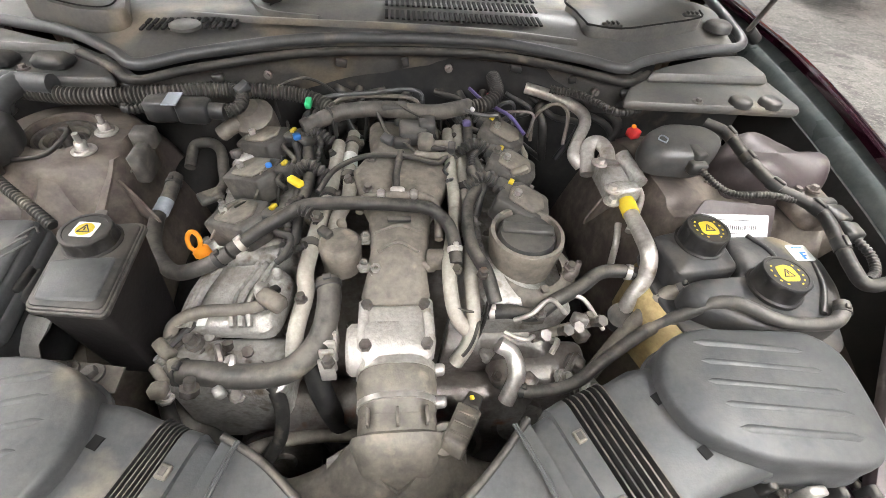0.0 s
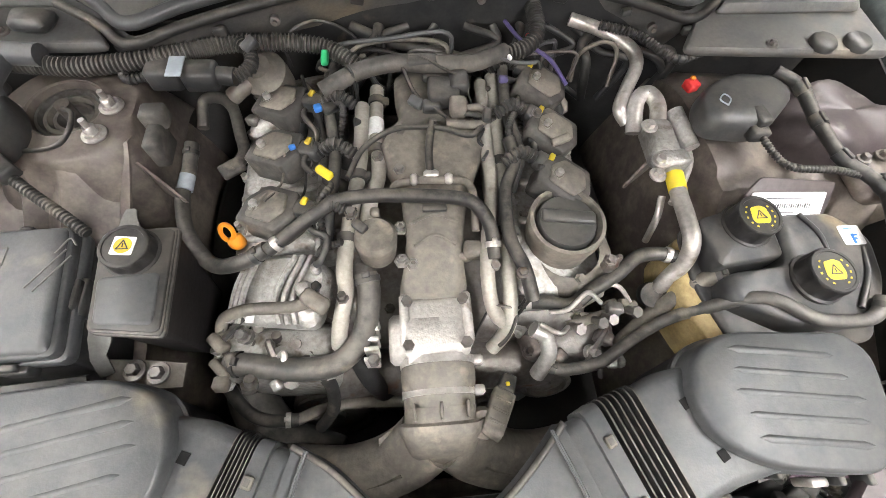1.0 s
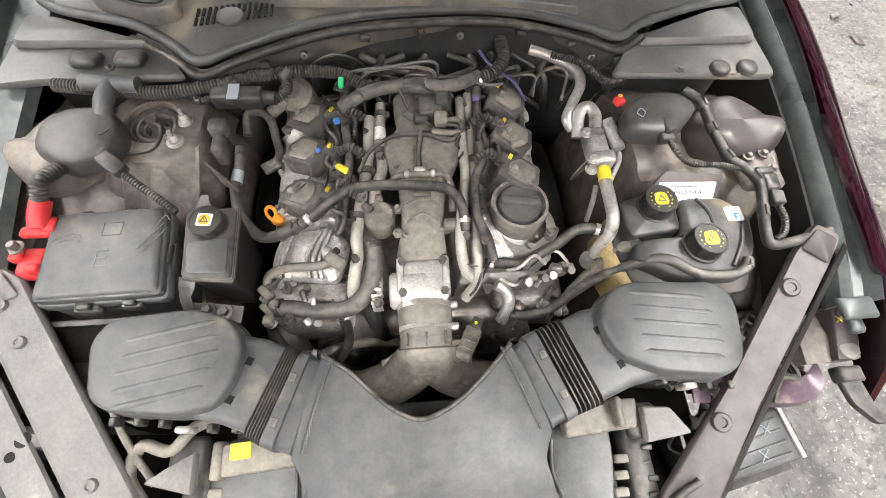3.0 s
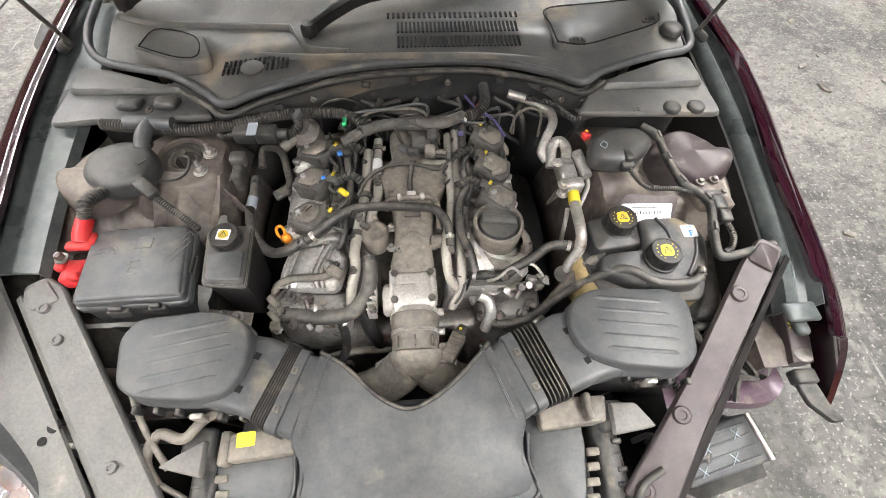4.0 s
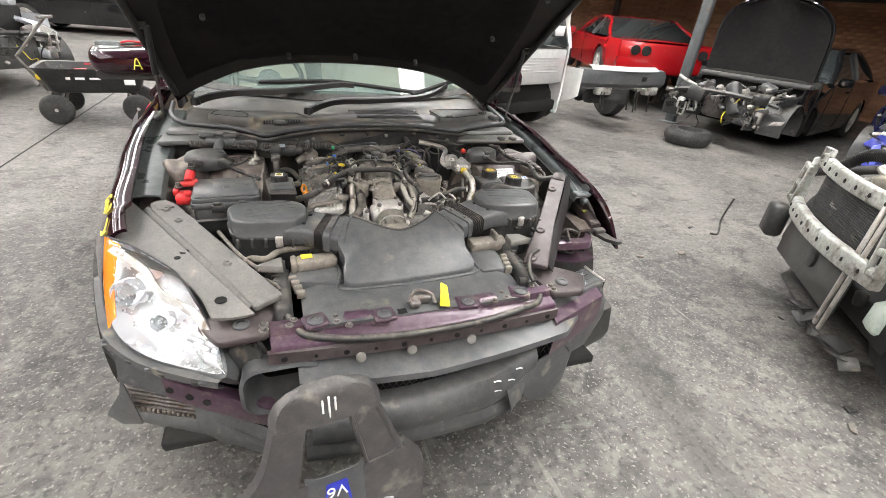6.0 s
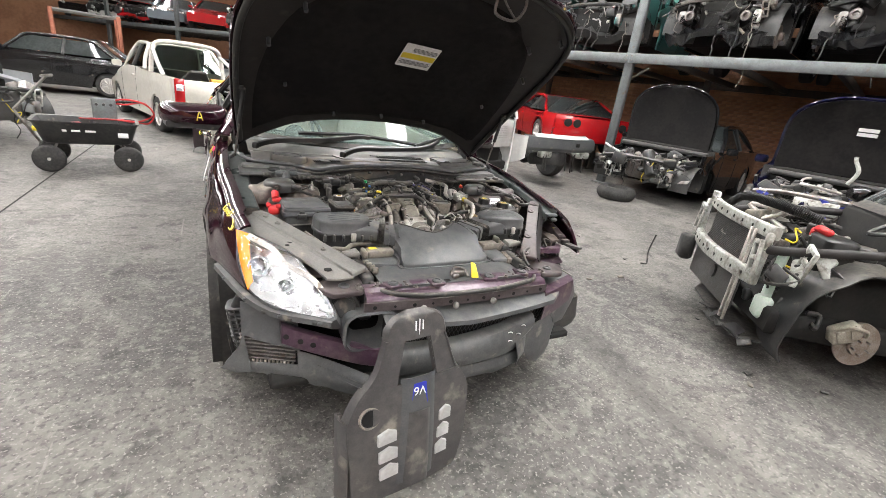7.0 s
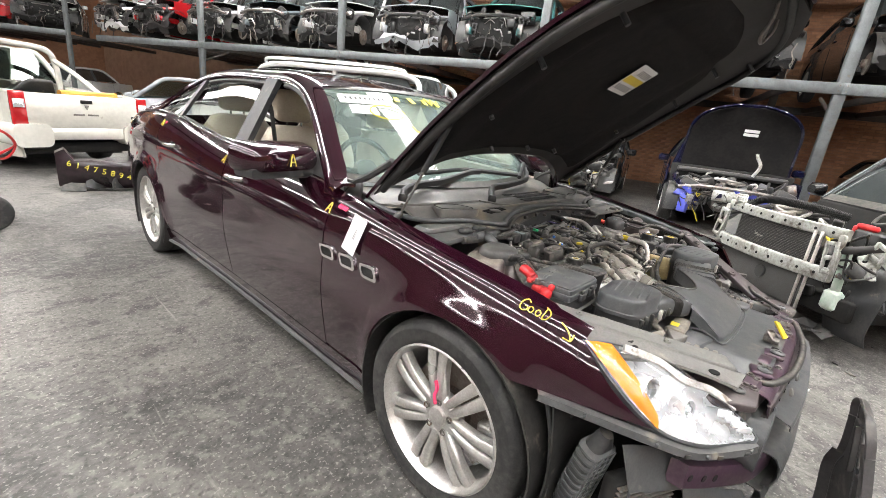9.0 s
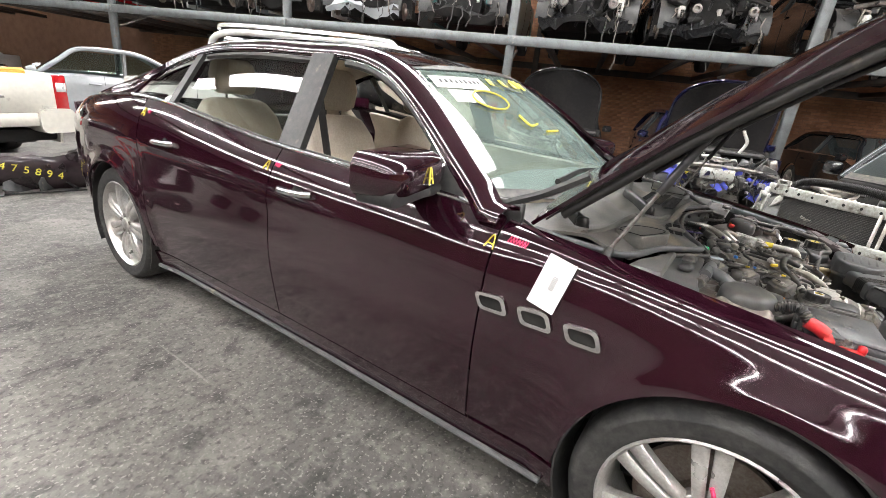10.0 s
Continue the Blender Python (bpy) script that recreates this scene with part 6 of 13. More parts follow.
s.sheet([[(-0.43, -0.235, 0.745), (-0.43, -0.27, 0.735)], [(-0.385, -0.238, 0.74), (-0.38, -0.275, 0.73)], [(-0.33, -0.245, 0.735), (-0.335, -0.275, 0.725)]], 0.004)
part("tank_bracket", s, DUSTY, car)
for x, y in ((-0.392, -0.252), (-0.360, -0.258)):
    bolt((x, y, 0.742), 0.009, 0.010, car, STEEL)

# coolant expansion tank
s = Shape()
s.prism(round_poly([(0.400, -0.10), (0.652, -0.098), (0.668, -0.20), (0.650, -0.285), (0.41, -0.285), (0.378, -0.19)], 0.03), 0.66, 0.775, 0.012)
tank = part("coolant_tank", s, TANK, car, "coolant tank, yellowed below and black above")
s = Shape()
s.prism(round_poly([(0.405, -0.092), (0.655, -0.086), (0.688, -0.14), (0.672, -0.22), (0.640, -0.290), (0.43, -0.290), (0.400, -0.19)], 0.025, 5), 0.768, 0.782, 0.003)
top = part("tank_seam", s, TANKTOP, tank)
s = Shape()
base = round_poly([(0.535, -0.094), (0.632, -0.092), (0.680, -0.140), (0.664, -0.215), (0.626, -0.270), (0.500, -0.270), (0.418, -0.222), (0.424, -0.188), (0.520, -0.182)], 0.020, 4)
bx, by = 0.57, -0.185
s.loft([[(bx + (x - bx) * f, by + (y - by) * f, z - 0.05 * max(0, -0.20 - y) * (z > 0.79)) for x, y in base] for f, z in ((1.0, 0.780), (1.0, 0.796), (0.985, 0.808), (0.95, 0.815), (0.88, 0.819), (0.6, 0.822), (0.05, 0.823))])
top = part("tank_top", s, TANKTOP, tank, "dusty black upper half")
s = Shape()
base = round_poly([(0.412, -0.100), (0.470, -0.086), (0.528, -0.092), (0.524, -0.168), (0.420, -0.180)], 0.012, 4)
s.loft([[(0.47 + (x - 0.47) * f, -0.13 + (y + 0.13) * f, z) for x, y in base] for f, z in ((1.02, 0.780), (1.0, 0.812), (0.97, 0.819), (0.88, 0.822), (0.05, 0.823))])
part("tank_block", s, TANKTOP, tank)
for x0, y0, x1, y1 in ((0.575, -0.10, 0.590, -0.17), (0.65, -0.16, 0.60, -0.25)):
    s = Shape()
    s.tube([(x0, y0, 0.820), (lerp(x0, x1, 0.5) + 0.006, lerp(y0, y1, 0.5), 0.823), (x1, y1, 0.820)], 0.004, 8)
    part("tank_rib", s, TANKTOP, tank)
filler_cap(0.482, -0.116, 0.824, 0.0335, tank, 0.030)
filler_cap(0.552, -0.205, 0.824, 0.0345, tank, 0.030)
s = Shape()
s.prism(rounded(0.034, 0.032, 0.003, 2, 0.640, -0.140), 0.8215, 0.8225)
lb = part("label", s, PAPER, tank, "small white label")
for dx, dy, sx, sy in ((0, -0.006, 0.004, 0.016), (0.004, 0.0, 0.008, 0.003), (0.003, -0.006, 0.006, 0.003), (0, 0.011, 0.018, 0.0014)):
    s = Shape()
    s.box(0.640 + dx, -0.140 + dy, 0.8228, sx, sy, 0.0006, 0)
    part("printed_line", s, BLUE, lb)
s = Shape()
lm = Matrix.Translation((0.555, -0.083, 0.83)) @ pose(0, 0, 0, 48, 0, -2)
s.prism(round_poly([(-0.068, -0.032), (0.066, -0.03), (0.072, 0.03), (-0.05, 0.038), (-0.07, 0.01)], 0.008), -0.004, 0.0, 0.001, lm)
pl = part("label_plate", s, PURPLE, car, "purple plate with a printed white label")
s = Shape()
s.prism(rounded(0.118, 0.042, 0.003, 2, 0.0, -0.006), 0.0005, 0.0016, m=lm)
lb = part("label", s, PAPER, pl, "white printed label")
for k in range(18):
    s = Shape()
    s.box(-0.024 + 0.0036 * k, -0.006, 0.0019, 0.0010 + 0.0009 * (k % 3 == 0), 0.007, 0.0006, 0, m=lm)
    part("barcode_bar", s, INK, lb)
for x, y, w in ((-0.005, 0.006, 0.06), (-0.01, -0.016, 0.05), (0.02, -0.021, 0.03), (-0.045, -0.002, 0.014), (-0.045, -0.010, 0.010)):
    s = Shape()
    s.box(x, y, 0.0019, w, 0.0014, 0.0006, 0, m=lm)
    part("printed_line", s, INK, lb)
# harness beside the tank
H15 = [(0.587, 0.129, 0.885), (0.616, 0.101, 0.882), (0.625, 0.053, 0.873), (0.631, 0.000, 0.869), (0.642, -0.037, 0.865), (0.669, -0.062, 0.862), (0.685, -0.093, 0.860), (0.673, -0.148, 0.856), (0.664, -0.193, 0.85), (0.668, -0.221, 0.845), (0.712, -0.218, 0.845), (0.790, -0.20, 0.85)]
hose("wiring_loom", H15, 0.0098, RUBBER, label="taped black wiring loom")
bands(H15, 0.0098, (0.12, 0.22, 0.36, 0.52, 0.66), car, BLACK, 0.020)
hose("sensor_lead", [(0.532, 0.034, 0.872), (0.534, 0.006, 0.862), (0.561, -0.036, 0.855), (0.62, -0.05, 0.862), (0.66, -0.06, 0.86)], 0.006, RUBBER, 0.005)
for p, sz, rz in (((0.530, 0.045, 0.875), (0.022, 0.04, 0.02), 10), ((0.705, -0.095, 0.86), (0.03, 0.035, 0.02), -6), ((0.708, -0.128, 0.856), (0.026, 0.03, 0.02), -8), ((0.70, -0.07, 0.863), (0.036, 0.016, 0.016), 0)):
    s = Shape()
    s.box(0, 0, 0, *sz, 0.003, m=Matrix.Translation(p) @ pose(0, 0, 0, 0, 0, rz))
    part("connector", s, BLACK, car)
hose("sensor_lead", [(0.708, -0.145, 0.855), (0.712, -0.175, 0.85), (0.70, -0.20, 0.846), (0.68, -0.212, 0.845)], 0.007, RUBBER, 0.006)
for k, p in enumerate(((0.70, -0.02, 0.845), (0.735, -0.015, 0.845), (0.745, -0.05, 0.84))):
    bolt(p, 0.007, 0.008)
s = Shape()
s.box(0.725, -0.045, 0.825, 0.085, 0.085, 0.03, 0.008)
part("bracket", s, DUSTY_METAL, car)

# air filter boxes
LIDS = {-1: [(-0.509, -0.287), (-0.366, -0.276), (-0.307, -0.299), (-0.284, -0.346), (-0.290, -0.400), (-0.318, -0.442), (-0.375, -0.449), (-0.480, -0.436), (-0.514, -0.414), (-0.532, -0.325)],
        1: [(0.336, -0.291), (0.383, -0.271), (0.543, -0.282), (0.571, -0.311), (0.564, -0.365), (0.549, -0.426), (0.512, -0.450), (0.390, -0.434), (0.328, -0.400), (0.311, -0.343)]}
# the two ends of each station along the intake, from the filter to the duct
STATIONS = {-1: [((-0.345, -0.310), (-0.395, -0.440)), ((-0.262, -0.328), (-0.318, -0.462)), ((-0.223, -0.345), (-0.279, -0.478)), ((-0.200, -0.357), (-0.254, -0.495)), ((-0.164, -0.369), (-0.210, -0.516))],
            1: [((0.375, -0.300), (0.450, -0.432)), ((0.296, -0.312), (0.358, -0.450)), ((0.255, -0.329), (0.303, -0.470)), ((0.205, -0.346), (0.255, -0.485)), ((0.160, -0.368), (0.214, -0.506))]}


def station(a, b, top, deep, grow=0.0):
    """A rounded upright section of the intake between two points of its plan."""
    a, b = Vector((*a, 0)), Vector((*b, 0))
    across, mid_ = (b - a).normalized(), (a + b) / 2
    return [mid_ + across * u + Vector((0, 0, top - deep / 2 + v)) for u, v in rounded((b - a).length + 2 * grow, deep + 2 * grow, 0.016, 3)]


for sgn in (-1, 1):
    out = round_poly(LIDS[sgn], 0.035, 4)
    cx, cy = sum(q[0] for q in out) / len(out), sum(q[1] for q in out) / len(out)
    shrink = lambda f, z: [(cx + (x - cx) * f, cy + (y - cy) * f, z) for x, y in out]
    s = Shape()
    s.loft([shrink(0.90, 0.62), shrink(0.95, 0.70), shrink(0.97, 0.778)], smooth=False)
    box = part("air_filter_box", s, BLACK, car, "black air filter housing")
    s = Shape()
    s.loft([shrink(1.02, 0.772), shrink(1.03, 0.776), shrink(1.03, 0.784), shrink(1.0, 0.787), shrink(0.995, 0.818), shrink(0.985, 0.826), shrink(0.96, 0.8315), shrink(0.92, 0.8335), shrink(0.6, 0.836), shrink(0.3, 0.837), shrink(0.01, 0.837)])
    lid = part("filter_lid", s, GREYPL, box, "grey ribbed filter lid with dust in its grooves")
    for k in range(5):
        t = Shape()
        y0 = cy + 0.052 - 0.026 * k
        a, b = cx - 0.085 + 0.006 * abs(k - 2), cx + 0.080 - 0.008 * abs(k - 2)
        tilt = 0.016 if sgn < 0 else -0.012
        t.loft([[(x, y + tilt * (x - cx) / 0.085, 0.8345 + h) for x, y, h in ((q, y0 - 0.0055 * e, 0.0), (q, y0 - 0.002 * e, 0.0036 * e), (q, y0 + 0.002 * e, 0.0036 * e), (q, y0 + 0.0055 * e, 0.0))] for q, e in ((a, 0.1), (a + 0.012, 1.0), (b - 0.012, 1.0), (b, 0.1))])
        part("lid_rib", t, GREYPL, lid)
    for q in np.linspace(0, 1, 6):
        t = Shape()
        x, y = lerp(cx - 0.10, cx + 0.095, q), cy - 0.088 + 0.012 * math.cos(3 * q)
        if abs(q - 0.6) < 0.05:
            t.box(x, y - 0.006, 0.772, 0.022, 0.010, 0.036, 0.002)
            part("lid_clip", t, PIPE, box, "bright steel spring clip")
        else:
            t.box(x, y, 0.765, 0.010, 0.014, 0.03, 0.002)
            part("lid_clip", t, BLACK, box)
    # flat trumpet from the box to the bellows
    st5 = STATIONS[sgn]
    s = Shape()
    s.loft([station(*st5[0], 0.806, 0.07), station(*st5[1], 0.811, 0.062), station(*st5[2], 0.805, 0.058)])
    out_ = part("filter_outlet", s, GREYPL, box, "dusty grey plastic filter outlet")
    for f in (0.30, 0.74):
        p = Vector((*st5[1][0], 0.8113)).lerp(Vector((*st5[1][1], 0.8113)), f)
        q_ = math.degrees(math.atan2(st5[1][1][1] - st5[1][0][1], st5[1][1][0] - st5[1][0][0]))
        t = Shape()
        t.box(0, 0, 0, 0.013, 0.011, 0.0015, 0, m=Matrix.Translation(p) @ pose(0, 0, 0, 0, 0, q_))
        part("square_hole", t, SLOT, out_)
    # ribbed bellows
    s = Shape()
    rings = []
    (a0, b0), (a1, b1) = st5[2], st5[3]
    for k in range(25):
        f = k / 24
        a, b = [lerp(a0[i], a1[i], f) for i in (0, 1)], [lerp(b0[i], b1[i], f) for i in (0, 1)]
        rings.append(station(a, b, 0.804 - 0.004 * f, 0.056, (0.0045, 0.0045, -0.005, -0.005)[k % 4]))
    s.loft(rings, smooth=False)
    part("bellows", s, RUBBER, car, "ribbed dusty rubber bellows")
    # collar of the duct with its lugs
    s = Shape()
    s.loft([station(*st5[3], 0.803, 0.06, 0.004), station([lerp(st5[3][0][i], st5[4][0][i], 0.45) for i in (0, 1)], [lerp(st5[3][1][i], st5[4][1][i], 0.45) for i in (0, 1)], 0.801, 0.06, 0.004),
            station([lerp(st5[3][0][i], st5[4][0][i], 0.48) for i in (0, 1)], [lerp(st5[3][1][i], st5[4][1][i], 0.48) for i in (0, 1)], 0.801, 0.06, -0.001), station(*st5[4], 0.796, 0.06, -0.001)], smooth=False)
    col_ = part("duct_collar", s, GREYPL, car, "grey plastic duct collar")
    for f in (0.28, 0.76):
        a, b = [lerp(st5[3][0][i], st5[4][0][i], 0.2) for i in (0, 1)], [lerp(st5[3][1][i], st5[4][1][i], 0.2) for i in (0, 1)]
        p = Vector((*a, 0.808)).lerp(Vector((*b, 0.808)), f)
        q_ = math.degrees(math.atan2(b[1] - a[1], b[0] - a[0]))
        t = Shape()
        t.prism(rounded(0.014, 0.012, 0.002, 2), -0.002, 0.003, 0.001, Matrix.Translation(p) @ pose(0, 0, 0, 0, 0, q_))
        lug_ = part("lug", t, DUSTY, col_)
        # black patch stands in for the shade in the lug's hole
        t = Shape()
        t.box(0, 0, 0.0032, 0.008, 0.006, 0.001, 0, m=Matrix.Translation(p) @ pose(0, 0, 0, 0, 0, q_))
        part("lug_hole", t, BLACK, lug_)

# wing-shaped intake duct across the front
s = Shape()
rear = smooth_line([(-0.164, -0.369, 0.800), (-0.121, -0.396, 0.797), (-0.086, -0.428, 0.793), (-0.051, -0.459, 0.789), (-0.006, -0.480, 0.787), (0.036, -0.470, 0.789), (0.083, -0.441, 0.793), (0.124, -0.405, 0.797), (0.160, -0.368, 0.800)], 4)
frnt = smooth_line([(-0.210, -0.516, 0.776), (-0.197, -0.560, 0.748), (-0.204, -0.622, 0.708), (-0.120, -0.634, 0.706), (0.0, -0.632, 0.706), (0.105, -0.628, 0.706), (0.215, -0.612, 0.708), (0.205, -0.550, 0.748), (0.214, -0.506, 0.776)], 4)
g = []
for a, b in zip(rear, frnt):
    row = [a + Vector((0, 0.006, -0.05)), a + Vector((0, 0.004, -0.010)), a + Vector((0, 0.002, -0.003))]
    for q in np.linspace(0, 1, 11):
        p = a.lerp(b, q)
        p.z += 0.012 * math.sin(q * math.pi)
        row.append(p)
    row += [b + Vector((0, -0.004, -0.004)), b + Vector((0, -0.006, -0.012)), b + Vector((0, -0.007, -0.045))]
    g.append(row)
s.sheet(g, 0.006)
duct = part("intake_duct", s, GREYPL, car, "wing-shaped grey plastic intake duct")
hose("duct_rim", [p + Vector((0, 0.004, 0.001)) for p in rear[::2]], 0.0045, RUBBER, parent=duct)
for f in (0.35, 0.55):
    hose("moulded_rib", [Vector((-0.164, -0.369, 0.8015)).lerp(Vector((-0.210, -0.516, 0.778)), q) + Vector((0.012 + 0.014 * f, 0.0, 0.003 + 0.010 * math.sin(math.pi * q))) for q in np.linspace(0.02, 0.98, 6)], 0.0016, GREYPL, parent=duct)
    hose("moulded_rib", [Vector((0.160, -0.368, 0.8015)).lerp(Vector((0.214, -0.506, 0.778)), q) + Vector((-0.012 - 0.014 * f, 0.0, 0.003 + 0.010 * math.sin(math.pi * q))) for q in np.linspace(0.02, 0.98, 6)], 0.0016, GREYPL, parent=duct)
# stepped boxes that carry the duct's ends
for sgn in (-1, 1):
    s = Shape()
    if sgn < 0:
        s.prism(round_poly([(-0.342, -0.480), (-0.225, -0.470), (-0.205, -0.520), (-0.203, -0.600), (-0.225, -0.612), (-0.352, -0.590), (-0.365, -0.545)], 0.012), 0.66, 0.700, 0.004)
        part("cover_end", s, GREYPL, car, "grey plastic radiator cover end")
        s = Shape()
        s.prism(round_poly([(-0.338, -0.488), (-0.222, -0.480), (-0.214, -0.530), (-0.336, -0.538)], 0.008), 0.70, 0.732, 0.004)
        s.box(-0.345, -0.512, 0.715, 0.018, 0.06, 0.035, 0.004)
    else:
        s.prism(round_poly([(0.228, -0.470), (0.340, -0.468), (0.340, -0.545), (0.322, -0.640), (0.240, -0.640), (0.216, -0.560)], 0.012), 0.66, 0.700, 0.004)
        part("cover_end", s, GREYPL, car, "grey plastic radiator cover end")
        s = Shape()
        s.prism(round_poly([(0.250, -0.462), (0.392, -0.462), (0.382, -0.512), (0.252, -0.520)], 0.008), 0.69, 0.730, 0.004)
        s.box(0.345, -0.485, 0.742, 0.014, 0.05, 0.03, 0.004)
    foot = part("duct_foot", s, DUSTY, car, "dust-covered plastic duct support")
    for k in range(4):
        t = Shape()
        t.box(sgn * (0.352 - 0.006 * k), -0.560 - 0.026 * k, 0.690, 0.024, 0.014, 0.026, 0.002)
        part("lug", t, DUSTY, foot)
s = Shape()
g = []
for y in np.linspace(-0.77, -0.44, 12):
    g.append([(x, y - 0.02 * math.cos(2.5 * x) * (y < -0.7), 0.698 - 0.014 * ((y + 0.44) / -0.33) - 0.02 * (abs(x) > 0.32)) for x in np.linspace(-0.335, 0.345, 14)])
s.sheet(g, 0.01)
cover = part("radiator_cover", s, GREYPL, car, "grey plastic radiator cover")
hose("moulded_rib", [(-0.218, -0.53, 0.708), (-0.214, -0.58, 0.708), (-0.222, -0.640, 0.692), (-0.10, -0.653, 0.691), (0.08, -0.650, 0.691), (0.228, -0.630, 0.692), (0.222, -0.57, 0.704), (0.228, -0.52, 0.706)], 0.0035, GREYPL, parent=cover)
s = Shape()
s.prism(rounded(0.034, 0.026, 0.002, 1), 0, 0.0015, m=Matrix.Translation((-0.306, -0.500, 0.7325)) @ pose(0, 0, 0, 0, 0, 4))
part("warning_label", s, YELLOW, car, "small yellow warning label")
# cooler end tanks and lugs beside the cover
for sgn in (-1, 1):
    rr = random.Random(5 + sgn)
    s = Shape()
    s.box(sgn * 0.385, -0.60, 0.60, 0.05, 0.22, 0.20, 0.01)
    s.box(sgn * 0.40, -0.50, 0.70, 0.06, 0.06, 0.04, 0.008)
    et = part("radiator_end", s, BLACK, car)
    for k in range(7):
        t = Shape()
        t.box(sgn * (0.395 + 0.006 * (k % 2)), -0.67 + 0.025 * k, 0.688 + 0.008 * rr.random(), 0.02, 0.010, 0.024, 0.002)
        part("lug", t, BLACK, et)
    t = Shape()
    t.prism(round_poly([(sgn * 0.395, -0.478), (sgn * 0.445, -0.482), (sgn * 0.475, -0.528), (sgn * 0.39, -0.538)] if sgn > 0 else [(-0.378, -0.496), (-0.425, -0.520), (-0.455, -0.538), (-0.376, -0.560)], 0.006), 0.716, 0.738, 0.003)
    part("bracket", t, BEIGE, car)
hose("washer_hose", [(-0.246, -0.441, 0.735), (-0.373, -0.452, 0.735), (-0.420, -0.491, 0.732), (-0.469, -0.480, 0.730), (-0.482, -0.524, 0.728), (-0.454, -0.568, 0.722)], 0.010, DUSTY)
hose("washer_hose", [(-0.448, -0.565, 0.720), (-0.393, -0.608, 0.700), (-0.375, -0.716, 0.672)], 0.005, DUSTY)
hose("washer_hose", [(-0.56, -0.34, 0.76), (-0.50, -0.46, 0.74), (-0.44, -0.54, 0.725)], 0.006, DUSTY)
hose("lamp_cable", [(0.462, -0.603, 0.735), (0.415, -0.631, 0.727), (0.378, -0.70, 0.713), (0.375, -0.736, 0.700)], 0.007, RUBBER)
hose("lamp_cable", [(0.45, -0.45, 0.74), (0.52, -0.42, 0.73), (0.56, -0.47, 0.70), (0.52, -0.53, 0.69), (0.47, -0.58, 0.70)], 0.008, RUBBER, 0.006)

# front panel and latch
s = Shape()
g = []
for x in np.linspace(-0.42, 0.42, 57):
    yb = -0.735 - 0.05 * math.cos(1.7 * x) + 0.01
    step_ = 0.007 * (1 if 0.16 < abs(x + 0.0) < 0.235 else 0) - 0.006 * (0.275 > abs(x) > 0.24)
    arch = 0.016 if -0.13 < x < 0.17 else 0.0
    g.append([(x, yb + 0.03, 0.665), (x, yb + 0.028, 0.680 + step_), (x, yb + 0.004, 0.682 + step_), (x, yb - 0.006 - arch * 0.8, 0.681 + step_ * 0.5), (x, yb - 0.014 - arch * 0.9, 0.664), (x, yb - 0.040, 0.660), (x, yb - 0.05, 0.652), (x, yb - 0.054, 0.61)])
s.sheet(g, 0.004)
slam = part("slam_panel", s, PURPLE_CLEAN, car, "dusty purple painted front cross panel")
for x, y in ((-0.306, -0.772), (-0.123, -0.785), (0.127, -0.782), (0.311, -0.766)):
    t = Shape()
    t.prism(rounded(0.062, 0.056, 0.006, 2), 0.676, 0.690, 0.003, Matrix.Translation((x, y + 0.008, 0)) @ pose(0, 0, 0, 0, 0, -14 * x / 0.3))
    part("raised_pad", t, PURPLE_CLEAN, slam)
    clip_button((x, y, 0.691), 0.021, slam, GREYPL)
for x, y in ((-0.372, -0.765), (-0.36, -0.745), (-0.252, -0.755), (-0.252, -0.778), (-0.222, -0.80), (0.205, -0.763), (0.215, -0.785), (0.255, -0.750), (0.26, -0.775), (0.37, -0.735)):
    bolt((x, y, 0.682), 0.0065, 0.006, slam)
t = Shape()
t.prism(rounded(0.026, 0.022, 0.001, 1), 0.683, 0.6855, m=Matrix.Translation((-0.070, -0.774, 0)))
part("square_hole", t, SLOT, slam)
s = Shape()
s.box(-0.01, -0.745, 0.70, 0.06, 0.03, 0.025, 0.004)
s.box(-0.03, -0.765, 0.698, 0.03, 0.025, 0.02, 0.004)
s.tube([(-0.05, -0.76, 0.70), (-0.02, -0.735, 0.722), (0.02, -0.75, 0.715), (0.03, -0.77, 0.695)], 0.005, 6)
part("bonnet_latch", s, STEEL, car, "worn steel bonnet latch")
s = Shape()
s.prism(round_poly([(-0.012, -0.03), (0.018, -0.03), (0.008, 0.03), (-0.012, 0.04)], 0.004), -0.004, 0.004, 0.001, Matrix.Translation((0.055, -0.770, 0.715)) @ pose(0, 0, 0, 50, 0, -15))
part("latch_tag", s, YELLOW, car, "bright yellow latch release tag")
F28 = [(-0.376, -0.711, 0.672), (-0.356, -0.762, 0.668), (-0.321, -0.800, 0.664), (-0.203, -0.833, 0.660), (-0.052, -0.847, 0.660), (0.131, -0.844, 0.66), (0.290, -0.818, 0.662), (0.362, -0.796, 0.664), (0.392, -0.745, 0.67), (0.375, -0.705, 0.68), (0.335, -0.708, 0.69)]
hose("front_loom", F28, 0.0105, RUBBER, label="black cable along the front panel")

# ---- the engine ----
s = Shape()
s.prism(round_poly([(-0.22, -0.22), (0.27, -0.22), (0.28, 0.24), (-0.20, 0.26)], 0.04), 0.32, 0.70, 0.03)
s.box(0.03, -0.25, 0.50, 0.40, 0.08, 0.30, 0.03)
engine = part("engine", s, STEEL, car, "dusty V6 engine with aluminium covers and plastic intake")


def eng(name, shape, mat, label=""):
    return part(name, shape, mat, engine, label)


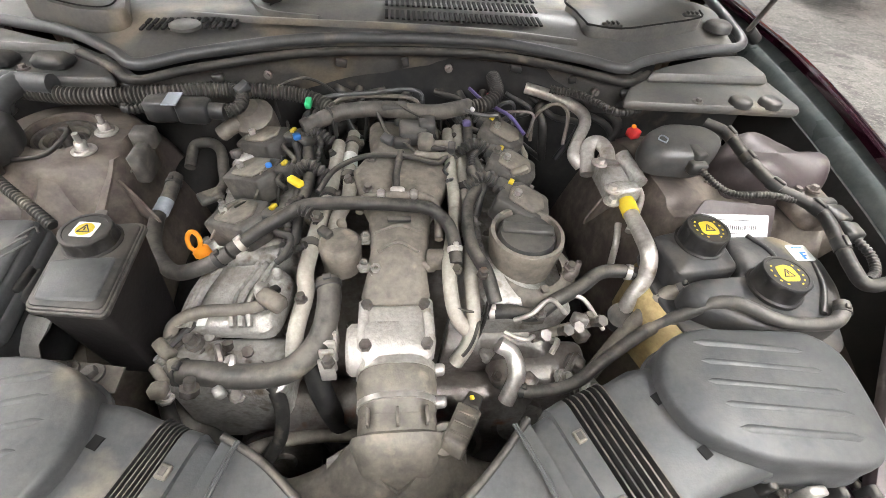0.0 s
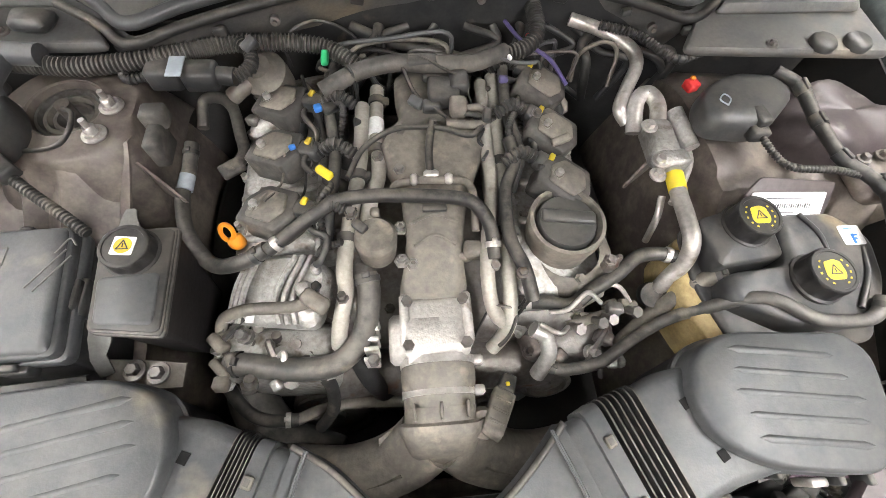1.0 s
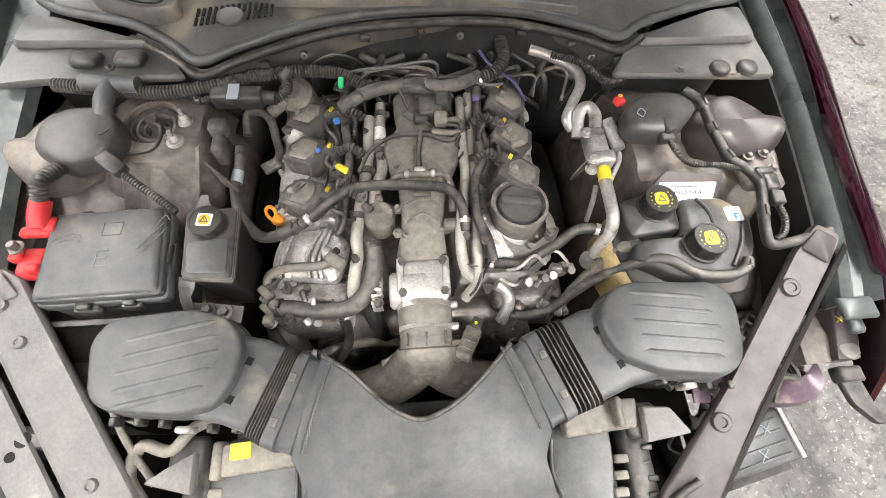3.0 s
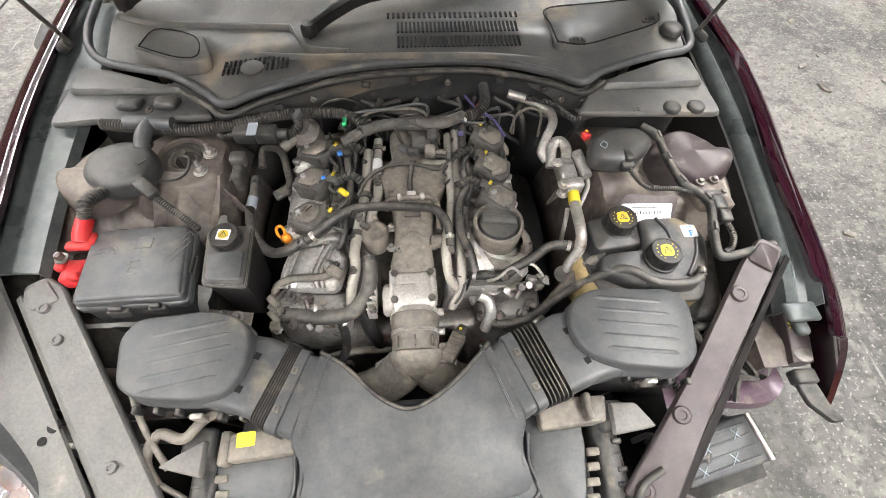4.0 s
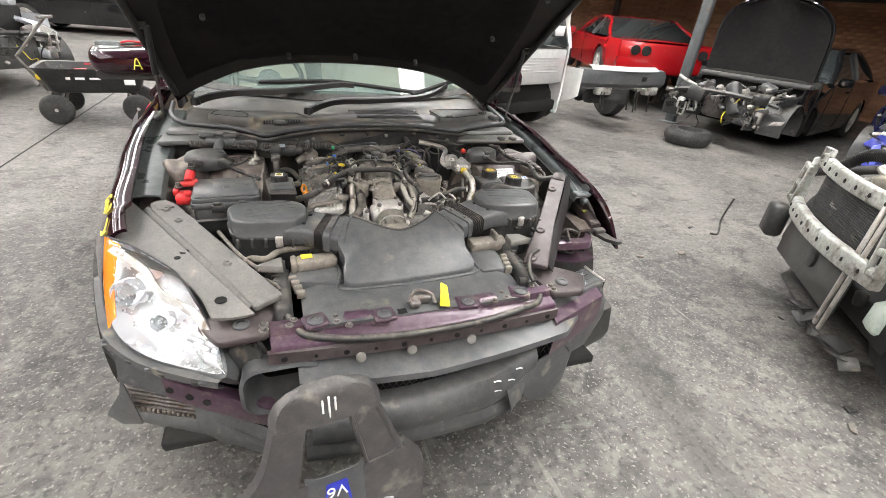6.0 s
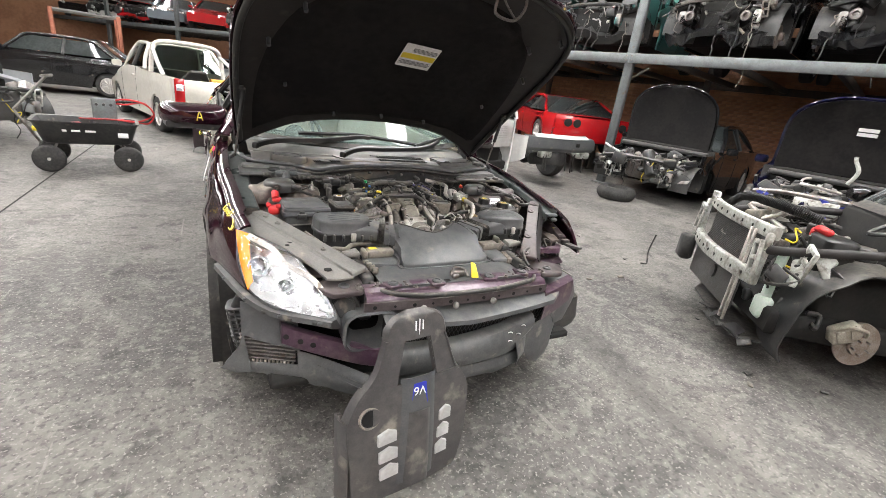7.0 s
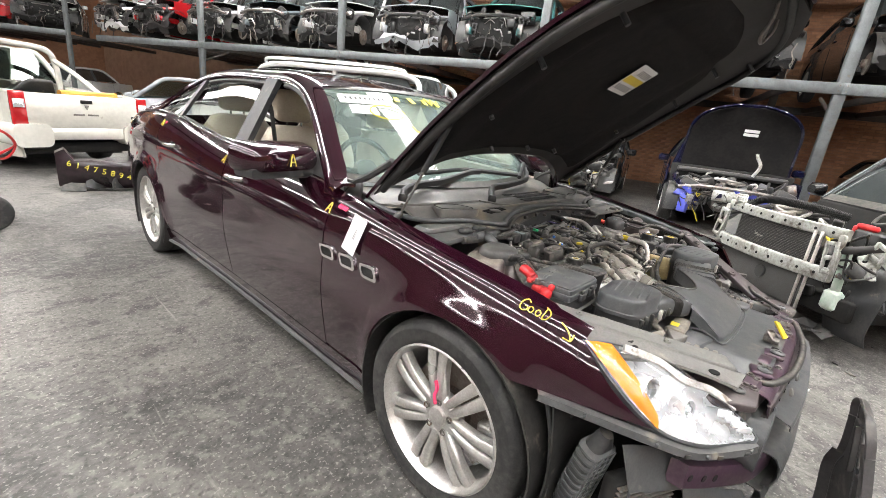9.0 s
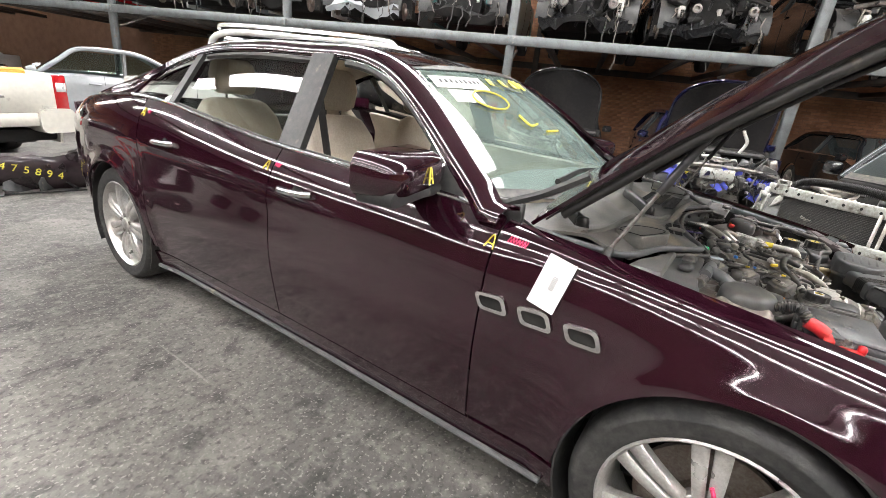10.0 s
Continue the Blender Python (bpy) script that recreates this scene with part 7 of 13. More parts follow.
# intake manifold
s = Shape()
rings = []
for y, x, w, h, z in ((-0.185, 0.016, 0.092, 0.06, 0.745), (-0.165, 0.016, 0.098, 0.07, 0.752), (-0.14, 0.018, 0.088, 0.062, 0.77), (-0.10, 0.022, 0.085, 0.05, 0.79), (-0.04, 0.024, 0.098, 0.05, 0.80), (0.0, 0.026, 0.13, 0.055, 0.80), (0.05, 0.028, 0.17, 0.06, 0.80), (0.08, 0.03, 0.14, 0.055, 0.805),
                      (0.105, 0.03, 0.105, 0.05, 0.81), (0.15, 0.034, 0.125, 0.055, 0.812), (0.19, 0.036, 0.13, 0.05, 0.808), (0.22, 0.036, 0.11, 0.04, 0.795)):
    rings.append([(x + a, y, z + b) for a, b in rounded(w, h, 0.02, 4)])
s.loft(rings)
eng("intake_manifold", s, DUSTY, "dusty brown-black plastic intake manifold")
for pts in ([(-0.01, -0.12, 0.812), (0.02, -0.105, 0.818), (0.05, -0.12, 0.812)], [(-0.015, -0.085, 0.815), (0.022, -0.075, 0.822), (0.055, -0.085, 0.815)]):
    s = Shape()
    s.tube(pts, 0.003, 6)
    eng("moulded_rib", s, DUSTY)
s = Shape()
s.box(0.022, -0.068, 0.827, 0.035, 0.01, 0.006, 0.001)
eng("moulded_tab", s, BLACK)
CASTING = material("pale_cast_aluminium", (0.50, 0.48, 0.45), 0.5, 0.35, (0.40, 0.375, 0.335), 26, 0.7, 0.3, 190, speck=(0.24, 0.20, 0.15), speck_scale=34, speck_amount=0.62)
# throttle body
s = Shape()
s.prism(rounded(0.094, 0.088, 0.012, 3, 0.016, -0.222), 0.69, 0.775, 0.012)
eng("throttle_body", s, CASTING, "cast aluminium throttle body")
for x in (-0.028, 0.060):
    s = Shape()
    s.box(x, -0.215, 0.755, 0.014, 0.075, 0.05, 0.004)
    eng("flange", s, CASTING)
s = Shape()
s.turned([(0.036, -0.07), (0.036, 0.0), (0.030, 0.006), (0, 0.006)], 22, Matrix.Translation((-0.045, -0.232, 0.735)) @ pose(0, 0, 0, 0, -90, 0))
eng("throttle_motor", s, CASTING)
s = Shape()
s.turned([(0.046, -0.05), (0.046, -0.005), (0, -0.005)], 22, Matrix.Translation((-0.03, -0.235, 0.735)) @ pose(0, 0, 0, 0, -90, 0))
eng("motor_collar", s, CASTING)
for k in range(5):
    s = Shape()
    s.box(-0.075 + 0.0, -0.262 + 0.014 * k, 0.738, 0.02, 0.006, 0.05, 0.001)
    eng("motor_fin", s, CASTING)
for p in ((-0.024, -0.19, 0.776), (0.055, -0.19, 0.776), (-0.024, -0.252, 0.776), (0.055, -0.252, 0.776)):
    t = Shape()
    t.turned([(0.008, 0), (0.008, 0.009), (0, 0.009)], 6, Matrix.Translation(p), smooth=False)
    eng("bolt", t, STEEL)
# rubber sleeve with two clamps and the cast elbow
s = Shape()
rings = []
for y, w, h, z in ((-0.262, 0.098, 0.085, 0.728), (-0.272, 0.104, 0.09, 0.727), (-0.285, 0.106, 0.092, 0.724), (-0.300, 0.104, 0.09, 0.72), (-0.312, 0.102, 0.088, 0.716), (-0.335, 0.098, 0.085, 0.705)):
    rings.append([(0.016 + a, y, z + b) for a, b in rounded(w, h, 0.042, 6)])
s.loft(rings)
eng("intake_sleeve", s, DUSTY, "brown dusty rubber intake sleeve")
for y, z, w in ((-0.268, 0.727, 0.107), (-0.308, 0.7175, 0.1045)):
    s = Shape()
    s.loft([[(0.016 + a, y + d, z + b) for a, b in rounded(w, w * 0.86, 0.043, 6)] for d in (-0.0055, 0.0055)])
    eng("hose_clamp", s, PIPE, "bright steel band clamp")
    t = Shape()
    t.box(0.072, y, z + 0.01, 0.016, 0.014, 0.016, 0.003)
    eng("clamp_screw", t, PIPE)
s = Shape()
rings = []
for y, z, w, h, tilt in ((-0.325, 0.708, 0.100, 0.086, 5), (-0.342, 0.703, 0.102, 0.086, 8), (-0.344, 0.702, 0.116, 0.094, 10), (-0.352, 0.698, 0.117, 0.094, 14), (-0.358, 0.690, 0.110, 0.084, 24), (-0.368, 0.672, 0.118, 0.076, 42), (-0.374, 0.650, 0.130, 0.070, 60)):
    mm = Matrix.Translation((0.016, y, z)) @ pose(0, 0, 0, tilt, 0, 0)
    rings.append([mm @ Vector((a, 0, b)) for a, b in rounded(w, h, 0.034, 6)])
s.loft(rings)
eng("intake_elbow", s, DUSTY, "dusty cast intake elbow")
for sgn in (-1, 1):
    s = Shape()
    arm = smooth_line([(0.016 + sgn * 0.022, -0.366, 0.684), (0.016 + sgn * 0.050, -0.384, 0.664), (0.016 + sgn * 0.095, -0.398, 0.642), (0.016 + sgn * 0.150, -0.402, 0.622), (0.016 + sgn * 0.235, -0.390, 0.598)], 5)
    rings = []
    for i, p in enumerate(arm):
        d = (arm[min(i + 1, len(arm) - 1)] - arm[max(i - 1, 0)]).normalized()
        up = Vector((0, -0.35, 1)) - d * d.dot(Vector((0, -0.35, 1)))
        up.normalize()
        side = d.cross(up)
        f = i / (len(arm) - 1)
        rings.append([p + side * a + up * b for a, b in rounded(lerp(0.092, 0.080, f), lerp(0.060, 0.066, f), 0.028, 5)])
    s.loft(rings)
    eng("charge_pipe", s, DUSTY)
    s = Shape()
    s.tube([p + Vector((0, -0.020, 0.022)) for p in arm[6:]], 0.005, 6)
    eng("elbow_seam", s, DUSTY)
    s = Shape()
    s.sheet([[(0.016 + sgn * lerp(0.05, 0.088, q), -0.337 - 0.022 * q - 0.022 * v, 0.690 - 0.012 * v) for q in np.linspace(0, 1, 4)] for v in (0, 1)], 0.005)
    eng("elbow_fin", s, DUSTY)
for k in (-1, 0, 1):
    s = Shape()
    s.box(0.016 + 0.036 * k, -0.334, 0.752, 0.004, 0.022, 0.012, 0.001)
    eng("elbow_tab", s, DUSTY)
# sensor with its plug beside the elbow
vm = Matrix.Translation((0.098, -0.338, 0.712)) @ pose(0, 0, 0, -22, 0, -28)
s = Shape()
s.prism(round_poly([(-0.016, -0.036), (0.014, -0.038), (0.017, 0.030), (-0.017, 0.032)], 0.004, 3), -0.013, 0.013, 0.003, vm)
sensor = eng("pressure_sensor", s, DUSTY, "dusty sensor with a plug")
s = Shape()
s.prism(round_poly([(-0.013, 0.032), (0.013, 0.032), (0.011, 0.062), (-0.010, 0.062)], 0.003, 3), -0.010, 0.011, 0.003, vm)
part("plug", s, BLACK, sensor)
for k in range(3):
    s = Shape()
    s.box(0, -0.022 + 0.018 * k, 0.0135, 0.024, 0.003, 0.002, 0.0005, m=vm)
    part("plug_rib", s, DUSTY, sensor)
s = Shape()
s.turned([(0.021, -0.018), (0.022, 0.0), (0.019, 0.006), (0.010, 0.007), (0.008, 0.004), (0.0, 0.004)], 22, Matrix.Translation((0.074, -0.352, 0.716)) @ pose(0, 0, 0, 15, 0, 0))
part("sensor_cup", s, DUSTY, sensor)
s = Shape()
s.rod((0.074, -0.352, 0.720), (0.074, -0.353, 0.730), 0.006, 8)
part("sensor_screw", s, STEEL, sensor)
s = Shape()
s.box(0.115, -0.302, 0.722, 0.006, 0.006, 0.004, 0.001)
part("sensor_dot", s, YELLOW, sensor)

COIL = material("dusty_coil_plastic", (0.058, 0.055, 0.051), 0.5, 0, (0.15, 0.138, 0.12), 9, 0.7, 0.08, 200, speck=(0.2, 0.175, 0.14), speck_scale=20, speck_amount=0.64)
PIPEDUST = material("dust_coated_pipe", (0.32, 0.30, 0.26), 0.46, 0.25, (0.42, 0.395, 0.345), 10, 0.7, 0.06, 200, speck=(0.14, 0.12, 0.10), speck_scale=22, speck_amount=0.64)
# valve covers with coils
for sgn in (-1, 1):
    cx = -0.205 if sgn < 0 else 0.205
    s = Shape()
    mm = Matrix.Translation((cx, 0.06, 0.735)) @ pose(0, 0, 0, 0, 14 * sgn, 0)
    y0 = -0.155 if sgn < 0 else -0.25
    s.prism(round_poly([(-0.075, y0), (0.075, y0), (0.075, 0.20), (-0.075, 0.20)], 0.02), -0.06, 0.035, 0.012, mm)
    vc = eng("valve_cover", s, ALU, "dusty cast aluminium valve cover")
    for k in range(5):
        t = Shape()
        t.box(0.0, 0.17 - 0.075 * k, 0.036, 0.13, 0.012, 0.012, 0.003, m=mm)
        part("cover_rib", t, ALU, vc)
    t = Shape()
    t.box(-0.07 * sgn, 0.0, 0.036, 0.014, 0.34, 0.010, 0.003, m=mm)
    part("cover_rib", t, ALU, vc)
    for k in range(8):
        t = Shape()
        t.turned([(0.0085, 0), (0.0085, 0.004), (0.0055, 0.004), (0.0055, 0.012), (0, 0.012)], 6, mm @ Matrix.Translation((0.066 * (1 if k % 2 else -1), 0.17 - 0.045 * k, 0.03)), smooth=False)
        eng("bolt", t, ALU)
    coil_y = (0.140, 0.045, -0.060) if sgn < 0 else (0.165, 0.065, -0.030)
    for k, y in enumerate(coil_y):
        xx = -0.200 if sgn < 0 else 0.228
        cm = Matrix.Translation((xx, y, 0.815)) @ pose(0, 0, 0, 0, 14 * sgn, -24 * 1 if sgn < 0 else -28)
        s = Shape()
        s.prism(round_poly([(-0.050, -0.030), (0.020, -0.034), (0.036, -0.004), (0.024, 0.034), (-0.030, 0.036), (-0.052, 0.008)], 0.006, 3), -0.03, 0.016, 0.003, cm)
        coil_ = eng("ignition_coil", s, COIL, "dusty black ignition coil")
        t = Shape()
        t.prism(round_poly([(-0.034, -0.022), (0.010, -0.026), (0.024, -0.002), (0.014, 0.024), (-0.022, 0.026), (-0.038, 0.006)], 0.005, 3), 0.016, 0.021, 0.002, cm)
        part("coil_cap", t, DUSTY, coil_)
        t = Shape()
        t.turned([(0.010, 0), (0.010, 0.003), (0.006, 0.003), (0.006, 0.011), (0.0, 0.011)], 6, cm @ Matrix.Translation((-0.025, -0.005, 0.018)), smooth=False)
        eng("bolt", t, ALU)
        t = Shape()
        sx = 1 if sgn < 0 else -1
        t.box(sx * 0.045, 0.012, 0.004, 0.036, 0.026, 0.022, 0.003, m=cm)
        eng("coil_plug", t, BLACK)
        t = Shape()
        t.box(sx * 0.042, 0.020, 0.0165, 0.008, 0.012, 0.006, 0.001, m=cm)
        eng("plug_lock", t, BADGE, "yellow plug lock")
        a = cm @ Vector((sx * 0.06, 0.012, 0.004))
        t = Shape()
        t.tube([a, a + Vector((sx * 0.022, 0.006, 0.012)), a + Vector((sx * 0.040, 0.0, 0.008)), a + Vector((sx * 0.052, -0.006, 0.0))], 0.0105, 10, 0.007)
        eng("coil_lead", t, RUBBER)
    # the loom that gathers the coil leads
    lx = -0.125 if sgn < 0 else 0.158
    t = Shape()
    t.tube([(lx, 0.21, 0.835), (lx - 0.006, 0.12, 0.828), (lx + 0.004, 0.03, 0.822), (lx - 0.004, -0.05 if sgn < 0 else 0.0, 0.815), (lx - 0.01, -0.10 if sgn < 0 else -0.02, 0.79)], 0.0095, 10)
    eng("coil_loom", t, RUBBER)
# finned heat shield on one head
s = Shape()
hm = Matrix.Translation((-0.205, -0.155, 0.765)) @ pose(0, 0, 0, 10, -10, -8)
s.prism(round_poly([(-0.075, -0.05), (0.06, -0.055), (0.075, 0.03), (0.03, 0.055), (-0.06, 0.05)], 0.02), -0.04, 0.0, 0.01, hm)
eng("heat_shield", s, ALU, "ribbed bright aluminium heat shield")
for k in range(3):
    for pts in ([(-0.068 + 0.007 * k, -0.05, 0.002), (-0.062 + 0.007 * k, 0.0, 0.006), (-0.05 + 0.007 * k, 0.048, 0.002)], [(0.010 + 0.012 * k, -0.05, 0.002), (0.0 + 0.013 * k, -0.01, 0.006), (0.02 + 0.012 * k, 0.05, 0.002)]):
        s = Shape()
        s.tube(pts, 0.0045, 6, m=hm)
        eng("shield_rib", s, ALU)
s = Shape()
s.box(0, 0, 0, 0.012, 0.022, 0.002, 0, m=hm @ Matrix.Translation((-0.035, -0.038, 0.004)))
eng("tag", s, PAPER)
# cam housings in front of both heads: many small castings
rr = random.Random(11)
for sgn, cx, cy in ((-1, -0.21, -0.225), (1, 0.235, -0.215)):
    s = Shape()
    deep = 0.0 if sgn < 0 else 0.055
    s.prism(round_poly([(cx - 0.075, cy - 0.045), (cx + 0.08, cy - 0.055), (cx + 0.085, cy + 0.03), (cx - 0.08, cy + 0.03)], 0.02), 0.55, 0.725 - deep, 0.012)
    eng("cam_housing", s, ALU if sgn < 0 else STEEL, "oily cast cam housing")
    for k in range(22 if sgn < 0 else 12):
        x, y = cx + rr.uniform(-0.085, 0.085), cy + rr.uniform(-0.06, 0.045)
        t = Shape()
        kind = rr.random()
        if kind < 0.45:
            t.turned([(0.012, 0), (0.012, 0.010), (0.0075, 0.010), (0.0075, 0.022), (0.0, 0.022)], 8, Matrix.Translation((x, y, 0.715 - deep + rr.uniform(-0.02, 0.02))) @ pose(0, 0, 0, rr.uniform(-30, 30), rr.uniform(-30, 30), 0))
            eng("plug", t, rr.choice([STEEL, ALU, STEEL]))
        elif kind < 0.75:
            t.box(0, 0, 0, rr.uniform(0.014, 0.035), rr.uniform(0.012, 0.025), rr.uniform(0.012, 0.03), 0.003, m=Matrix.Translation((x, y, 0.728 - deep)) @ pose(0, 0, 0, rr.uniform(-15, 15), rr.uniform(-15, 15), rr.uniform(0, 180)))
            eng("lug", t, rr.choice([ALU, STEEL, DUSTY]))
        else:
            t.tube([(x, y, 0.72 - deep), (x + rr.uniform(-.02, .02), y + rr.uniform(-.02, .02), 0.745 - deep), (x + rr.uniform(-.04, .04), y + rr.uniform(-.04, .04), 0.73 - deep)], 0.005, 6)
            eng("small_pipe", t, rr.choice([PIPE, RUBBER, STEEL]))
# oil filler
om = Matrix.Translation((0.213, -0.097, 0.792))
s = Shape()
s.turned([(0.052, -0.03), (0.054, 0.0), (0.057, 0.028), (0.0555, 0.036), (0.050, 0.037), (0.047, 0.030), (0.046, 0.01)], 40, om, caps=False)
eng("oil_filler", s, DUSTY, "wide dusty oil filler neck")
s = Shape()
s.turned([(0.044, 0.01), (0.044, 0.030), (0.041, 0.035), (0.0, 0.036)], 36, om)
eng("oil_cap", s, DOME, "black oil filler cap")
s = Shape()
s.box(0, 0.004, 0.039, 0.078, 0.020, 0.010, 0.004, m=om @ pose(0, 0, 0, 0, 0, -8))
eng("cap_grip", s, DOME)
s = Shape()
s.turned([(0.075, -0.07), (0.075, -0.03), (0.066, -0.018), (0.05, -0.014)], 28, om @ Matrix.Translation((0.01, -0.02, 0)), caps=False)
eng("filler_base", s, DUSTY)
# vacuum unit
s = Shape()
s.turned([(0.028, -0.04), (0.031, 0.0), (0.031, 0.010), (0.026, 0.016), (0.0, 0.017)], 30, Matrix.Translation((-0.064, -0.100, 0.80)))
s.box(-0.064, -0.063, 0.805, 0.014, 0.014, 0.03, 0.003)
eng("vacuum_capsule", s, DUSTY, "round dusty vacuum capsule")
for p in ((-0.028, -0.085, 0.80), (-0.028, -0.135, 0.795), (-0.012, -0.14, 0.79)):
    t = Shape()
    t.turned([(0.011, 0), (0.011, 0.004), (0.007, 0.004), (0.007, 0.013), (0.004, 0.013), (0.004, 0.008), (0, 0.008)], 6, Matrix.Translation(p), smooth=False)
    eng("bolt", t, ALU)
# dipstick
s = Shape()
ring_ = [(-0.280 + 0.0088 * math.cos(a), -0.070 + 0.006 * math.sin(a), 0.785 + 0.0135 * math.sin(a)) for a in np.linspace(0, 2 * math.pi, 15)]
s.tube(ring_, 0.0036, 8)
s.turned([(0.009, -0.008), (0.0135, -0.002), (0.0135, 0.004), (0.009, 0.009), (0.005, 0.014), (0, 0.014)], 20, Matrix.Translation((-0.272, -0.076, 0.764)) @ pose(0, 0, 0, -38, 14, 0))
eng("dipstick_handle", s, ORANGE, "orange dipstick handle")
s = Shape()
s.rod((-0.274, -0.075, 0.765), (-0.262, -0.10, 0.60), 0.006, 8)
eng("dipstick_tube", s, STEEL)

# rail of small fittings in front of the second head
t = Shape()
t.tube([(0.205, -0.232, 0.752), (0.250, -0.222, 0.754), (0.318, -0.205, 0.752)], 0.0075, 10)
rail_ = eng("fitting_rail", t, DUSTY, "dusty rail with small pipe fittings")
for k, (x, y) in enumerate(((0.212, -0.230), (0.228, -0.228), (0.246, -0.223), (0.262, -0.219), (0.280, -0.215), (0.300, -0.210))):
    t = Shape()
    up = (1, -1, 1, 1, -1, 1)[k]
    t.rod((x, y, 0.752), (x + 0.004, y - 0.012 * up, 0.752 + 0.020 * up), 0.0065, 8)
    t.rod((x + 0.004, y - 0.012 * up, 0.752 + 0.020 * up), (x + 0.005, y - 0.015 * up, 0.752 + 0.027 * up), 0.0085, 6)
    part("fitting", t, (STEEL, DUSTY, COIL)[k % 3], rail_)
for pts in ([(0.180, -0.215, 0.772), (0.200, -0.218, 0.790), (0.232, -0.196, 0.792), (0.258, -0.205, 0.770)], [(0.165, -0.230, 0.765), (0.188, -0.246, 0.770), (0.206, -0.235, 0.760)], [(0.262, -0.180, 0.780), (0.290, -0.186, 0.776), (0.322, -0.215, 0.740)]):
    t = Shape()
    t.tube(pts, 0.0035, 8)
    part("small_pipe", t, PIPE, rail_)
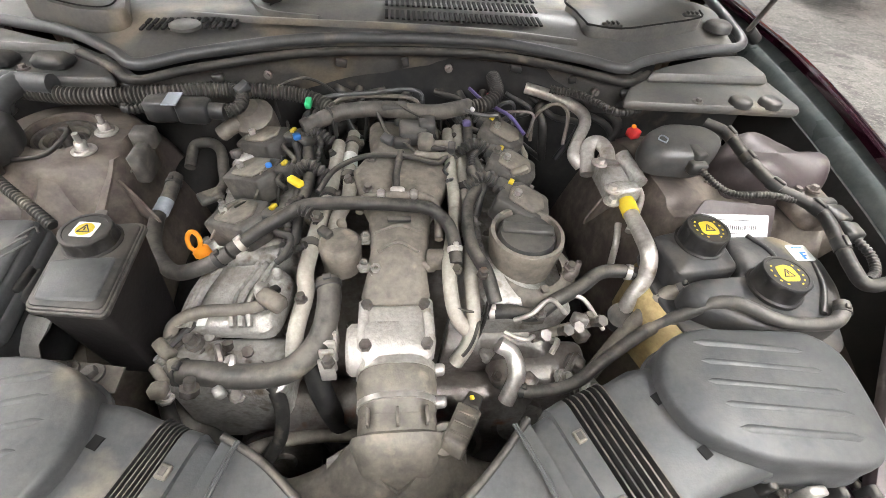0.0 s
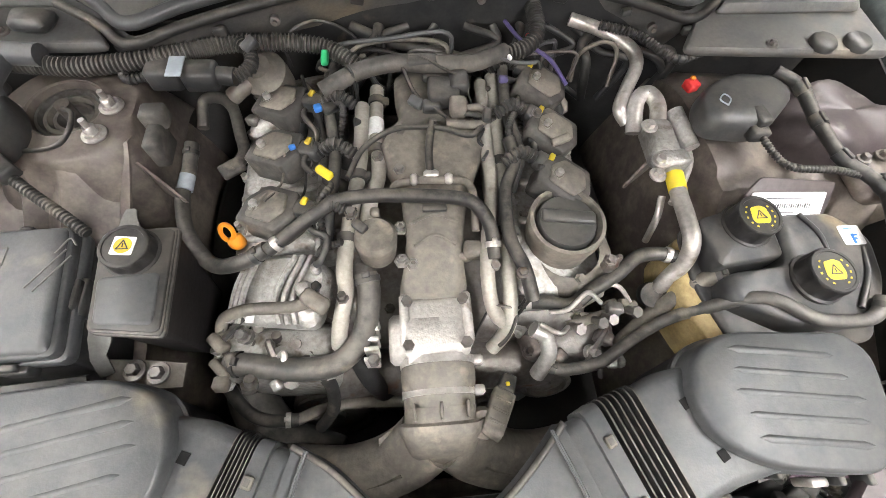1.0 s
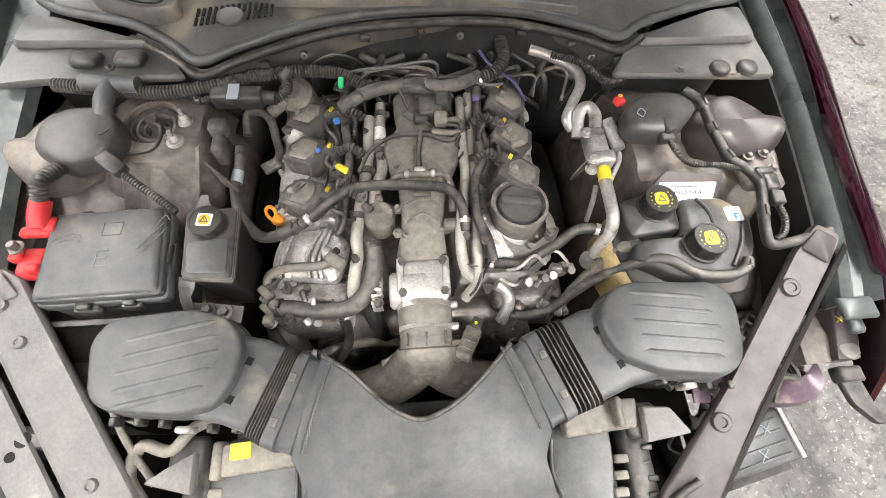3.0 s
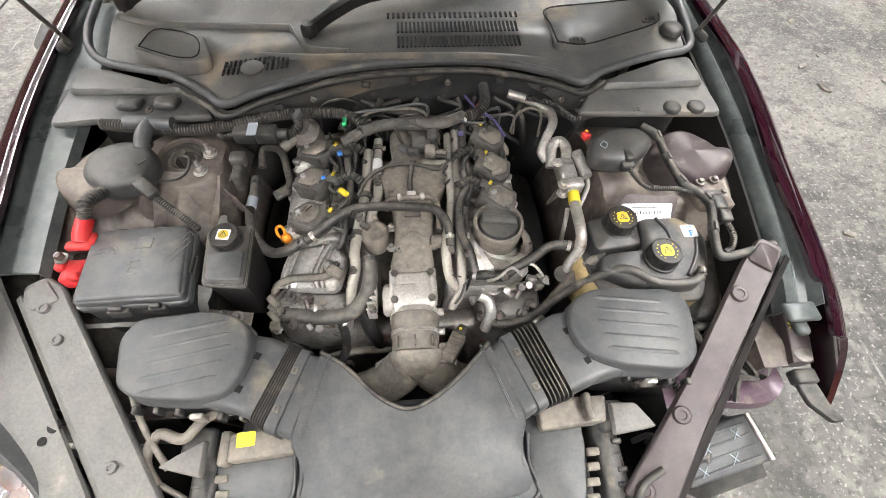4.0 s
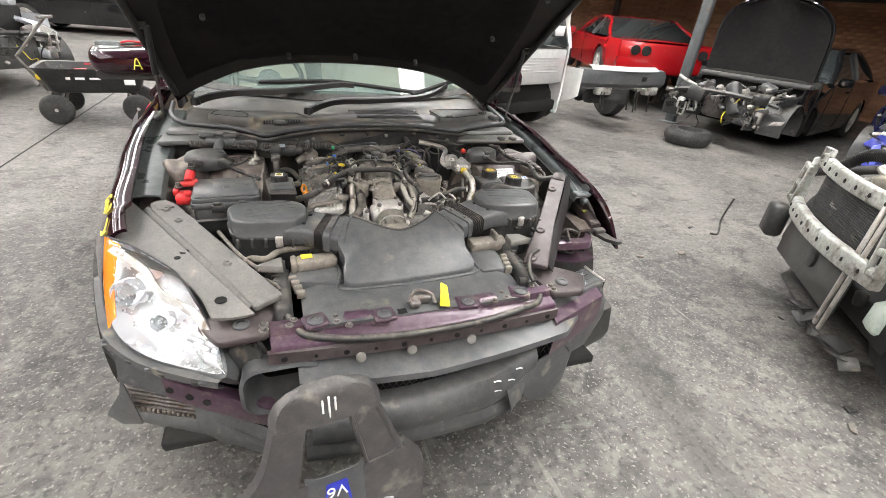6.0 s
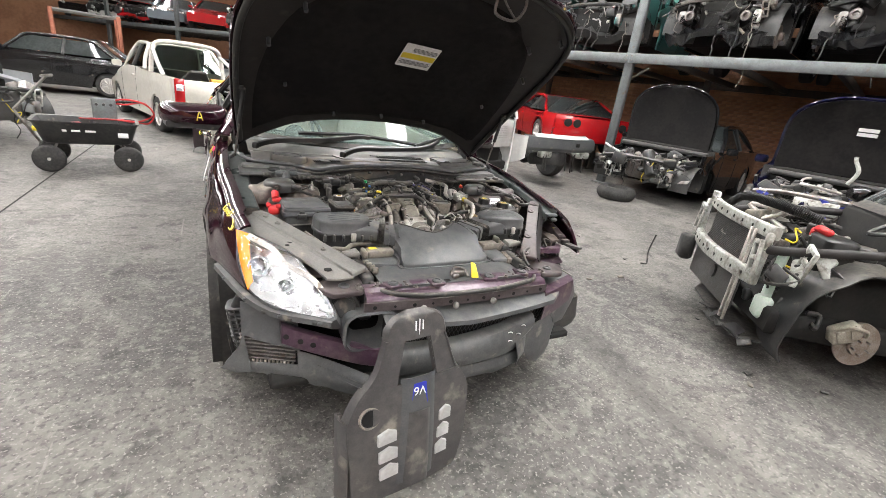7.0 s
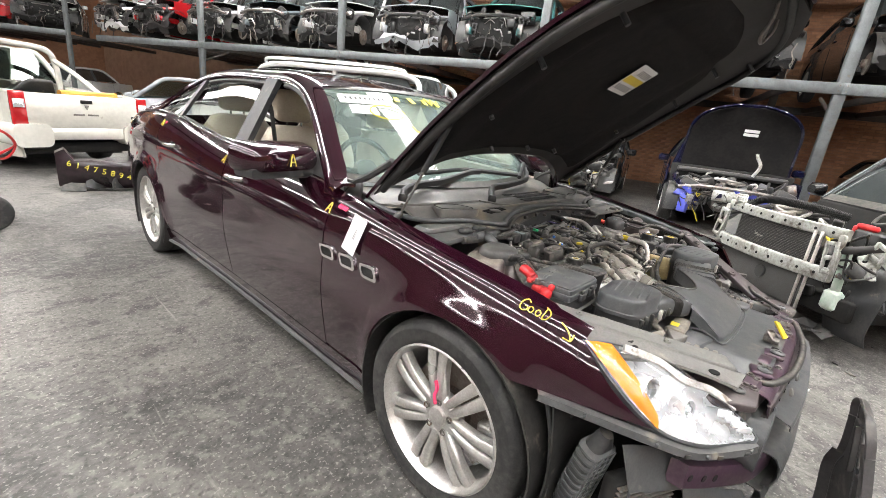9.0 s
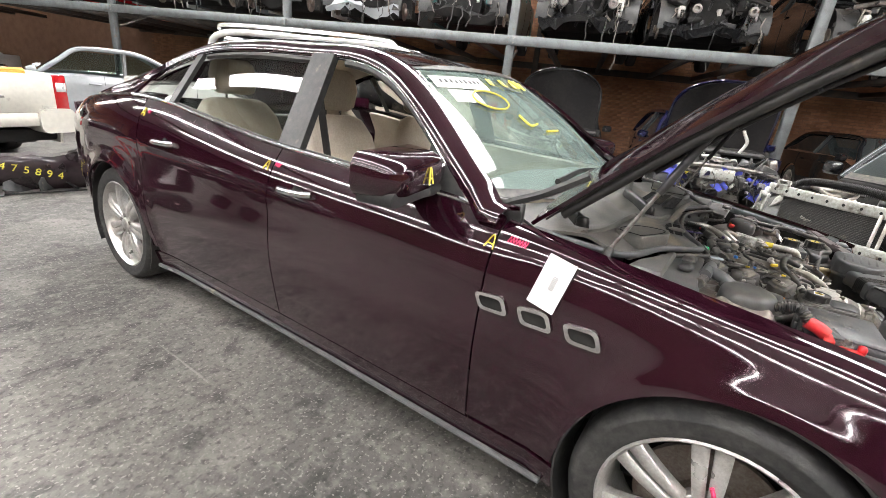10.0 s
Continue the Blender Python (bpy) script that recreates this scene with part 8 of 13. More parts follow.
# hoses and pipes, by route
ROUTES = (
    ("coolant_hose", 0.0145, CONDUIT, [(-0.370, 0.116, 0.760), (-0.371, 0.065, 0.751), (-0.378, 0.029, 0.743), (-0.360, -0.040, 0.746), (-0.325, -0.090, 0.754), (-0.292, -0.115, 0.766), (-0.250, -0.116, 0.783), (-0.216, -0.107, 0.800)]),
    ("heater_hose", 0.0125, CONDUIT, [(-0.368, 0.168, 0.740), (-0.368, 0.215, 0.755), (-0.338, 0.214, 0.765), (-0.311, 0.189, 0.765), (-0.294, 0.135, 0.760), (-0.285, 0.097, 0.755), (-0.300, 0.069, 0.750)]),
    ("breather_hose", 0.0125, RUBBER, [(-0.210, -0.118, 0.815), (-0.170, -0.095, 0.832), (-0.134, -0.072, 0.842), (-0.108, -0.061, 0.848), (-0.047, -0.058, 0.850), (0.056, -0.067, 0.850), (0.086, -0.084, 0.842), (0.099, -0.110, 0.83), (0.101, -0.147, 0.815)]),
    ("fuel_pipe", 0.0128, PIPEDUST, [(-0.081, 0.135, 0.820), (-0.086, 0.021, 0.813), (-0.099, -0.063, 0.807), (-0.108, -0.142, 0.800), (-0.108, -0.167, 0.780), (-0.118, -0.214, 0.760), (-0.123, -0.234, 0.730)]),
    ("fuel_pipe", 0.0128, PIPEDUST, [(-0.058, 0.181, 0.810), (-0.060, 0.092, 0.810), (-0.057, 0.009, 0.810), (-0.070, -0.042, 0.810), (-0.076, -0.079, 0.800)]),
    ("radiator_hose", 0.0185, CONDUIT, [(-0.080, -0.146, 0.785), (-0.076, -0.175, 0.775), (-0.083, -0.215, 0.757), (-0.100, -0.243, 0.746), (-0.131, -0.262, 0.737), (-0.183, -0.263, 0.731), (-0.246, -0.252, 0.726), (-0.280, -0.245, 0.715)]),
    ("coolant_hose", 0.011, DUSTY, [(-0.277, -0.242, 0.710), (-0.290, -0.212, 0.722), (-0.285, -0.189, 0.744), (-0.246, -0.183, 0.764), (-0.182, -0.185, 0.772), (-0.150, -0.176, 0.780)]),
    ("coolant_hose", 0.013, RUBBER, [(-0.285, -0.244, 0.705), (-0.302, -0.261, 0.660), (-0.284, -0.298, 0.620), (-0.252, -0.315, 0.610), (-0.205, -0.316, 0.600)]),
    ("cooler_pipe", 0.0105, DUSTY, [(-0.209, -0.317, 0.600), (-0.164, -0.303, 0.603), (-0.106, -0.298, 0.605), (-0.036, -0.300, 0.600)]),
    ("drop_hose", 0.011, RUBBER, [(-0.150, -0.265, 0.72), (-0.140, -0.285, 0.68), (-0.145, -0.31, 0.64), (-0.17, -0.33, 0.60)]),
    ("drop_hose", 0.018, RUBBER, [(-0.10, -0.24, 0.72), (-0.085, -0.27, 0.66), (-0.06, -0.29, 0.58)]),
    ("charge_hose", 0.045, RUBBER, [(-0.28, -0.20, 0.60), (-0.29, -0.27, 0.575), (-0.24, -0.34, 0.56), (-0.15, -0.38, 0.55)]),
    ("fuel_pipe", 0.0118, PIPEDUST, [(0.138, 0.196, 0.820), (0.134, 0.066, 0.813), (0.129, -0.037, 0.807), (0.124, -0.132, 0.800), (0.122, -0.212, 0.773), (0.115, -0.235, 0.747), (0.098, -0.250, 0.720)]),
    ("fuel_pipe", 0.0118, PIPEDUST, [(0.118, 0.181, 0.820), (0.113, 0.050, 0.817), (0.112, -0.028, 0.813), (0.093, -0.135, 0.810), (0.092, -0.185, 0.793), (0.099, -0.212, 0.777), (0.115, -0.223, 0.760)]),
    ("coolant_hose", 0.0135, RUBBER, [(0.140, -0.194, 0.762), (0.177, -0.198, 0.768), (0.212, -0.206, 0.771), (0.246, -0.187, 0.777), (0.287, -0.167, 0.780), (0.327, -0.140, 0.780), (0.361, -0.136, 0.780), (0.388, -0.143, 0.780)]),
    ("coolant_hose", 0.012, CONDUIT, [(0.187, -0.271, 0.680), (0.213, -0.282, 0.685), (0.270, -0.276, 0.691), (0.320, -0.249, 0.700), (0.355, -0.232, 0.715), (0.377, -0.225, 0.735), (0.396, -0.224, 0.760), (0.464, -0.227, 0.82), (0.526, -0.262, 0.822), (0.591, -0.268, 0.822), (0.617, -0.257, 0.826), (0.627, -0.240, 0.83)]),
    ("water_pipe", 0.014, PIPE, [(0.164, -0.225, 0.725), (0.184, -0.236, 0.715), (0.190, -0.261, 0.695), (0.176, -0.283, 0.660)]),
    ("coolant_hose", 0.015, DUSTY, [(0.306, -0.255, 0.640), (0.362, -0.211, 0.700), (0.385, -0.198, 0.740), (0.414, -0.184, 0.775), (0.446, -0.182, 0.80)]),
    ("aircon_pipe", 0.0145, PIPE, [(0.286, 0.290, 0.860), (0.341, 0.270, 0.853), (0.386, 0.234, 0.847), (0.393, 0.199, 0.840), (0.370, 0.157, 0.827), (0.354, 0.124, 0.813), (0.367, 0.104, 0.800)]),
    ("aircon_pipe", 0.0165, PIPE, [(0.372, 0.080, 0.80), (0.380, 0.128, 0.826), (0.400, 0.139, 0.832), (0.411, 0.115, 0.830), (0.405, 0.078, 0.820)]),
    ("aircon_pipe", 0.0158, PIPE, [(0.406, 0.005, 0.820), (0.399, -0.047, 0.820), (0.397, -0.098, 0.820), (0.396, -0.134, 0.815), (0.395, -0.153, 0.787), (0.381, -0.167, 0.753), (0.374, -0.177, 0.720)]),
    ("aircon_pipe", 0.0075, PIPE, [(0.452, 0.060, 0.805), (0.453, 0.019, 0.800), (0.428, -0.025, 0.790), (0.41, -0.05, 0.78)]),
    ("aircon_pipe", 0.007, PIPE, [(0.392, -0.040, 0.790), (0.385, -0.068, 0.770), (0.385, -0.085, 0.720)]),
    ("loom_cover", 0.0155, COIL, [(-0.140, 0.137, 0.850), (-0.085, 0.165, 0.862), (-0.029, 0.181, 0.864), (0.028, 0.179, 0.864), (0.097, 0.181, 0.862), (0.159, 0.210, 0.860)]),
    ("vacuum_line", 0.0055, RUBBER, [(-0.100, -0.016, 0.835), (-0.077, 0.028, 0.845), (-0.034, 0.059, 0.848), (0.010, 0.064, 0.848), (0.043, 0.060, 0.848), (0.087, 0.047, 0.846), (0.107, 0.081, 0.846), (0.079, 0.089, 0.848)]),
    ("vacuum_line", 0.0075, RUBBER, [(0.027, 0.072, 0.848), (0.019, 0.018, 0.845), (0.019, -0.015, 0.842)]),
    ("vacuum_line", 0.0075, DUSTY, [(-0.037, -0.055, 0.828), (-0.032, -0.032, 0.835), (-0.005, -0.027, 0.838), (0.022, -0.028, 0.840), (0.070, -0.030, 0.835), (0.080, -0.062, 0.830), (0.079, -0.104, 0.820)]),
    ("wiring_loom", 0.0125, RUBBER, [(0.145, 0.046, 0.835), (0.149, 0.005, 0.830), (0.128, -0.046, 0.828), (0.125, -0.119, 0.825), (0.140, -0.166, 0.820), (0.150, -0.205, 0.80)]),
    ("violet_wire", 0.0040, LILAC, [(0.172, 0.299, 0.850), (0.197, 0.255, 0.845), (0.241, 0.213, 0.840), (0.263, 0.164, 0.830)]),
    ("loop_pipe", 0.007, DUSTY, [(0.06, 0.095, 0.845), (0.10, 0.10, 0.848), (0.112, 0.085, 0.846), (0.10, 0.068, 0.846), (0.05, 0.07, 0.846)]),
)
for nm, r, mat, pts in ROUTES:
    r = r * (0.80 if nm in ("coolant_hose", "breather_hose", "aircon_pipe", "wiring_loom", "heater_hose", "vacuum_line") else 0.9)
    h = hose(nm, pts, r, mat)
    if nm in ("coolant_hose", "radiator_hose", "breather_hose"):
        bands(pts, r, (0.06, 0.94), h, PIPE if mat is RUBBER else BLACK)
hose("wiring_loom", [(0.220, 0.309, 0.870), (0.218, 0.249, 0.868), (0.195, 0.217, 0.862), (0.16, 0.205, 0.858)], 0.0145, RUBBER, 0.007)
hose("wiring_loom", [(0.323, 0.248, 0.880), (0.384, 0.222, 0.880), (0.430, 0.165, 0.880), (0.482, 0.179, 0.880)], 0.008, RUBBER, 0.006)
for x, y, z, ry in ((-0.088, 0.0, 0.813, 0), (-0.060, 0.05, 0.81, 0), (-0.058, 0.15, 0.81, 0), (0.132, 0.02, 0.81, 0), (0.115, 0.10, 0.817, 0), (-0.105, -0.10, 0.803, 0), (0.126, -0.10, 0.803, 0)):
    t = Shape()
    t.rod((x, y - 0.007, z), (x, y + 0.007, z), 0.0145, 14)
    t.box(x + 0.014, y, z + 0.004, 0.012, 0.012, 0.010, 0.002)
    eng("pipe_clip", t, BLACK)
s = Shape()
s.box(0, 0, 0, 0.040, 0.026, 0.014, 0.003, m=Matrix.Translation((-0.302, 0.070, 0.752)) @ pose(0, 0, 0, 10, 0, 35))
part("hanging_plug", s, CONDUIT, car, "loose grey plug on a hose")
# markers on hoses
for p, q, r, mat in (((-0.372, 0.060, 0.750), (-0.375, 0.034, 0.745), 0.0123, TAPE), ((-0.0605, 0.110, 0.810), (-0.0605, 0.078, 0.810), 0.0135, PAPER), ((0.4015, -0.020, 0.8205), (0.3985, -0.050, 0.8205), 0.0136, YELLOW)):
    s = Shape()
    s.rod(p, q, r, 16)
    part("sleeve_mark", s, mat, car)
# air-conditioning valve block
s = Shape()
s.box(0.400, 0.045, 0.815, 0.040, 0.075, 0.045, 0.006)
s.rod((0.435, 0.10, 0.83), (0.447, 0.03, 0.82), 0.014, 12)
s.rod((0.443, 0.06, 0.825), (0.475, 0.075, 0.83), 0.011, 10)
s.box(0.405, 0.005, 0.82, 0.05, 0.03, 0.035, 0.005)
av = part("aircon_valve", s, ALU, car, "dull aluminium air-conditioning valve")
for p in ((0.375, 0.06, 0.84), (0.38, 0.0, 0.83), (0.375, -0.02, 0.82)):
    bolt(p, 0.008, 0.008, av, PIPE)
s = Shape()
s.turned([(0.02, -0.02), (0.021, 0.0), (0.017, 0.005), (0.021, 0.01), (0.017, 0.016), (0.02, 0.022), (0.0, 0.023)], 18, Matrix.Translation((0.372, -0.178, 0.712)) @ pose(0, 0, 0, 20, -20, 0))
part("hose_boot", s, RUBBER, car)
# connector pair by the tower
s = Shape()
s.box(-0.365, 0.160, 0.870, 0.05, 0.045, 0.04, 0.006)
s.box(-0.315, 0.155, 0.868, 0.05, 0.038, 0.036, 0.005)
s.rod((-0.29, 0.155, 0.868), (-0.265, 0.152, 0.868), 0.014, 12)
cn = part("connector_block", s, BLACK, car, "black wiring connector")
s = Shape()
s.box(-0.342, 0.150, 0.8905, 0.022, 0.040, 0.002, 0)
part("tape_mark", s, TAPE, cn)
hose("sensor_lead", [(-0.265, 0.152, 0.868), (-0.245, 0.165, 0.872), (-0.245, 0.19, 0.876), (-0.265, 0.215, 0.88)], 0.011, RUBBER, 0.006)
hose("sensor_lead", [(-0.39, 0.155, 0.87), (-0.415, 0.145, 0.872), (-0.425, 0.165, 0.875), (-0.415, 0.19, 0.88)], 0.008, RUBBER, 0.006)
s = Shape()
s.box(-0.372, 0.085, 0.86, 0.034, 0.03, 0.03, 0.004)
s.box(-0.372, 0.055, 0.835, 0.022, 0.05, 0.05, 0.004)
part("bracket", s, COIL, car)
# turbo-side pump behind the first head
s = Shape()
s.turned([(0.034, -0.03), (0.038, 0.0), (0.038, 0.02), (0.028, 0.028), (0.02, 0.04), (0, 0.04)], 24, Matrix.Translation((-0.235, 0.20, 0.82)) @ pose(0, 0, 0, 20, -10, 0))
s.tube([(-0.26, 0.18, 0.83), (-0.275, 0.17, 0.825), (-0.29, 0.165, 0.815)], 0.014, 10)
part("vacuum_pump", s, DUSTY, car, "dusty vacuum pump")
s = Shape()
s.prism(round_poly([(-0.27, 0.10), (-0.19, 0.11), (-0.17, 0.19), (-0.25, 0.20)], 0.02), 0.74, 0.805, 0.015)
part("pump_casting", s, ALU, car)
# coloured clips and plugs on the looms
for p, sz, rz, mat in (((-0.135, 0.193, 0.866), (0.011, 0.026, 0.012), 0, GREEN), ((-0.142, 0.092, 0.862), (0.012, 0.012, 0.01), 20, BLUE), ((-0.178, 0.030, 0.85), (0.010, 0.008, 0.008), 20, BLUE), ((-0.128, -0.025, 0.862), (0.026, 0.012, 0.010), -40, YELLOW), ((0.146, 0.145, 0.862), (0.014, 0.012, 0.010), 0, LILAC),
                       ((0.205, 0.232, 0.868), (0.014, 0.020, 0.010), 25, RED), ((0.455, 0.125, 0.862), (0.02, 0.02, 0.016), 20, RED), ((0.163, 0.195, 0.862), (0.007, 0.014, 0.007), 10, PAPER), ((0.455, 0.131, 0.872), (0.008, 0.008, 0.006), 0, ORANGE)):
    s = Shape()
    s.box(0, 0, 0, *sz, 0.002, m=Matrix.Translation(p) @ pose(0, 0, 0, 0, 0, rz))
    part("wiring_clip", s, mat, car)
# injector rail plugs and the manifold solenoid
for p, sz, rz, mat in (((0.05, 0.135, 0.845), (0.05, 0.05, 0.03), 0, BLACK), ((0.075, 0.15, 0.85), (0.03, 0.04, 0.03), 0, BLACK), ((0.045, 0.165, 0.848), (0.055, 0.012, 0.014), 0, BLACK), ((0.07, 0.10, 0.85), (0.026, 0.03, 0.026), 0, DUSTY), ((0.03, 0.110, 0.842), (0.03, 0.02, 0.02), 0, BLACK),
                       ((0.018, 0.180, 0.868), (0.05, 0.024, 0.02), 0, BLACK), ((0.02, -0.02, 0.842), (0.022, 0.014, 0.012), 0, PIPE), ((0.045, -0.028, 0.842), (0.012, 0.016, 0.014), 0, PIPE), ((-0.005, -0.028, 0.842), (0.012, 0.016, 0.014), 0, PIPE), ((0.075, -0.125, 0.80), (0.028, 0.022, 0.03), 0, DUSTY), ((0.05, -0.13, 0.79), (0.05, 0.012, 0.02), 0, DUSTY),
                       ((-0.148, -0.185, 0.79), (0.04, 0.022, 0.02), -35, DUSTY), ((-0.165, -0.165, 0.785), (0.02, 0.02, 0.02), 10, ALU), ((-0.15, -0.135, 0.785), (0.014, 0.014, 0.02), 0, ALU)):
    s = Shape()
    s.box(0, 0, 0, *sz, 0.004, m=Matrix.Translation(p) @ pose(0, 0, 0, 0, 0, rz))
    eng("connector", s, mat)
# smaller leads woven over both heads
rr = random.Random(23)
for k in range(16):
    sgn = -1 if k % 2 else 1
    x0 = (-0.145 if sgn < 0 else 0.165) + rr.uniform(-0.04, 0.045)
    y0 = rr.uniform(-0.08, 0.24) if sgn < 0 else rr.uniform(0.06, 0.24)
    pts = [(x0, y0, 0.80 + rr.uniform(0, 0.03))]
    for _ in range(4):
        px, py, pz = pts[-1]
        pts.append((px + rr.uniform(-0.025, 0.025), py - rr.uniform(0.0, 0.05), 0.81 + rr.uniform(-0.01, 0.035)))
    t = Shape()
    ribbed = rr.random() < 0.35
    t.tube(pts, rr.uniform(0.003, 0.006) if not ribbed else 0.006, 8, 0.006 if ribbed else 0)
    eng("engine_lead", t, rr.choice([RUBBER, RUBBER, DUSTY, BLACK]))
for k in range(30):
    sgn = -1 if k % 2 else 1
    x, y = (-0.165 if sgn < 0 else 0.185) + rr.uniform(-0.09, 0.09), rr.uniform(-0.17, 0.25)
    if math.hypot(x - 0.213, y + 0.097) < 0.075:
        continue
    t = Shape()
    m = Matrix.Translation((x, y, 0.795 + rr.uniform(-0.02, 0.025))) @ pose(0, 0, 0, rr.uniform(-25, 25), rr.uniform(-25, 25), rr.uniform(0, 180))
    if rr.random() < 0.5:
        t.box(0, 0, 0, rr.uniform(0.012, 0.034), rr.uniform(0.010, 0.022), rr.uniform(0.012, 0.024), 0.003, m=m)
        eng("plug_body", t, rr.choice([BLACK, DUSTY, DUSTY, ALU]))
    else:
        t.turned([(0.010, -0.012), (0.010, 0.004), (0.007, 0.010), (0.004, 0.02), (0, 0.02)], 10, m)
        eng("stud", t, rr.choice([BLACK, STEEL, DUSTY, BLACK]))
# dark pipes behind the engine
for k in range(12):
    rr = random.Random(70 + k)
    x = -0.10 + 0.05 * k
    hose("rear_pipe", [(x, 0.30, 0.84), (x + rr.uniform(-.05, .08), 0.275, 0.83 + rr.uniform(-.03, .02)), (x + rr.uniform(-.05, .12), 0.25, 0.80), (x + rr.uniform(-.05, .12), 0.24, 0.72)], rr.uniform(0.005, 0.011), rr.choice([RUBBER, BLACK, BLACK]))
# heat shield of the exhaust beside each head
for sgn in (-1, 1):
    s = Shape()
    s.tube([(sgn * 0.33, 0.22, 0.56), (sgn * 0.335, 0.05, 0.58), (sgn * 0.33, -0.12, 0.56)], 0.055, 14)
    part("turbo_housing", s, DARK, car)
# drive belt pulleys at the front
for x, y, z, r in ((-0.16, -0.30, 0.52, 0.075), (0.10, -0.30, 0.56, 0.05), (0.21, -0.28, 0.58, 0.045)):
    s = Shape()
    s.turned([(r, -0.02), (r * 0.94, -0.015), (r, -0.01), (r * 0.94, 0.0), (r, 0.01), (r * 0.8, 0.012), (r * 0.75, 0.004), (r * 0.25, 0.004), (r * 0.22, 0.012), (0, 0.012)], 30, Matrix.Translation((x, y, z)) @ pose(0, 0, 0, 70, 0, 0))
    part("pulley", s, STEEL, car)
s = Shape()
s.box(0.0, -0.46, 0.58, 0.24, 0.05, 0.05, 0.008)
s.box(0.0, -0.44, 0.50, 0.5, 0.03, 0.2, 0.008)
part("fan_shroud", s, DUSTY, car)


# ---- small clutter laid over the engine ----
def bay_surface(names_off=()):
    """A search tree over the meshes of the bay, for laying wires and bolts on what is below them."""
    verts, polys = [], []
    stack = list(car.children)
    while stack:
        ob = stack.pop()
        stack += list(ob.children)
        if ob.type != "MESH" or ob.name.split(".")[0] in ("bonnet", "felt_lining", "bonnet_seal", "lining_clip", "label", "label_band", "printed_line", "windscreen"):
            continue
        me = ob.data
        pts = [v.co.copy() for v in me.vertices]
        if not pts or min(p.y for p in pts) > 0.4 or max(p.z for p in pts) < 0.5:
            continue
        o = len(verts)
        verts += pts
        polys += [tuple(o + i for i in f.vertices) for f in me.polygons]
    return BVHTree.FromPolygons(verts, polys)


def height(tree, x, y, top=0.915, base=0.55):
    hit = tree.ray_cast(Vector((x, y, top)), Vector((0, 0, -1)))
    return max(base, hit[0].z) if hit[0] is not None else base


def clear_of_cap(a, b):
    """Whether a wire keeps off the oil filler."""
    return all(math.hypot(lerp(a[0], b[0], f) - 0.213, lerp(a[1], b[1], f) + 0.097) > 0.085 for f in (0, 0.25, 0.5, 0.75, 1))


def lay_wire(tree, a, b, wander, r, rng, n=16):
    """A wire that lies on the parts below it and spans the gaps between them."""
    side = Vector((b[1] - a[1], a[0] - b[0])).normalized()
    w1, w2 = rng.uniform(-wander, wander), rng.uniform(-wander, wander) * 0.6
    pts, zs = [], []
    for i in range(n + 1):
        f = i / n
        off = w1 * math.sin(math.pi * f) + w2 * math.sin(2 * math.pi * f)
        x, y = lerp(a[0], b[0], f) + side.x * off, lerp(a[1], b[1], f) + side.y * off
        pts.append((x, y))
        zs.append(height(tree, x, y) + r * 0.9)
    for _ in range(3):
        zs = [max(zs[i] - 0.004, (zs[max(0, i - 1)] + zs[i] + zs[min(n, i + 1)]) / 3) for i in range(n + 1)]
    return [(x, y, z) for (x, y), z in zip(pts, zs)]


tree = bay_surface()
rng = random.Random(31)
WIRE_MATS = [RUBBER, RUBBER, RUBBER, RUBBER, BLACK, DUSTY, GREYPL]
for k in range(12):
    # wires beside the two cylinder heads and across the back of the engine
    zone = k % 4
    if zone == 0:
        a, b = (rng.uniform(-0.25, -0.08), rng.uniform(-0.12, 0.20)), (rng.uniform(-0.25, -0.08), rng.uniform(-0.15, 0.22))
    elif zone == 1:
        a, b = (rng.uniform(0.10, 0.26), rng.uniform(-0.15, 0.20)), (rng.uniform(0.10, 0.28), rng.uniform(-0.18, 0.22))
    elif zone == 2:
        a, b = (rng.uniform(-0.2, 0.28), rng.uniform(0.12, 0.24)), (rng.uniform(-0.2, 0.28), rng.uniform(0.05, 0.24))
    else:
        a, b = (rng.uniform(0.05, 0.30), rng.uniform(-0.26, -0.08)), (rng.uniform(0.05, 0.34), rng.uniform(-0.28, -0.05))
    r = rng.choice([0.002, 0.0028, 0.0035])
    if not clear_of_cap(a, b):
        continue
    t = Shape()
    t.tube(lay_wire(tree, a, b, 0.02, r, rng), r, 6, ribs=0.006 if r > 0.004 and k % 2 else 0.0)
    eng("wire", t, rng.choice(WIRE_MATS))
for k in range(36):
    x, y = rng.uniform(-0.27, 0.30), rng.uniform(-0.27, 0.22)
    z = height(tree, x, y)
    if z < 0.62 or math.hypot(x - 0.213, y + 0.097) < 0.06:
        continue
    t = Shape()
    if k % 3 == 0:
        t.box(0, 0, 0.004, rng.uniform(0.012, 0.03), rng.uniform(0.010, 0.022), rng.uniform(0.010, 0.02), 0.002, m=Matrix.Translation((x, y, z)) @ pose(0, 0, 0, rng.uniform(-25, 25), rng.uniform(-25, 25), rng.uniform(0, 180)))
        eng("plug", t, rng.choice([BLACK, BLACK, BLACK, GREYPL, DUSTY, STEEL]))
    else:
        t.turned([(0.009, -0.003), (0.009, 0.002), (0.006, 0.002), (0.006, 0.009), (0, 0.009)], 6, Matrix.Translation((x, y, z)) @ pose(0, 0, 0, rng.uniform(-15, 15), rng.uniform(-15, 15), 0), smooth=False)
        eng("bolt", t, rng.choice([STEEL, STEEL, DUSTY]))
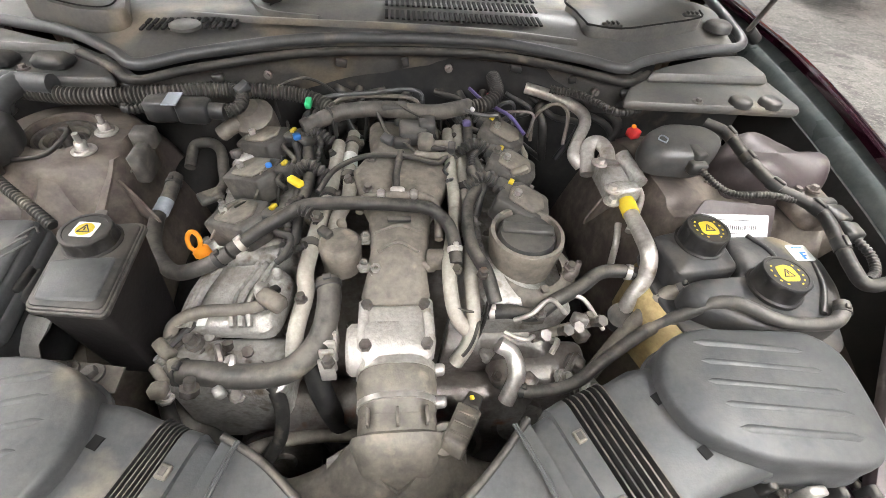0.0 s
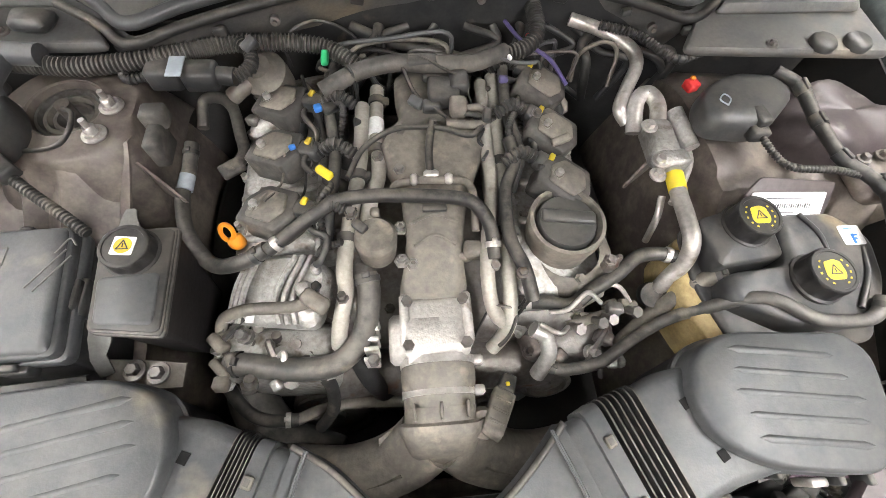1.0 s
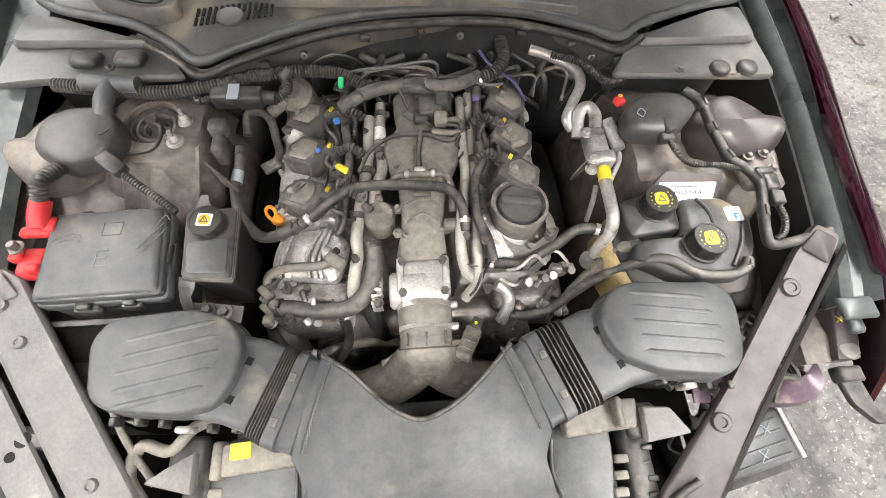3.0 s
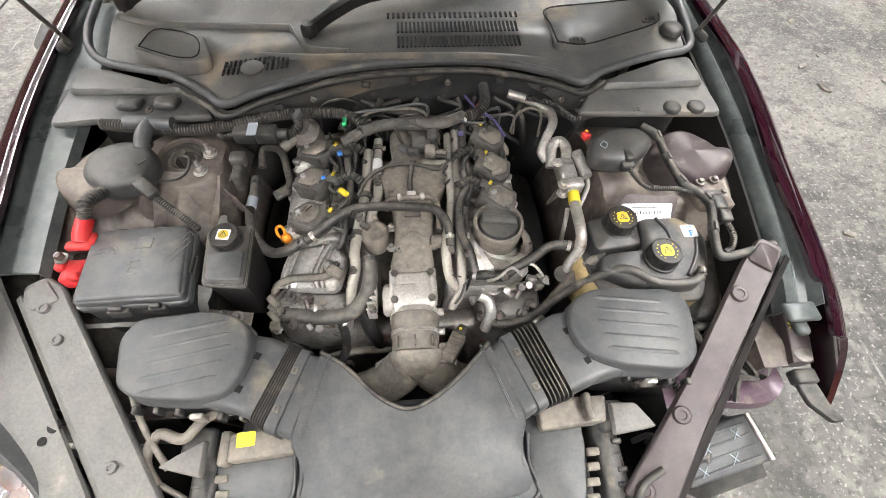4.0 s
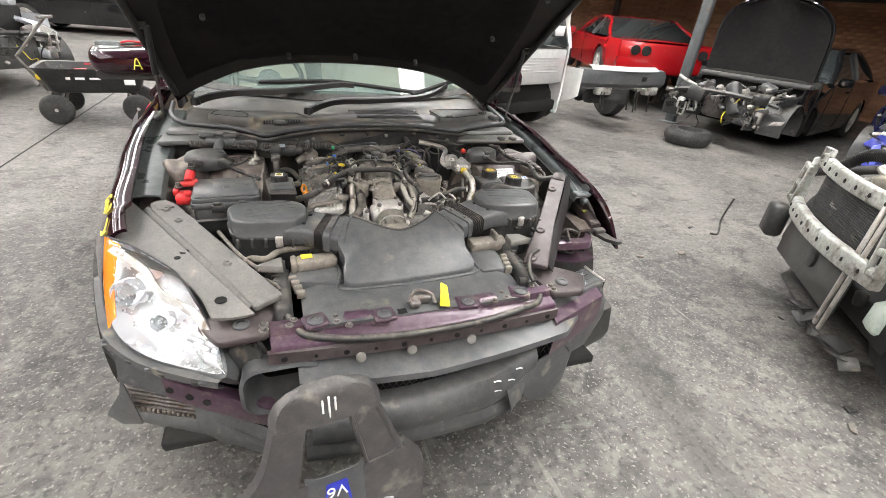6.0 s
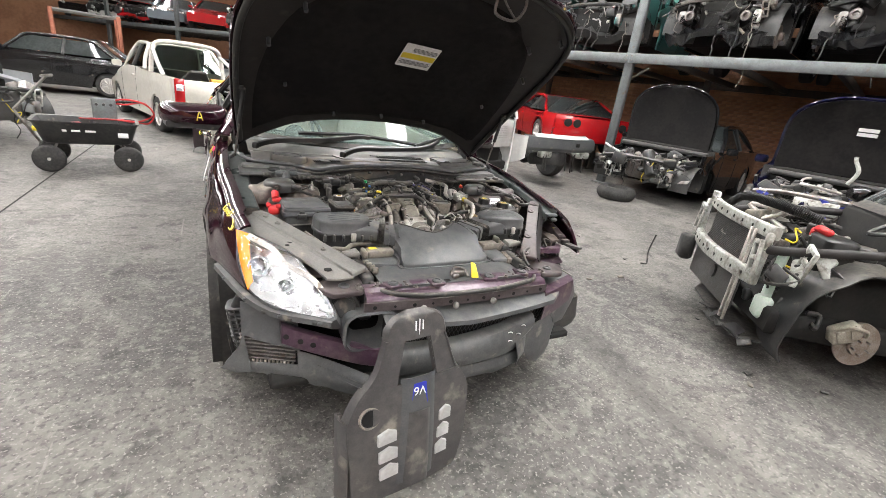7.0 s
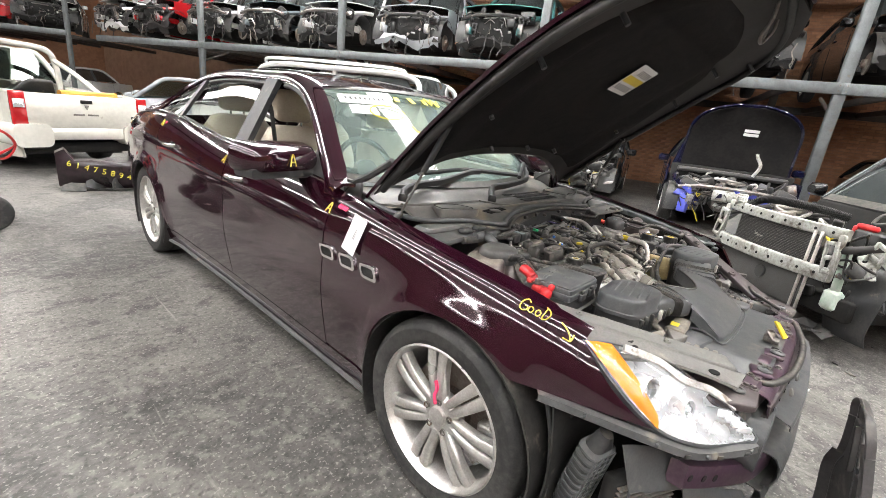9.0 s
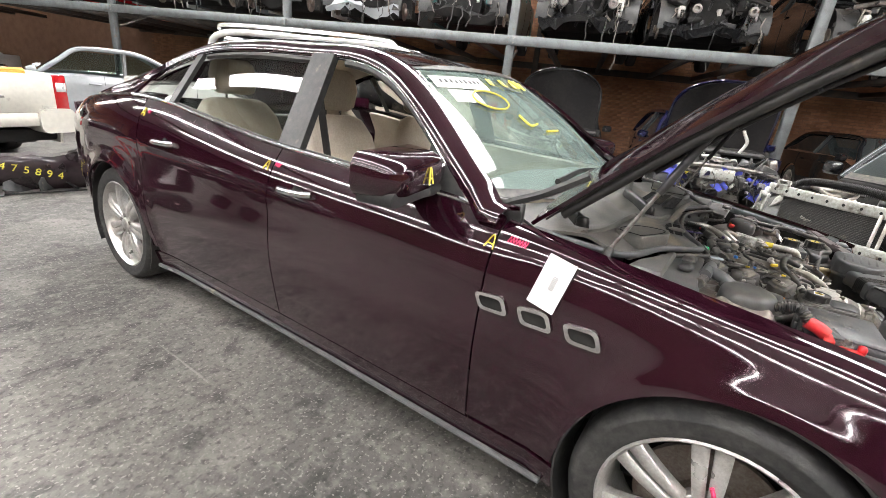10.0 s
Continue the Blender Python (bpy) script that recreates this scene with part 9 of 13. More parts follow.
for k in range(22):
    # broken brackets and clips where the other head lamp was
    x, y = rng.uniform(0.58, 0.74), rng.uniform(-0.58, -0.30)
    z = height(tree, x, y, 0.90, 0.50)
    if z > 0.70 or y < -0.59 + 0.3 * (x - 0.56):
        continue
    t = Shape()
    m = Matrix.Translation((x, y, z + 0.01)) @ pose(0, 0, 0, rng.uniform(-50, 50), rng.uniform(-50, 50), rng.uniform(0, 180))
    if k % 2:
        t.box(0, 0, 0, rng.uniform(0.03, 0.09), rng.uniform(0.02, 0.05), rng.uniform(0.006, 0.025), 0.003, m=m)
        part("broken_clip", t, rng.choice([BLACK, BLACK, STEEL, DUSTY, DARK]), car)
    else:
        t.tube([m @ Vector((0, 0, 0)), m @ Vector((0.04, 0.02, 0.02)), m @ Vector((0.07, -0.02, 0.0)), m @ Vector((0.11, 0.01, -0.03))], rng.uniform(0.003, 0.008), 6)
        part("torn_cable", t, rng.choice([RUBBER, RUBBER, BLACK, STEEL]), car)
# clips, studs and fine pipes along the bulkhead behind the engine
rng = random.Random(77)
for k in range(13):
    i = int(lerp(14, len(edge) - 15, k / 12))
    p = edge[i]
    t = Shape()
    if k % 3 == 1:
        t.turned([(0.008, -0.006), (0.008, 0.003), (0.004, 0.004), (0.004, 0.010), (0, 0.010)], 10, Matrix.Translation((p.x, p.y - 0.030, p.z - 0.045)) @ pose(0, 0, 0, 80, 0, 0))
        part("bulkhead_stud", t, STEEL, car)
    else:
        t.box(0, 0, 0, rng.uniform(0.014, 0.026), 0.012, rng.uniform(0.010, 0.018), 0.002, m=Matrix.Translation((p.x + 0.01, p.y - 0.028, p.z - 0.035)) @ pose(0, 0, 0, 0, rng.uniform(-15, 15), 0))
        part("edge_clip", t, BLACK, car)
for k in range(11):
    # wires and thin pipes between the bulkhead and the back of the engine
    x = lerp(-0.30, 0.36, (k + 0.5) / 11) + rng.uniform(-0.03, 0.03)
    a = Vector((x, 0.245 + rng.uniform(-0.01, 0.015), 0.845 + rng.uniform(-0.03, 0.01)))
    b = a + Vector((rng.uniform(-0.20, 0.20), rng.uniform(-0.02, 0.02), rng.uniform(-0.03, 0.02)))
    c = (a + b) / 2 + Vector((0, rng.uniform(-0.03, 0.02), rng.uniform(0.0, 0.035)))
    t = Shape()
    r = rng.choice([0.003, 0.004, 0.006])
    t.tube([a - Vector((0, 0.01, 0.05)), a, c, b, b - Vector((0, 0.02, 0.06))], r, 7, ribs=0.0)
    part("rear_wire", t, rng.choice([RUBBER, DUSTY, BLACK, GREYPL, RUBBER, STEEL]), car)


def flat(sh):
    """Hard edges all over a sheet, as bent or torn plastic has."""
    sh.s = [False] * len(sh.s)
    return sh


# ---- head lamp, front structure and loose parts by the nose ----
LAMP = [(-0.830, -0.402, 0.798), (-0.752, -0.464, 0.788), (-0.650, -0.554, 0.752), (-0.598, -0.640, 0.705), (-0.550, -0.730, 0.648), (-0.535, -0.812, 0.590), (-0.62, -0.772, 0.588), (-0.735, -0.700, 0.605), (-0.806, -0.620, 0.640), (-0.838, -0.515, 0.715)]
rim_pts = smooth_line(LAMP + LAMP[:1], 4)[:-1]
mid = sum((Vector(p) for p in LAMP), Vector()) / len(LAMP)
outward = Vector((-0.42, -0.42, 0.80)).normalized()


def lamp_ring(f, bulge):
    return [mid.lerp(p, f) + outward * bulge for p in rim_pts]


s = Shape()
s.loft([lamp_ring(1.02, -0.07), lamp_ring(1.02, 0.0), lamp_ring(0.97, 0.004)], caps=False)
s.add(lamp_ring(1.0, -0.065), [tuple(range(len(rim_pts)))])
lamp = part("head_lamp", s, GREYPL, car, "bright clear head lamp with an amber side lens")
s = Shape()
s.loft([lamp_ring(0.985, -0.002), lamp_ring(0.9, -0.03), lamp_ring(0.7, -0.045), lamp_ring(0.3, -0.05), lamp_ring(0.01, -0.05)], caps=False)
part("reflector", s, LAMPIN, lamp, "bright chrome reflector")
s = Shape()
s.loft([lamp_ring(1.0, 0.002), lamp_ring(0.93, 0.016), lamp_ring(0.8, 0.030), lamp_ring(0.5, 0.042), lamp_ring(0.2, 0.047), lamp_ring(0.01, 0.048)], caps=False)
lens = part("lens", s, LENS, lamp, "clear lens")
lens.visible_shadow = False
# amber side lens
s = Shape()
g = []
for q in np.linspace(0, 1, 9):
    a = Vector((-0.832, -0.404, 0.797)).lerp(Vector((-0.808, -0.622, 0.640)), q)
    b = Vector((-0.782, -0.452, 0.786)).lerp(Vector((-0.786, -0.604, 0.656)), q)
    bow = 0.012 * math.sin(q * math.pi)
    g.append([a + outward * 0.004 + Vector((-0.006 * math.sin(q * math.pi), 0, 0)), a.lerp(b, 0.5) + outward * (0.012 + bow), b + outward * (0.014 + bow)])
s.sheet(g, 0.004)
part("amber_lens", s, AMBER, lamp, "amber turn-signal lens")
for c, r in (((-0.775, -0.575, 0.722), 0.036), ((-0.69, -0.655, 0.672), 0.026)):
    s = Shape()
    m = Matrix.Translation(Vector(c) - outward * 0.012) @ Vector((-0.25, -0.9, 0.3)).to_track_quat("Z", "Y").to_matrix().to_4x4()
    s.turned([(r, -0.03), (r, 0.01), (r * 0.9, 0.014), (r * 0.8, 0.004), (r * 0.5, -0.012), (0.001, -0.014)], 26, m)
    part("projector", s, LAMPIN, lamp)
    s = Shape()
    s.turned([(r * 0.72, -0.008), (r * 0.6, 0.008), (r * 0.3, 0.017), (0.001, 0.019)], 22, m)
    part("projector_lens", s, LENS, lamp)
for k in range(4):
    s = Shape()
    a = Vector((-0.60 + 0.012 * k, -0.735 - 0.016 * k, 0.655 - 0.013 * k))
    s.box(0, 0, 0, 0.05, 0.008, 0.02, 0.002, m=Matrix.Translation(a - outward * 0.006) @ pose(0, 0, 0, -25, 10, -38))
    part("light_block", s, LAMPIN, lamp)
s = Shape()
s.sheet([[p + outward * 0.012, p + outward * 0.012 + Vector((0.016, 0.006, 0.012))] for p in smooth_line([(-0.80, -0.49, 0.79), (-0.72, -0.56, 0.755), (-0.68, -0.62, 0.715), (-0.60, -0.68, 0.68), (-0.565, -0.74, 0.645)], 4)], 0.008)
part("light_guide", s, ALU, lamp)
# lamp's lower carrier with lugs
s = Shape()
low = smooth_line([(-0.545, -0.815, 0.575), (-0.62, -0.785, 0.585), (-0.735, -0.708, 0.588), (-0.815, -0.630, 0.618), (-0.865, -0.50, 0.628), (-0.912, -0.34, 0.632)], 4)
s.sheet([[p + Vector((0.012, 0.012, 0.004)), p + Vector((-0.006, -0.006, 0.003)), p + Vector((-0.007, -0.007, -0.014)), p + Vector((0.004, 0.004, -0.024))] for p in low], 0.002)
car_low = part("bumper_bracket", flat(s), TORN, car, "grey plastic bumper carrier under the lamp")
for f in (2, 7, 12, 17):
    t = Shape()
    t.box(*(low[f] + Vector((-0.006, -0.006, -0.004))), 0.020, 0.010, 0.010, 0.002)
    part("lug", t, GREYPL, car_low)
for f in (3, 6, 9):
    t = Shape()
    m = Matrix.Translation(low[f] + Vector((-0.0085, -0.0085, -0.010))) @ pose(0, 0, 0, 0, 0, -38)
    t.box(0, 0, 0, 0.018, 0.004, 0.012, 0.001, m=m)
    part("clip_frame", t, BLACK, car_low)
# trim strip under the wing, in front of the wheel
s = Shape()
s.tube([(-0.905, -0.365, 0.63), (-0.90, -0.40, 0.50), (-0.875, -0.41, 0.30), (-0.85, -0.39, 0.16)], 0.006, 6)
part("arch_edge", s, BLACK, car)
s = Shape()
s.sheet([[(-lerp(0.905, 0.62, v), -0.385 - 0.03 * math.sin(u * 3) - 0.02 * v, lerp(0.15, 0.63, u)) for v in np.linspace(0, 1, 5)] for u in np.linspace(0, 1, 8)], 0.006)
part("arch_front", s, RUBBER, car, "black wheel arch front shield")
# lattice horn-shaped shield
sh = Matrix.Translation((-0.815, -0.475, 0.39)) @ pose(0, 0, 0, 14, -6, -18)
s = Shape()
rings = []
for z, w, d, xo in ((-0.19, 0.05, 0.05, 0.0), (-0.15, 0.09, 0.06, 0.0), (-0.05, 0.105, 0.06, 0.0), (0.06, 0.10, 0.06, 0.0), (0.13, 0.085, 0.055, 0.006), (0.17, 0.05, 0.05, 0.012), (0.19, 0.03, 0.04, 0.015)):
    rings.append([(xo + a, b, z) for a, b in rounded(w, d, 0.02, 3)])
s.loft(rings, sh)
lat = part("air_guide", s, BLACK, car, "ribbed dark grey plastic air guide")
for k in range(13):
    t = Shape()
    z = -0.16 + 0.025 * k
    w = 0.112 - 0.003 * abs(k - 6)
    t.loft([[(a, b - 0.002, z + dz) for a, b in rounded(w, 0.068, 0.02, 3)] for dz in (-0.004, 0.004)], sh)
    part("rib", t, GREYPL, lat)
for k in range(4):
    t = Shape()
    t.box(-0.036 + 0.024 * k, -0.035, -0.01, 0.005, 0.006, 0.30, 0.001, m=sh)
    part("rib", t, GREYPL, lat)
s = Shape()
s.turned([(0.016, -0.02), (0.018, 0.0), (0.018, 0.02), (0.012, 0.024), (0, 0.024)], 14, Matrix.Translation((-0.80, -0.40, 0.56)) @ pose(0, 0, 0, 0, 80, 0))
part("hose_stub", s, RUBBER, car)
# side cooler in the window of the torn panel below the lamp
def panel_y(x):
    return -0.60 - (x + 0.86) / 0.49 * 0.235


km = Matrix.Translation((-0.738, panel_y(-0.738) + 0.045, 0.388)) @ pose(0, 0, 0, 0, 0, -25.6)
s = Shape()
s.box(0, 0.01, 0, 0.225, 0.05, 0.135, 0.006, m=km)
cool = part("side_cooler", s, DARK, car, "small finned side cooler")
for k in range(7):
    t = Shape()
    t.box(0, -0.020, -0.045 + 0.0165 * k, 0.215, 0.016, 0.0065, 0.001, m=km)
    part("cooler_tube", t, STEEL, cool)
for k in range(14):
    s = Shape()
    s.box(-0.100 + 0.0152 * k, -0.026, -0.058, 0.008, 0.012, 0.016, 0.001, m=km)
    part("tube_end", s, DUSTY, cool)
s = Shape()
s.sheet([[(-0.915, panel_y(-0.905) + 0.02, 0.285), (-0.905, panel_y(-0.905), 0.300), (-0.895, panel_y(-0.89), 0.325)], [(-0.86, panel_y(-0.86) - 0.012, 0.286), (-0.850, panel_y(-0.85) - 0.016, 0.345), (-0.845, panel_y(-0.845), 0.400)], [(-0.805, panel_y(-0.80) - 0.004, 0.292), (-0.814, panel_y(-0.81), 0.350), (-0.832, panel_y(-0.83) + 0.01, 0.455)]], 0.004)
dam = part("air_dam", flat(s), TORN, car, "torn dark grey lower air dam")
rr = random.Random(12)
for name_, x0, x1, top_a, top_b, low_a, low_b, belly, back in (("panel_top", -0.838, -0.640, 0.570, 0.500, 0.448, 0.400, 0.0, 0.045), ("panel_sill", -0.815, -0.640, 0.333, 0.340, 0.290, 0.262, 0.012, 0.0), ("panel_side", -0.648, -0.392, 0.402, 0.322, 0.262, 0.212, 0.034, 0.0)):
    s = Shape()
    g = []
    for u in np.linspace(0, 1, 12):
        x = lerp(x0, x1, u)
        zt, zb = lerp(top_a, top_b, u ** 1.3), lerp(low_a, low_b, u) + rr.uniform(-0.004, 0.004)
        g.append([(x, panel_y(x) - belly * math.sin(math.pi * v) * (0.4 + 0.6 * u) + back * (1 - v), lerp(zt, zb, v)) for v in np.linspace(0, 1, 7)])
    s.sheet(g, 0.004)
    part(name_, s, TORN, dam)
for k in range(3):
    t = Shape()
    t.tube([(x, panel_y(x) - 0.034 * (0.4 + 0.6 * u) * math.sin(math.pi * (0.3 + 0.2 * k)), lerp(lerp(0.402, 0.322, u), lerp(0.262, 0.212, u), 0.3 + 0.2 * k)) for u, x in ((u, lerp(-0.60 + 0.03 * k, -0.41, u)) for u in np.linspace(0.1, 1, 5))], 0.003, 5)
    part("moulded_rib", t, TORN, dam)
# purple crash beam with holes, their inner shade painted as dark discs
s = Shape()
beam = smooth_line([(-0.705, -0.680, 0.482), (-0.66, -0.705, 0.470), (-0.60, -0.735, 0.456), (-0.50, -0.780, 0.434), (-0.40, -0.815, 0.414), (-0.26, -0.842, 0.400)], 3)
s.loft([[p + Vector((0, a, b)) for a, b in rounded(0.045, 0.078, 0.006, 2)] for p in beam], smooth=False)
crash = part("crash_beam", s, PURPLE_CLEAN, car, "purple painted crash beam")
for f in (1, 4, 6):
    p = beam[f]
    t = Shape()
    t.turned([(0.011, 0), (0.011, 0.002), (0, 0.002)], 14, Matrix.Translation(p + Vector((0, -0.0235, 0.0))) @ pose(0, 0, 0, 90, 0, -18))
    part("hole", t, DARK, crash)
# upper grille carrier: a broad grey shelf with slots, and the mouth below it
s = Shape()
g = []
for x in np.linspace(-0.36, 0.58, 30):
    c = math.cos(1.55 * x)
    y = -0.72 - 0.135 * c + (0.08 * max(0, x - 0.45) / 0.13)
    zt = 0.562 + 0.03 * abs(x) / 0.5
    g.append([(x, y + 0.07, zt + 0.028), (x, y + 0.02, zt + 0.012), (x, y - 0.04, zt - 0.006), (x, y - 0.044, zt - 0.024)])
s.sheet(g, 0.003)
shelf = part("grille_carrier", flat(s), GREYPL, car, "dusty grey grille carrier shelf")
for x, y, z, q in ((0.276, -0.813, 0.556, 14), (0.001, -0.845, 0.545, 2)):
    t = Shape()
    t.prism(rounded(0.048, 0.016, 0.007), 0, 0.003, m=Matrix.Translation((x, y, z + 0.008)) @ pose(0, 0, 0, 0, 0, q))
    part("slot", t, DARK, shelf)
for x in (-0.20, -0.06, 0.12):
    t = Shape()
    t.turned([(0.014, 0), (0.014, 0.006), (0.008, 0.010), (0, 0.010)], 14, Matrix.Translation((x, -0.852 + 0.1 * x * x, 0.610)) @ pose(0, 0, 0, 75, 0, 0))
    part("plastic_rivet", t, BEIGE, shelf)
s = Shape()
g = []
for x in np.linspace(-0.42, 0.42, 20):
    y = -0.665 - 0.12 * math.cos(1.55 * x)
    g.append([(x, y - 0.02, 0.66), (x, y - 0.025, 0.60)])
s.sheet(g, 0.01)
part("front_crossmember", s, STEEL, car, "bare drilled front cross-member")
s = Shape()
g = []
for x in np.linspace(-0.34, 0.50, 24):
    y = -0.69 - 0.12 * math.cos(1.5 * x)
    g.append([(x, y, 0.56), (x, y + 0.02, 0.36)])
s.sheet(g, 0.01)
mouth = part("grille_mesh", s, DARK, car, "black honeycomb grille mesh")
for k in range(38):
    x = -0.25 + 0.02 * k
    for d in (-1, 1):
        t = Shape()
        t.tube([(x, -0.70 - 0.12 * math.cos(1.5 * x), 0.38), (x + d * 0.09, -0.70 - 0.12 * math.cos(1.5 * (x + d * 0.09)), 0.55)], 0.0016, 4, straight=True)
        part("mesh_wire", t, BLACK, mouth)
def nose_y(x):
    return -0.75 - 0.150 * math.cos(1.45 * x) + 0.08 * max(0, x - 0.2) / 0.4


s = Shape()
g = []
for x in np.linspace(-0.34, 0.37, 26):
    y, zt, zb = nose_y(x), 0.452 + 0.16 * max(0, x + 0.05) ** 1.2, 0.335 + 0.10 * max(0, x) ** 1.3 + 0.06 * max(0, x - 0.26) / 0.1
    g.append([(x, y + 0.07, zt - 0.004), (x, y + 0.025, zt), (x, y + 0.006, zt - 0.006), (x, y - 0.010, lerp(zt, zb, 0.3)), (x, y - 0.014, lerp(zt, zb, 0.6)), (x, y - 0.002, lerp(zt, zb, 0.92)), (x, y + 0.02, zb)])
s.sheet(g, 0.004)
core = part("bumper_core", s, TORN, car, "dark grey impact absorber with chalk scuffs")
for x, z in ((0.20, 0.475), (0.26, 0.45), (0.285, 0.485), (0.21, 0.43)):
    t = Shape()
    t.tube([(x - 0.012, nose_y(x) - 0.014, z), (x, nose_y(x) - 0.016, z + 0.003), (x + 0.012, nose_y(x) - 0.013, z - 0.004)], 0.0022, 5)
    part("scuff", t, PAPER, core)
s = Shape()
g = []
for x in np.linspace(-0.36, 0.325, 22):
    y = nose_y(x)
    j = 0.010 * math.sin(23 * x + 1) + 0.006 * math.sin(61 * x)
    g.append([(x, y + 0.06, 0.335), (x, y + 0.012, 0.330 + 0.05 * max(0, x - 0.2)), (x, y, 0.30), (x, y + 0.004, 0.272), (x, y + 0.03, 0.255 + j)])
s.sheet(g, 0.004)
part("lower_grille", flat(s), TORN, car, "torn grey lower bumper lip")
# shards of the bumper's corner, bent outwards
for rows in ([[(0.235, 0.018, 0.455), (0.250, -0.022, 0.40), (0.275, -0.030, 0.33), (0.290, -0.012, 0.262)], [(0.285, 0.02, 0.450), (0.305, -0.010, 0.405), (0.320, -0.022, 0.335), (0.318, 0.0, 0.285)], [(0.330, 0.03, 0.46), (0.345, 0.012, 0.42), (0.350, 0.004, 0.36), (0.338, 0.02, 0.31)]],
             [[(0.300, 0.02, 0.40), (0.33, 0.004, 0.35), (0.37, 0.0, 0.285), (0.40, 0.02, 0.245)], [(0.40, 0.0, 0.455), (0.43, -0.014, 0.36), (0.46, -0.016, 0.26), (0.48, 0.006, 0.20)], [(0.52, 0.0, 0.47), (0.54, -0.010, 0.38), (0.565, 0.0, 0.27), (0.585, 0.024, 0.20)], [(0.585, 0.01, 0.44), (0.59, 0.008, 0.39), (0.60, 0.02, 0.32), (0.60, 0.04, 0.26)]],
             [[(0.50, 0.004, 0.475), (0.53, -0.010, 0.44), (0.56, 0.0, 0.395)], [(0.60, -0.006, 0.52), (0.63, -0.016, 0.46), (0.648, 0.0, 0.390)], [(0.68, 0.0, 0.575), (0.71, -0.008, 0.52), (0.73, 0.01, 0.46)], [(0.70, 0.03, 0.605), (0.735, 0.02, 0.55), (0.745, 0.03, 0.49)]]):
    s = Shape()
    s.sheet([[(x, nose_y(x) + dy, z) for x, dy, z in row] for row in rows], 0.004)
    part("bumper_shard", flat(s), TORN, car, "torn grey bumper shard")
s = Shape()
bar_ = [Vector((x, -0.752 - 0.082 * math.cos(1.7 * x), 0.622)) for x in np.linspace(-0.43, 0.43, 23)]
s.sheet([[q + Vector((0, 0.006, 0.022)), q + Vector((0, -0.004, 0.018)), q + Vector((0, -0.006, -0.016)), q + Vector((0, 0.010, -0.022))] for q in bar_], 0.003)
drilled = part("drilled_bar", s, PURPLE, car, "dusty drilled bar under the front panel")
for k in range(1, 22, 2):
    t = Shape()
    t.turned([(0.008 if k % 4 == 1 else 0.005, 0), (0.008 if k % 4 == 1 else 0.005, 0.002), (0, 0.002)], 12, Matrix.Translation(bar_[k] + Vector((0, -0.0065, 0.0))) @ pose(0, 0, 0, 90, 0, 0))
    part("hole", t, SLOT, drilled)
# round horn opening beside the mouth
s = Shape()
s.turned([(0.055, 0.0), (0.058, -0.02), (0.045, -0.025), (0.040, 0.02), (0.0, 0.022)], 24, Matrix.Translation((-0.485, -0.75, 0.60)) @ pose(0, 0, 0, 80, 0, -20))
part("horn", s, BLACK, car)
s = Shape()
s.loft([[(-0.40 + (a + 0.03 * yy) * f, -0.80 - yy, 0.525 + b * f) for a, b in rounded(0.20, 0.15, 0.05, 5)] for f, yy in ((1.0, -0.06), (1.03, 0.0), (1.08, 0.03), (0.98, 0.034), (0.86, -0.02), (0.6, -0.07))], caps=False)
part("duct_mouth", s, GREYPL, car, "grey air duct mouth")
# torn purple bumper remains and the separate module on the far side
s = Shape()
s.sheet([[(x, nose_y(x) - 0.004 + d, z) for d, z in ((0.0, lerp(0.465, 0.50, u)), (-0.006, lerp(0.53, 0.56, u)), (0.0, lerp(0.600, 0.612, u)), (0.035, lerp(0.612, 0.622, u)))] for u, x in ((u, lerp(0.42, 0.655, u)) for u in np.linspace(0, 1, 8))], 0.005)
part("bumper_fragment", s, PURPLE_CLEAN, car, "torn purple bumper corner")
cm = Matrix.Translation((0.752, -0.512, 0.0)) @ pose(0, 0, 0, 4, -6, 13)
s = Shape()
s.prism(rounded(0.225, 0.115, 0.012, 3), 0.34, 0.455, 0.010, cm)
s.prism(rounded(0.205, 0.105, 0.010, 3), 0.452, 0.545, 0.006, cm)
mod = part("lamp_module", s, GREYPL, car, "grey box-shaped cooler module with white chalk marks")
for k in range(4):
    t = Shape()
    t.box(-0.005, -0.036 + 0.024 * k, 0.546, 0.17, 0.005, 0.004, 0.001, m=cm)
    part("module_rib", t, GREYPL, mod)
s = Shape()
s.tube([(0.098, -0.052, 0.545), (0.098, 0.052, 0.548)], 0.006, 8, m=cm)
part("module_rail", s, PIPE, mod)
for k in range(6):
    t = Shape()
    t.box(0.106, -0.045 + 0.018 * k, 0.50, 0.010, 0.010, 0.09, 0.001, m=cm)
    part("module_fin", t, BLACK, mod)
s = Shape()
s.sheet([[cm @ Vector((x, -0.055, 0.46)), cm @ Vector((x + 0.01, -0.10, 0.43)), cm @ Vector((x + 0.02, -0.115, 0.30)), cm @ Vector((x + 0.02, -0.10, 0.24))] for x in np.linspace(-0.13, 0.12, 6)], 0.006)
part("module_skirt", s, BLACK, mod, "dark grey plastic skirt")
for k, (x, y) in enumerate(((-0.03, 0.01), (0.02, -0.025), (0.05, 0.02), (-0.06, -0.03))):
    t = strokes([[(x - 0.012, y - 0.01), (x + 0.012, y + 0.01)], [(x - 0.008, y + 0.012), (x + 0.004, y - 0.008)]], 0.0013, cm @ Matrix.Translation((0.0, 0.0, 0.5490)))
    part("chalk_mark", t, TAPE, mod)

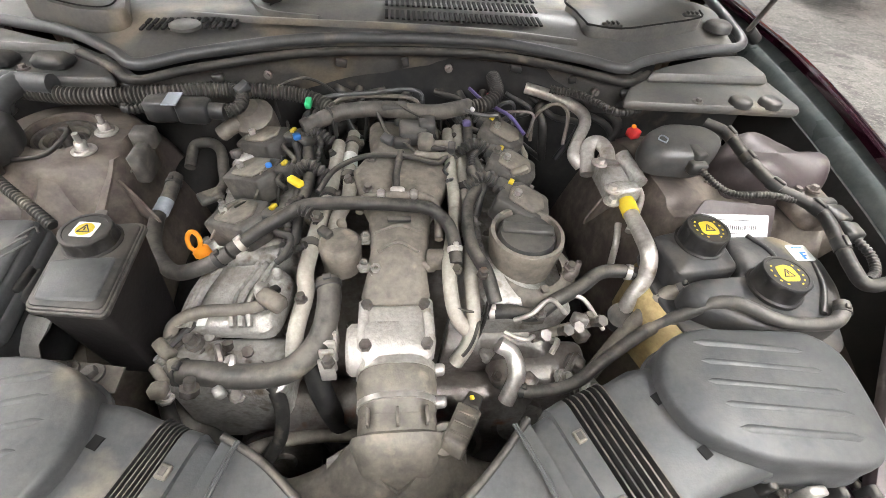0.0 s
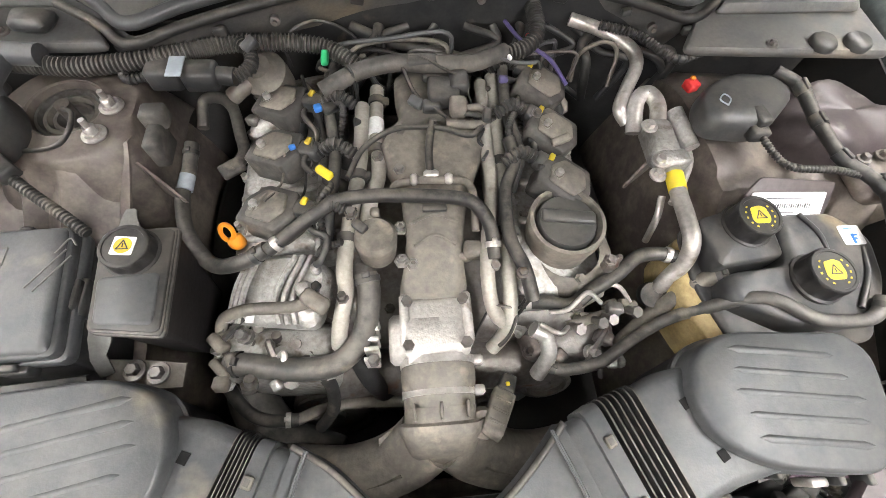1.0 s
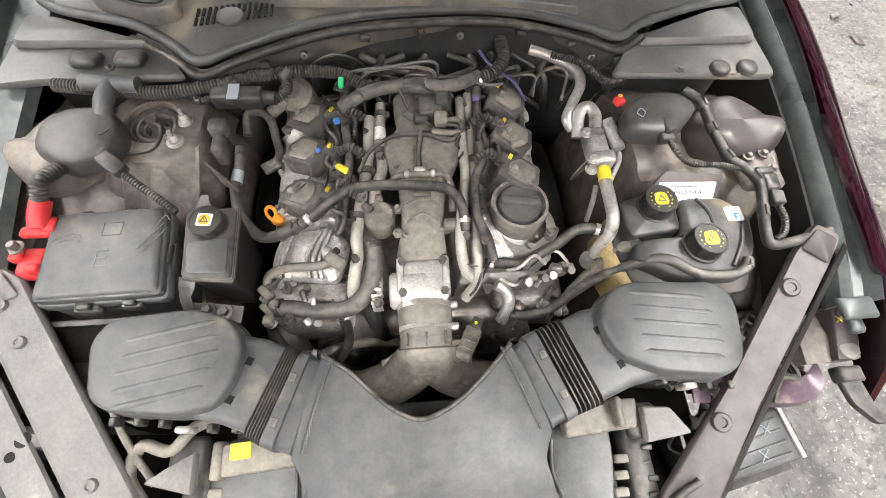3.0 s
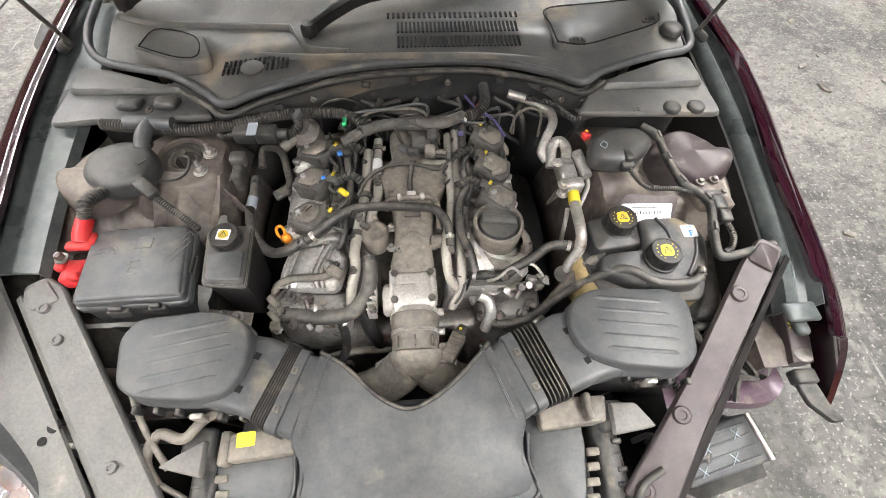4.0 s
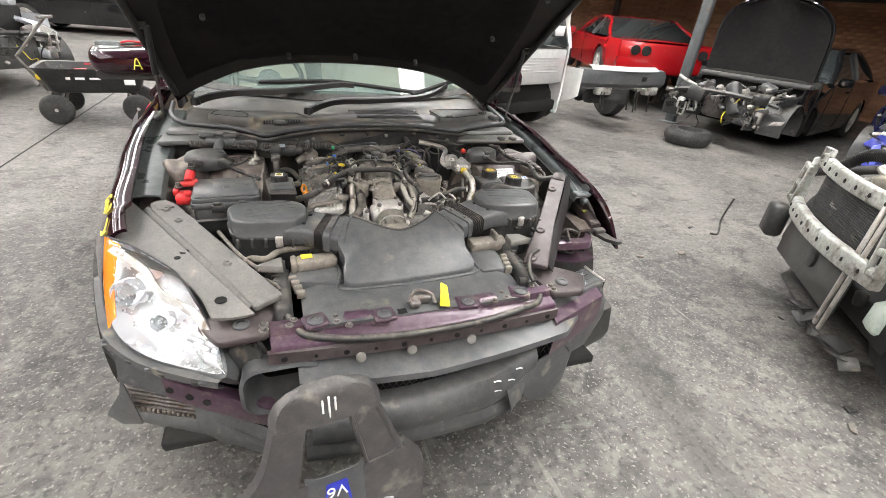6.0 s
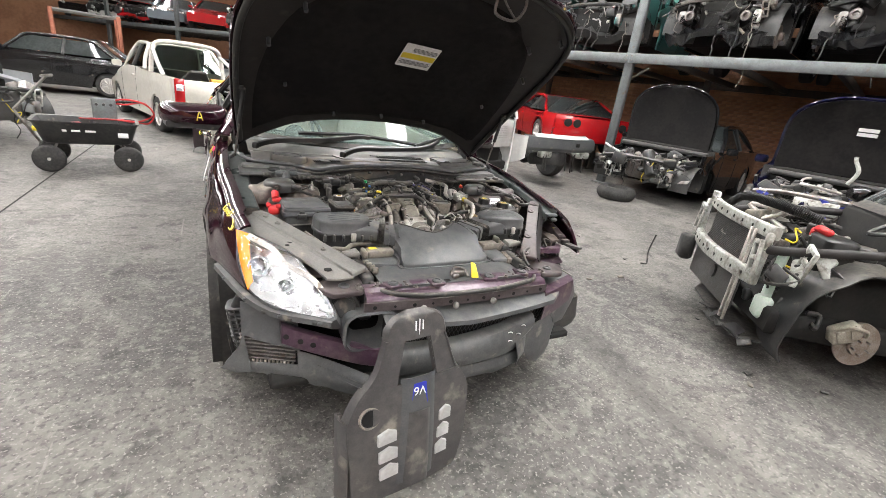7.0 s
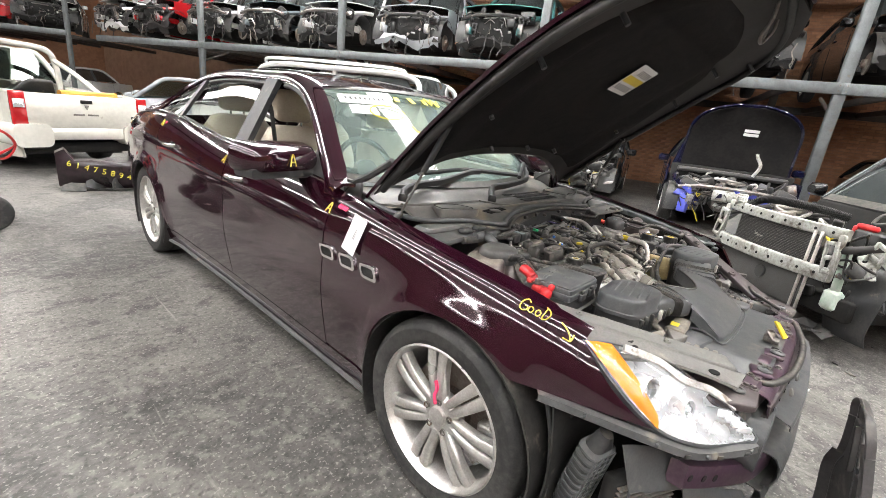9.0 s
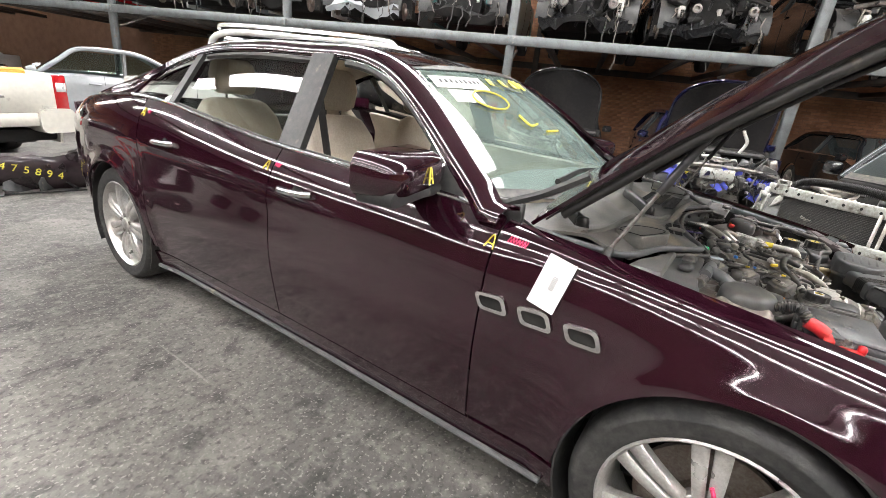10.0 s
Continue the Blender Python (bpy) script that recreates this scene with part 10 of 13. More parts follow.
# ---- the loose engine cover leaning on the bumper ----
# local frame: x across, y up the cover, z out of its face
CV = Matrix.Translation((-0.302, -1.075, 0.0)) @ pose(0, 0, 0, 82, 0, 7)
COVER = material("scuffed_cover_plastic", (0.052, 0.050, 0.051), 0.42, 0, (0.088, 0.083, 0.079), 4, 0.75, 0.05, 260, speck=(0.20, 0.185, 0.16), speck_scale=9, speck_amount=0.61, settled=0.2)
cover_thing = thing("engine_cover", "loose black plastic engine cover with a blue badge, leaning upright", "engine cover", at=CV)


def bow(x, y):
    return 0.055 - 0.42 * x * x - 0.16 * (y - 0.35) ** 2


# the shell is drawn as strips between its outline and its opening
def cover_strip(rows):
    t = Shape()
    t.sheet([[(x, y, bow(x, y) + dz) for x, y, dz in row] for row in rows], -0.006)
    return t


left_edge = curve([0.0, 0.15, 0.36, 0.42, 0.50, 0.60, 0.68, 0.705], [-0.235, -0.245, -0.250, -0.222, -0.160, -0.122, -0.090, -0.045])
right_edge = curve([0.0, 0.06, 0.25, 0.38, 0.46, 0.60, 0.68, 0.705], [0.20, 0.225, 0.245, 0.238, 0.185, 0.130, 0.092, 0.045])
foot = lambda x: 0.02 * (x + 0.235) / 0.45
rows = []
for y in np.linspace(0.0, 0.456, 14):
    a, b = left_edge(y), right_edge(y)
    rows.append([(lerp(a, b, q), y + foot(lerp(a, b, q)) * (1 - y / 0.456), -0.03 * (1 if q in (0.0, 1.0) else 0)) for q in (0, 0.02, 0.08, 0.16, 0.24, 0.30, 0.36, 0.42, 0.5, 0.58, 0.64, 0.70, 0.76, 0.84, 0.92, 0.98, 1.0)])
part("lower_shell", cover_strip(rows), COVER, cover_thing, "dusty black plastic shell")
for sgn, edge_f in ((-1, left_edge), (1, right_edge)):
    rows = []
    for y in np.linspace(0.450, 0.615, 9):
        a, b = edge_f(y), sgn * lerp(0.078, 0.046, (y - 0.45) / 0.165)
        rows.append([(lerp(a, b, q), y, -0.018 * (q in (0.0, 1.0))) for q in (0, 0.08, 0.3, 0.6, 0.92, 1.0)])
    part("arm", flat(cover_strip(rows)), COVER, cover_thing)
rows = []
for y in np.linspace(0.608, 0.705, 7):
    a, b = left_edge(y), right_edge(y)
    rows.append([(lerp(a, b, q), y, -0.018 * (q in (0.0, 1.0) or y > 0.70)) for q in (0, 0.05, 0.2, 0.4, 0.6, 0.8, 0.95, 1.0)])
part("upper_shell", flat(cover_strip(rows)), COVER, cover_thing)
# raised centre panels, badge and ribs
s = Shape()
s.sheet([[(lerp(-0.075, 0.085, q) * lerp(1.0, 0.85, v), lerp(0.05, 0.475, v), bow(lerp(-0.075, 0.085, q), lerp(0.05, 0.475, v)) + 0.012 * (1 - abs(2 * q - 1) ** 6)) for q in np.linspace(0, 1, 9)] for v in np.linspace(0, 1, 8)], -0.004)
part("centre_panel", s, GREYPL, cover_thing)
s = Shape()
s.sheet([[(lerp(-0.055, 0.065, q) * lerp(1.0, 0.8, v), lerp(0.03, 0.345, v), bow(lerp(-0.055, 0.065, q), lerp(0.03, 0.345, v)) + 0.020 * (1 - abs(2 * q - 1) ** 8)) for q in np.linspace(0, 1, 9)] for v in np.linspace(0, 1, 6)], -0.004)
part("centre_rib", s, COVER, cover_thing)
bm_ = Matrix.Translation((0.002, 0.405, bow(0, 0.405) + 0.0135))
s = Shape()
s.prism(round_poly([(-0.034, -0.046), (0.036, -0.046), (0.026, 0.046), (-0.024, 0.046)], 0.006), 0, 0.002, m=bm_)
badge_mat = material("blue_badge", (0.02, 0.03, 0.36), 0.35, 0, (0.03, 0.045, 0.45), 20, 0.5)
badge = part("badge", s, badge_mat, cover_thing, "blue badge with white V6 lettering upside down")
part("letters", text_shape("V6", 0.046, bm_ @ Matrix.Translation((0, 0.018, 0.0025)) @ pose(0, 0, 0, 0, 0, 180)), PAPER, badge)
white_fin = material("white_fin", (0.40, 0.40, 0.395), 0.45, 0, (0.30, 0.295, 0.28), 12, 0.6)
for sgn in (-1, 1):
    for k in range(3):
        x, y = (-0.115 + 0.006 * k if sgn < 0 else 0.122 - 0.004 * k), 0.27 - 0.072 * k - (0 if sgn < 0 else -0.02)
        s = Shape()
        w = 0.036 if sgn < 0 else 0.026
        s.prism(round_poly([(x - w, y - 0.030), (x + w, y - 0.026), (x + w, y + 0.016), (x + w * 0.1, y + 0.030), (x - w, y + 0.012)], 0.003), bow(x, y) - 0.01, bow(x, y) + 0.014, 0.003)
        part("fin", s, white_fin, cover_thing, "pale grey plastic fin")
# oil cap opening: a ring, and a near-black disc for the shade inside
s = Shape()
s.turned([(0.040, -0.02), (0.042, 0.006), (0.038, 0.010), (0.034, 0.006), (0.032, -0.03), (0.0, -0.031)], 26, Matrix.Translation((-0.175, 0.355, bow(-0.175, 0.355))))
part("cap_ring", s, DUSTY, cover_thing)
s = Shape()
s.turned([(0.031, 0.0), (0.0, 0.0005)], 22, Matrix.Translation((-0.175, 0.355, bow(-0.175, 0.355) + 0.007)))
part("cap_opening", s, SLOT, cover_thing)
# emblem drawn as a plain shape
em = Matrix.Translation((0.005, 0.650, bow(0, 0.645) + 0.006))
for x, low, high in ((-0.014, -0.012, 0.022), (0.0, -0.028, 0.028), (0.014, -0.012, 0.022)):
    part("emblem_bar", strokes([[(x, low), (x, high)]], 0.0026, em), PAPER, cover_thing)
# raised beads along the shell's edges and its opening
for sgn, edge_f in ((-1, left_edge), (1, right_edge)):
    ys = np.linspace(0.03, 0.69, 26)
    s = Shape()
    s.tube([(edge_f(y) - sgn * 0.012, y, bow(edge_f(y) - sgn * 0.012, y) + 0.001) for y in ys], 0.0045, 6)
    part("edge_bead", s, COVER, cover_thing)
    s = Shape()
    s.tube([(sgn * lerp(0.084, 0.052, (y - 0.45) / 0.165), y, bow(0.065, y) + 0.001) for y in np.linspace(0.455, 0.612, 8)], 0.004, 6)
    part("edge_bead", s, COVER, cover_thing)
    s = Shape()
    s.tube([(sgn * lerp(0.092, 0.080, v), lerp(0.06, 0.46, v), bow(0.086, lerp(0.06, 0.46, v)) + 0.001) for v in np.linspace(0, 1, 8)], 0.0035, 6)
    part("edge_bead", s, GREYPL, cover_thing)
# folded edge on one side
s = Shape()
s.sheet([[(-0.245, y, bow(-0.245, y) + 0.002), (-0.262, y, bow(-0.245, y) - 0.03), (-0.258, y, bow(-0.245, y) - 0.08)] for y in np.linspace(0.005, 0.35, 8)], 0.006)
part("side_flange", s, COVER, cover_thing)


# ---- writing and labels on the car ----
def on_side(y, z, lift=0.003, roll=0.0):
    """A pose on the car's right flank: x runs backwards along the flank reversed, so letters read from outside."""
    x = side_x(y, z) + lift
    dz = (side_x(y, z + 0.02) - side_x(y, z - 0.02)) / 0.04
    dy = (side_x(y + 0.02, z) - side_x(y - 0.02, z)) / 0.04
    n = Vector((-1, dy * -1, -dz * -1)).normalized()
    n = Vector((-1, -dy, -dz)).normalized()
    right = Vector((0, -1, 0))
    right = (right - n * right.dot(n)).normalized()
    up = n.cross(right)
    m = Matrix((right, up, n)).transposed().to_4x4()
    return Matrix.Translation((-x, y, z)) @ m @ pose(0, 0, 0, 0, 0, roll)


s = Shape()
s.prism(rounded(0.080, 0.145, 0.002, 1), 0, 0.0012, m=on_side(0.495, 0.862, 0.009, -12))
sticker = part("sticker", s, PAPER, car, "white paper sticker with a small barcode")
s = Shape()
for k in range(9):
    s.box(0.004, -0.016 + 0.0045 * k, 0.0018, 0.014, 0.002, 0.0006, 0, m=on_side(0.495, 0.862, 0.009, -12))
part("barcode_bar", s, INK, sticker)
A_LET = [[(-0.016, -0.022), (0.0, 0.022), (0.014, -0.022)], [(-0.012, -0.006), (0.012, -0.008)]]
for y, z in ((0.70, 0.92), (1.76, 0.955), (2.80, 1.05)):
    part("yellow_letter", strokes(A_LET, 0.0022, on_side(y, z, 0.002, -6)), CHALK, car)
part("yellow_letter", strokes([[(x * 1.1, y * 1.1) for x, y in l] for l in A_LET], 0.0026, Matrix.Translation((-0.985, 0.985, 1.075)) @ pose(0, 0, 0, 0, 0, 12) @ Matrix.Translation((0.005, -0.091, 0.002)) @ pose(0, 0, 0, 84, 0, 6)), CHALK, car)
for y, z, n_ in ((0.625, 0.935, 7), (1.70, 0.965, 4), (2.75, 1.055, 3)):
    sq = [[p for k in range(n_) for p in ((0.009 * k, -0.009), (0.009 * k + 0.005, 0.010))]]
    part("pink_scribble", strokes(sq, 0.0018, on_side(y, z, 0.002, -4) @ Matrix.Translation((-0.004 * n_, 0, 0))), PINKPEN, car)
for k, line in enumerate(([(0.012, 0.014), (0.002, 0.019), (-0.010, 0.008), (-0.011, -0.010), (-0.002, -0.018), (0.010, -0.012), (0.010, -0.002), (0.001, -0.002)],
                          [(0.007 * math.cos(a), 0.009 * math.sin(a) - 0.006) for a in np.linspace(1.2, 7.5, 12)],
                          [(0.007 * math.cos(a), 0.009 * math.sin(a) - 0.006) for a in np.linspace(1.2, 7.5, 12)],
                          [(-0.006, 0.018), (-0.007, -0.016), (0.004, -0.013), (0.010, 0.002), (0.004, 0.014), (-0.010, 0.019)])):
    part("yellow_letter", strokes([line], 0.0017, on_side(-0.225 - 0.022 * k, 0.842 - 0.003 * k, 0.004, -6)), CHALK, car, "thin yellow hand-drawn letter")
part("yellow_arrow", strokes([[(-0.02, 0.015), (0.006, 0.0), (0.02, -0.02)], [(-0.002, -0.022), (0.02, -0.021), (0.022, 0.0)]], 0.0018, on_side(-0.355, 0.81, 0.004, 0)), CHALK, car)


def on_screen(u, v, lift=0.006, roll=0.0):
    p = Vector(screen_point(u, v))
    a = Vector(screen_point(u + 0.02, v)) - Vector(screen_point(u - 0.02, v))
    b = Vector(screen_point(u, v + 0.02)) - Vector(screen_point(u, v - 0.02))
    r = a.normalized()
    n = a.cross(b).normalized()
    return Matrix.Translation(p + n * lift) @ Matrix((r, n.cross(r), n)).transposed().to_4x4() @ pose(0, 0, 0, 0, 0, roll)


def screen_sheet(u0, u1, v0, v1):
    """A paper that follows the curve of the glass."""
    t = Shape()
    t.sheet([[Vector(screen_point(u, v)) + Vector((0, -0.004, 0.004)) for u in np.linspace(u0, u1, 6)] for v in np.linspace(v0, v1, 4)], 0.0008)
    return t


p1 = part("paper_note", screen_sheet(-0.86, -0.40, 0.76, 0.88), PAPER, screen, "white paper note on the glass")
for k in range(9):
    t = Shape()
    t.box(0, 0, 0, 0.012, 0.024, 0.0008, 0, m=on_screen(-0.80 + 0.042 * k, 0.82, 0.009))
    part("lettering_bar", t, INK, p1)
part("paper_note", screen_sheet(-0.80, -0.58, 0.63, 0.74), PAPER, screen, "white paper note on the glass")
part("yellow_ring", strokes([[(0.10 * math.cos(a), 0.06 * math.sin(a)) for a in np.linspace(0, 2 * math.pi, 17)]], 0.004, on_screen(-0.5, 0.66, 0.008)), CHALK, screen)
for k in range(7):
    t = Shape()
    t.box(0, 0, 0, 0.030, 0.046 if k % 2 else 0.055, 0.0012, 0, m=on_screen(-0.82 + 0.17 * k, 0.90 if k < 2 else 0.84, 0.010, 10 * (-1) ** k))
    if k > 2:
        part("yellow_bar", t, CHALK, screen)
part("yellow_stroke", strokes([[(-0.04, 0.03), (-0.02, -0.03), (0.05, -0.02)]], 0.005, on_screen(-0.30, 0.50, 0.008)), CHALK, screen)
part("yellow_stroke", strokes([[(-0.06, 0.0), (0.06, 0.004)]], 0.005, on_screen(-0.10, 0.42, 0.008)), CHALK, screen)
part("yellow_stroke", strokes([[(-0.05, 0.02), (-0.02, 0.06), (0.0, 0.0), (0.03, 0.06), (0.05, -0.01), (0.08, 0.05)]], 0.004, on_screen(0.12, 0.82, 0.008)), CHALK, screen)


# ---- other vehicles in the yard ----
def paint(name, base, rough=0.16, coat=0.8):
    return material(name, base, rough, 0.1, tuple(c * 0.8 + 0.012 for c in base), 3.0, 0.6, 0.0, 200, coat=coat, speck=(0.16, 0.14, 0.12), speck_scale=5, speck_amount=0.70, rough_var=0.05)


P_WHITE = paint("white_paint", (0.68, 0.68, 0.66))
P_CREAM = paint("aged_white_paint", (0.62, 0.60, 0.54), 0.25, 0.4)
P_BLACK = paint("black_paint", (0.010, 0.010, 0.011))
P_SILVER = paint("silver_paint", (0.33, 0.345, 0.36))
P_RED = paint("red_paint", (0.42, 0.008, 0.012))
P_BLUE = paint("deep_blue_paint", (0.003, 0.0035, 0.028))
P_BLUELIGHT = paint("blue_violet_paint", (0.06, 0.075, 0.42), 0.3, 0.4)
P_TEAL = paint("teal_paint", (0.05, 0.17, 0.16), 0.3, 0.4)
P_GREY = paint("grey_blue_paint", (0.16, 0.19, 0.21))
CALIPER = material("dusty_brake_casting", (0.27, 0.25, 0.205), 0.6, 0.2, (0.17, 0.15, 0.12), 18, 0.8, 0.2, 120, speck=(0.09, 0.075, 0.06), speck_scale=26)
RAWWHITE = material("raw_white_metal", (0.42, 0.43, 0.40), 0.5, 0.1, (0.22, 0.21, 0.185), 7, 0.85, 0.15, 120, speck=(0.10, 0.085, 0.07), speck_scale=17, speck_amount=0.58)
DARKGLASS = material("dark_window", (0.025, 0.03, 0.03), 0.06, 0, (0.05, 0.055, 0.055), 3, 0.5, coat=1.0, rough_var=0.03)
TAILRED = material("red_tail_lens", (0.42, 0.012, 0.015), 0.12, 0, (0.3, 0.01, 0.012), 20, 0.5, coat=1.0)
CORE = material("radiator_core", (0.10, 0.10, 0.097), 0.6, 0.4, (0.10, 0.095, 0.09), 30, 0.7, 0.6, 260)
COOLANT = material("coolant_bottle", (0.52, 0.58, 0.52), 0.4, 0, (0.30, 0.45, 0.34), 9, 0.7)


def facing(x, y, rx, ry, z=0.0):
    """A pose whose y runs from a vehicle's front backwards along (rx, ry)."""
    return pose(x, y, z, 0, 0, math.degrees(math.atan2(ry, rx)) - 90)


def wheel_at(parent, x, y, r=0.32, w=0.21, mat=None, spokes=10, bare=False):
    """A wheel under a parked vehicle."""
    sgn = 1 if x > 0 else -1
    m = Matrix.Translation((x, y, r)) @ pose(0, 0, 0, 0, 90 * sgn, 0)
    s = Shape()
    if bare:
        s.turned([(0.13, -0.01), (0.13, 0.012), (0.06, 0.012), (0.055, 0.04), (0.0, 0.042)], 28, m)
        d = part("brake_disc", s, DISC, parent, "bare rusty brake disc")
        for k in range(5):
            t = Shape()
            t.rod(m @ Vector((0.045 * math.cos(k * 1.256), 0.045 * math.sin(k * 1.256), 0.03)), m @ Vector((0.045 * math.cos(k * 1.256), 0.045 * math.sin(k * 1.256), 0.075)), 0.006, 6)
            part("wheel_stud", t, STEEL, d)
        km = m @ pose(0, 0, 0, 0, 0, 30)
        t = Shape()
        t.prism(round_poly([(-0.150, -0.135), (-0.060, -0.150), (-0.035, -0.020), (-0.060, 0.030), (-0.140, 0.020)], 0.02, 3), -0.045, 0.050, 0.012, km)
        cal = part("brake_caliper", t, CALIPER, d, "dusty grey brake caliper")
        for x_, y_, sx_, sy_ in ((-0.10, -0.10, 0.07, 0.05), (-0.095, -0.02, 0.06, 0.05)):
            t = Shape()
            t.box(x_, y_, 0.055, sx_, sy_, 0.014, 0.004, m=km)
            part("caliper_pad", t, CALIPER, cal)
        t = Shape()
        t.tube([km @ Vector(q) for q in ((-0.15, -0.13, 0.03), (-0.155, -0.05, 0.075), (-0.10, 0.03, 0.07), (-0.04, 0.05, 0.03))], 0.010, 8)
        part("caliper_bridge", t, CALIPER, cal)
        return d
    s.turned([(r * 0.66, -w / 2), (r * 0.90, -w / 2), (r * 0.985, -w * 0.40), (r, -w * 0.25), (r, w * 0.25), (r * 0.985, w * 0.40), (r * 0.90, w / 2), (r * 0.66, w / 2), (r * 0.62, w * 0.3), (r * 0.62, -w * 0.3)], 36, m)
    t = part("tyre", s, TYRE, parent, "black tyre")
    s = Shape()
    s.turned([(r * 0.65, w * 0.30), (r * 0.67, w * 0.49), (r * 0.62, w * 0.50), (r * 0.58, w * 0.25), (r * 0.2, w * 0.22), (r * 0.17, w * 0.40), (0, w * 0.40)], 30, m)
    rim = part("wheel_rim", s, mat or ALLOY, t)
    for k in range(spokes):
        q = Shape()
        q.box(r * 0.38, 0, w * 0.36, r * 0.46, r * 0.10, w * 0.18, 0.006, m=m @ pose(0, 0, 0, 0, 0, 360 * k / spokes))
        ob = part("spoke", q, mat or ALLOY, t)
    return t


def body_half(y, L, W, kind):
    """Half width of a vehicle's body along its length."""
    a, b = y / L, 1 - y / L
    return W / 2 * (1 - 0.16 * math.exp(-(a / 0.05) ** 1.2 * 1.4) - 0.10 * math.exp(-(b / 0.05)))


def vehicle(name, label, mat, at, L=4.5, W=1.76, H=1.43, kind="saloon", axles=(0.85, 3.5), wheels=(1, 1, 1, 1), glass=None, tail=True, front=True, category="car", group="", stripped=False, open_hood=False, hood_mat=None, seed=1, low=0.22, hood_label=False):
    """A parked vehicle: body sides with wheel arches, glasshouse with panes, wheels, lamps; its front may be stripped."""
    glass = glass or DARKGLASS
    v = thing(name, label, category, group, at=at)
    belt_z = curve([0, 0.12 * L, 0.3 * L, 0.7 * L, L], [0.62 * H / 1.43, 0.66 * H / 1.43, 0.64 * H, 0.67 * H, 0.66 * H] if kind != "suv" else [0.60 * H, 0.60 * H, 0.61 * H, 0.62 * H, 0.62 * H])
    y_from = 0.02 * L if not stripped else 0.20 * L
    r_arch = 0.36
    bx = lambda y, z: body_half(y, L, W, kind) * (1 - 0.10 * max(0, (z - 0.62 * H * 0.9) / (0.5 * H)) - 0.06 * max(0, (0.45 - z) / 0.3)) + 0.010 * math.exp(-(((z - 0.58 * H) / 0.03) ** 2))

    def low_edge(y):
        out = low
        for c in axles:
            d = abs(y - c)
            if d < r_arch:
                out = max(out, 0.31 + math.sqrt(r_arch ** 2 - d * d))
        return min(out, belt_z(y) - 0.03)
    n = 46
    for sgn in (-1, 1):
        s = Shape()
        g = []
        for i in range(n + 1):
            y = lerp(y_from, L * 0.985, i / n)
            g.append([(sgn * bx(y, z), y, z) for z in np.linspace(low_edge(y), belt_z(y), 10)])
        s.sheet(g, 0.03 * (-1 if sgn > 0 else 1))
        side = part("body_side", s, mat, v)
        for yd in (0.30 * L, 0.52 * L, 0.74 * L)[: 2 if kind in ("coupe", "ute") else 3]:
            t = Shape()
            t.tube([(sgn * (bx(yd, z) + 0.002), yd + 0.02 * (z - 0.5), z) for z in np.linspace(0.28, belt_z(yd) - 0.01, 7)], 0.004, 4)
            part("shut_line", t, DARK, side)
        for yd in (0.49 * L, 0.70 * L)[: 1 if kind in ("coupe", "ute") else 2]:
            t = Shape()
            t.box(sgn * (bx(yd, 0.6 * H) + 0.015), yd, 0.585 * H, 0.03, 0.17, 0.028, 0.008)
            part("door_handle", t, mat, side)
        t = Shape()
        t.loft([[(sgn * (bx(0.31 * L, belt_z(0.31 * L)) + 0.10 + a), 0.31 * L + yy, belt_z(0.3 * L) + 0.08 + b) for a, b in rounded(0.17 * f, 0.12 * f, 0.04, 3)] for f, yy in ((0.6, -0.06), (1.0, 0.0), (1.0, 0.06))])
        part("door_mirror", t, mat, v)
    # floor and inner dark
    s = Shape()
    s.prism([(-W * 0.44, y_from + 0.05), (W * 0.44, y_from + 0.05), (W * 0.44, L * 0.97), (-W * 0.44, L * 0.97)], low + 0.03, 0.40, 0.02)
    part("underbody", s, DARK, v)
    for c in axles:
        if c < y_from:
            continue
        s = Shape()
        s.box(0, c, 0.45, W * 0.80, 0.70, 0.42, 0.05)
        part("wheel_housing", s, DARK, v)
    # bonnet and boot decks
    roof_y = {"saloon": (0.30, 0.42, 0.70, 0.83), "coupe": (0.32, 0.45, 0.66, 0.84), "suv": (0.27, 0.37, 0.93, 0.985), "hatch": (0.25, 0.38, 0.84, 0.96), "ute": (0.30, 0.40, 0.55, 0.60), "van": (0.2, 0.3, 0.95, 0.99)}[kind]
    y1, y2, y3, y4 = (q * L for q in roof_y)
    deck = lambda ya, yb, drop: [[(u * bx(y, belt_z(y)) * 0.985, y, belt_z(y) + 0.035 * (1 - u * u) - 0.002 - drop(y)) for u in np.linspace(-1, 1, 9)] for y in np.linspace(ya, yb, 9)]
    if not stripped and not open_hood:
        s = Shape()
        s.sheet(deck(y_from, y1 + 0.05, lambda y: 0.0), -0.02)
        part("bonnet", s, hood_mat or mat, v)
    if kind in ("saloon", "coupe"):
        s = Shape()
        s.sheet(deck(y4 - 0.05, L * 0.985, lambda y: 0.0), -0.02)
        part("boot_lid", s, mat, v)
    # glasshouse
    wb, wr = W / 2 * 0.93, W / 2 * 0.70 if kind not in ("suv", "van") else W / 2 * 0.80
    zb = belt_z(0.5 * L)
    zt = H
    s = Shape()
    g = []
    for y in np.linspace(y2, y3, 10):
        f = (y - y2) / (y3 - y2)
        g.append([(u * wr, y, zt - 0.05 + 0.05 * math.sin(math.pi * (0.15 + 0.7 * f)) - 0.045 * abs(u) ** 3) for u in np.linspace(-1, 1, 11)])
    s.sheet(g, -0.02)
    part("roof", s, mat, v)
    zr = zt - 0.06
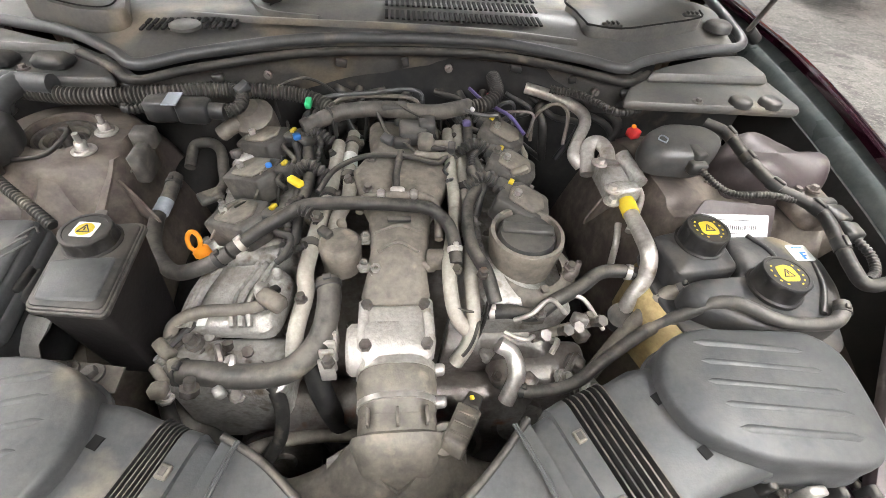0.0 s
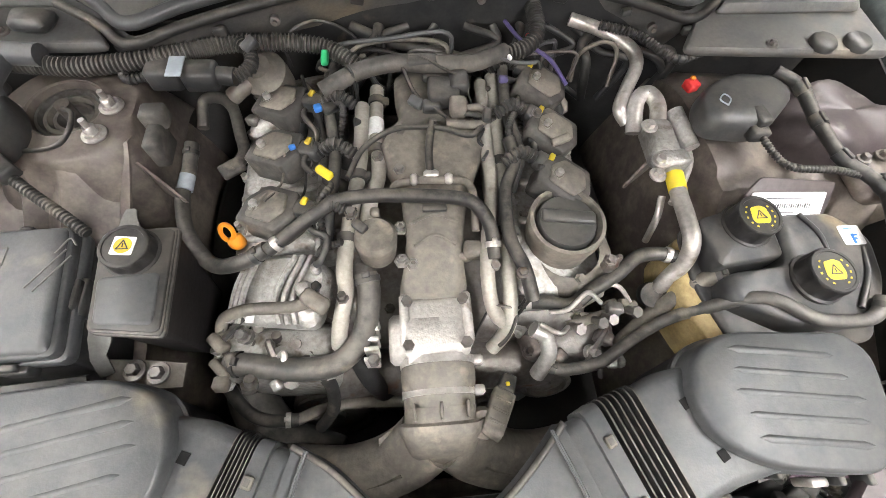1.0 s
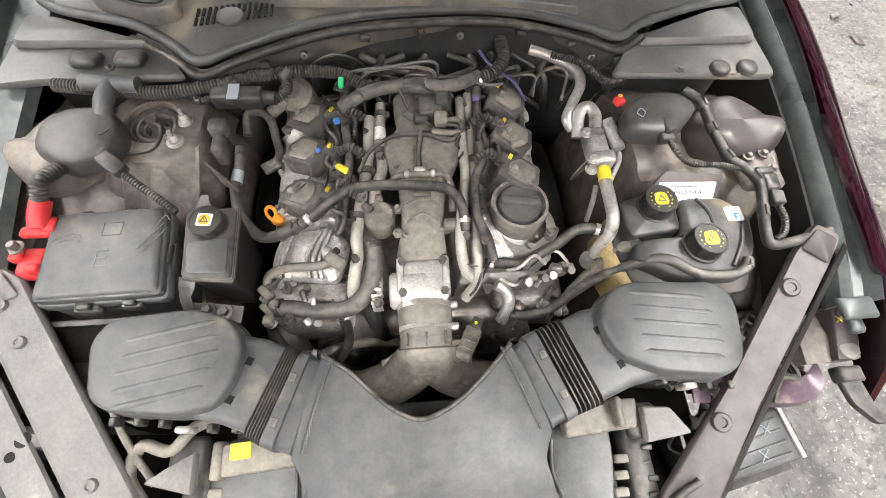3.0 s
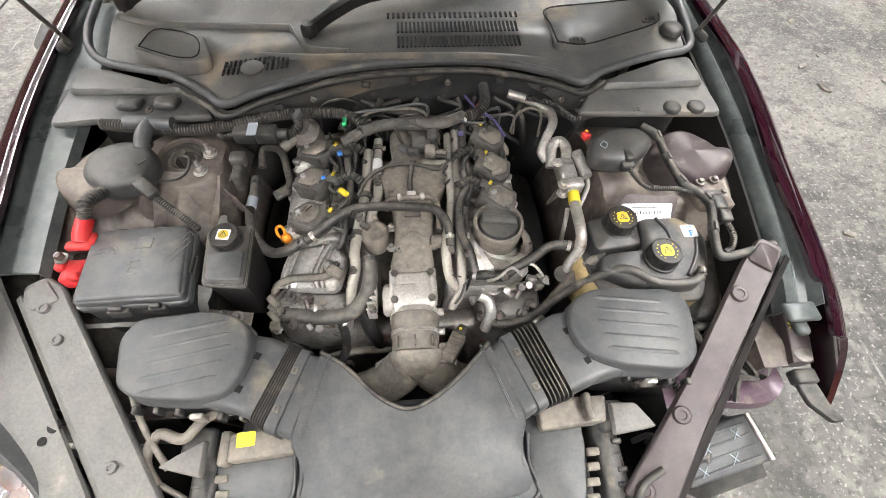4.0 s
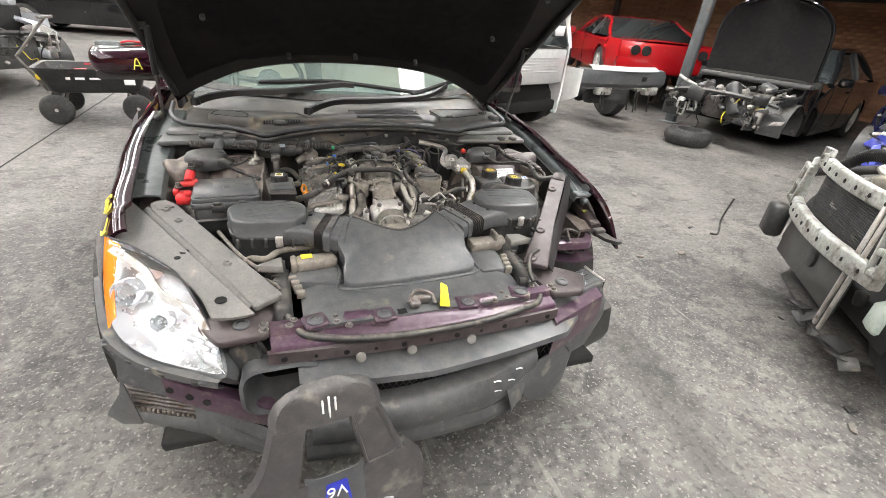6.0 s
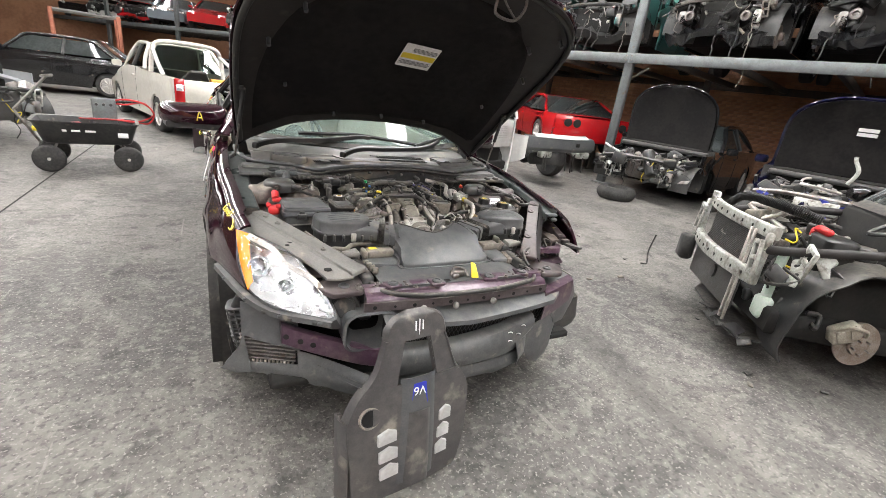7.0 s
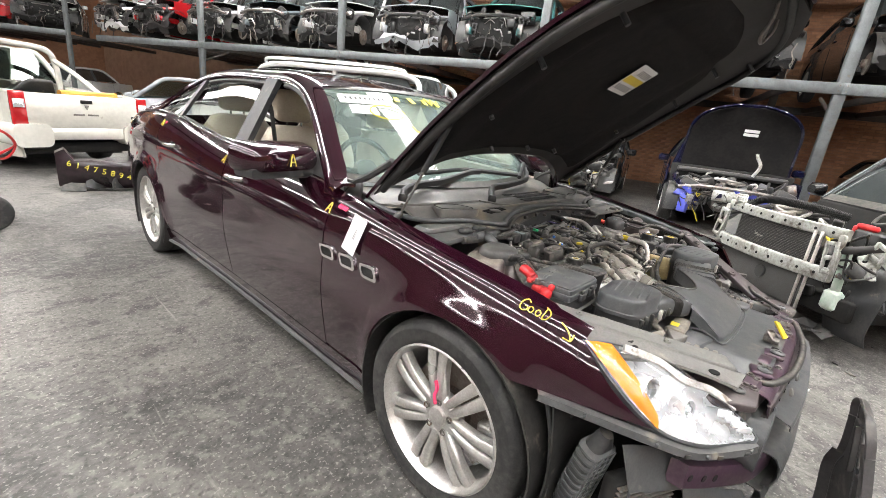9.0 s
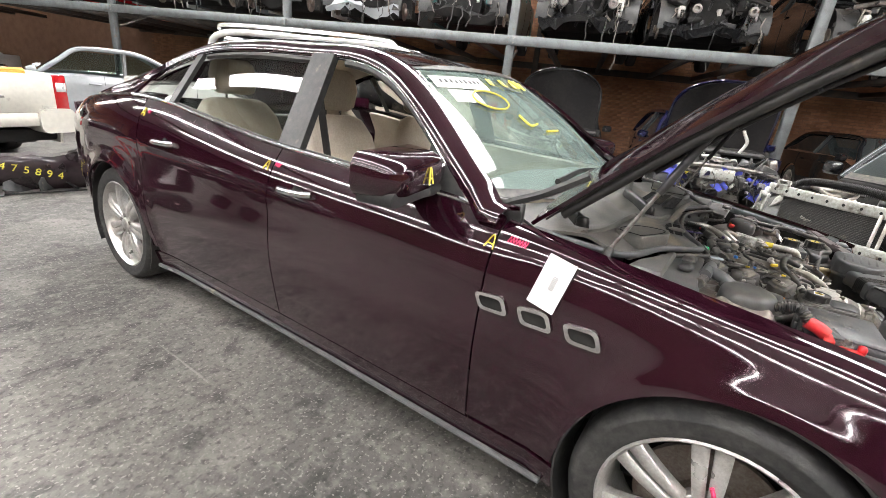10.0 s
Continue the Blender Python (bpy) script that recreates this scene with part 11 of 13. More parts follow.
    for sgn in (-1, 1):
        s = Shape()
        s.tube([(sgn * wb * 0.98, y1, belt_z(y1)), (sgn * lerp(wb, wr, 0.5), lerp(y1, y2, 0.55), lerp(zb, zr, 0.52)), (sgn * wr, y2, zr), (sgn * wr * 1.01, lerp(y2, y3, 0.5), zr + 0.03), (sgn * wr, y3, zr), (sgn * lerp(wr, wb, 0.6), lerp(y3, y4, 0.6), lerp(zr, belt_z(y4), 0.55)), (sgn * wb * 0.97, y4, belt_z(y4))], 0.038, 8)
        part("roof_pillar", s, mat, v)
        ym = lerp(y1, y4, 0.52)
        s = Shape()
        s.tube([(sgn * wb, ym, zb), (sgn * wr, ym + 0.03, zr + 0.01)], 0.035, 6)
        part("roof_pillar", s, mat if kind == "suv" else BLACK, v)
        splits = [(y1 + 0.18, ym - 0.03), (ym + 0.03, y4 - 0.15)] if kind != "suv" else [(y1 + 0.18, ym - 0.35), (ym - 0.28, ym + 0.45), (ym + 0.55, y4 - 0.06)]
        for a, b in splits:
            s = Shape()
            g = []
            for y in np.linspace(a, b, 8):
                topz = zr
                if y < y2:
                    topz = lerp(zb, zr, max(0.05, (y - y1) / (y2 - y1)))
                if y > y3:
                    topz = lerp(zr, zb, max(0, min(0.95, (y - y3) / (y4 - y3))))
                f = (topz - zb) / (zr - zb)
                g.append([(sgn * lerp(wb * 0.985, wr * 1.0, q * f), y, lerp(zb, topz - 0.03, q)) for q in np.linspace(0.03, 1, 4)])
            s.sheet(g, 0.006)
            part("side_window", s, glass, v)
    for nm, (ya, za), (yb, zb2) in (("windscreen", (y1, belt_z(y1) + 0.02), (y2, zr + 0.02)), ("rear_window", (y4, belt_z(y4) + 0.02), (y3, zr + 0.02))):
        s = Shape()
        s.sheet([[(u * lerp(wb * 0.95, wr * 0.97, q), lerp(ya, yb, q) - (0.06 if nm == "windscreen" else -0.04) * (1 - u * u), lerp(za, zb2, q) + 0.015 * (1 - u * u)) for u in np.linspace(-1, 1, 9)] for q in np.linspace(0, 1, 5)], 0.006)
        part(nm, s, glass, v)
    # ends
    if tail:
        s = Shape()
        s.sheet([[(u * body_half(L * 0.985, L, W, kind) * 0.98, L * 0.985 + 0.05 * (1 - u * u) + 0.03 * math.sin(q * 3), lerp(0.30, belt_z(L) + 0.0, q)) for u in np.linspace(-1, 1, 9)] for q in np.linspace(0, 1, 6)], 0.02)
        rear = part("rear_panel", s, mat, v)
        for sgn in (-1, 1):
            t = Shape()
            t.prism(rounded(0.22, 0.16, 0.03, 3), -0.01, 0.035, 0.008, Matrix.Translation((sgn * W * 0.36, L * 0.985 + 0.03, belt_z(L) - 0.16)) @ pose(0, 0, 0, -90, 0, -14 * sgn))
            part("tail_lamp", t, TAILRED, v, "red tail lamp")
        t = Shape()
        t.loft([[(u, L * 0.985 + yy, z) for u, z in rounded(W * 0.94, 0.20, 0.06, 3, 0, 0.44)] for yy in (0.0, 0.06, 0.09)])
        part("rear_bumper", t, mat, v)
    if front and not stripped:
        t = Shape()
        t.loft([[(u * f, yy, z) for u, z in rounded(W * 0.90, 0.34, 0.08, 4, 0, 0.43)] for yy, f in ((-0.02, 0.94), (0.04, 1.0), (0.16, 1.02))])
        part("front_bumper", t, mat, v)
        for sgn in (-1, 1):
            t = Shape()
            t.prism(round_poly([(-0.16, -0.07), (0.16, -0.05), (0.14, 0.07), (-0.12, 0.06)], 0.03), -0.02, 0.03, 0.01, Matrix.Translation((sgn * W * 0.34, 0.04, 0.60)) @ pose(0, 0, 0, 75, 0, 22 * sgn))
            part("head_lamp", t, LAMPIN, v)
    for k, (sx, ax) in enumerate(((-1, 0), (1, 0), (-1, 1), (1, 1))):
        if wheels[k]:
            wheel_at(v, sx * (W / 2 - 0.115), axles[ax], 0.315, 0.20, spokes=5 if seed % 2 else 10)
    if stripped:
        strip_front(v, mat, W, y_from, seed, H, at.translation.z > 1)
    if open_hood:
        hm = Matrix.Translation((0, 0.22 * L, 0.95 * H / 1.43)) @ pose(0, 0, 0, -open_hood, 0, 0)
        s = Shape()
        g, f_ = [], []
        for q in 1 - (1 - np.linspace(0, 1, 22)) ** 1.7:
            yy = -1.05 * q
            hw = W * 0.43 * (1 - 0.05 * q) * (1 - 0.90 * max(0, (q - 0.45) / 0.55) ** 3) ** 0.5
            g.append([hm @ Vector((u * hw, yy, 0.05 * math.sin(math.pi * q) - 0.05 * abs(u) ** 4)) for u in np.linspace(-1, 1, 13)])
            f_.append([hm @ Vector((u * hw * 0.95, yy * 0.95 - 0.02, 0.05 * math.sin(math.pi * q) - 0.05 * abs(u) ** 4 - 0.028)) for u in np.linspace(-1, 1, 13)])
        s.sheet(g, -0.015)
        hd = part("bonnet", s, hood_mat or mat, v, "raised bonnet")
        s = Shape()
        s.sheet(f_, -0.006)
        part("felt_lining", s, FELT, hd)
        s = Shape()
        for k in range(2):
            s.prism(rounded(0.20, 0.045, 0.004, 1, 0.0, 0.03 - 0.06 * k), 0, 0.003, m=hm @ Matrix.Translation((0.1, -0.62, 0.0)) @ pose(0, 0, 0, 180, 0, 0))
        if hood_label:
            part("label", s, PAPER, hd, "two white label strips")
    return v


def bracket_plate(v, x, y, z, sx, sz, turn, mat):
    """A cast mounting plate with two square windows."""
    s = Shape()
    m = Matrix.Translation((x, y, z)) @ pose(0, 0, 0, 90, turn, 0)
    for a, b, w, h in ((-0.4, 0, 0.2, 1.0), (0.4, 0, 0.2, 1.0), (0, -0.44, 0.62, 0.12), (0, 0.0, 0.62, 0.14), (0, 0.44, 0.62, 0.12)):
        s.box(a * sx, b * sz, 0, w * sx, h * sz, 0.03, 0.004, m=m)
    part("mounting_plate", s, mat, v)


def strip_front(v, mat, W, y0, seed, H=1.43, high=False):
    """The opened-up nose of a wreck: rails, support frame, radiator, engine clutter and hanging wires; high: darker
    materials imitate shaded voids.
    """
    r = random.Random(seed)
    z0 = 0.30
    for sgn in (-1, 1):
        s = Shape()
        s.box(sgn * W * 0.29, y0 * 0.5 + 0.05, 0.48, 0.09, y0 + 0.2, 0.12, 0.015)
        part("chassis_rail", s, mat, v)
        s = Shape()
        s.tube([(sgn * W * 0.42, y0 + 0.1, 0.82), (sgn * W * 0.43, y0 * 0.5, 0.76), (sgn * W * 0.38, 0.05, 0.68)], 0.04, 6)
        part("upper_rail", s, mat, v)
        s = Shape()
        s.prism(rounded(0.10, 0.15, 0.02, 2), -0.03, 0.03, 0.008, Matrix.Translation((sgn * W * 0.30, -0.02, 0.50)) @ pose(0, 0, 0, 90, 0, 0))
        part("rail_end", s, RAWWHITE if r.random() < 0.25 else STEEL, v)
        # mostly dark ovals, painting in the shade of the open arches
        s = Shape()
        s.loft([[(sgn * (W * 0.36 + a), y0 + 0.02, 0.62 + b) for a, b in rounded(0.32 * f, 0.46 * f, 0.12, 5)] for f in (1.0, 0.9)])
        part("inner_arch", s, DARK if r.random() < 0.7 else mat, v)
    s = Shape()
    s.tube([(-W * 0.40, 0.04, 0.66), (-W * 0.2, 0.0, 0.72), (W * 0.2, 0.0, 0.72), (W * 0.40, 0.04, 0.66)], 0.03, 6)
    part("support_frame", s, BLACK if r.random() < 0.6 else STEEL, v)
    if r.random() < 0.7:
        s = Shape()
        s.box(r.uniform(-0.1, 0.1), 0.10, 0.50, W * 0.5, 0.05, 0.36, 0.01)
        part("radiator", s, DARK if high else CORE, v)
    # near-black wall gives the cavity behind the engine its shade by colour
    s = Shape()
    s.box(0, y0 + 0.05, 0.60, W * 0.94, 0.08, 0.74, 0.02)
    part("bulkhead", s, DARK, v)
    for sgn in (-1, 1):
        # torn wing, arch liner and lamp shell on each side
        s = Shape()
        s.sheet([[(sgn * (W * 0.30 + xx), 0.42 + 0.34 * math.cos(q), 0.36 + 0.34 * math.sin(q)) for xx in (0.0, W * 0.10, W * 0.17)] for q in np.linspace(-0.3, math.pi + 0.2, 14)], 0.01)
        part("arch_liner", s, BLACK, v)
        if r.random() < 0.75:
            s = Shape()
            a_ = r.uniform(0.25, 0.55)
            s.sheet([[(sgn * W * (0.46 - 0.05 * max(0, (0.5 - y) * 1.2)), y, z) for z in np.linspace(lerp(0.70, 0.5, y / 1.1), 0.90, 4)] for y in np.linspace(a_, y0 + 0.15, 8)], 0.012)
            part("torn_wing", s, mat, v)
        if r.random() < 0.8:
            bracket_plate(v, sgn * W * r.uniform(0.22, 0.34), r.uniform(-0.03, 0.06), r.uniform(0.42, 0.62), 0.10, r.uniform(0.16, 0.26), r.uniform(-12, 12), r.choice([BLACK, STEEL, DUSTY] if high else [RAWWHITE, STEEL, ALU]))
        if r.random() < 0.7:
            s = Shape()
            s.prism(round_poly([(-0.17, -0.09), (0.15, -0.11), (0.18, 0.06), (-0.08, 0.12)], 0.04), -0.05, 0.05, 0.02, Matrix.Translation((sgn * W * 0.33, 0.12, 0.70)) @ pose(0, 0, 0, 70, r.uniform(-20, 20), 20 * sgn))
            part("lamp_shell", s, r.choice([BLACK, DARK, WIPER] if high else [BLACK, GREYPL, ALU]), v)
    # the engine block with its covers
    s = Shape()
    s.prism(rounded(W * 0.34, y0 * 0.62, 0.06, 3, r.uniform(-0.12, 0.12), y0 * 0.55), 0.35, 0.74, 0.05)
    part("engine_block", s, r.choice([BLACK, STEEL, DARK]), v)
    for k in range(5):
        s = Shape()
        s.box(r.uniform(-0.3, 0.3) * W, r.uniform(0.02, 0.25), r.uniform(0.36, 0.72), r.uniform(0.10, 0.26), r.uniform(0.04, 0.12), r.uniform(0.06, 0.20), 0.015, m=pose(0, 0, 0, 0, r.uniform(-10, 10), r.uniform(-12, 12)))
        # racked noses draw darker materials, which put their voids' shade into the colour
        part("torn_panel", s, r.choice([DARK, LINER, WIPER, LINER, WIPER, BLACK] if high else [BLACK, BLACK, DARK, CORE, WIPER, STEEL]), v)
    if high:
        # sagging bumper skins and looms that hang over the edge of the deck
        s = Shape()
        g = []
        for u in np.linspace(-1, 1, 15):
            x = u * W * 0.44
            z = 0.30 + 0.05 * math.sin(5 * u + seed) + r.uniform(-0.02, 0.02)
            g.append([(x, 0.10 * u * u + 0.04, z + 0.10 + r.uniform(-0.07, 0.03)), (x, 0.10 * u * u + r.uniform(-0.05, 0.01), z + 0.02), (x, 0.10 * u * u + 0.03, z - 0.08 + r.uniform(-0.06, 0.06))])
        s.sheet(g, 0.008)
        s.s = [False] * len(s.s)
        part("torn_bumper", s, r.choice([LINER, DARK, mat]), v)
        s = Shape()
        s.sheet([[(u * W * 0.45, y, 0.86 + 0.05 * (1 - u * u) + 0.06 * (y / y0)) for u in np.linspace(-1, 1, 9)] for y in np.linspace(0.28, y0 + 0.2, 5)], -0.015)
        part("bonnet", s, mat, v)
        for sgn in (-1, 1):
            # bare hub and rusty disc
            s = Shape()
            hub_at = Matrix.Translation((sgn * W * 0.44, 0.55, 0.34)) @ pose(0, 0, 0, 0, 90 * sgn, 0)
            s.turned([(0.05, -0.06), (0.14, -0.05), (0.14, -0.03), (0.06, -0.02), (0.05, 0.03), (0.0, 0.035)], 22, hub_at)
            part("brake_disc", s, DISC, v)
        for k in range(4):
            x = r.uniform(-W * 0.4, W * 0.4)
            p = Vector((x, -0.06, r.uniform(0.25, 0.5)))
            pts = [p]
            for _ in range(5):
                pts.append(pts[-1] + Vector((r.uniform(-0.05, 0.05), r.uniform(-0.03, 0.01), r.uniform(-0.16, -0.02))))
            s = Shape()
            s.tube(pts, r.uniform(0.005, 0.012), 5)
            part("hanging_wire", s, r.choice([RUBBER, RUBBER, DUSTY]), v)
    for k in range(16):
        # small castings, brackets and plugs on the very front
        s = Shape()
        m = Matrix.Translation((r.uniform(-W * 0.40, W * 0.40), r.uniform(-0.06, 0.06), r.uniform(0.32, 0.76))) @ pose(0, 0, 0, r.uniform(-40, 40), r.uniform(-40, 40), r.uniform(0, 180))
        if k % 3:
            s.box(0, 0, 0, r.uniform(0.03, 0.11), r.uniform(0.015, 0.05), r.uniform(0.015, 0.06), 0.004, m=m)
        else:
            s.tube([m @ Vector((0, 0, 0)), m @ Vector((0.06, 0.02, 0.03)), m @ Vector((0.12, -0.02, 0.02)), m @ Vector((0.2, 0.02, -0.05))], r.uniform(0.008, 0.018), 7)
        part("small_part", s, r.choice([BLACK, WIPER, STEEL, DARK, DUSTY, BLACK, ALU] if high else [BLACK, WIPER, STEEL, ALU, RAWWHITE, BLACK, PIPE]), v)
    for k in range(26):
        x, y, z = r.uniform(-W * 0.36, W * 0.36), r.uniform(0.10, y0 + 0.02), r.uniform(0.34, 0.80)
        s = Shape()
        q = r.random()
        m = Matrix.Translation((x, y, z)) @ pose(0, 0, 0, r.uniform(-30, 30), r.uniform(-30, 30), r.uniform(0, 180))
        if q < 0.45:
            s.prism(rounded(r.uniform(0.06, 0.24), r.uniform(0.05, 0.18), 0.02, 2), -0.05, r.uniform(0.0, 0.09), 0.012, m)
            part("engine_part", s, r.choice([BLACK, BLACK, STEEL, DARK if high else ALU, DARK]), v)
        elif q < 0.7:
            s.turned([(0.05, -0.05), (0.055, 0.02), (0.04, 0.04), (0, 0.045)], 14, m @ Matrix.Scale(r.uniform(0.5, 1.5), 4))
            part("engine_part", s, r.choice([BLACK, STEEL, DARK, ALU] if high else [BLACK, STEEL, ALU, PIPE]), v)
        else:
            p = Vector((x, y, z))
            s.tube([p] + [p + Vector((r.uniform(-0.3, 0.3), r.uniform(-0.15, 0.1), r.uniform(-0.15, 0.15))) for _ in range(3)], r.uniform(0.012, 0.03), 8)
            part("hose", s, r.choice([RUBBER, RUBBER, RUBBER if high else PIPE, BLACK]), v)
    for k in range(10):
        x = r.uniform(-W * 0.4, W * 0.4)
        s = Shape()
        p = Vector((x, r.uniform(-0.04, 0.08), r.uniform(0.45, 0.75)))
        pts = [p]
        for _ in range(4):
            pts.append(pts[-1] + Vector((r.uniform(-0.07, 0.07), r.uniform(-0.03, 0.03), r.uniform(-0.14, 0.03))))
        s.tube(pts, r.uniform(0.004, 0.009), 5)
        part("hanging_wire", s, r.choice([RUBBER, RUBBER, RUBBER, YELLOW if not high else DUSTY, RUBBER]), v)


# white utility pick-up
def build_ute():
    at = facing(-2.26, 11.45, 0.33, -0.944)      # nose far away, tail towards the saloon
    v = vehicle("pickup_truck", "white utility pick-up with a roll bar and open tray", P_CREAM, at, 4.85, 1.62, 1.55, "ute", (0.85, 3.75), tail=False, category="pickup", glass=GLASS, seed=2)
    L, hw = 4.85, 0.80
    for sgn in (-1, 1):
        s = Shape()
        s.sheet([[(sgn * (hw - 0.05), y, lerp(0.62, 0.98, q)) for q in np.linspace(0, 1, 3)] for y in np.linspace(2.95, 4.80, 8)], 0.03 * sgn)
        part("tray_side", s, P_CREAM, v)
        s = Shape()
        s.tube([(sgn * (hw - 0.06), y, 0.99) for y in np.linspace(2.95, 4.82, 6)], 0.035, 8)
        part("tray_rail", s, P_CREAM, v)
        s = Shape()
        s.tube([(sgn * 0.66, 3.02, 0.98), (sgn * 0.62, 3.04, 1.35), (sgn * 0.50, 3.05, 1.56), (0, 3.05, 1.60)], 0.042, 10)
        part("roll_bar", s, P_CREAM, v)
        s = Shape()
        s.tube([(sgn * 0.60, 3.05, 1.42), (sgn * 0.66, 3.45, 1.25), (sgn * 0.70, 3.95, 1.00)], 0.038, 10)
        part("roll_bar", s, P_CREAM, v)
        s = Shape()
        s.prism(rounded(0.15, 0.40, 0.02, 3), -0.02, 0.03, 0.01, Matrix.Translation((sgn * (hw - 0.075), L - 0.01, 0.82)) @ pose(0, 0, 0, -90, 0, 0))
        lp = part("tail_lamp", s, TAILRED, v, "tall red tail lamp")
        s = Shape()
        s.box(sgn * (hw - 0.075), L + 0.025, 0.88, 0.11, 0.012, 0.10, 0.003)
        part("reverse_lens", s, LAMPIN, lp)
        s = Shape()
        s.loft([[(sgn * (hw - 0.17) + a, L - 0.02 + yy, 0.50 + b) for a, b in rounded(0.40, 0.28, 0.08, 4)] for yy in (-0.55, 0.0, 0.07)])
        part("rear_bumper", s, P_CREAM, v)
        s = Shape()
        s.box(sgn * (hw - 0.12), 4.20, 0.30, 0.22, 0.02, 0.30, 0.004)
        part("mud_flap", s, RUBBER, v)
    s = Shape()
    s.box(0, L - 0.01, 0.80, 1.32, 0.05, 0.42, 0.012)
    tg = part("tailgate", s, P_CREAM, v, "white tailgate")
    s = Shape()
    s.box(0.0, L + 0.02, 0.93, 0.14, 0.012, 0.045, 0.012)
    part("gate_handle", s, DARK, tg)
    s = Shape()
    s.prism(round_poly([(-0.03, 0.03), (0.03, 0.03), (0.0, -0.035)], 0.01), 0, 0.006, m=Matrix.Translation((0, L + 0.016, 0.86)) @ pose(0, 0, 0, 90, 0, 180))
    part("emblem", s, STEEL, tg)
    for x in (-0.07, 0.10):
        s = Shape()
        s.box(x, L + 0.018, 0.765, 0.13, 0.006, 0.022, 0.002)
        part("lettering_bar", s, STEEL, tg)
    s = Shape()
    s.box(0, L - 0.02, 0.52, 1.36, 0.07, 0.16, 0.015)
    part("rear_valance", s, P_CREAM, v)
    s = Shape()
    s.box(0, 3.9, 0.60, 1.46, 1.85, 0.05, 0.01)
    part("tray_floor", s, DARK, v)
    s = Shape()
    s.tube([(-0.62, 4.45, 1.01), (-0.2, 4.5, 1.0), (0.12, 4.52, 1.0)], 0.05, 8)
    part("orange_strap", s, material("orange_foam", (0.62, 0.30, 0.05), 0.7), v, "rolled orange foam on the tray")
    s = Shape()
    s.prism(round_poly([(0.05, -0.1), (0.55, -0.1), (0.45, 0.22), (0.2, 0.22)], 0.04), 0, 0.05, 0.01, Matrix.Translation((0, 4.4, 1.0)) @ pose(0, 0, 0, 35, 0, 0))
    part("torn_trim", s, BLACK, v)
    return v


build_ute()
vehicle("saloon_car", "dented black saloon with a missing door window", P_BLACK, facing(-6.9, 14.6, 0.99, -0.10), 4.7, 1.8, 1.46, "saloon", (0.9, 3.65), seed=4)
vehicle("coupe", "silver two-door coupe parked behind the pick-up", P_SILVER, facing(-0.55, 10.9, 0.955, -0.295), 4.3, 1.72, 1.40, "coupe", (0.85, 3.35), glass=GLASS, seed=3)
suv = vehicle("estate_car", "white sport utility car with a paper note in its window", P_WHITE, facing(1.34, 7.40, 0.375, -0.927), 4.10, 1.62, 1.76, "suv", (0.85, 3.55), tail=False, seed=6)
for sgn in (-1, 1):
    s = Shape()
    s.tube([(sgn * 0.56, 1.4, 1.75), (sgn * 0.57, 1.55, 1.81), (sgn * 0.58, 2.8, 1.82), (sgn * 0.58, 3.55, 1.80), (sgn * 0.57, 3.7, 1.75)], 0.022, 8)
    part("roof_rail", s, P_WHITE, suv)
s = Shape()
s.box(0, 4.03, 0.86, 1.34, 0.05, 0.44, 0.02)
tail_door = part("rear_door", s, P_WHITE, suv)
for k in range(6):
    s = Shape()
    s.box(0, 4.06, 0.80 + 0.035 * k, 1.0, 0.02, 0.012, 0.003)
    part("slat", s, P_WHITE, tail_door)
# beside it the bare tail of a truck: a bumper and a spare tyre on two rails
suv_note = Shape()
suv_note.box(-0.40, 4.06, 1.30, 0.20, 0.01, 0.12, 0.002)
part("paper_note", suv_note, PAPER, suv)
truck = thing("truck_chassis", "bare white truck chassis with a loose grey bumper and spare tyre", "truck", at=facing(3.49, 8.39, 0.10, -0.995))
BX = -0.62
s = Shape()
g = []
for u in np.linspace(-1, 1, 15):
    y = 4.68 - 0.10 * u * u
    g.append([(BX + u * 0.84, y - 0.10, 0.86), (BX + u * 0.84, y - 0.02, 0.845), (BX + u * 0.86, y, 0.80), (BX + u * 0.86, y + 0.01, 0.68), (BX + u * 0.85, y - 0.04, 0.63)])
s.sheet(g, 0.012)
bp_ = part("rear_bumper", s, GREYPL, truck, "grey bumper skin hanging loose with a white strip")
s = Shape()
s.sheet([[(BX + u * 0.66, 4.60 - 0.10 * u * u, 0.90), (BX + u * 0.66, 4.66 - 0.10 * u * u, 0.885), (BX + u * 0.67, 4.70 - 0.10 * u * u, 0.85)] for u in np.linspace(-1, 1, 9)], 0.01)
part("bumper_strip", s, P_WHITE, bp_)
s = Shape()
s.sheet([[(BX + 0.84 + 0.10 * math.sin(q), 4.60 - 0.35 * (1 - math.cos(q)), z) for z in (0.86, 0.80, 0.62, 0.50 - 0.1 * q)] for q in np.linspace(0, 1.5, 8)], 0.014)
part("bumper_corner", s, P_WHITE, bp_)
s = Shape()
s.box(BX - 0.30, 4.69, 0.755, 0.09, 0.02, 0.06, 0.006)
part("tow_cover", s, DARK, bp_)
for x in (-0.62, 0.35):
    s = Shape()
    s.box(BX + x, 4.56, 0.57, 0.26, 0.12, 0.12, 0.015)
    part("bracket", s, RAWWHITE, truck)
for k in range(6):
    rr = random.Random(70 + k)
    x = BX + rr.uniform(-0.7, 0.5)
    s = Shape()
    s.tube([(x, 4.60, 0.62), (x + 0.03, 4.62, 0.50), (x - 0.02, 4.61, 0.38 - 0.2 * rr.random())], 0.010, 6)
    part("hanging_wire", s, RUBBER, truck)
s = Shape()
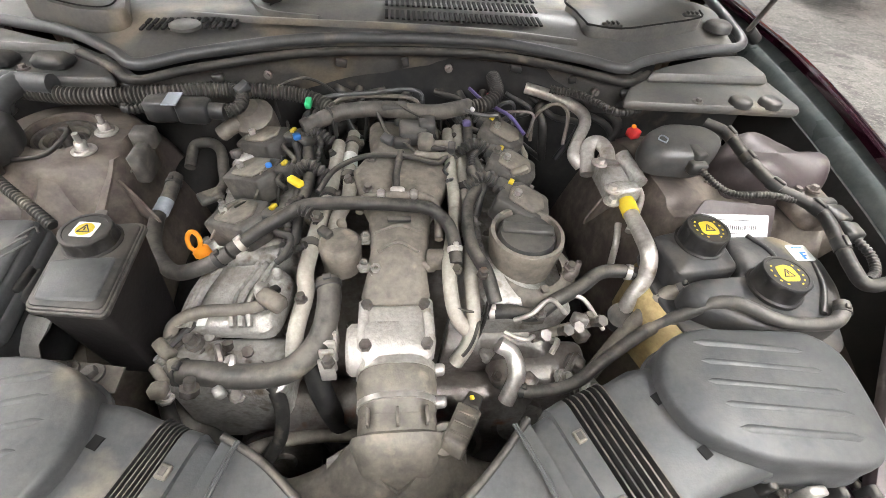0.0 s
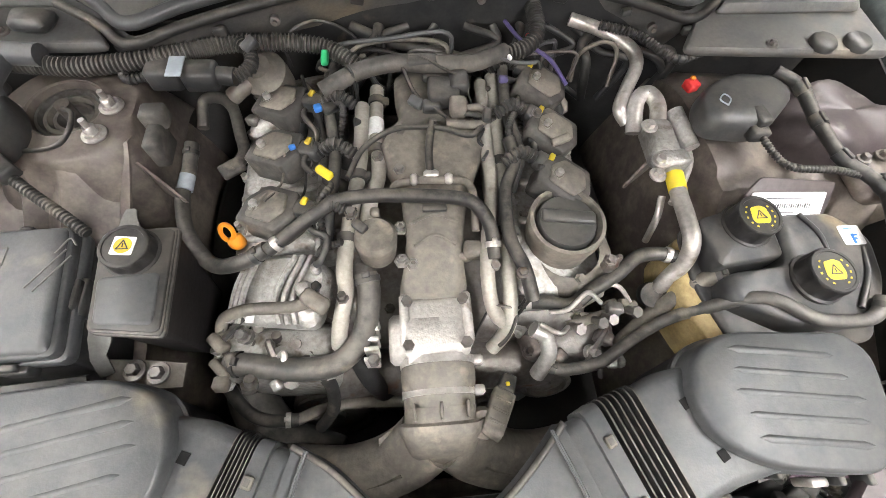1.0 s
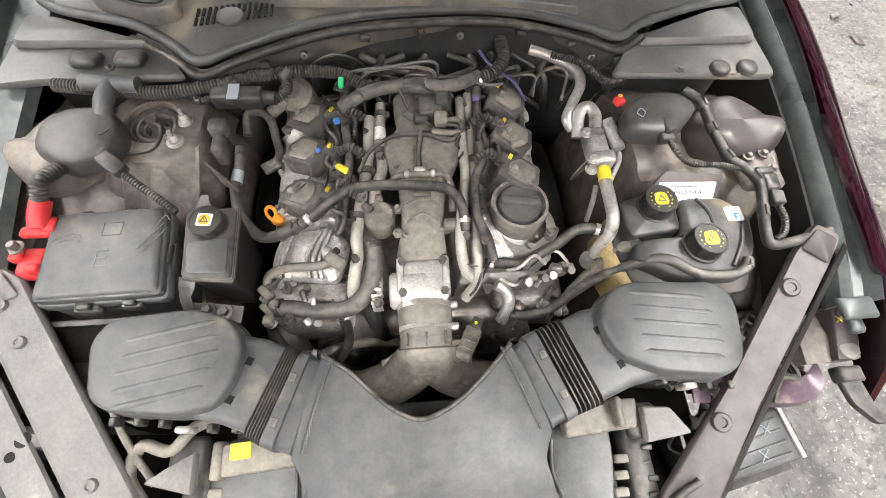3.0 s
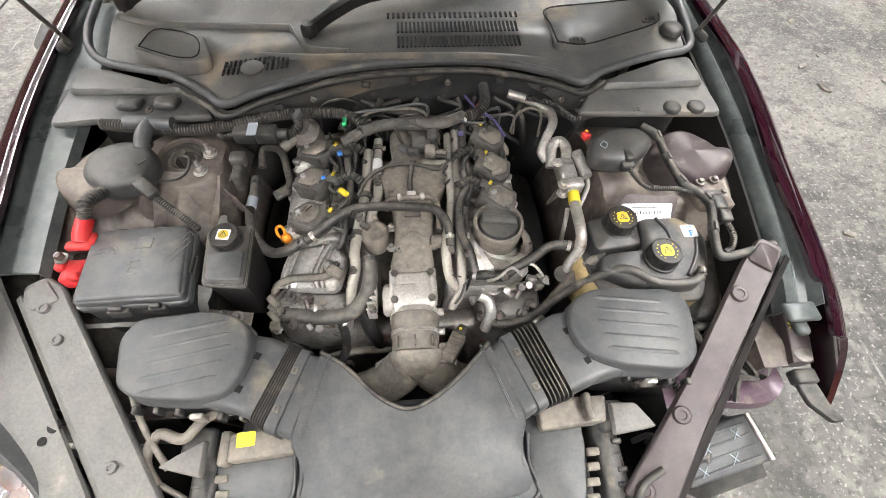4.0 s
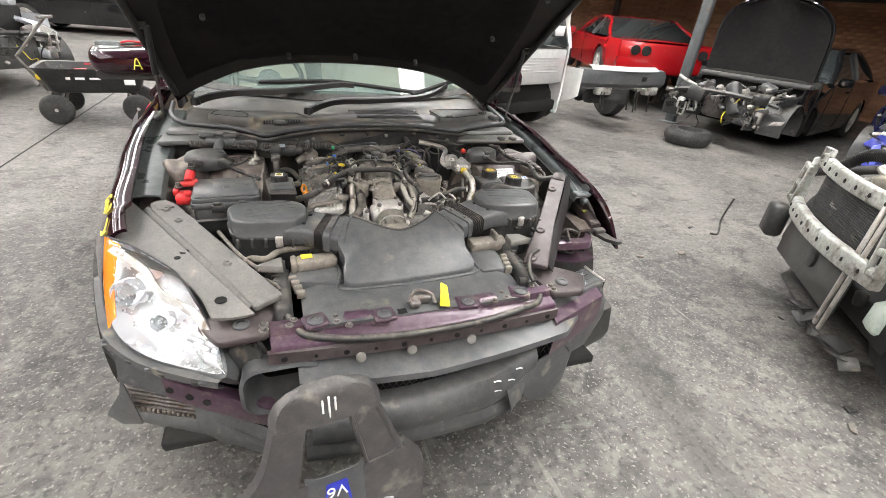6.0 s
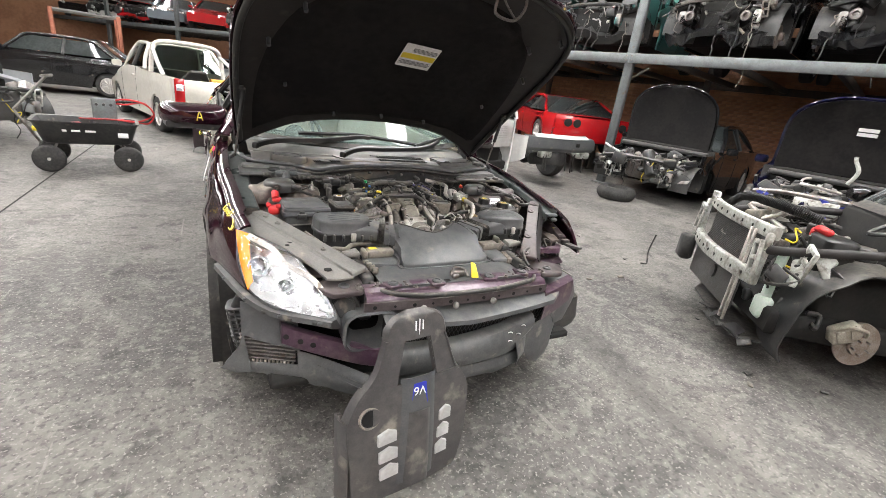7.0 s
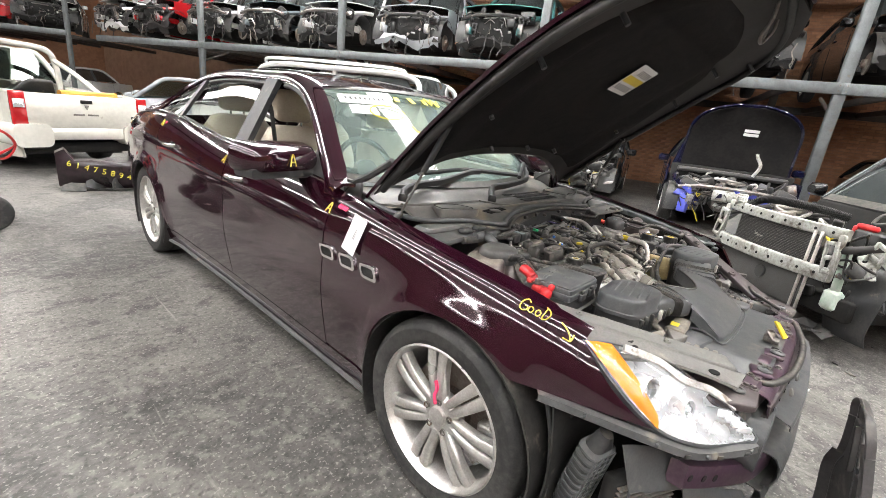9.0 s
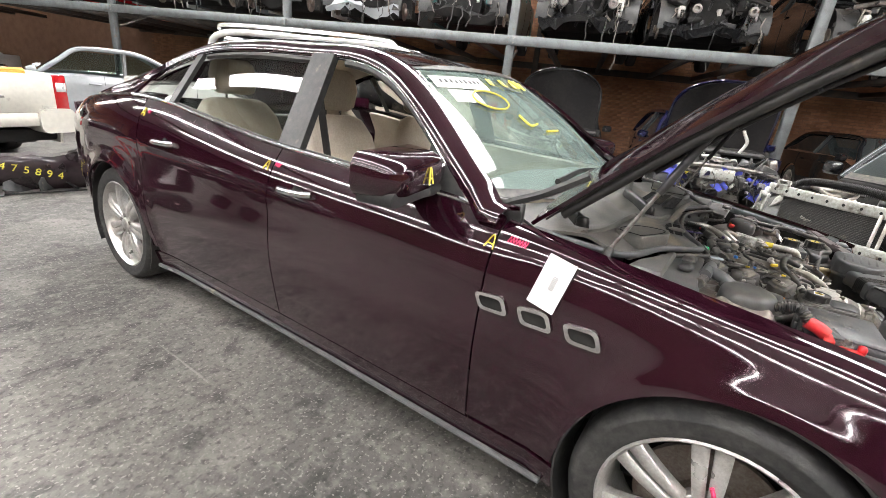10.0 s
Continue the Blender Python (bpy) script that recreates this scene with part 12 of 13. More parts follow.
s.turned([(0.20, -0.1), (0.30, -0.1), (0.33, -0.05), (0.335, -0.02), (0.335, 0.02), (0.33, 0.05), (0.30, 0.1), (0.20, 0.1)], 30, Matrix.Translation((BX + 0.02, 4.30, 0.44)) @ pose(0, 0, 0, 8, 0, 0))
part("spare_tyre", s, TYRE, truck, "spare tyre slung under the floor")
s = Shape()
s.turned([(0.20, -0.1), (0.32, -0.1), (0.35, -0.05), (0.35, 0.05), (0.32, 0.1), (0.20, 0.1)], 30, Matrix.Translation((BX - 0.72, 3.7, 0.35)) @ pose(0, 0, 0, 0, 90, 0))
part("rear_tyre", s, TYRE, truck)
for x in (-0.95, -0.28):
    s = Shape()
    s.tube([(x, 1.2, 0.62), (x, 3.2, 0.62), (x, 3.6, 0.68), (x, 4.2, 0.66), (x, 4.62, 0.60)], 0.055, 4)
    part("chassis_rail", s, RAWWHITE, truck)
s = Shape()
s.box(BX, 3.7, 0.40, 1.35, 0.14, 0.14, 0.03)
s.turned([(0.02, -0.16), (0.12, -0.10), (0.15, 0.0), (0.12, 0.10), (0.02, 0.16)], 16, Matrix.Translation((BX, 3.72, 0.40)) @ pose(0, 0, 0, 90, 0, 0))
part("rear_axle", s, DARK, truck)
s = Shape()
s.turned([(0.20, -0.1), (0.32, -0.1), (0.35, -0.05), (0.35, 0.05), (0.32, 0.1), (0.20, 0.1)], 30, Matrix.Translation((BX + 0.78, 3.7, 0.35)) @ pose(0, 0, 0, 0, 90, 0))
part("rear_tyre", s, TYRE, truck)

# red sports car seen from behind, under the rack
red = vehicle("sports_car", "red sports car with round tail lamps raised on steel stands", P_RED, facing(8.06, 9.40, -0.35, -0.94, 0.40), 4.6, 1.95, 1.20, "coupe", (1.0, 3.6), seed=5)
stand = thing("car_stand", "dark steel stand under the raised red car", "stand", "stands under the red car", at=red.matrix_basis @ Matrix.Translation((-0.6, 1.0, -0.40)))
s = Shape()
s.box(0, 0, 0.02, 0.30, 0.30, 0.04, 0.004)
s.loft([[(a, b, z) for a, b in rounded(w_, w_, 0.02, 2)] for w_, z in ((0.22, 0.03), (0.10, 0.42), (0.10, 0.62))], smooth=False)
part("stand_post", s, DARKSTEEL, stand)
for x, y in ((0.6, 1.0), (-0.6, 3.5), (0.6, 3.5)):
    copy_thing(stand, red.matrix_basis @ Matrix.Translation((x, y, -0.40)))
for x in (-0.62, -0.42, 0.42, 0.62):
    s = Shape()
    s.turned([(0.085, 0), (0.085, 0.03), (0.06, 0.034), (0, 0.03)], 20, Matrix.Translation((x, 4.60, 0.66)) @ pose(0, 0, 0, -90, 0, 0))
    part("round_lamp", s, DARK, red)

# wrecks facing the aisle below the rack
blk = vehicle("wrecked_car", "black wreck with its bonnet raised and nose stripped", P_BLACK, rack_at(3.5, -1.05, 0.0, -90), 4.5, 1.78, 1.42, "coupe", (0.85, 3.5), wheels=(0, 0, 1, 1), stripped=True, open_hood=78, seed=21, group="wrecks", tail=False)
blu = vehicle("wrecked_car", "deep blue wreck with its bonnet raised and nose stripped", P_BLUE, rack_at(0.95, -1.75, 0.0, -90), 4.4, 1.84, 1.46, "hatch", (0.85, 3.4), wheels=(1, 1, 1, 1), stripped=True, open_hood=70, hood_label=True, seed=33, group="wrecks", tail=False)
s = Shape()
s.prism(rounded(0.17, 0.46, 0.04, 3), -0.08, 0.08, 0.03, Matrix.Translation((0.12, 0.10, 0.66)) @ pose(0, 0, 0, 72, -28, 0))
part("air_box", s, BLACK, blk, "black plastic air box")
bracket_plate(blk, 0.52, 0.02, 0.60, 0.13, 0.34, 6, RAWWHITE)
bracket_plate(blk, -0.38, 0.0, 0.58, 0.13, 0.34, -8, RAWWHITE)
s = Shape()
s.tube([(-0.42, 0.05, 0.76), (-0.60, 0.10, 0.80), (-0.80, 0.25, 0.84)], 0.022, 6)
part("support_rail", s, RAWWHITE, blk)
for sgn in (-1, 1):
    s = Shape()
    s.prism(round_poly([(-0.16, -0.10), (0.14, -0.12), (0.16, 0.08), (-0.05, 0.14)], 0.03), -0.02, 0.02, 0.008, Matrix.Translation((sgn * 0.62, 0.10, 0.62)) @ pose(0, 0, 0, 60, 0, 20 * sgn))
    part("wing_fragment", s, P_BLUELIGHT, blu)
    s = Shape()
    s.prism(round_poly([(-0.07, -0.14), (0.05, -0.16), (0.08, 0.02), (0.03, 0.15), (-0.05, 0.12)], 0.015), -0.05, 0.05, 0.01, Matrix.Translation((sgn * 0.62, 0.02, 0.44)) @ pose(0, 0, 0, 80, 10 * sgn, 25 * sgn))
    part("lamp_mount", s, P_BLUELIGHT, blu)
s = Shape()
s.box(-0.05, -0.02, 0.62, 0.45, 0.08, 0.16, 0.012)
part("slam_panel", s, RAWWHITE, blu)
s = Shape()
s.tube([(0.15, 0.0, 0.95), (0.20, -0.03, 1.10), (0.14, -0.02, 1.22), (0.13, 0.0, 1.26)], 0.022, 8)
part("loose_duct", s, RAWWHITE, blu, "loose white duct")


def open_bay(v, W, seed, paints):
    """Crowded engine bay under a raised bonnet: covers, boxes, castings, hoses and torn panel edges."""
    r = random.Random(seed)
    s = Shape()
    s.prism(rounded(W * 0.86, 0.16, 0.04, 3, 0, 0.86), 0.86, 0.93, 0.015)
    part("scuttle", s, BLACK, v)
    for k in range(34):
        x, y, z = r.uniform(-W * 0.40, W * 0.40), r.uniform(-0.02, 0.75), r.uniform(0.64, 0.80)
        m = Matrix.Translation((x, y, z + 0.06 * y)) @ pose(0, 0, 0, r.uniform(-25, 25), r.uniform(-25, 25), r.uniform(0, 180))
        s = Shape()
        if k % 3 == 0:
            s.prism(rounded(r.uniform(0.08, 0.26), r.uniform(0.06, 0.18), 0.02, 3), -0.08, r.uniform(0.02, 0.08), 0.012, m)
            part("engine_cover", s, r.choice([BLACK, WIPER, BLACK, GREYPL, STEEL, ALU]), v)
        elif k % 3 == 1:
            q = m.translation
            s.tube([q] + [q + Vector((r.uniform(-0.25, 0.25), r.uniform(-0.12, 0.2), r.uniform(-0.06, 0.08))) for _ in range(3)], r.uniform(0.009, 0.022), 7)
            part("hose", s, r.choice([RUBBER, RUBBER, BLACK, PIPE, WIPER]), v)
        else:
            s.box(0, 0, 0, r.uniform(0.04, 0.13), r.uniform(0.02, 0.05), r.uniform(0.02, 0.06), 0.004, m=m)
            part("small_part", s, r.choice([STEEL, ALU, BLACK, RAWWHITE, BLACK]), v)
    for k in range(16):
        # bent strips and tabs of painted metal along the nose
        x = r.uniform(-W * 0.46, W * 0.46)
        m = Matrix.Translation((x, r.uniform(-0.05, 0.10), r.uniform(0.34, 0.74))) @ pose(0, 0, 0, 90 + r.uniform(-35, 35), r.uniform(-60, 60), r.uniform(-30, 30))
        s = Shape()
        s.prism(round_poly([(-r.uniform(0.05, 0.14), -0.03), (r.uniform(0.04, 0.12), -0.04), (r.uniform(0.06, 0.12), 0.02), (-0.04, r.uniform(0.02, 0.07))], 0.008), -0.004, 0.006, 0.002, m)
        part("torn_panel", s, r.choice(paints), v)
    for k in range(8):
        q = Vector((r.uniform(-W * 0.44, W * 0.44), r.uniform(-0.06, 0.03), r.uniform(0.50, 0.78)))
        pts = [q]
        for _ in range(4):
            pts.append(pts[-1] + Vector((r.uniform(-0.10, 0.10), r.uniform(-0.03, 0.03), r.uniform(-0.15, 0.05))))
        s = Shape()
        s.tube(pts, r.uniform(0.004, 0.008), 5)
        part("hanging_wire", s, RUBBER, v)


open_bay(blk, 1.78, 7, [BLACK, DARK, STEEL, P_BLACK, WIPER])
open_bay(blu, 1.80, 19, [P_BLUELIGHT, P_BLUE, P_BLUELIGHT, BLACK, P_BLUE])
s = Shape()
s.turned([(0.17, -0.10), (0.27, -0.10), (0.31, -0.05), (0.32, 0.0), (0.31, 0.05), (0.27, 0.10), (0.17, 0.10), (0.16, 0.0)], 36, rack_at(3.65, -1.35, 0.11, 0))
solid("scrap_tyre", s, TYRE, "worn black tyre lying flat under a wreck", "tyre")
vehicle("wrecked_car", "dark wreck with a missing nose below the rack", P_BLACK, rack_at(-2.6, -0.6, 0.0, -90), 4.4, 1.76, 1.40, "hatch", (0.85, 3.4), stripped=True, seed=41, group="wrecks", tail=False)

# black car with a white front frame, nearest on the other side
wr = vehicle("wrecked_car", "black wreck with white radiator frame and no front bumper or wheel", P_BLACK, facing(2.34, -0.46, 0.784, -0.621) @ Matrix.Diagonal((0.84, 0.84, 1.04, 1)), 4.6, 1.74, 1.42, "saloon", (0.78, 3.5), wheels=(0, 0, 1, 1), stripped=False, front=False, open_hood=0, seed=8, group="wrecks", glass=DARKGLASS)
for o in list(wr.children):
    if o.name.split(".")[0] in ("bonnet", "body_side"):
        for c in list(o.children):
            bpy.data.objects.remove(c)
        bpy.data.objects.remove(o)
for sgn in (-1, 1):
    s = Shape()
    g = []
    for i in range(27):
        y = lerp(1.30, 4.53, i / 26)
        zb_ = 0.88 + 0.05 * math.sin((y - 1.3) * 0.8)
        lo_ = 0.22
        if abs(y - 3.5) < 0.36:
            lo_ = 0.31 + math.sqrt(0.36 ** 2 - (y - 3.5) ** 2)
        g.append([(sgn * 0.87 * (1 - 0.06 * max(0, (z - 0.6) / 0.4)), y, z) for z in np.linspace(lo_, zb_, 7)])
    s.sheet(g, 0.03 * (-1 if sgn > 0 else 1))
    part("body_side", s, P_BLACK, wr)
    # plastic wheel-arch liner standing free
    s = Shape()
    s.sheet([[(sgn * xx, 0.70 + (0.50 if math.cos(q) < 0 else 0.42) * math.cos(q) + 0.012 * math.sin(9 * q + 14 * xx), 0.30 + 0.44 * math.sin(q) + 0.01 * math.sin(11 * q)) for xx in (0.90, 0.84, 0.76, 0.66, 0.55)] for q in np.linspace(-0.2, math.pi + 0.40, 30)], 0.008)
    part("arch_liner", s, BLACK, wr, "bare black wheel arch liner")
    s = Shape()
    s.tube([(sgn * 0.72, 1.35, 0.86), (sgn * 0.73, 0.75, 0.82), (sgn * 0.66, 0.15, 0.74), (sgn * 0.60, 0.04, 0.72)], 0.028, 8)
    part("upper_rail", s, LINER, wr)
    s = Shape()
    s.box(sgn * 0.60, 0.04, 0.66, 0.05, 0.045, 0.32, 0.01)
    part("frame_post", s, RAWWHITE, wr)
    s = Shape()
    s.prism(round_poly([(-0.09, -0.05), (0.07, -0.05), (0.09, -0.01), (0.02, 0.01), (0.0, 0.06), (-0.05, 0.05), (-0.06, 0.0)], 0.012), -0.008, 0.008, 0.003, Matrix.Translation((sgn * 0.70, 0.40, 0.70)) @ pose(0, 0, 0, 40, 35 * sgn, 10))
    part("bracket", s, RAWWHITE, wr)
wheel_at(wr, 0.86, 0.66, 0.33, 0.2, bare=True)
for poly_, x, y, z, rz in (([(-0.11, -0.07), (0.10, -0.07), (0.12, 0.05), (0.03, 0.07), (-0.10, 0.07)], 0.74, 0.90, 0.86, 8), ([(-0.13, -0.03), (0.10, -0.05), (0.14, 0.0), (0.05, 0.03), (-0.02, 0.06), (-0.12, 0.04)], 0.72, 0.22, 0.64, -20)):
    s = Shape()
    s.prism(round_poly(poly_, 0.015, 3), -0.006, 0.006, 0.002, Matrix.Translation((x, y, z)) @ pose(0, 0, 0, 30, 25, rz))
    pl = part("bracket", s, RAWWHITE, wr, "bare white bracket plate")
    for dx in (-0.06, 0.03):
        t = Shape()
        t.turned([(0.016, 0), (0.016, 0.002), (0, 0.002)], 14, Matrix.Translation((x, y, z)) @ pose(0, 0, 0, 30, 25, rz) @ Matrix.Translation((dx, 0, 0.0055)))
        part("hole", t, SLOT, pl)
for z, b, w in ((0.82, -0.01, 0.050), (0.54, -0.05, 0.062)):
    s = Shape()
    s.loft([[(x, b + 0.10 * (abs(x) / 0.66) ** 2 + a, z + c) for a, c in rounded(w, w * 1.5, 0.012, 2)] for x in np.linspace(-0.61, 0.61, 11)], smooth=False)
    part("frame_bar", s, RAWWHITE, wr, "scratched white radiator frame bar")
s = Shape()
s.box(-0.02, 0.09, 0.68, 0.86, 0.05, 0.28, 0.01)
rad = part("radiator", s, CORE, wr, "grey radiator core")
for k in range(24):
    t = Shape()
    t.box(-0.02, 0.062, 0.552 + 0.0110 * k, 0.84, 0.008, 0.004, 0.001)
    part("cooling_fin", t, BLACK, rad)
for x, y, z, w_, h_, q_ in ((-0.60, 0.0, 0.66, 0.10, 0.24, 10), (0.58, 0.0, 0.66, 0.10, 0.22, -8), (0.72, 0.25, 0.70, 0.12, 0.20, 20), (-0.45, 0.02, 0.86, 0.12, 0.08, 0)):
    bracket_plate(wr, x, y, z, w_, h_, q_, RAWWHITE)
for k in range(9):
    for z, b in ((0.82, -0.036), (0.54, -0.082)):
        x = -0.52 + 0.13 * k
        t = Shape()
        t.turned([(0.011, 0), (0.011, 0.003), (0, 0.003)], 10, Matrix.Translation((x, b + 0.10 * (abs(x) / 0.66) ** 2, z)) @ pose(0, 0, 0, 90, 0, 0))
        part("hole", t, SLOT, wr)
s = Shape()
s.box(-0.05, 0.04, 0.38, 0.92, 0.04, 0.27, 0.01)
part("condenser", s, CORE, wr)
s = Shape()
s.turned([(0.05, 0), (0.05, 0.02), (0.02, 0.024), (0, 0.024)], 18, Matrix.Translation((0.02, 0.015, 0.40)) @ pose(0, 0, 0, 90, 0, 0))
part("fan_hub", s, BLACK, wr)
for x in (0.40, 0.46):
    s = Shape()
    s.box(x, 0.0, 0.50, 0.022, 0.02, 0.62, 0.003)
    part("cooling_pipe", s, PIPE, wr)
s = Shape()
s.prism(rounded(0.13, 0.10, 0.03, 3), 0.30, 0.44, 0.02, Matrix.Translation((0.60, 0.16, 0)))
s.tube([(0.60, 0.16, 0.42), (0.585, 0.17, 0.55), (0.55, 0.2, 0.72)], 0.035, 10)
part("washer_bottle", s, COOLANT, wr, "translucent washer bottle")
s = Shape()
s.prism(rounded(0.26, 0.22, 0.05, 4), 0.50, 0.84, 0.015, Matrix.Translation((0.50, 0.50, 0)))
bat = part("battery", s, WIPER, wr, "black battery with a red terminal cover")
s = Shape()
s.box(0.45, 0.44, 0.86, 0.17, 0.05, 0.04, 0.012)
s.box(0.37, 0.43, 0.83, 0.04, 0.05, 0.06, 0.01)
part("terminal_cover", s, RED, bat)
s = Shape()
s.box(0.52, 0.415, 0.76, 0.12, 0.006, 0.05, 0.001)
part("battery_label", s, PAPER, bat)
s = Shape()
s.tube([(-0.52, 0.16, 0.80), (-0.40, 0.22, 0.90), (-0.15, 0.28, 0.92), (0.05, 0.40, 0.91), (0.20, 0.55, 0.88)], 0.034, 14, 0.014)
part("intake_hose", s, WIPER, wr, "ribbed black intake hose")
s = Shape()
s.sheet([[(u * 0.70, 1.22 + 0.04 * u * u + 0.10 * q, 0.93 + 0.05 * q) for u in np.linspace(-1, 1, 9)] for q in (0, 0.4, 1)], 0.02)
part("scuttle_panel", s, BLACK, wr)
s = Shape()
s.box(0, 1.25, 0.62, 1.44, 0.06, 0.60, 0.02)
part("bulkhead", s, DARK, wr)
r_ = random.Random(9)
for k in range(18):
    # dark pumps, brackets and hoses between the frame and the arch
    x, y, z = r_.uniform(0.42, 0.74), r_.uniform(0.10, 0.48), r_.uniform(0.30, 0.70)
    s = Shape()
    m = Matrix.Translation((x, y, z)) @ pose(0, 0, 0, r_.uniform(-40, 40), r_.uniform(-40, 40), r_.uniform(0, 180))
    if k % 2:
        s.prism(rounded(r_.uniform(0.05, 0.13), r_.uniform(0.04, 0.10), 0.015, 2), -0.04, r_.uniform(0.01, 0.05), 0.008, m)
        part("engine_part", s, r_.choice([BLACK, WIPER, DARK, STEEL]), wr)
    else:
        p = Vector((x, y, z))
        s.tube([p] + [p + Vector((r_.uniform(-0.12, 0.12), r_.uniform(-0.1, 0.12), r_.uniform(-0.12, 0.08))) for _ in range(3)], r_.uniform(0.007, 0.016), 7)
        part("hose", s, r_.choice([RUBBER, WIPER, RUBBER, STEEL]), wr)
for k in range(9):
    # torn edge of the undertray
    t = Shape()
    x = 0.02 + 0.07 * k
    t.prism(round_poly([(-r_.uniform(0.05, 0.10), -0.03), (0.06, -r_.uniform(0.02, 0.07)), (0.08, 0.03), (-0.03, 0.05)], 0.006), -0.003, 0.004, 0.001, Matrix.Translation((x + 0.10, 0.02 + 0.12 * max(0, x), r_.uniform(0.10, 0.17))) @ pose(0, 0, 0, r_.uniform(-30, 40), r_.uniform(-15, 15), r_.uniform(-30, 30)))
    part("torn_tray", t, r_.choice([BLACK, BLACK, WIPER]), wr)
for k in range(34):
    x, y, z = r_.uniform(-0.55, 0.45), r_.uniform(0.2, 1.15), r_.uniform(0.55, 0.86)
    s = Shape()
    m = Matrix.Translation((x, y, z)) @ pose(0, 0, 0, r_.uniform(-20, 20), r_.uniform(-20, 20), r_.uniform(0, 180))
    q = r_.random()
    if q < 0.5:
        s.prism(rounded(r_.uniform(0.05, 0.2), r_.uniform(0.05, 0.14), 0.015, 2), -0.05, r_.uniform(0.01, 0.06), 0.01, m)
        part("engine_part", s, r_.choice([BLACK, BLACK, STEEL, ALU, DUSTY]), wr)
    else:
        p = Vector((x, y, z))
        s.tube([p] + [p + Vector((r_.uniform(-0.22, 0.22), r_.uniform(-0.15, 0.15), r_.uniform(-0.05, 0.08))) for _ in range(3)], r_.uniform(0.008, 0.022), 8)
        part("hose", s, r_.choice([RUBBER, RUBBER, PIPE, BLACK]), wr)
for k in range(9):
    p = Vector((r_.uniform(0.1, 0.75), r_.uniform(0.1, 0.7), r_.uniform(0.6, 0.8)))
    pts = [p]
    for _ in range(4):
        pts.append(pts[-1] + Vector((r_.uniform(-0.1, 0.12), r_.uniform(-0.08, 0.1), r_.uniform(-0.06, 0.05))))
    s = Shape()
    s.tube(pts, 0.006, 5)
    part("loose_wire", s, r_.choice([RUBBER, RUBBER, YELLOW]), wr)
s = Shape()
s.prism(round_poly([(-0.35, 0.06), (0.25, 0.02), (0.62, 0.08), (0.66, 0.32), (-0.6, 0.26)], 0.03), 0.135, 0.15, 0.004)
part("undertray", s, BLACK, wr)
s = Shape()
s.box(-0.58, -0.05, 0.42, 0.16, 0.12, 0.20, 0.02)
part("bumper_end", s, BLACK, wr)
for mat_, u0, v0, w_, h_ in ((YELLOW, -0.05, 0.30, 0.36, 0.16), (PAPER, -0.22, 0.62, 0.30, 0.10), (PAPER, 0.12, 0.60, 0.30, 0.06)):
    s = Shape()
    za, zb_ = 0.96, 1.36
    s.prism(rounded(w_, h_, 0.004, 1), 0.012, 0.016, m=Matrix.Translation((u0, lerp(1.38, 1.93, v0) - 0.045, lerp(za, zb_, v0) + 0.03)) @ pose(0, 0, 0, 36, 0, 0))
    part("paper_note", s, mat_, wr)

# cars on the upper level
UP = 2.47
upper = (
    (-3.9, P_RED, "saloon", "dark red wreck"), (-1.55, P_BLACK, "hatch", "black wreck"), (1.15, P_BLACK, "saloon", "black wreck"), (3.35, P_BLACK, "hatch", "black wreck"),
    (5.75, P_TEAL, "saloon", "teal wreck"), (8.0, P_SILVER, "saloon", "silver wreck"), (10.2, P_WHITE, "hatch", "white wreck"), (12.4, P_GREY, "saloon", "grey wreck"), (14.7, P_WHITE, "hatch", "white wreck"), (17.0, P_RED, "saloon", "red wreck"), (19.2, P_WHITE, "hatch", "white wreck"),
)
for k, (s0, mat, kind, text) in enumerate(upper):
    vehicle("wrecked_car", text + " with its nose stripped, stored on the rack", mat, rack_at(s0, 0.15 + 0.12 * (k % 3), UP, -90 + (k % 3 - 1) * 2) @ Matrix.Diagonal((1.10, 1.05, 1.26, 1)), 4.3, 1.76, 1.40, kind, (0.85, 3.4), wheels=(0, 0, 1, 1), stripped=True, seed=50 + 7 * k, group="wrecks on the rack", tail=False)
# round strut towers and drooping looms that show on the nearer ones
for s0, kk in ((1.15, 0), (3.35, 1)):
    for d in (-0.45, 0.40):
        p = rack_at(s0 + d, -0.02, UP)
        s = Shape()
        s.turned([(0.07, -0.03), (0.08, 0.0), (0.07, 0.03), (0.04, 0.035), (0.036, -0.01), (0.0, -0.012)], 22, p @ Matrix.Translation((0, 0, 0.62)) @ pose(0, 0, 0, 0, -90, 0))
        solid("strut_mount", s, STEEL, "loose grey ring-shaped metal mount hung on a wreck", "car part", "hanging parts")

# second rack behind, at an angle
R2, R2D = Vector((1.35, 17.9, 0)), Vector((-0.62, 0.785, 0)).normalized()
R2N = Vector((R2D.y, -R2D.x, 0))
R2A = math.degrees(math.atan2(R2N.y, R2N.x))


def rack2_at(s, d=0.0, z=0.0, turn=0.0):
    p = R2 + R2D * s + R2N * d
    return pose(p.x, p.y, z, 0, 0, R2A + turn)


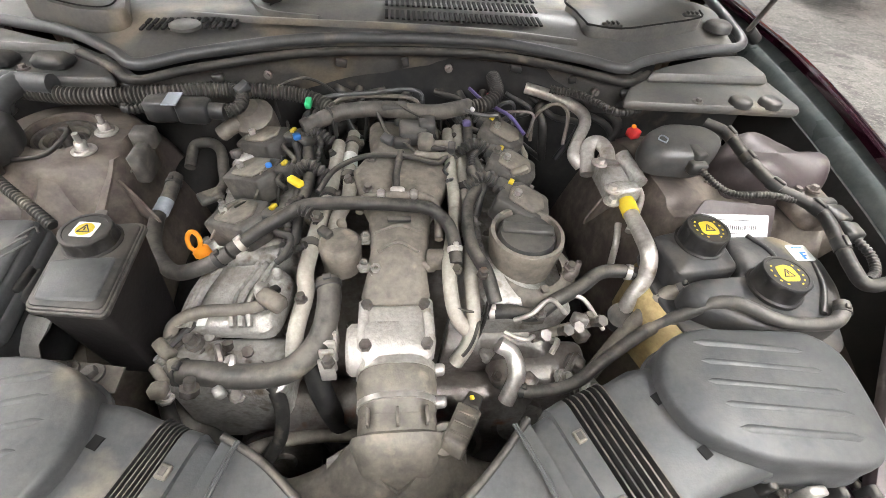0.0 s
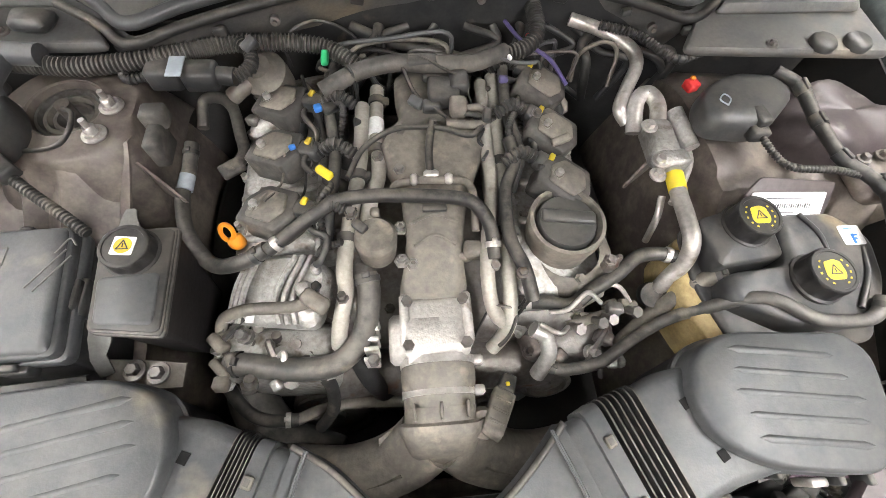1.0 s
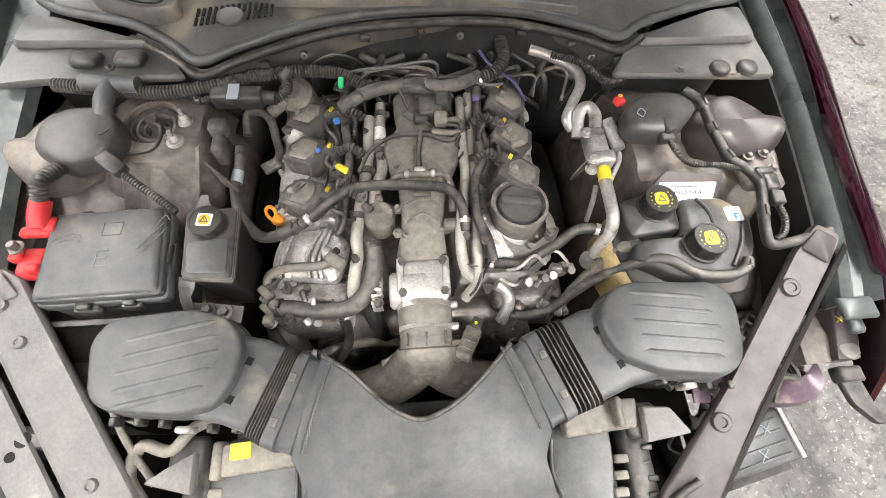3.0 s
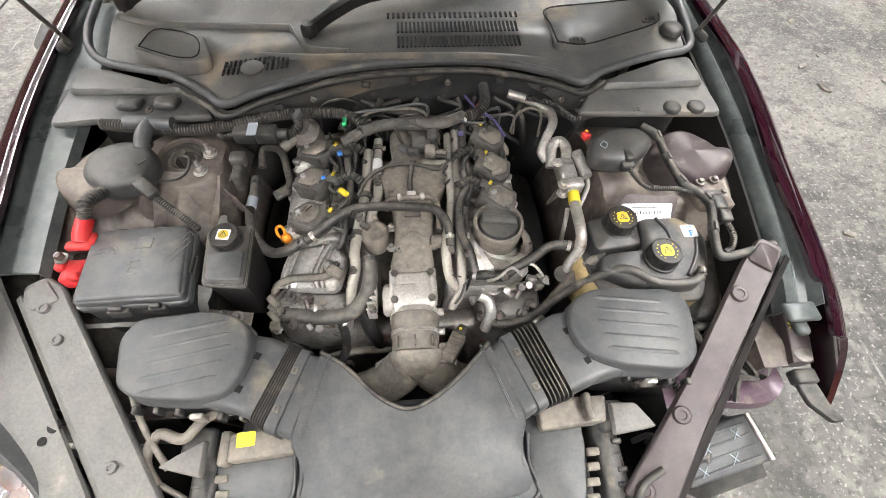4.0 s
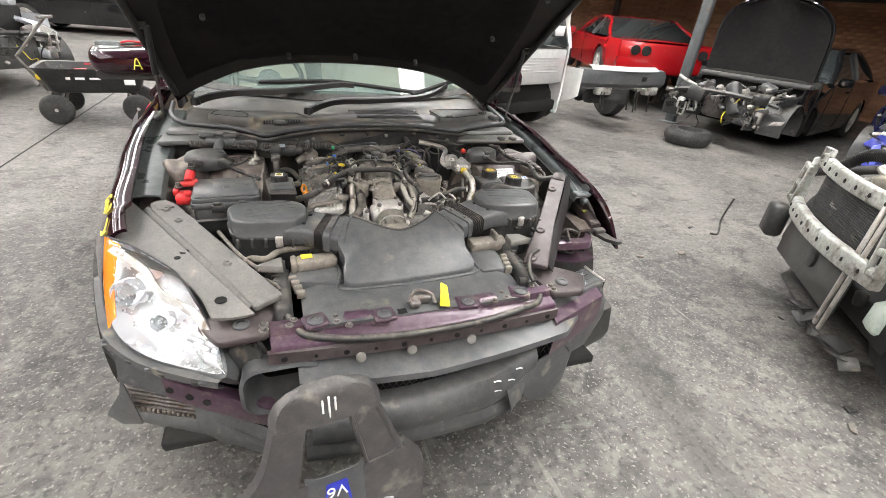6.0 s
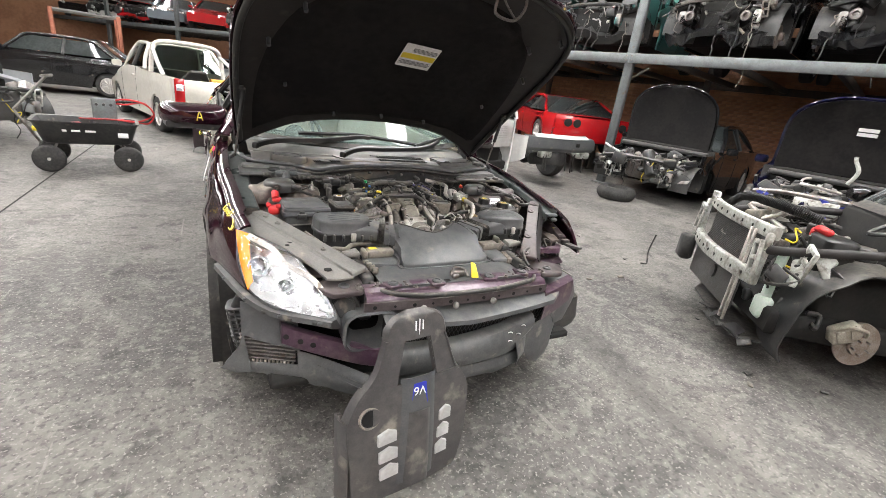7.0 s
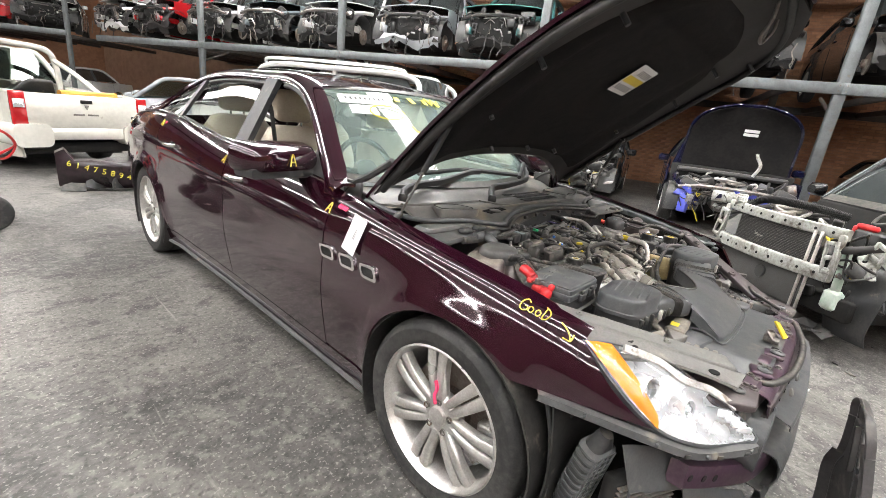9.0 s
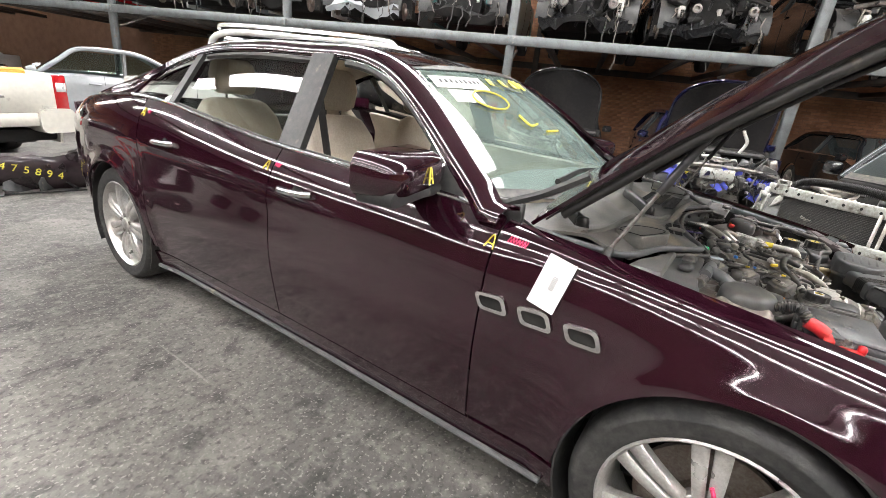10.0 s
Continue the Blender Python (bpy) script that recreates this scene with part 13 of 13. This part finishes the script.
for s0 in (0.6, 5.5, 10.4):
    r = thing("car_rack", "galvanised steel rack carrying cars, further back", "rack", "car racks", at=rack2_at(s0))
    for y in (0.0, 4.8):
        p = Shape()
        p.box(0, y, 2.9, 0.11, 0.11, 5.8, 0.01)
        part("post", p, GALV, r)
    for z in (2.38, 4.7):
        b = Shape()
        b.box(-0.06, 2.45, z, 0.06, 4.9, 0.16, 0.006)
        part("front_beam", b, GALV, r)
        for y in (0.7, 1.75, 3.15, 4.2):
            b = Shape()
            b.box(2.4, y, z - 0.03, 4.8, 0.10, 0.11, 0.008)
            part("joist", b, DARKSTEEL, r)
for s0, mat, kind, text, st, sd in ((1.6, P_WHITE, "hatch", "white car with a stripped nose", True, 3), (4.0, P_RED, "coupe", "bright red coupe", False, 1), (6.6, P_GREY, "saloon", "grey-blue saloon", False, 2), (8.8, P_RED, "hatch", "red hatchback with a stripped nose", True, 5), (11.0, P_WHITE, "hatch", "white car with a stripped nose", True, 9), (13.4, P_BLACK, "saloon", "black saloon", False, 4)):
    vehicle("stored_car", text + " stored on the rear rack", mat, rack2_at(s0, 0.3, UP, -90 + 38), 4.3, 1.74, 1.34, kind, (0.85, 3.4), wheels=(0, 1, 1, 1) if st else (1, 1, 1, 1), stripped=st, seed=80 + sd, group="cars on the rear rack", tail=False)
for s0, mat, kind, text in ((2.4, P_WHITE, "saloon", "white saloon"), (5.2, P_SILVER, "hatch", "silver hatchback"), (8.4, P_BLACK, "saloon", "black saloon")):
    vehicle("stored_car", text + " on the floor below the rear rack", mat, rack2_at(s0, -0.5, 0, -90), 4.3, 1.74, 1.42, kind, (0.85, 3.4), seed=95, group="cars below the rear rack", tail=False)

# front of another wreck at the hall's left, and a rusty stand behind
vehicle("wrecked_car", "silver and black wreck with its nose stripped", P_SILVER, facing(-3.35, 5.35, -0.75, 0.66), 4.4, 1.74, 1.42, "saloon", (0.85, 3.5), wheels=(0, 0, 1, 1), stripped=True, seed=61, group="wrecks", tail=False)
stand = thing("steel_stand", "rusty red and cream steel stand", "stand", at=pose(-4.6, 18.5, 0, 0, 0, 12))
RUST = material("rusty_red_steel", (0.22, 0.06, 0.035), 0.7, 0.1, (0.32, 0.14, 0.08), 8, 0.7, 0.3, 80)
for x in (-0.9, 0.9):
    for y in (-0.5, 0.5):
        s = Shape()
        s.box(x, y, 1.15, 0.12, 0.12, 2.3, 0.01)
        part("leg", s, RUST, stand)
for y in (-0.5, 0.5):
    for z in (1.2, 2.25):
        s = Shape()
        s.box(0, y, z, 1.9, 0.08, 0.08, 0.01)
        part("cross_rail", s, BEIGE, stand)
fork = thing("forklift", "dark forklift with a tall mast and yellow body", "forklift", at=pose(-8.2, 20.5, 0, 0, 0, 20))
for x in (-0.35, 0.35):
    s = Shape()
    s.box(x, 0, 1.6, 0.12, 0.16, 3.2, 0.01)
    part("mast_rail", s, DARKSTEEL, fork)
for z in (0.5, 1.7, 3.1):
    s = Shape()
    s.box(0, 0, z, 0.75, 0.08, 0.10, 0.01)
    part("mast_cross", s, DARKSTEEL, fork)
s = Shape()
s.prism(rounded(1.0, 1.7, 0.12, 4, 0, 1.1), 0.25, 1.0, 0.06)
part("body", s, YELLOW, fork)
for x in (-0.42, 0.42):
    for y in (0.35, 1.75):
        s = Shape()
        s.rod((x, y, 1.0), (x, y, 2.1), 0.03, 8)
        part("cage_post", s, DARKSTEEL, fork)
s = Shape()
s.box(0, 1.05, 2.12, 0.95, 1.5, 0.05, 0.01)
part("cage_roof", s, DARKSTEEL, fork)
for x in (-0.42, 0.42):
    for y in (0.3, 1.7):
        wheel_at(fork, x, y, 0.27, 0.18, DARKSTEEL, 4)

# ---- the garden cart with a starter pack ----
cart = thing("garden_cart", "black plastic tub cart on pneumatic wheels, full of tools", "cart", at=pose(-2.20, 4.42, 0, 0, 0, 8))
s = Shape()
rings = []
for z, w, d in ((0.30, 0.78, 0.42), (0.32, 0.82, 0.46), (0.52, 0.95, 0.56), (0.545, 1.0, 0.60), (0.555, 1.0, 0.60)):
    rings.append([(a, b, z) for a, b in rounded(w, d, 0.08, 4)])
inner = [[(a, b, z) for a, b in rounded(w, d, 0.07, 4)] for z, w, d in ((0.55, 0.93, 0.53), (0.36, 0.78, 0.42))]
s.loft(rings + inner)
tub = part("tub", s, BLACK, cart, "black moulded tub")
for k, (x, w_) in enumerate(((-0.20, 0.05), (-0.10, 0.10), (0.03, 0.12))):
    t = Shape()
    t.box(x, -0.263 + 0.0, 0.455, w_ * 0.8, 0.006, 0.022, 0.001, m=pose(0, -0.01, 0.0))
    part("lettering_bar", t, PAPER, tub)
t = Shape()
t.box(0.33, -0.262, 0.42, 0.10, 0.008, 0.055, 0.001)
part("label", t, PAPER, tub)
t = Shape()
t.box(-0.44, -0.20, 0.46, 0.06, 0.06, 0.05, 0.005)
part("yellow_tag", t, YELLOW, tub)
for x in (-0.36, 0.36):
    s = Shape()
    s.rod((x, -0.33, 0.15), (x, 0.33, 0.15), 0.012, 8)
    s.tube([(x, -0.18, 0.15), (x * 0.8, -0.15, 0.30), (x * 0.8, 0.15, 0.30), (x, 0.18, 0.15)], 0.012, 6)
    part("axle", s, STEEL, cart)
    for y in (-0.30, 0.30):
        s = Shape()
        m = Matrix.Translation((x, y, 0.15)) @ pose(0, 0, 0, -90 if y > 0 else 90, 0, 0)
        s.turned([(0.07, -0.035), (0.125, -0.04), (0.145, -0.025), (0.15, 0.0), (0.145, 0.025), (0.125, 0.04), (0.07, 0.035)], 26, m)
        w_ = part("wheel", s, TYRE, cart, "black pneumatic wheel")
        s = Shape()
        s.turned([(0.072, -0.03), (0.072, 0.03), (0.05, 0.02), (0.02, 0.022), (0.018, 0.05), (0, 0.05)], 20, m)
        part("rim", s, BLACK, w_)
        s = Shape()
        s.turned([(0.018, 0.045), (0.014, 0.058), (0, 0.058)], 12, m)
        part("hub_nut", s, PIPE, w_)
s = Shape()
s.rod((-0.45, 0, 0.28), (-0.62, 0, 0.62), 0.014, 8)
s.rod((-0.62, 0, 0.62), (-0.30, 0.05, 1.0), 0.014, 8)
s.rod((-0.33, -0.10, 1.0), (-0.27, 0.20, 1.0), 0.016, 8)
part("pull_handle", s, STEEL, cart)
st = thing("starter_pack", "grey metal jump starter with red cables, standing in a cart", "jump starter", at=pose(-2.05, 4.60, 0.37, 0, 0, 8))
s = Shape()
s.prism(rounded(0.24, 0.13, 0.02, 3), 0.0, 0.42, 0.012)
part("case", s, GALV, st)
for x in (-0.07, 0.0, 0.07):
    t = Shape()
    t.turned([(0.018, 0), (0.016, 0.012), (0, 0.012)], 14, Matrix.Translation((x, -0.066, 0.355)) @ pose(0, 0, 0, 90, 0, 0))
    part("dial", t, BLACK, st)
for k in range(3):
    s = Shape()
    s.tube([(0.05, 0.03 * k, 0.38), (0.20, -0.05, 0.43 - 0.03 * k), (0.40, -0.08 + 0.03 * k, 0.40), (0.50, -0.02, 0.28), (0.44, 0.03, 0.15 + 0.03 * k), (0.30, -0.06, 0.17), (0.1, -0.10, 0.19), (-0.25, -0.12, 0.19)], 0.011, 8)
    part("cable", s, RED if k != 1 else RUBBER, st, "red and black cable")
for p, sz, mat, nm, lb in (((-2.50, 4.32, 0.46), (0.20, 0.14, 0.14), PAPER, "rag", "crumpled white rag in the cart"), ((-2.30, 4.36, 0.46), (0.16, 0.12, 0.16), RED, "tool_box", "small red tool box in the cart"), ((-2.40, 4.50, 0.46), (0.14, 0.10, 0.13), BLUE, "spray_can", "blue and white can in the cart")):
    s = Shape()
    s.prism(rounded(sz[0], sz[1], 0.03, 3), 0, sz[2], 0.02)
    solid(nm, s, mat, lb, nm.replace("_", " "), at=pose(p[0], p[1], p[2] - 0.10, 6, -5, 20))

# torn bumper with its oval grille lying by the pick-up
bp = thing("loose_bumper", "torn maroon front bumper with a grille and yellow numbers", "bumper", at=pose(-0.42, 5.72, 0, 0, 0, -8))
s = Shape()
g = []
for x in np.linspace(-0.75, 0.75, 20):
    c = 0.16 * (1 - (x / 0.75) ** 2)
    zt = 0.36 + 0.20 * math.exp(-((x + 0.70) / 0.07) ** 2) + 0.03 * math.sin(11 * x) - 0.05 * (x < -0.3)
    g.append([(x, -c + 0.05, 0.02), (x, -c - 0.02, 0.10), (x, -c - 0.03, 0.26), (x, -c, zt), (x, -c + 0.10, zt + 0.01)])
s.sheet(g, 0.008)
part("shell", s, material("scuffed_dark_bumper", (0.014, 0.009, 0.011), 0.3, 0.1, (0.035, 0.02, 0.026), 3, 0.7, 0.2, 100, coat=0.5), bp)
s = Shape()
s.prism(round_poly([(-0.72, -0.18), (-0.1, -0.22), (0.75, -0.2), (0.7, -0.02), (-0.7, -0.02)], 0.05), 0.008, 0.02, 0.003)
part("lower_lip", s, BLACK, bp)
s = Shape()
s.tube([(0.42 + 0.24 * math.cos(a), -0.185 + 0.02 * math.cos(a) ** 2 * 3, 0.24 + 0.11 * math.sin(a)) for a in np.linspace(0, 2 * math.pi, 21)], 0.012, 8)
ring = part("grille_ring", s, CHROME, bp)
for k in range(7):
    t = Shape()
    t.box(0.24 + 0.06 * k, -0.17, 0.24, 0.012, 0.02, 0.17, 0.003)
    part("grille_bar", t, BLACK, bp)
s = Shape()
s.prism(rounded(0.46, 0.20, 0.09, 5), 0, 0.004, m=Matrix.Translation((0.42, -0.150, 0.24)) @ pose(0, 0, 0, 90, 0, 0))
part("grille_opening", s, GREYPL, bp)
for k, ch in enumerate("61475894"):
    x = -0.64 + 0.078 * k
    t = text_shape(ch, 0.092, Matrix.Translation((x, -0.040 - 0.16 * (1 - (x / 0.75) ** 2), 0.30 - 0.020 * k)) @ pose(0, 0, 0, 90, 8 + 5 * (k % 3), 12 * x))
    part("number", t, CHALK, bp)
for k in range(7):
    t = Shape()
    x = -0.62 + 0.2 * k
    t.prism(round_poly([(-0.12, -0.05), (0.10, -0.07), (0.13, 0.05), (-0.02, 0.07), (-0.10, 0.03)], 0.01), -0.003, 0.004, 0.001, Matrix.Translation((x, -0.20 + 0.05 * (k % 2), 0.05 + 0.02 * (k % 3))) @ pose(0, 0, 0, 40 + 20 * (k % 3), 15 * (k % 2), 30 * k))
    part("torn_lip", t, BLACK, bp)
s = Shape()
s.prism(round_poly([(-0.2, -0.12), (0.18, -0.10), (0.12, 0.06), (-0.10, 0.10)], 0.03), 0.002, 0.012, 0.003, pose(0.05, 5.18, 0, 0, 0, 10))
solid("paper_scrap", s, PAPER, "scrap of white paper on the floor", "paper")
# litter on the floor
r_ = random.Random(77)
for k in range(26):
    x, y = r_.uniform(1.3, 3.0), r_.uniform(-1.6, 2.2)
    s = Shape()
    w_ = r_.uniform(0.01, 0.045)
    s.prism(round_poly([(-w_, -w_ * 0.4), (w_ * 0.8, -w_ * 0.5), (w_, w_ * 0.3), (-w_ * 0.5, w_ * 0.5)], 0.005, 2), 0.0005, 0.004 + w_ * 0.2, 0.001, pose(x, y, 0, 0, 0, r_.uniform(0, 180)))
    solid("debris", s, r_.choice([BLACK, BLACK, PAPER, DUSTY, STEEL]), "small broken plastic scrap on the floor", "debris", "floor litter")
s = Shape()
s.tube([(3.05, 0.55, 0.30), (3.02, 0.56, 0.12), (2.96, 0.50, 0.02), (2.90, 0.52, 0.012)], 0.008, 6)
solid("loose_wire", s, RUBBER, "black wire hanging to the floor", "wire")


build_bricks()
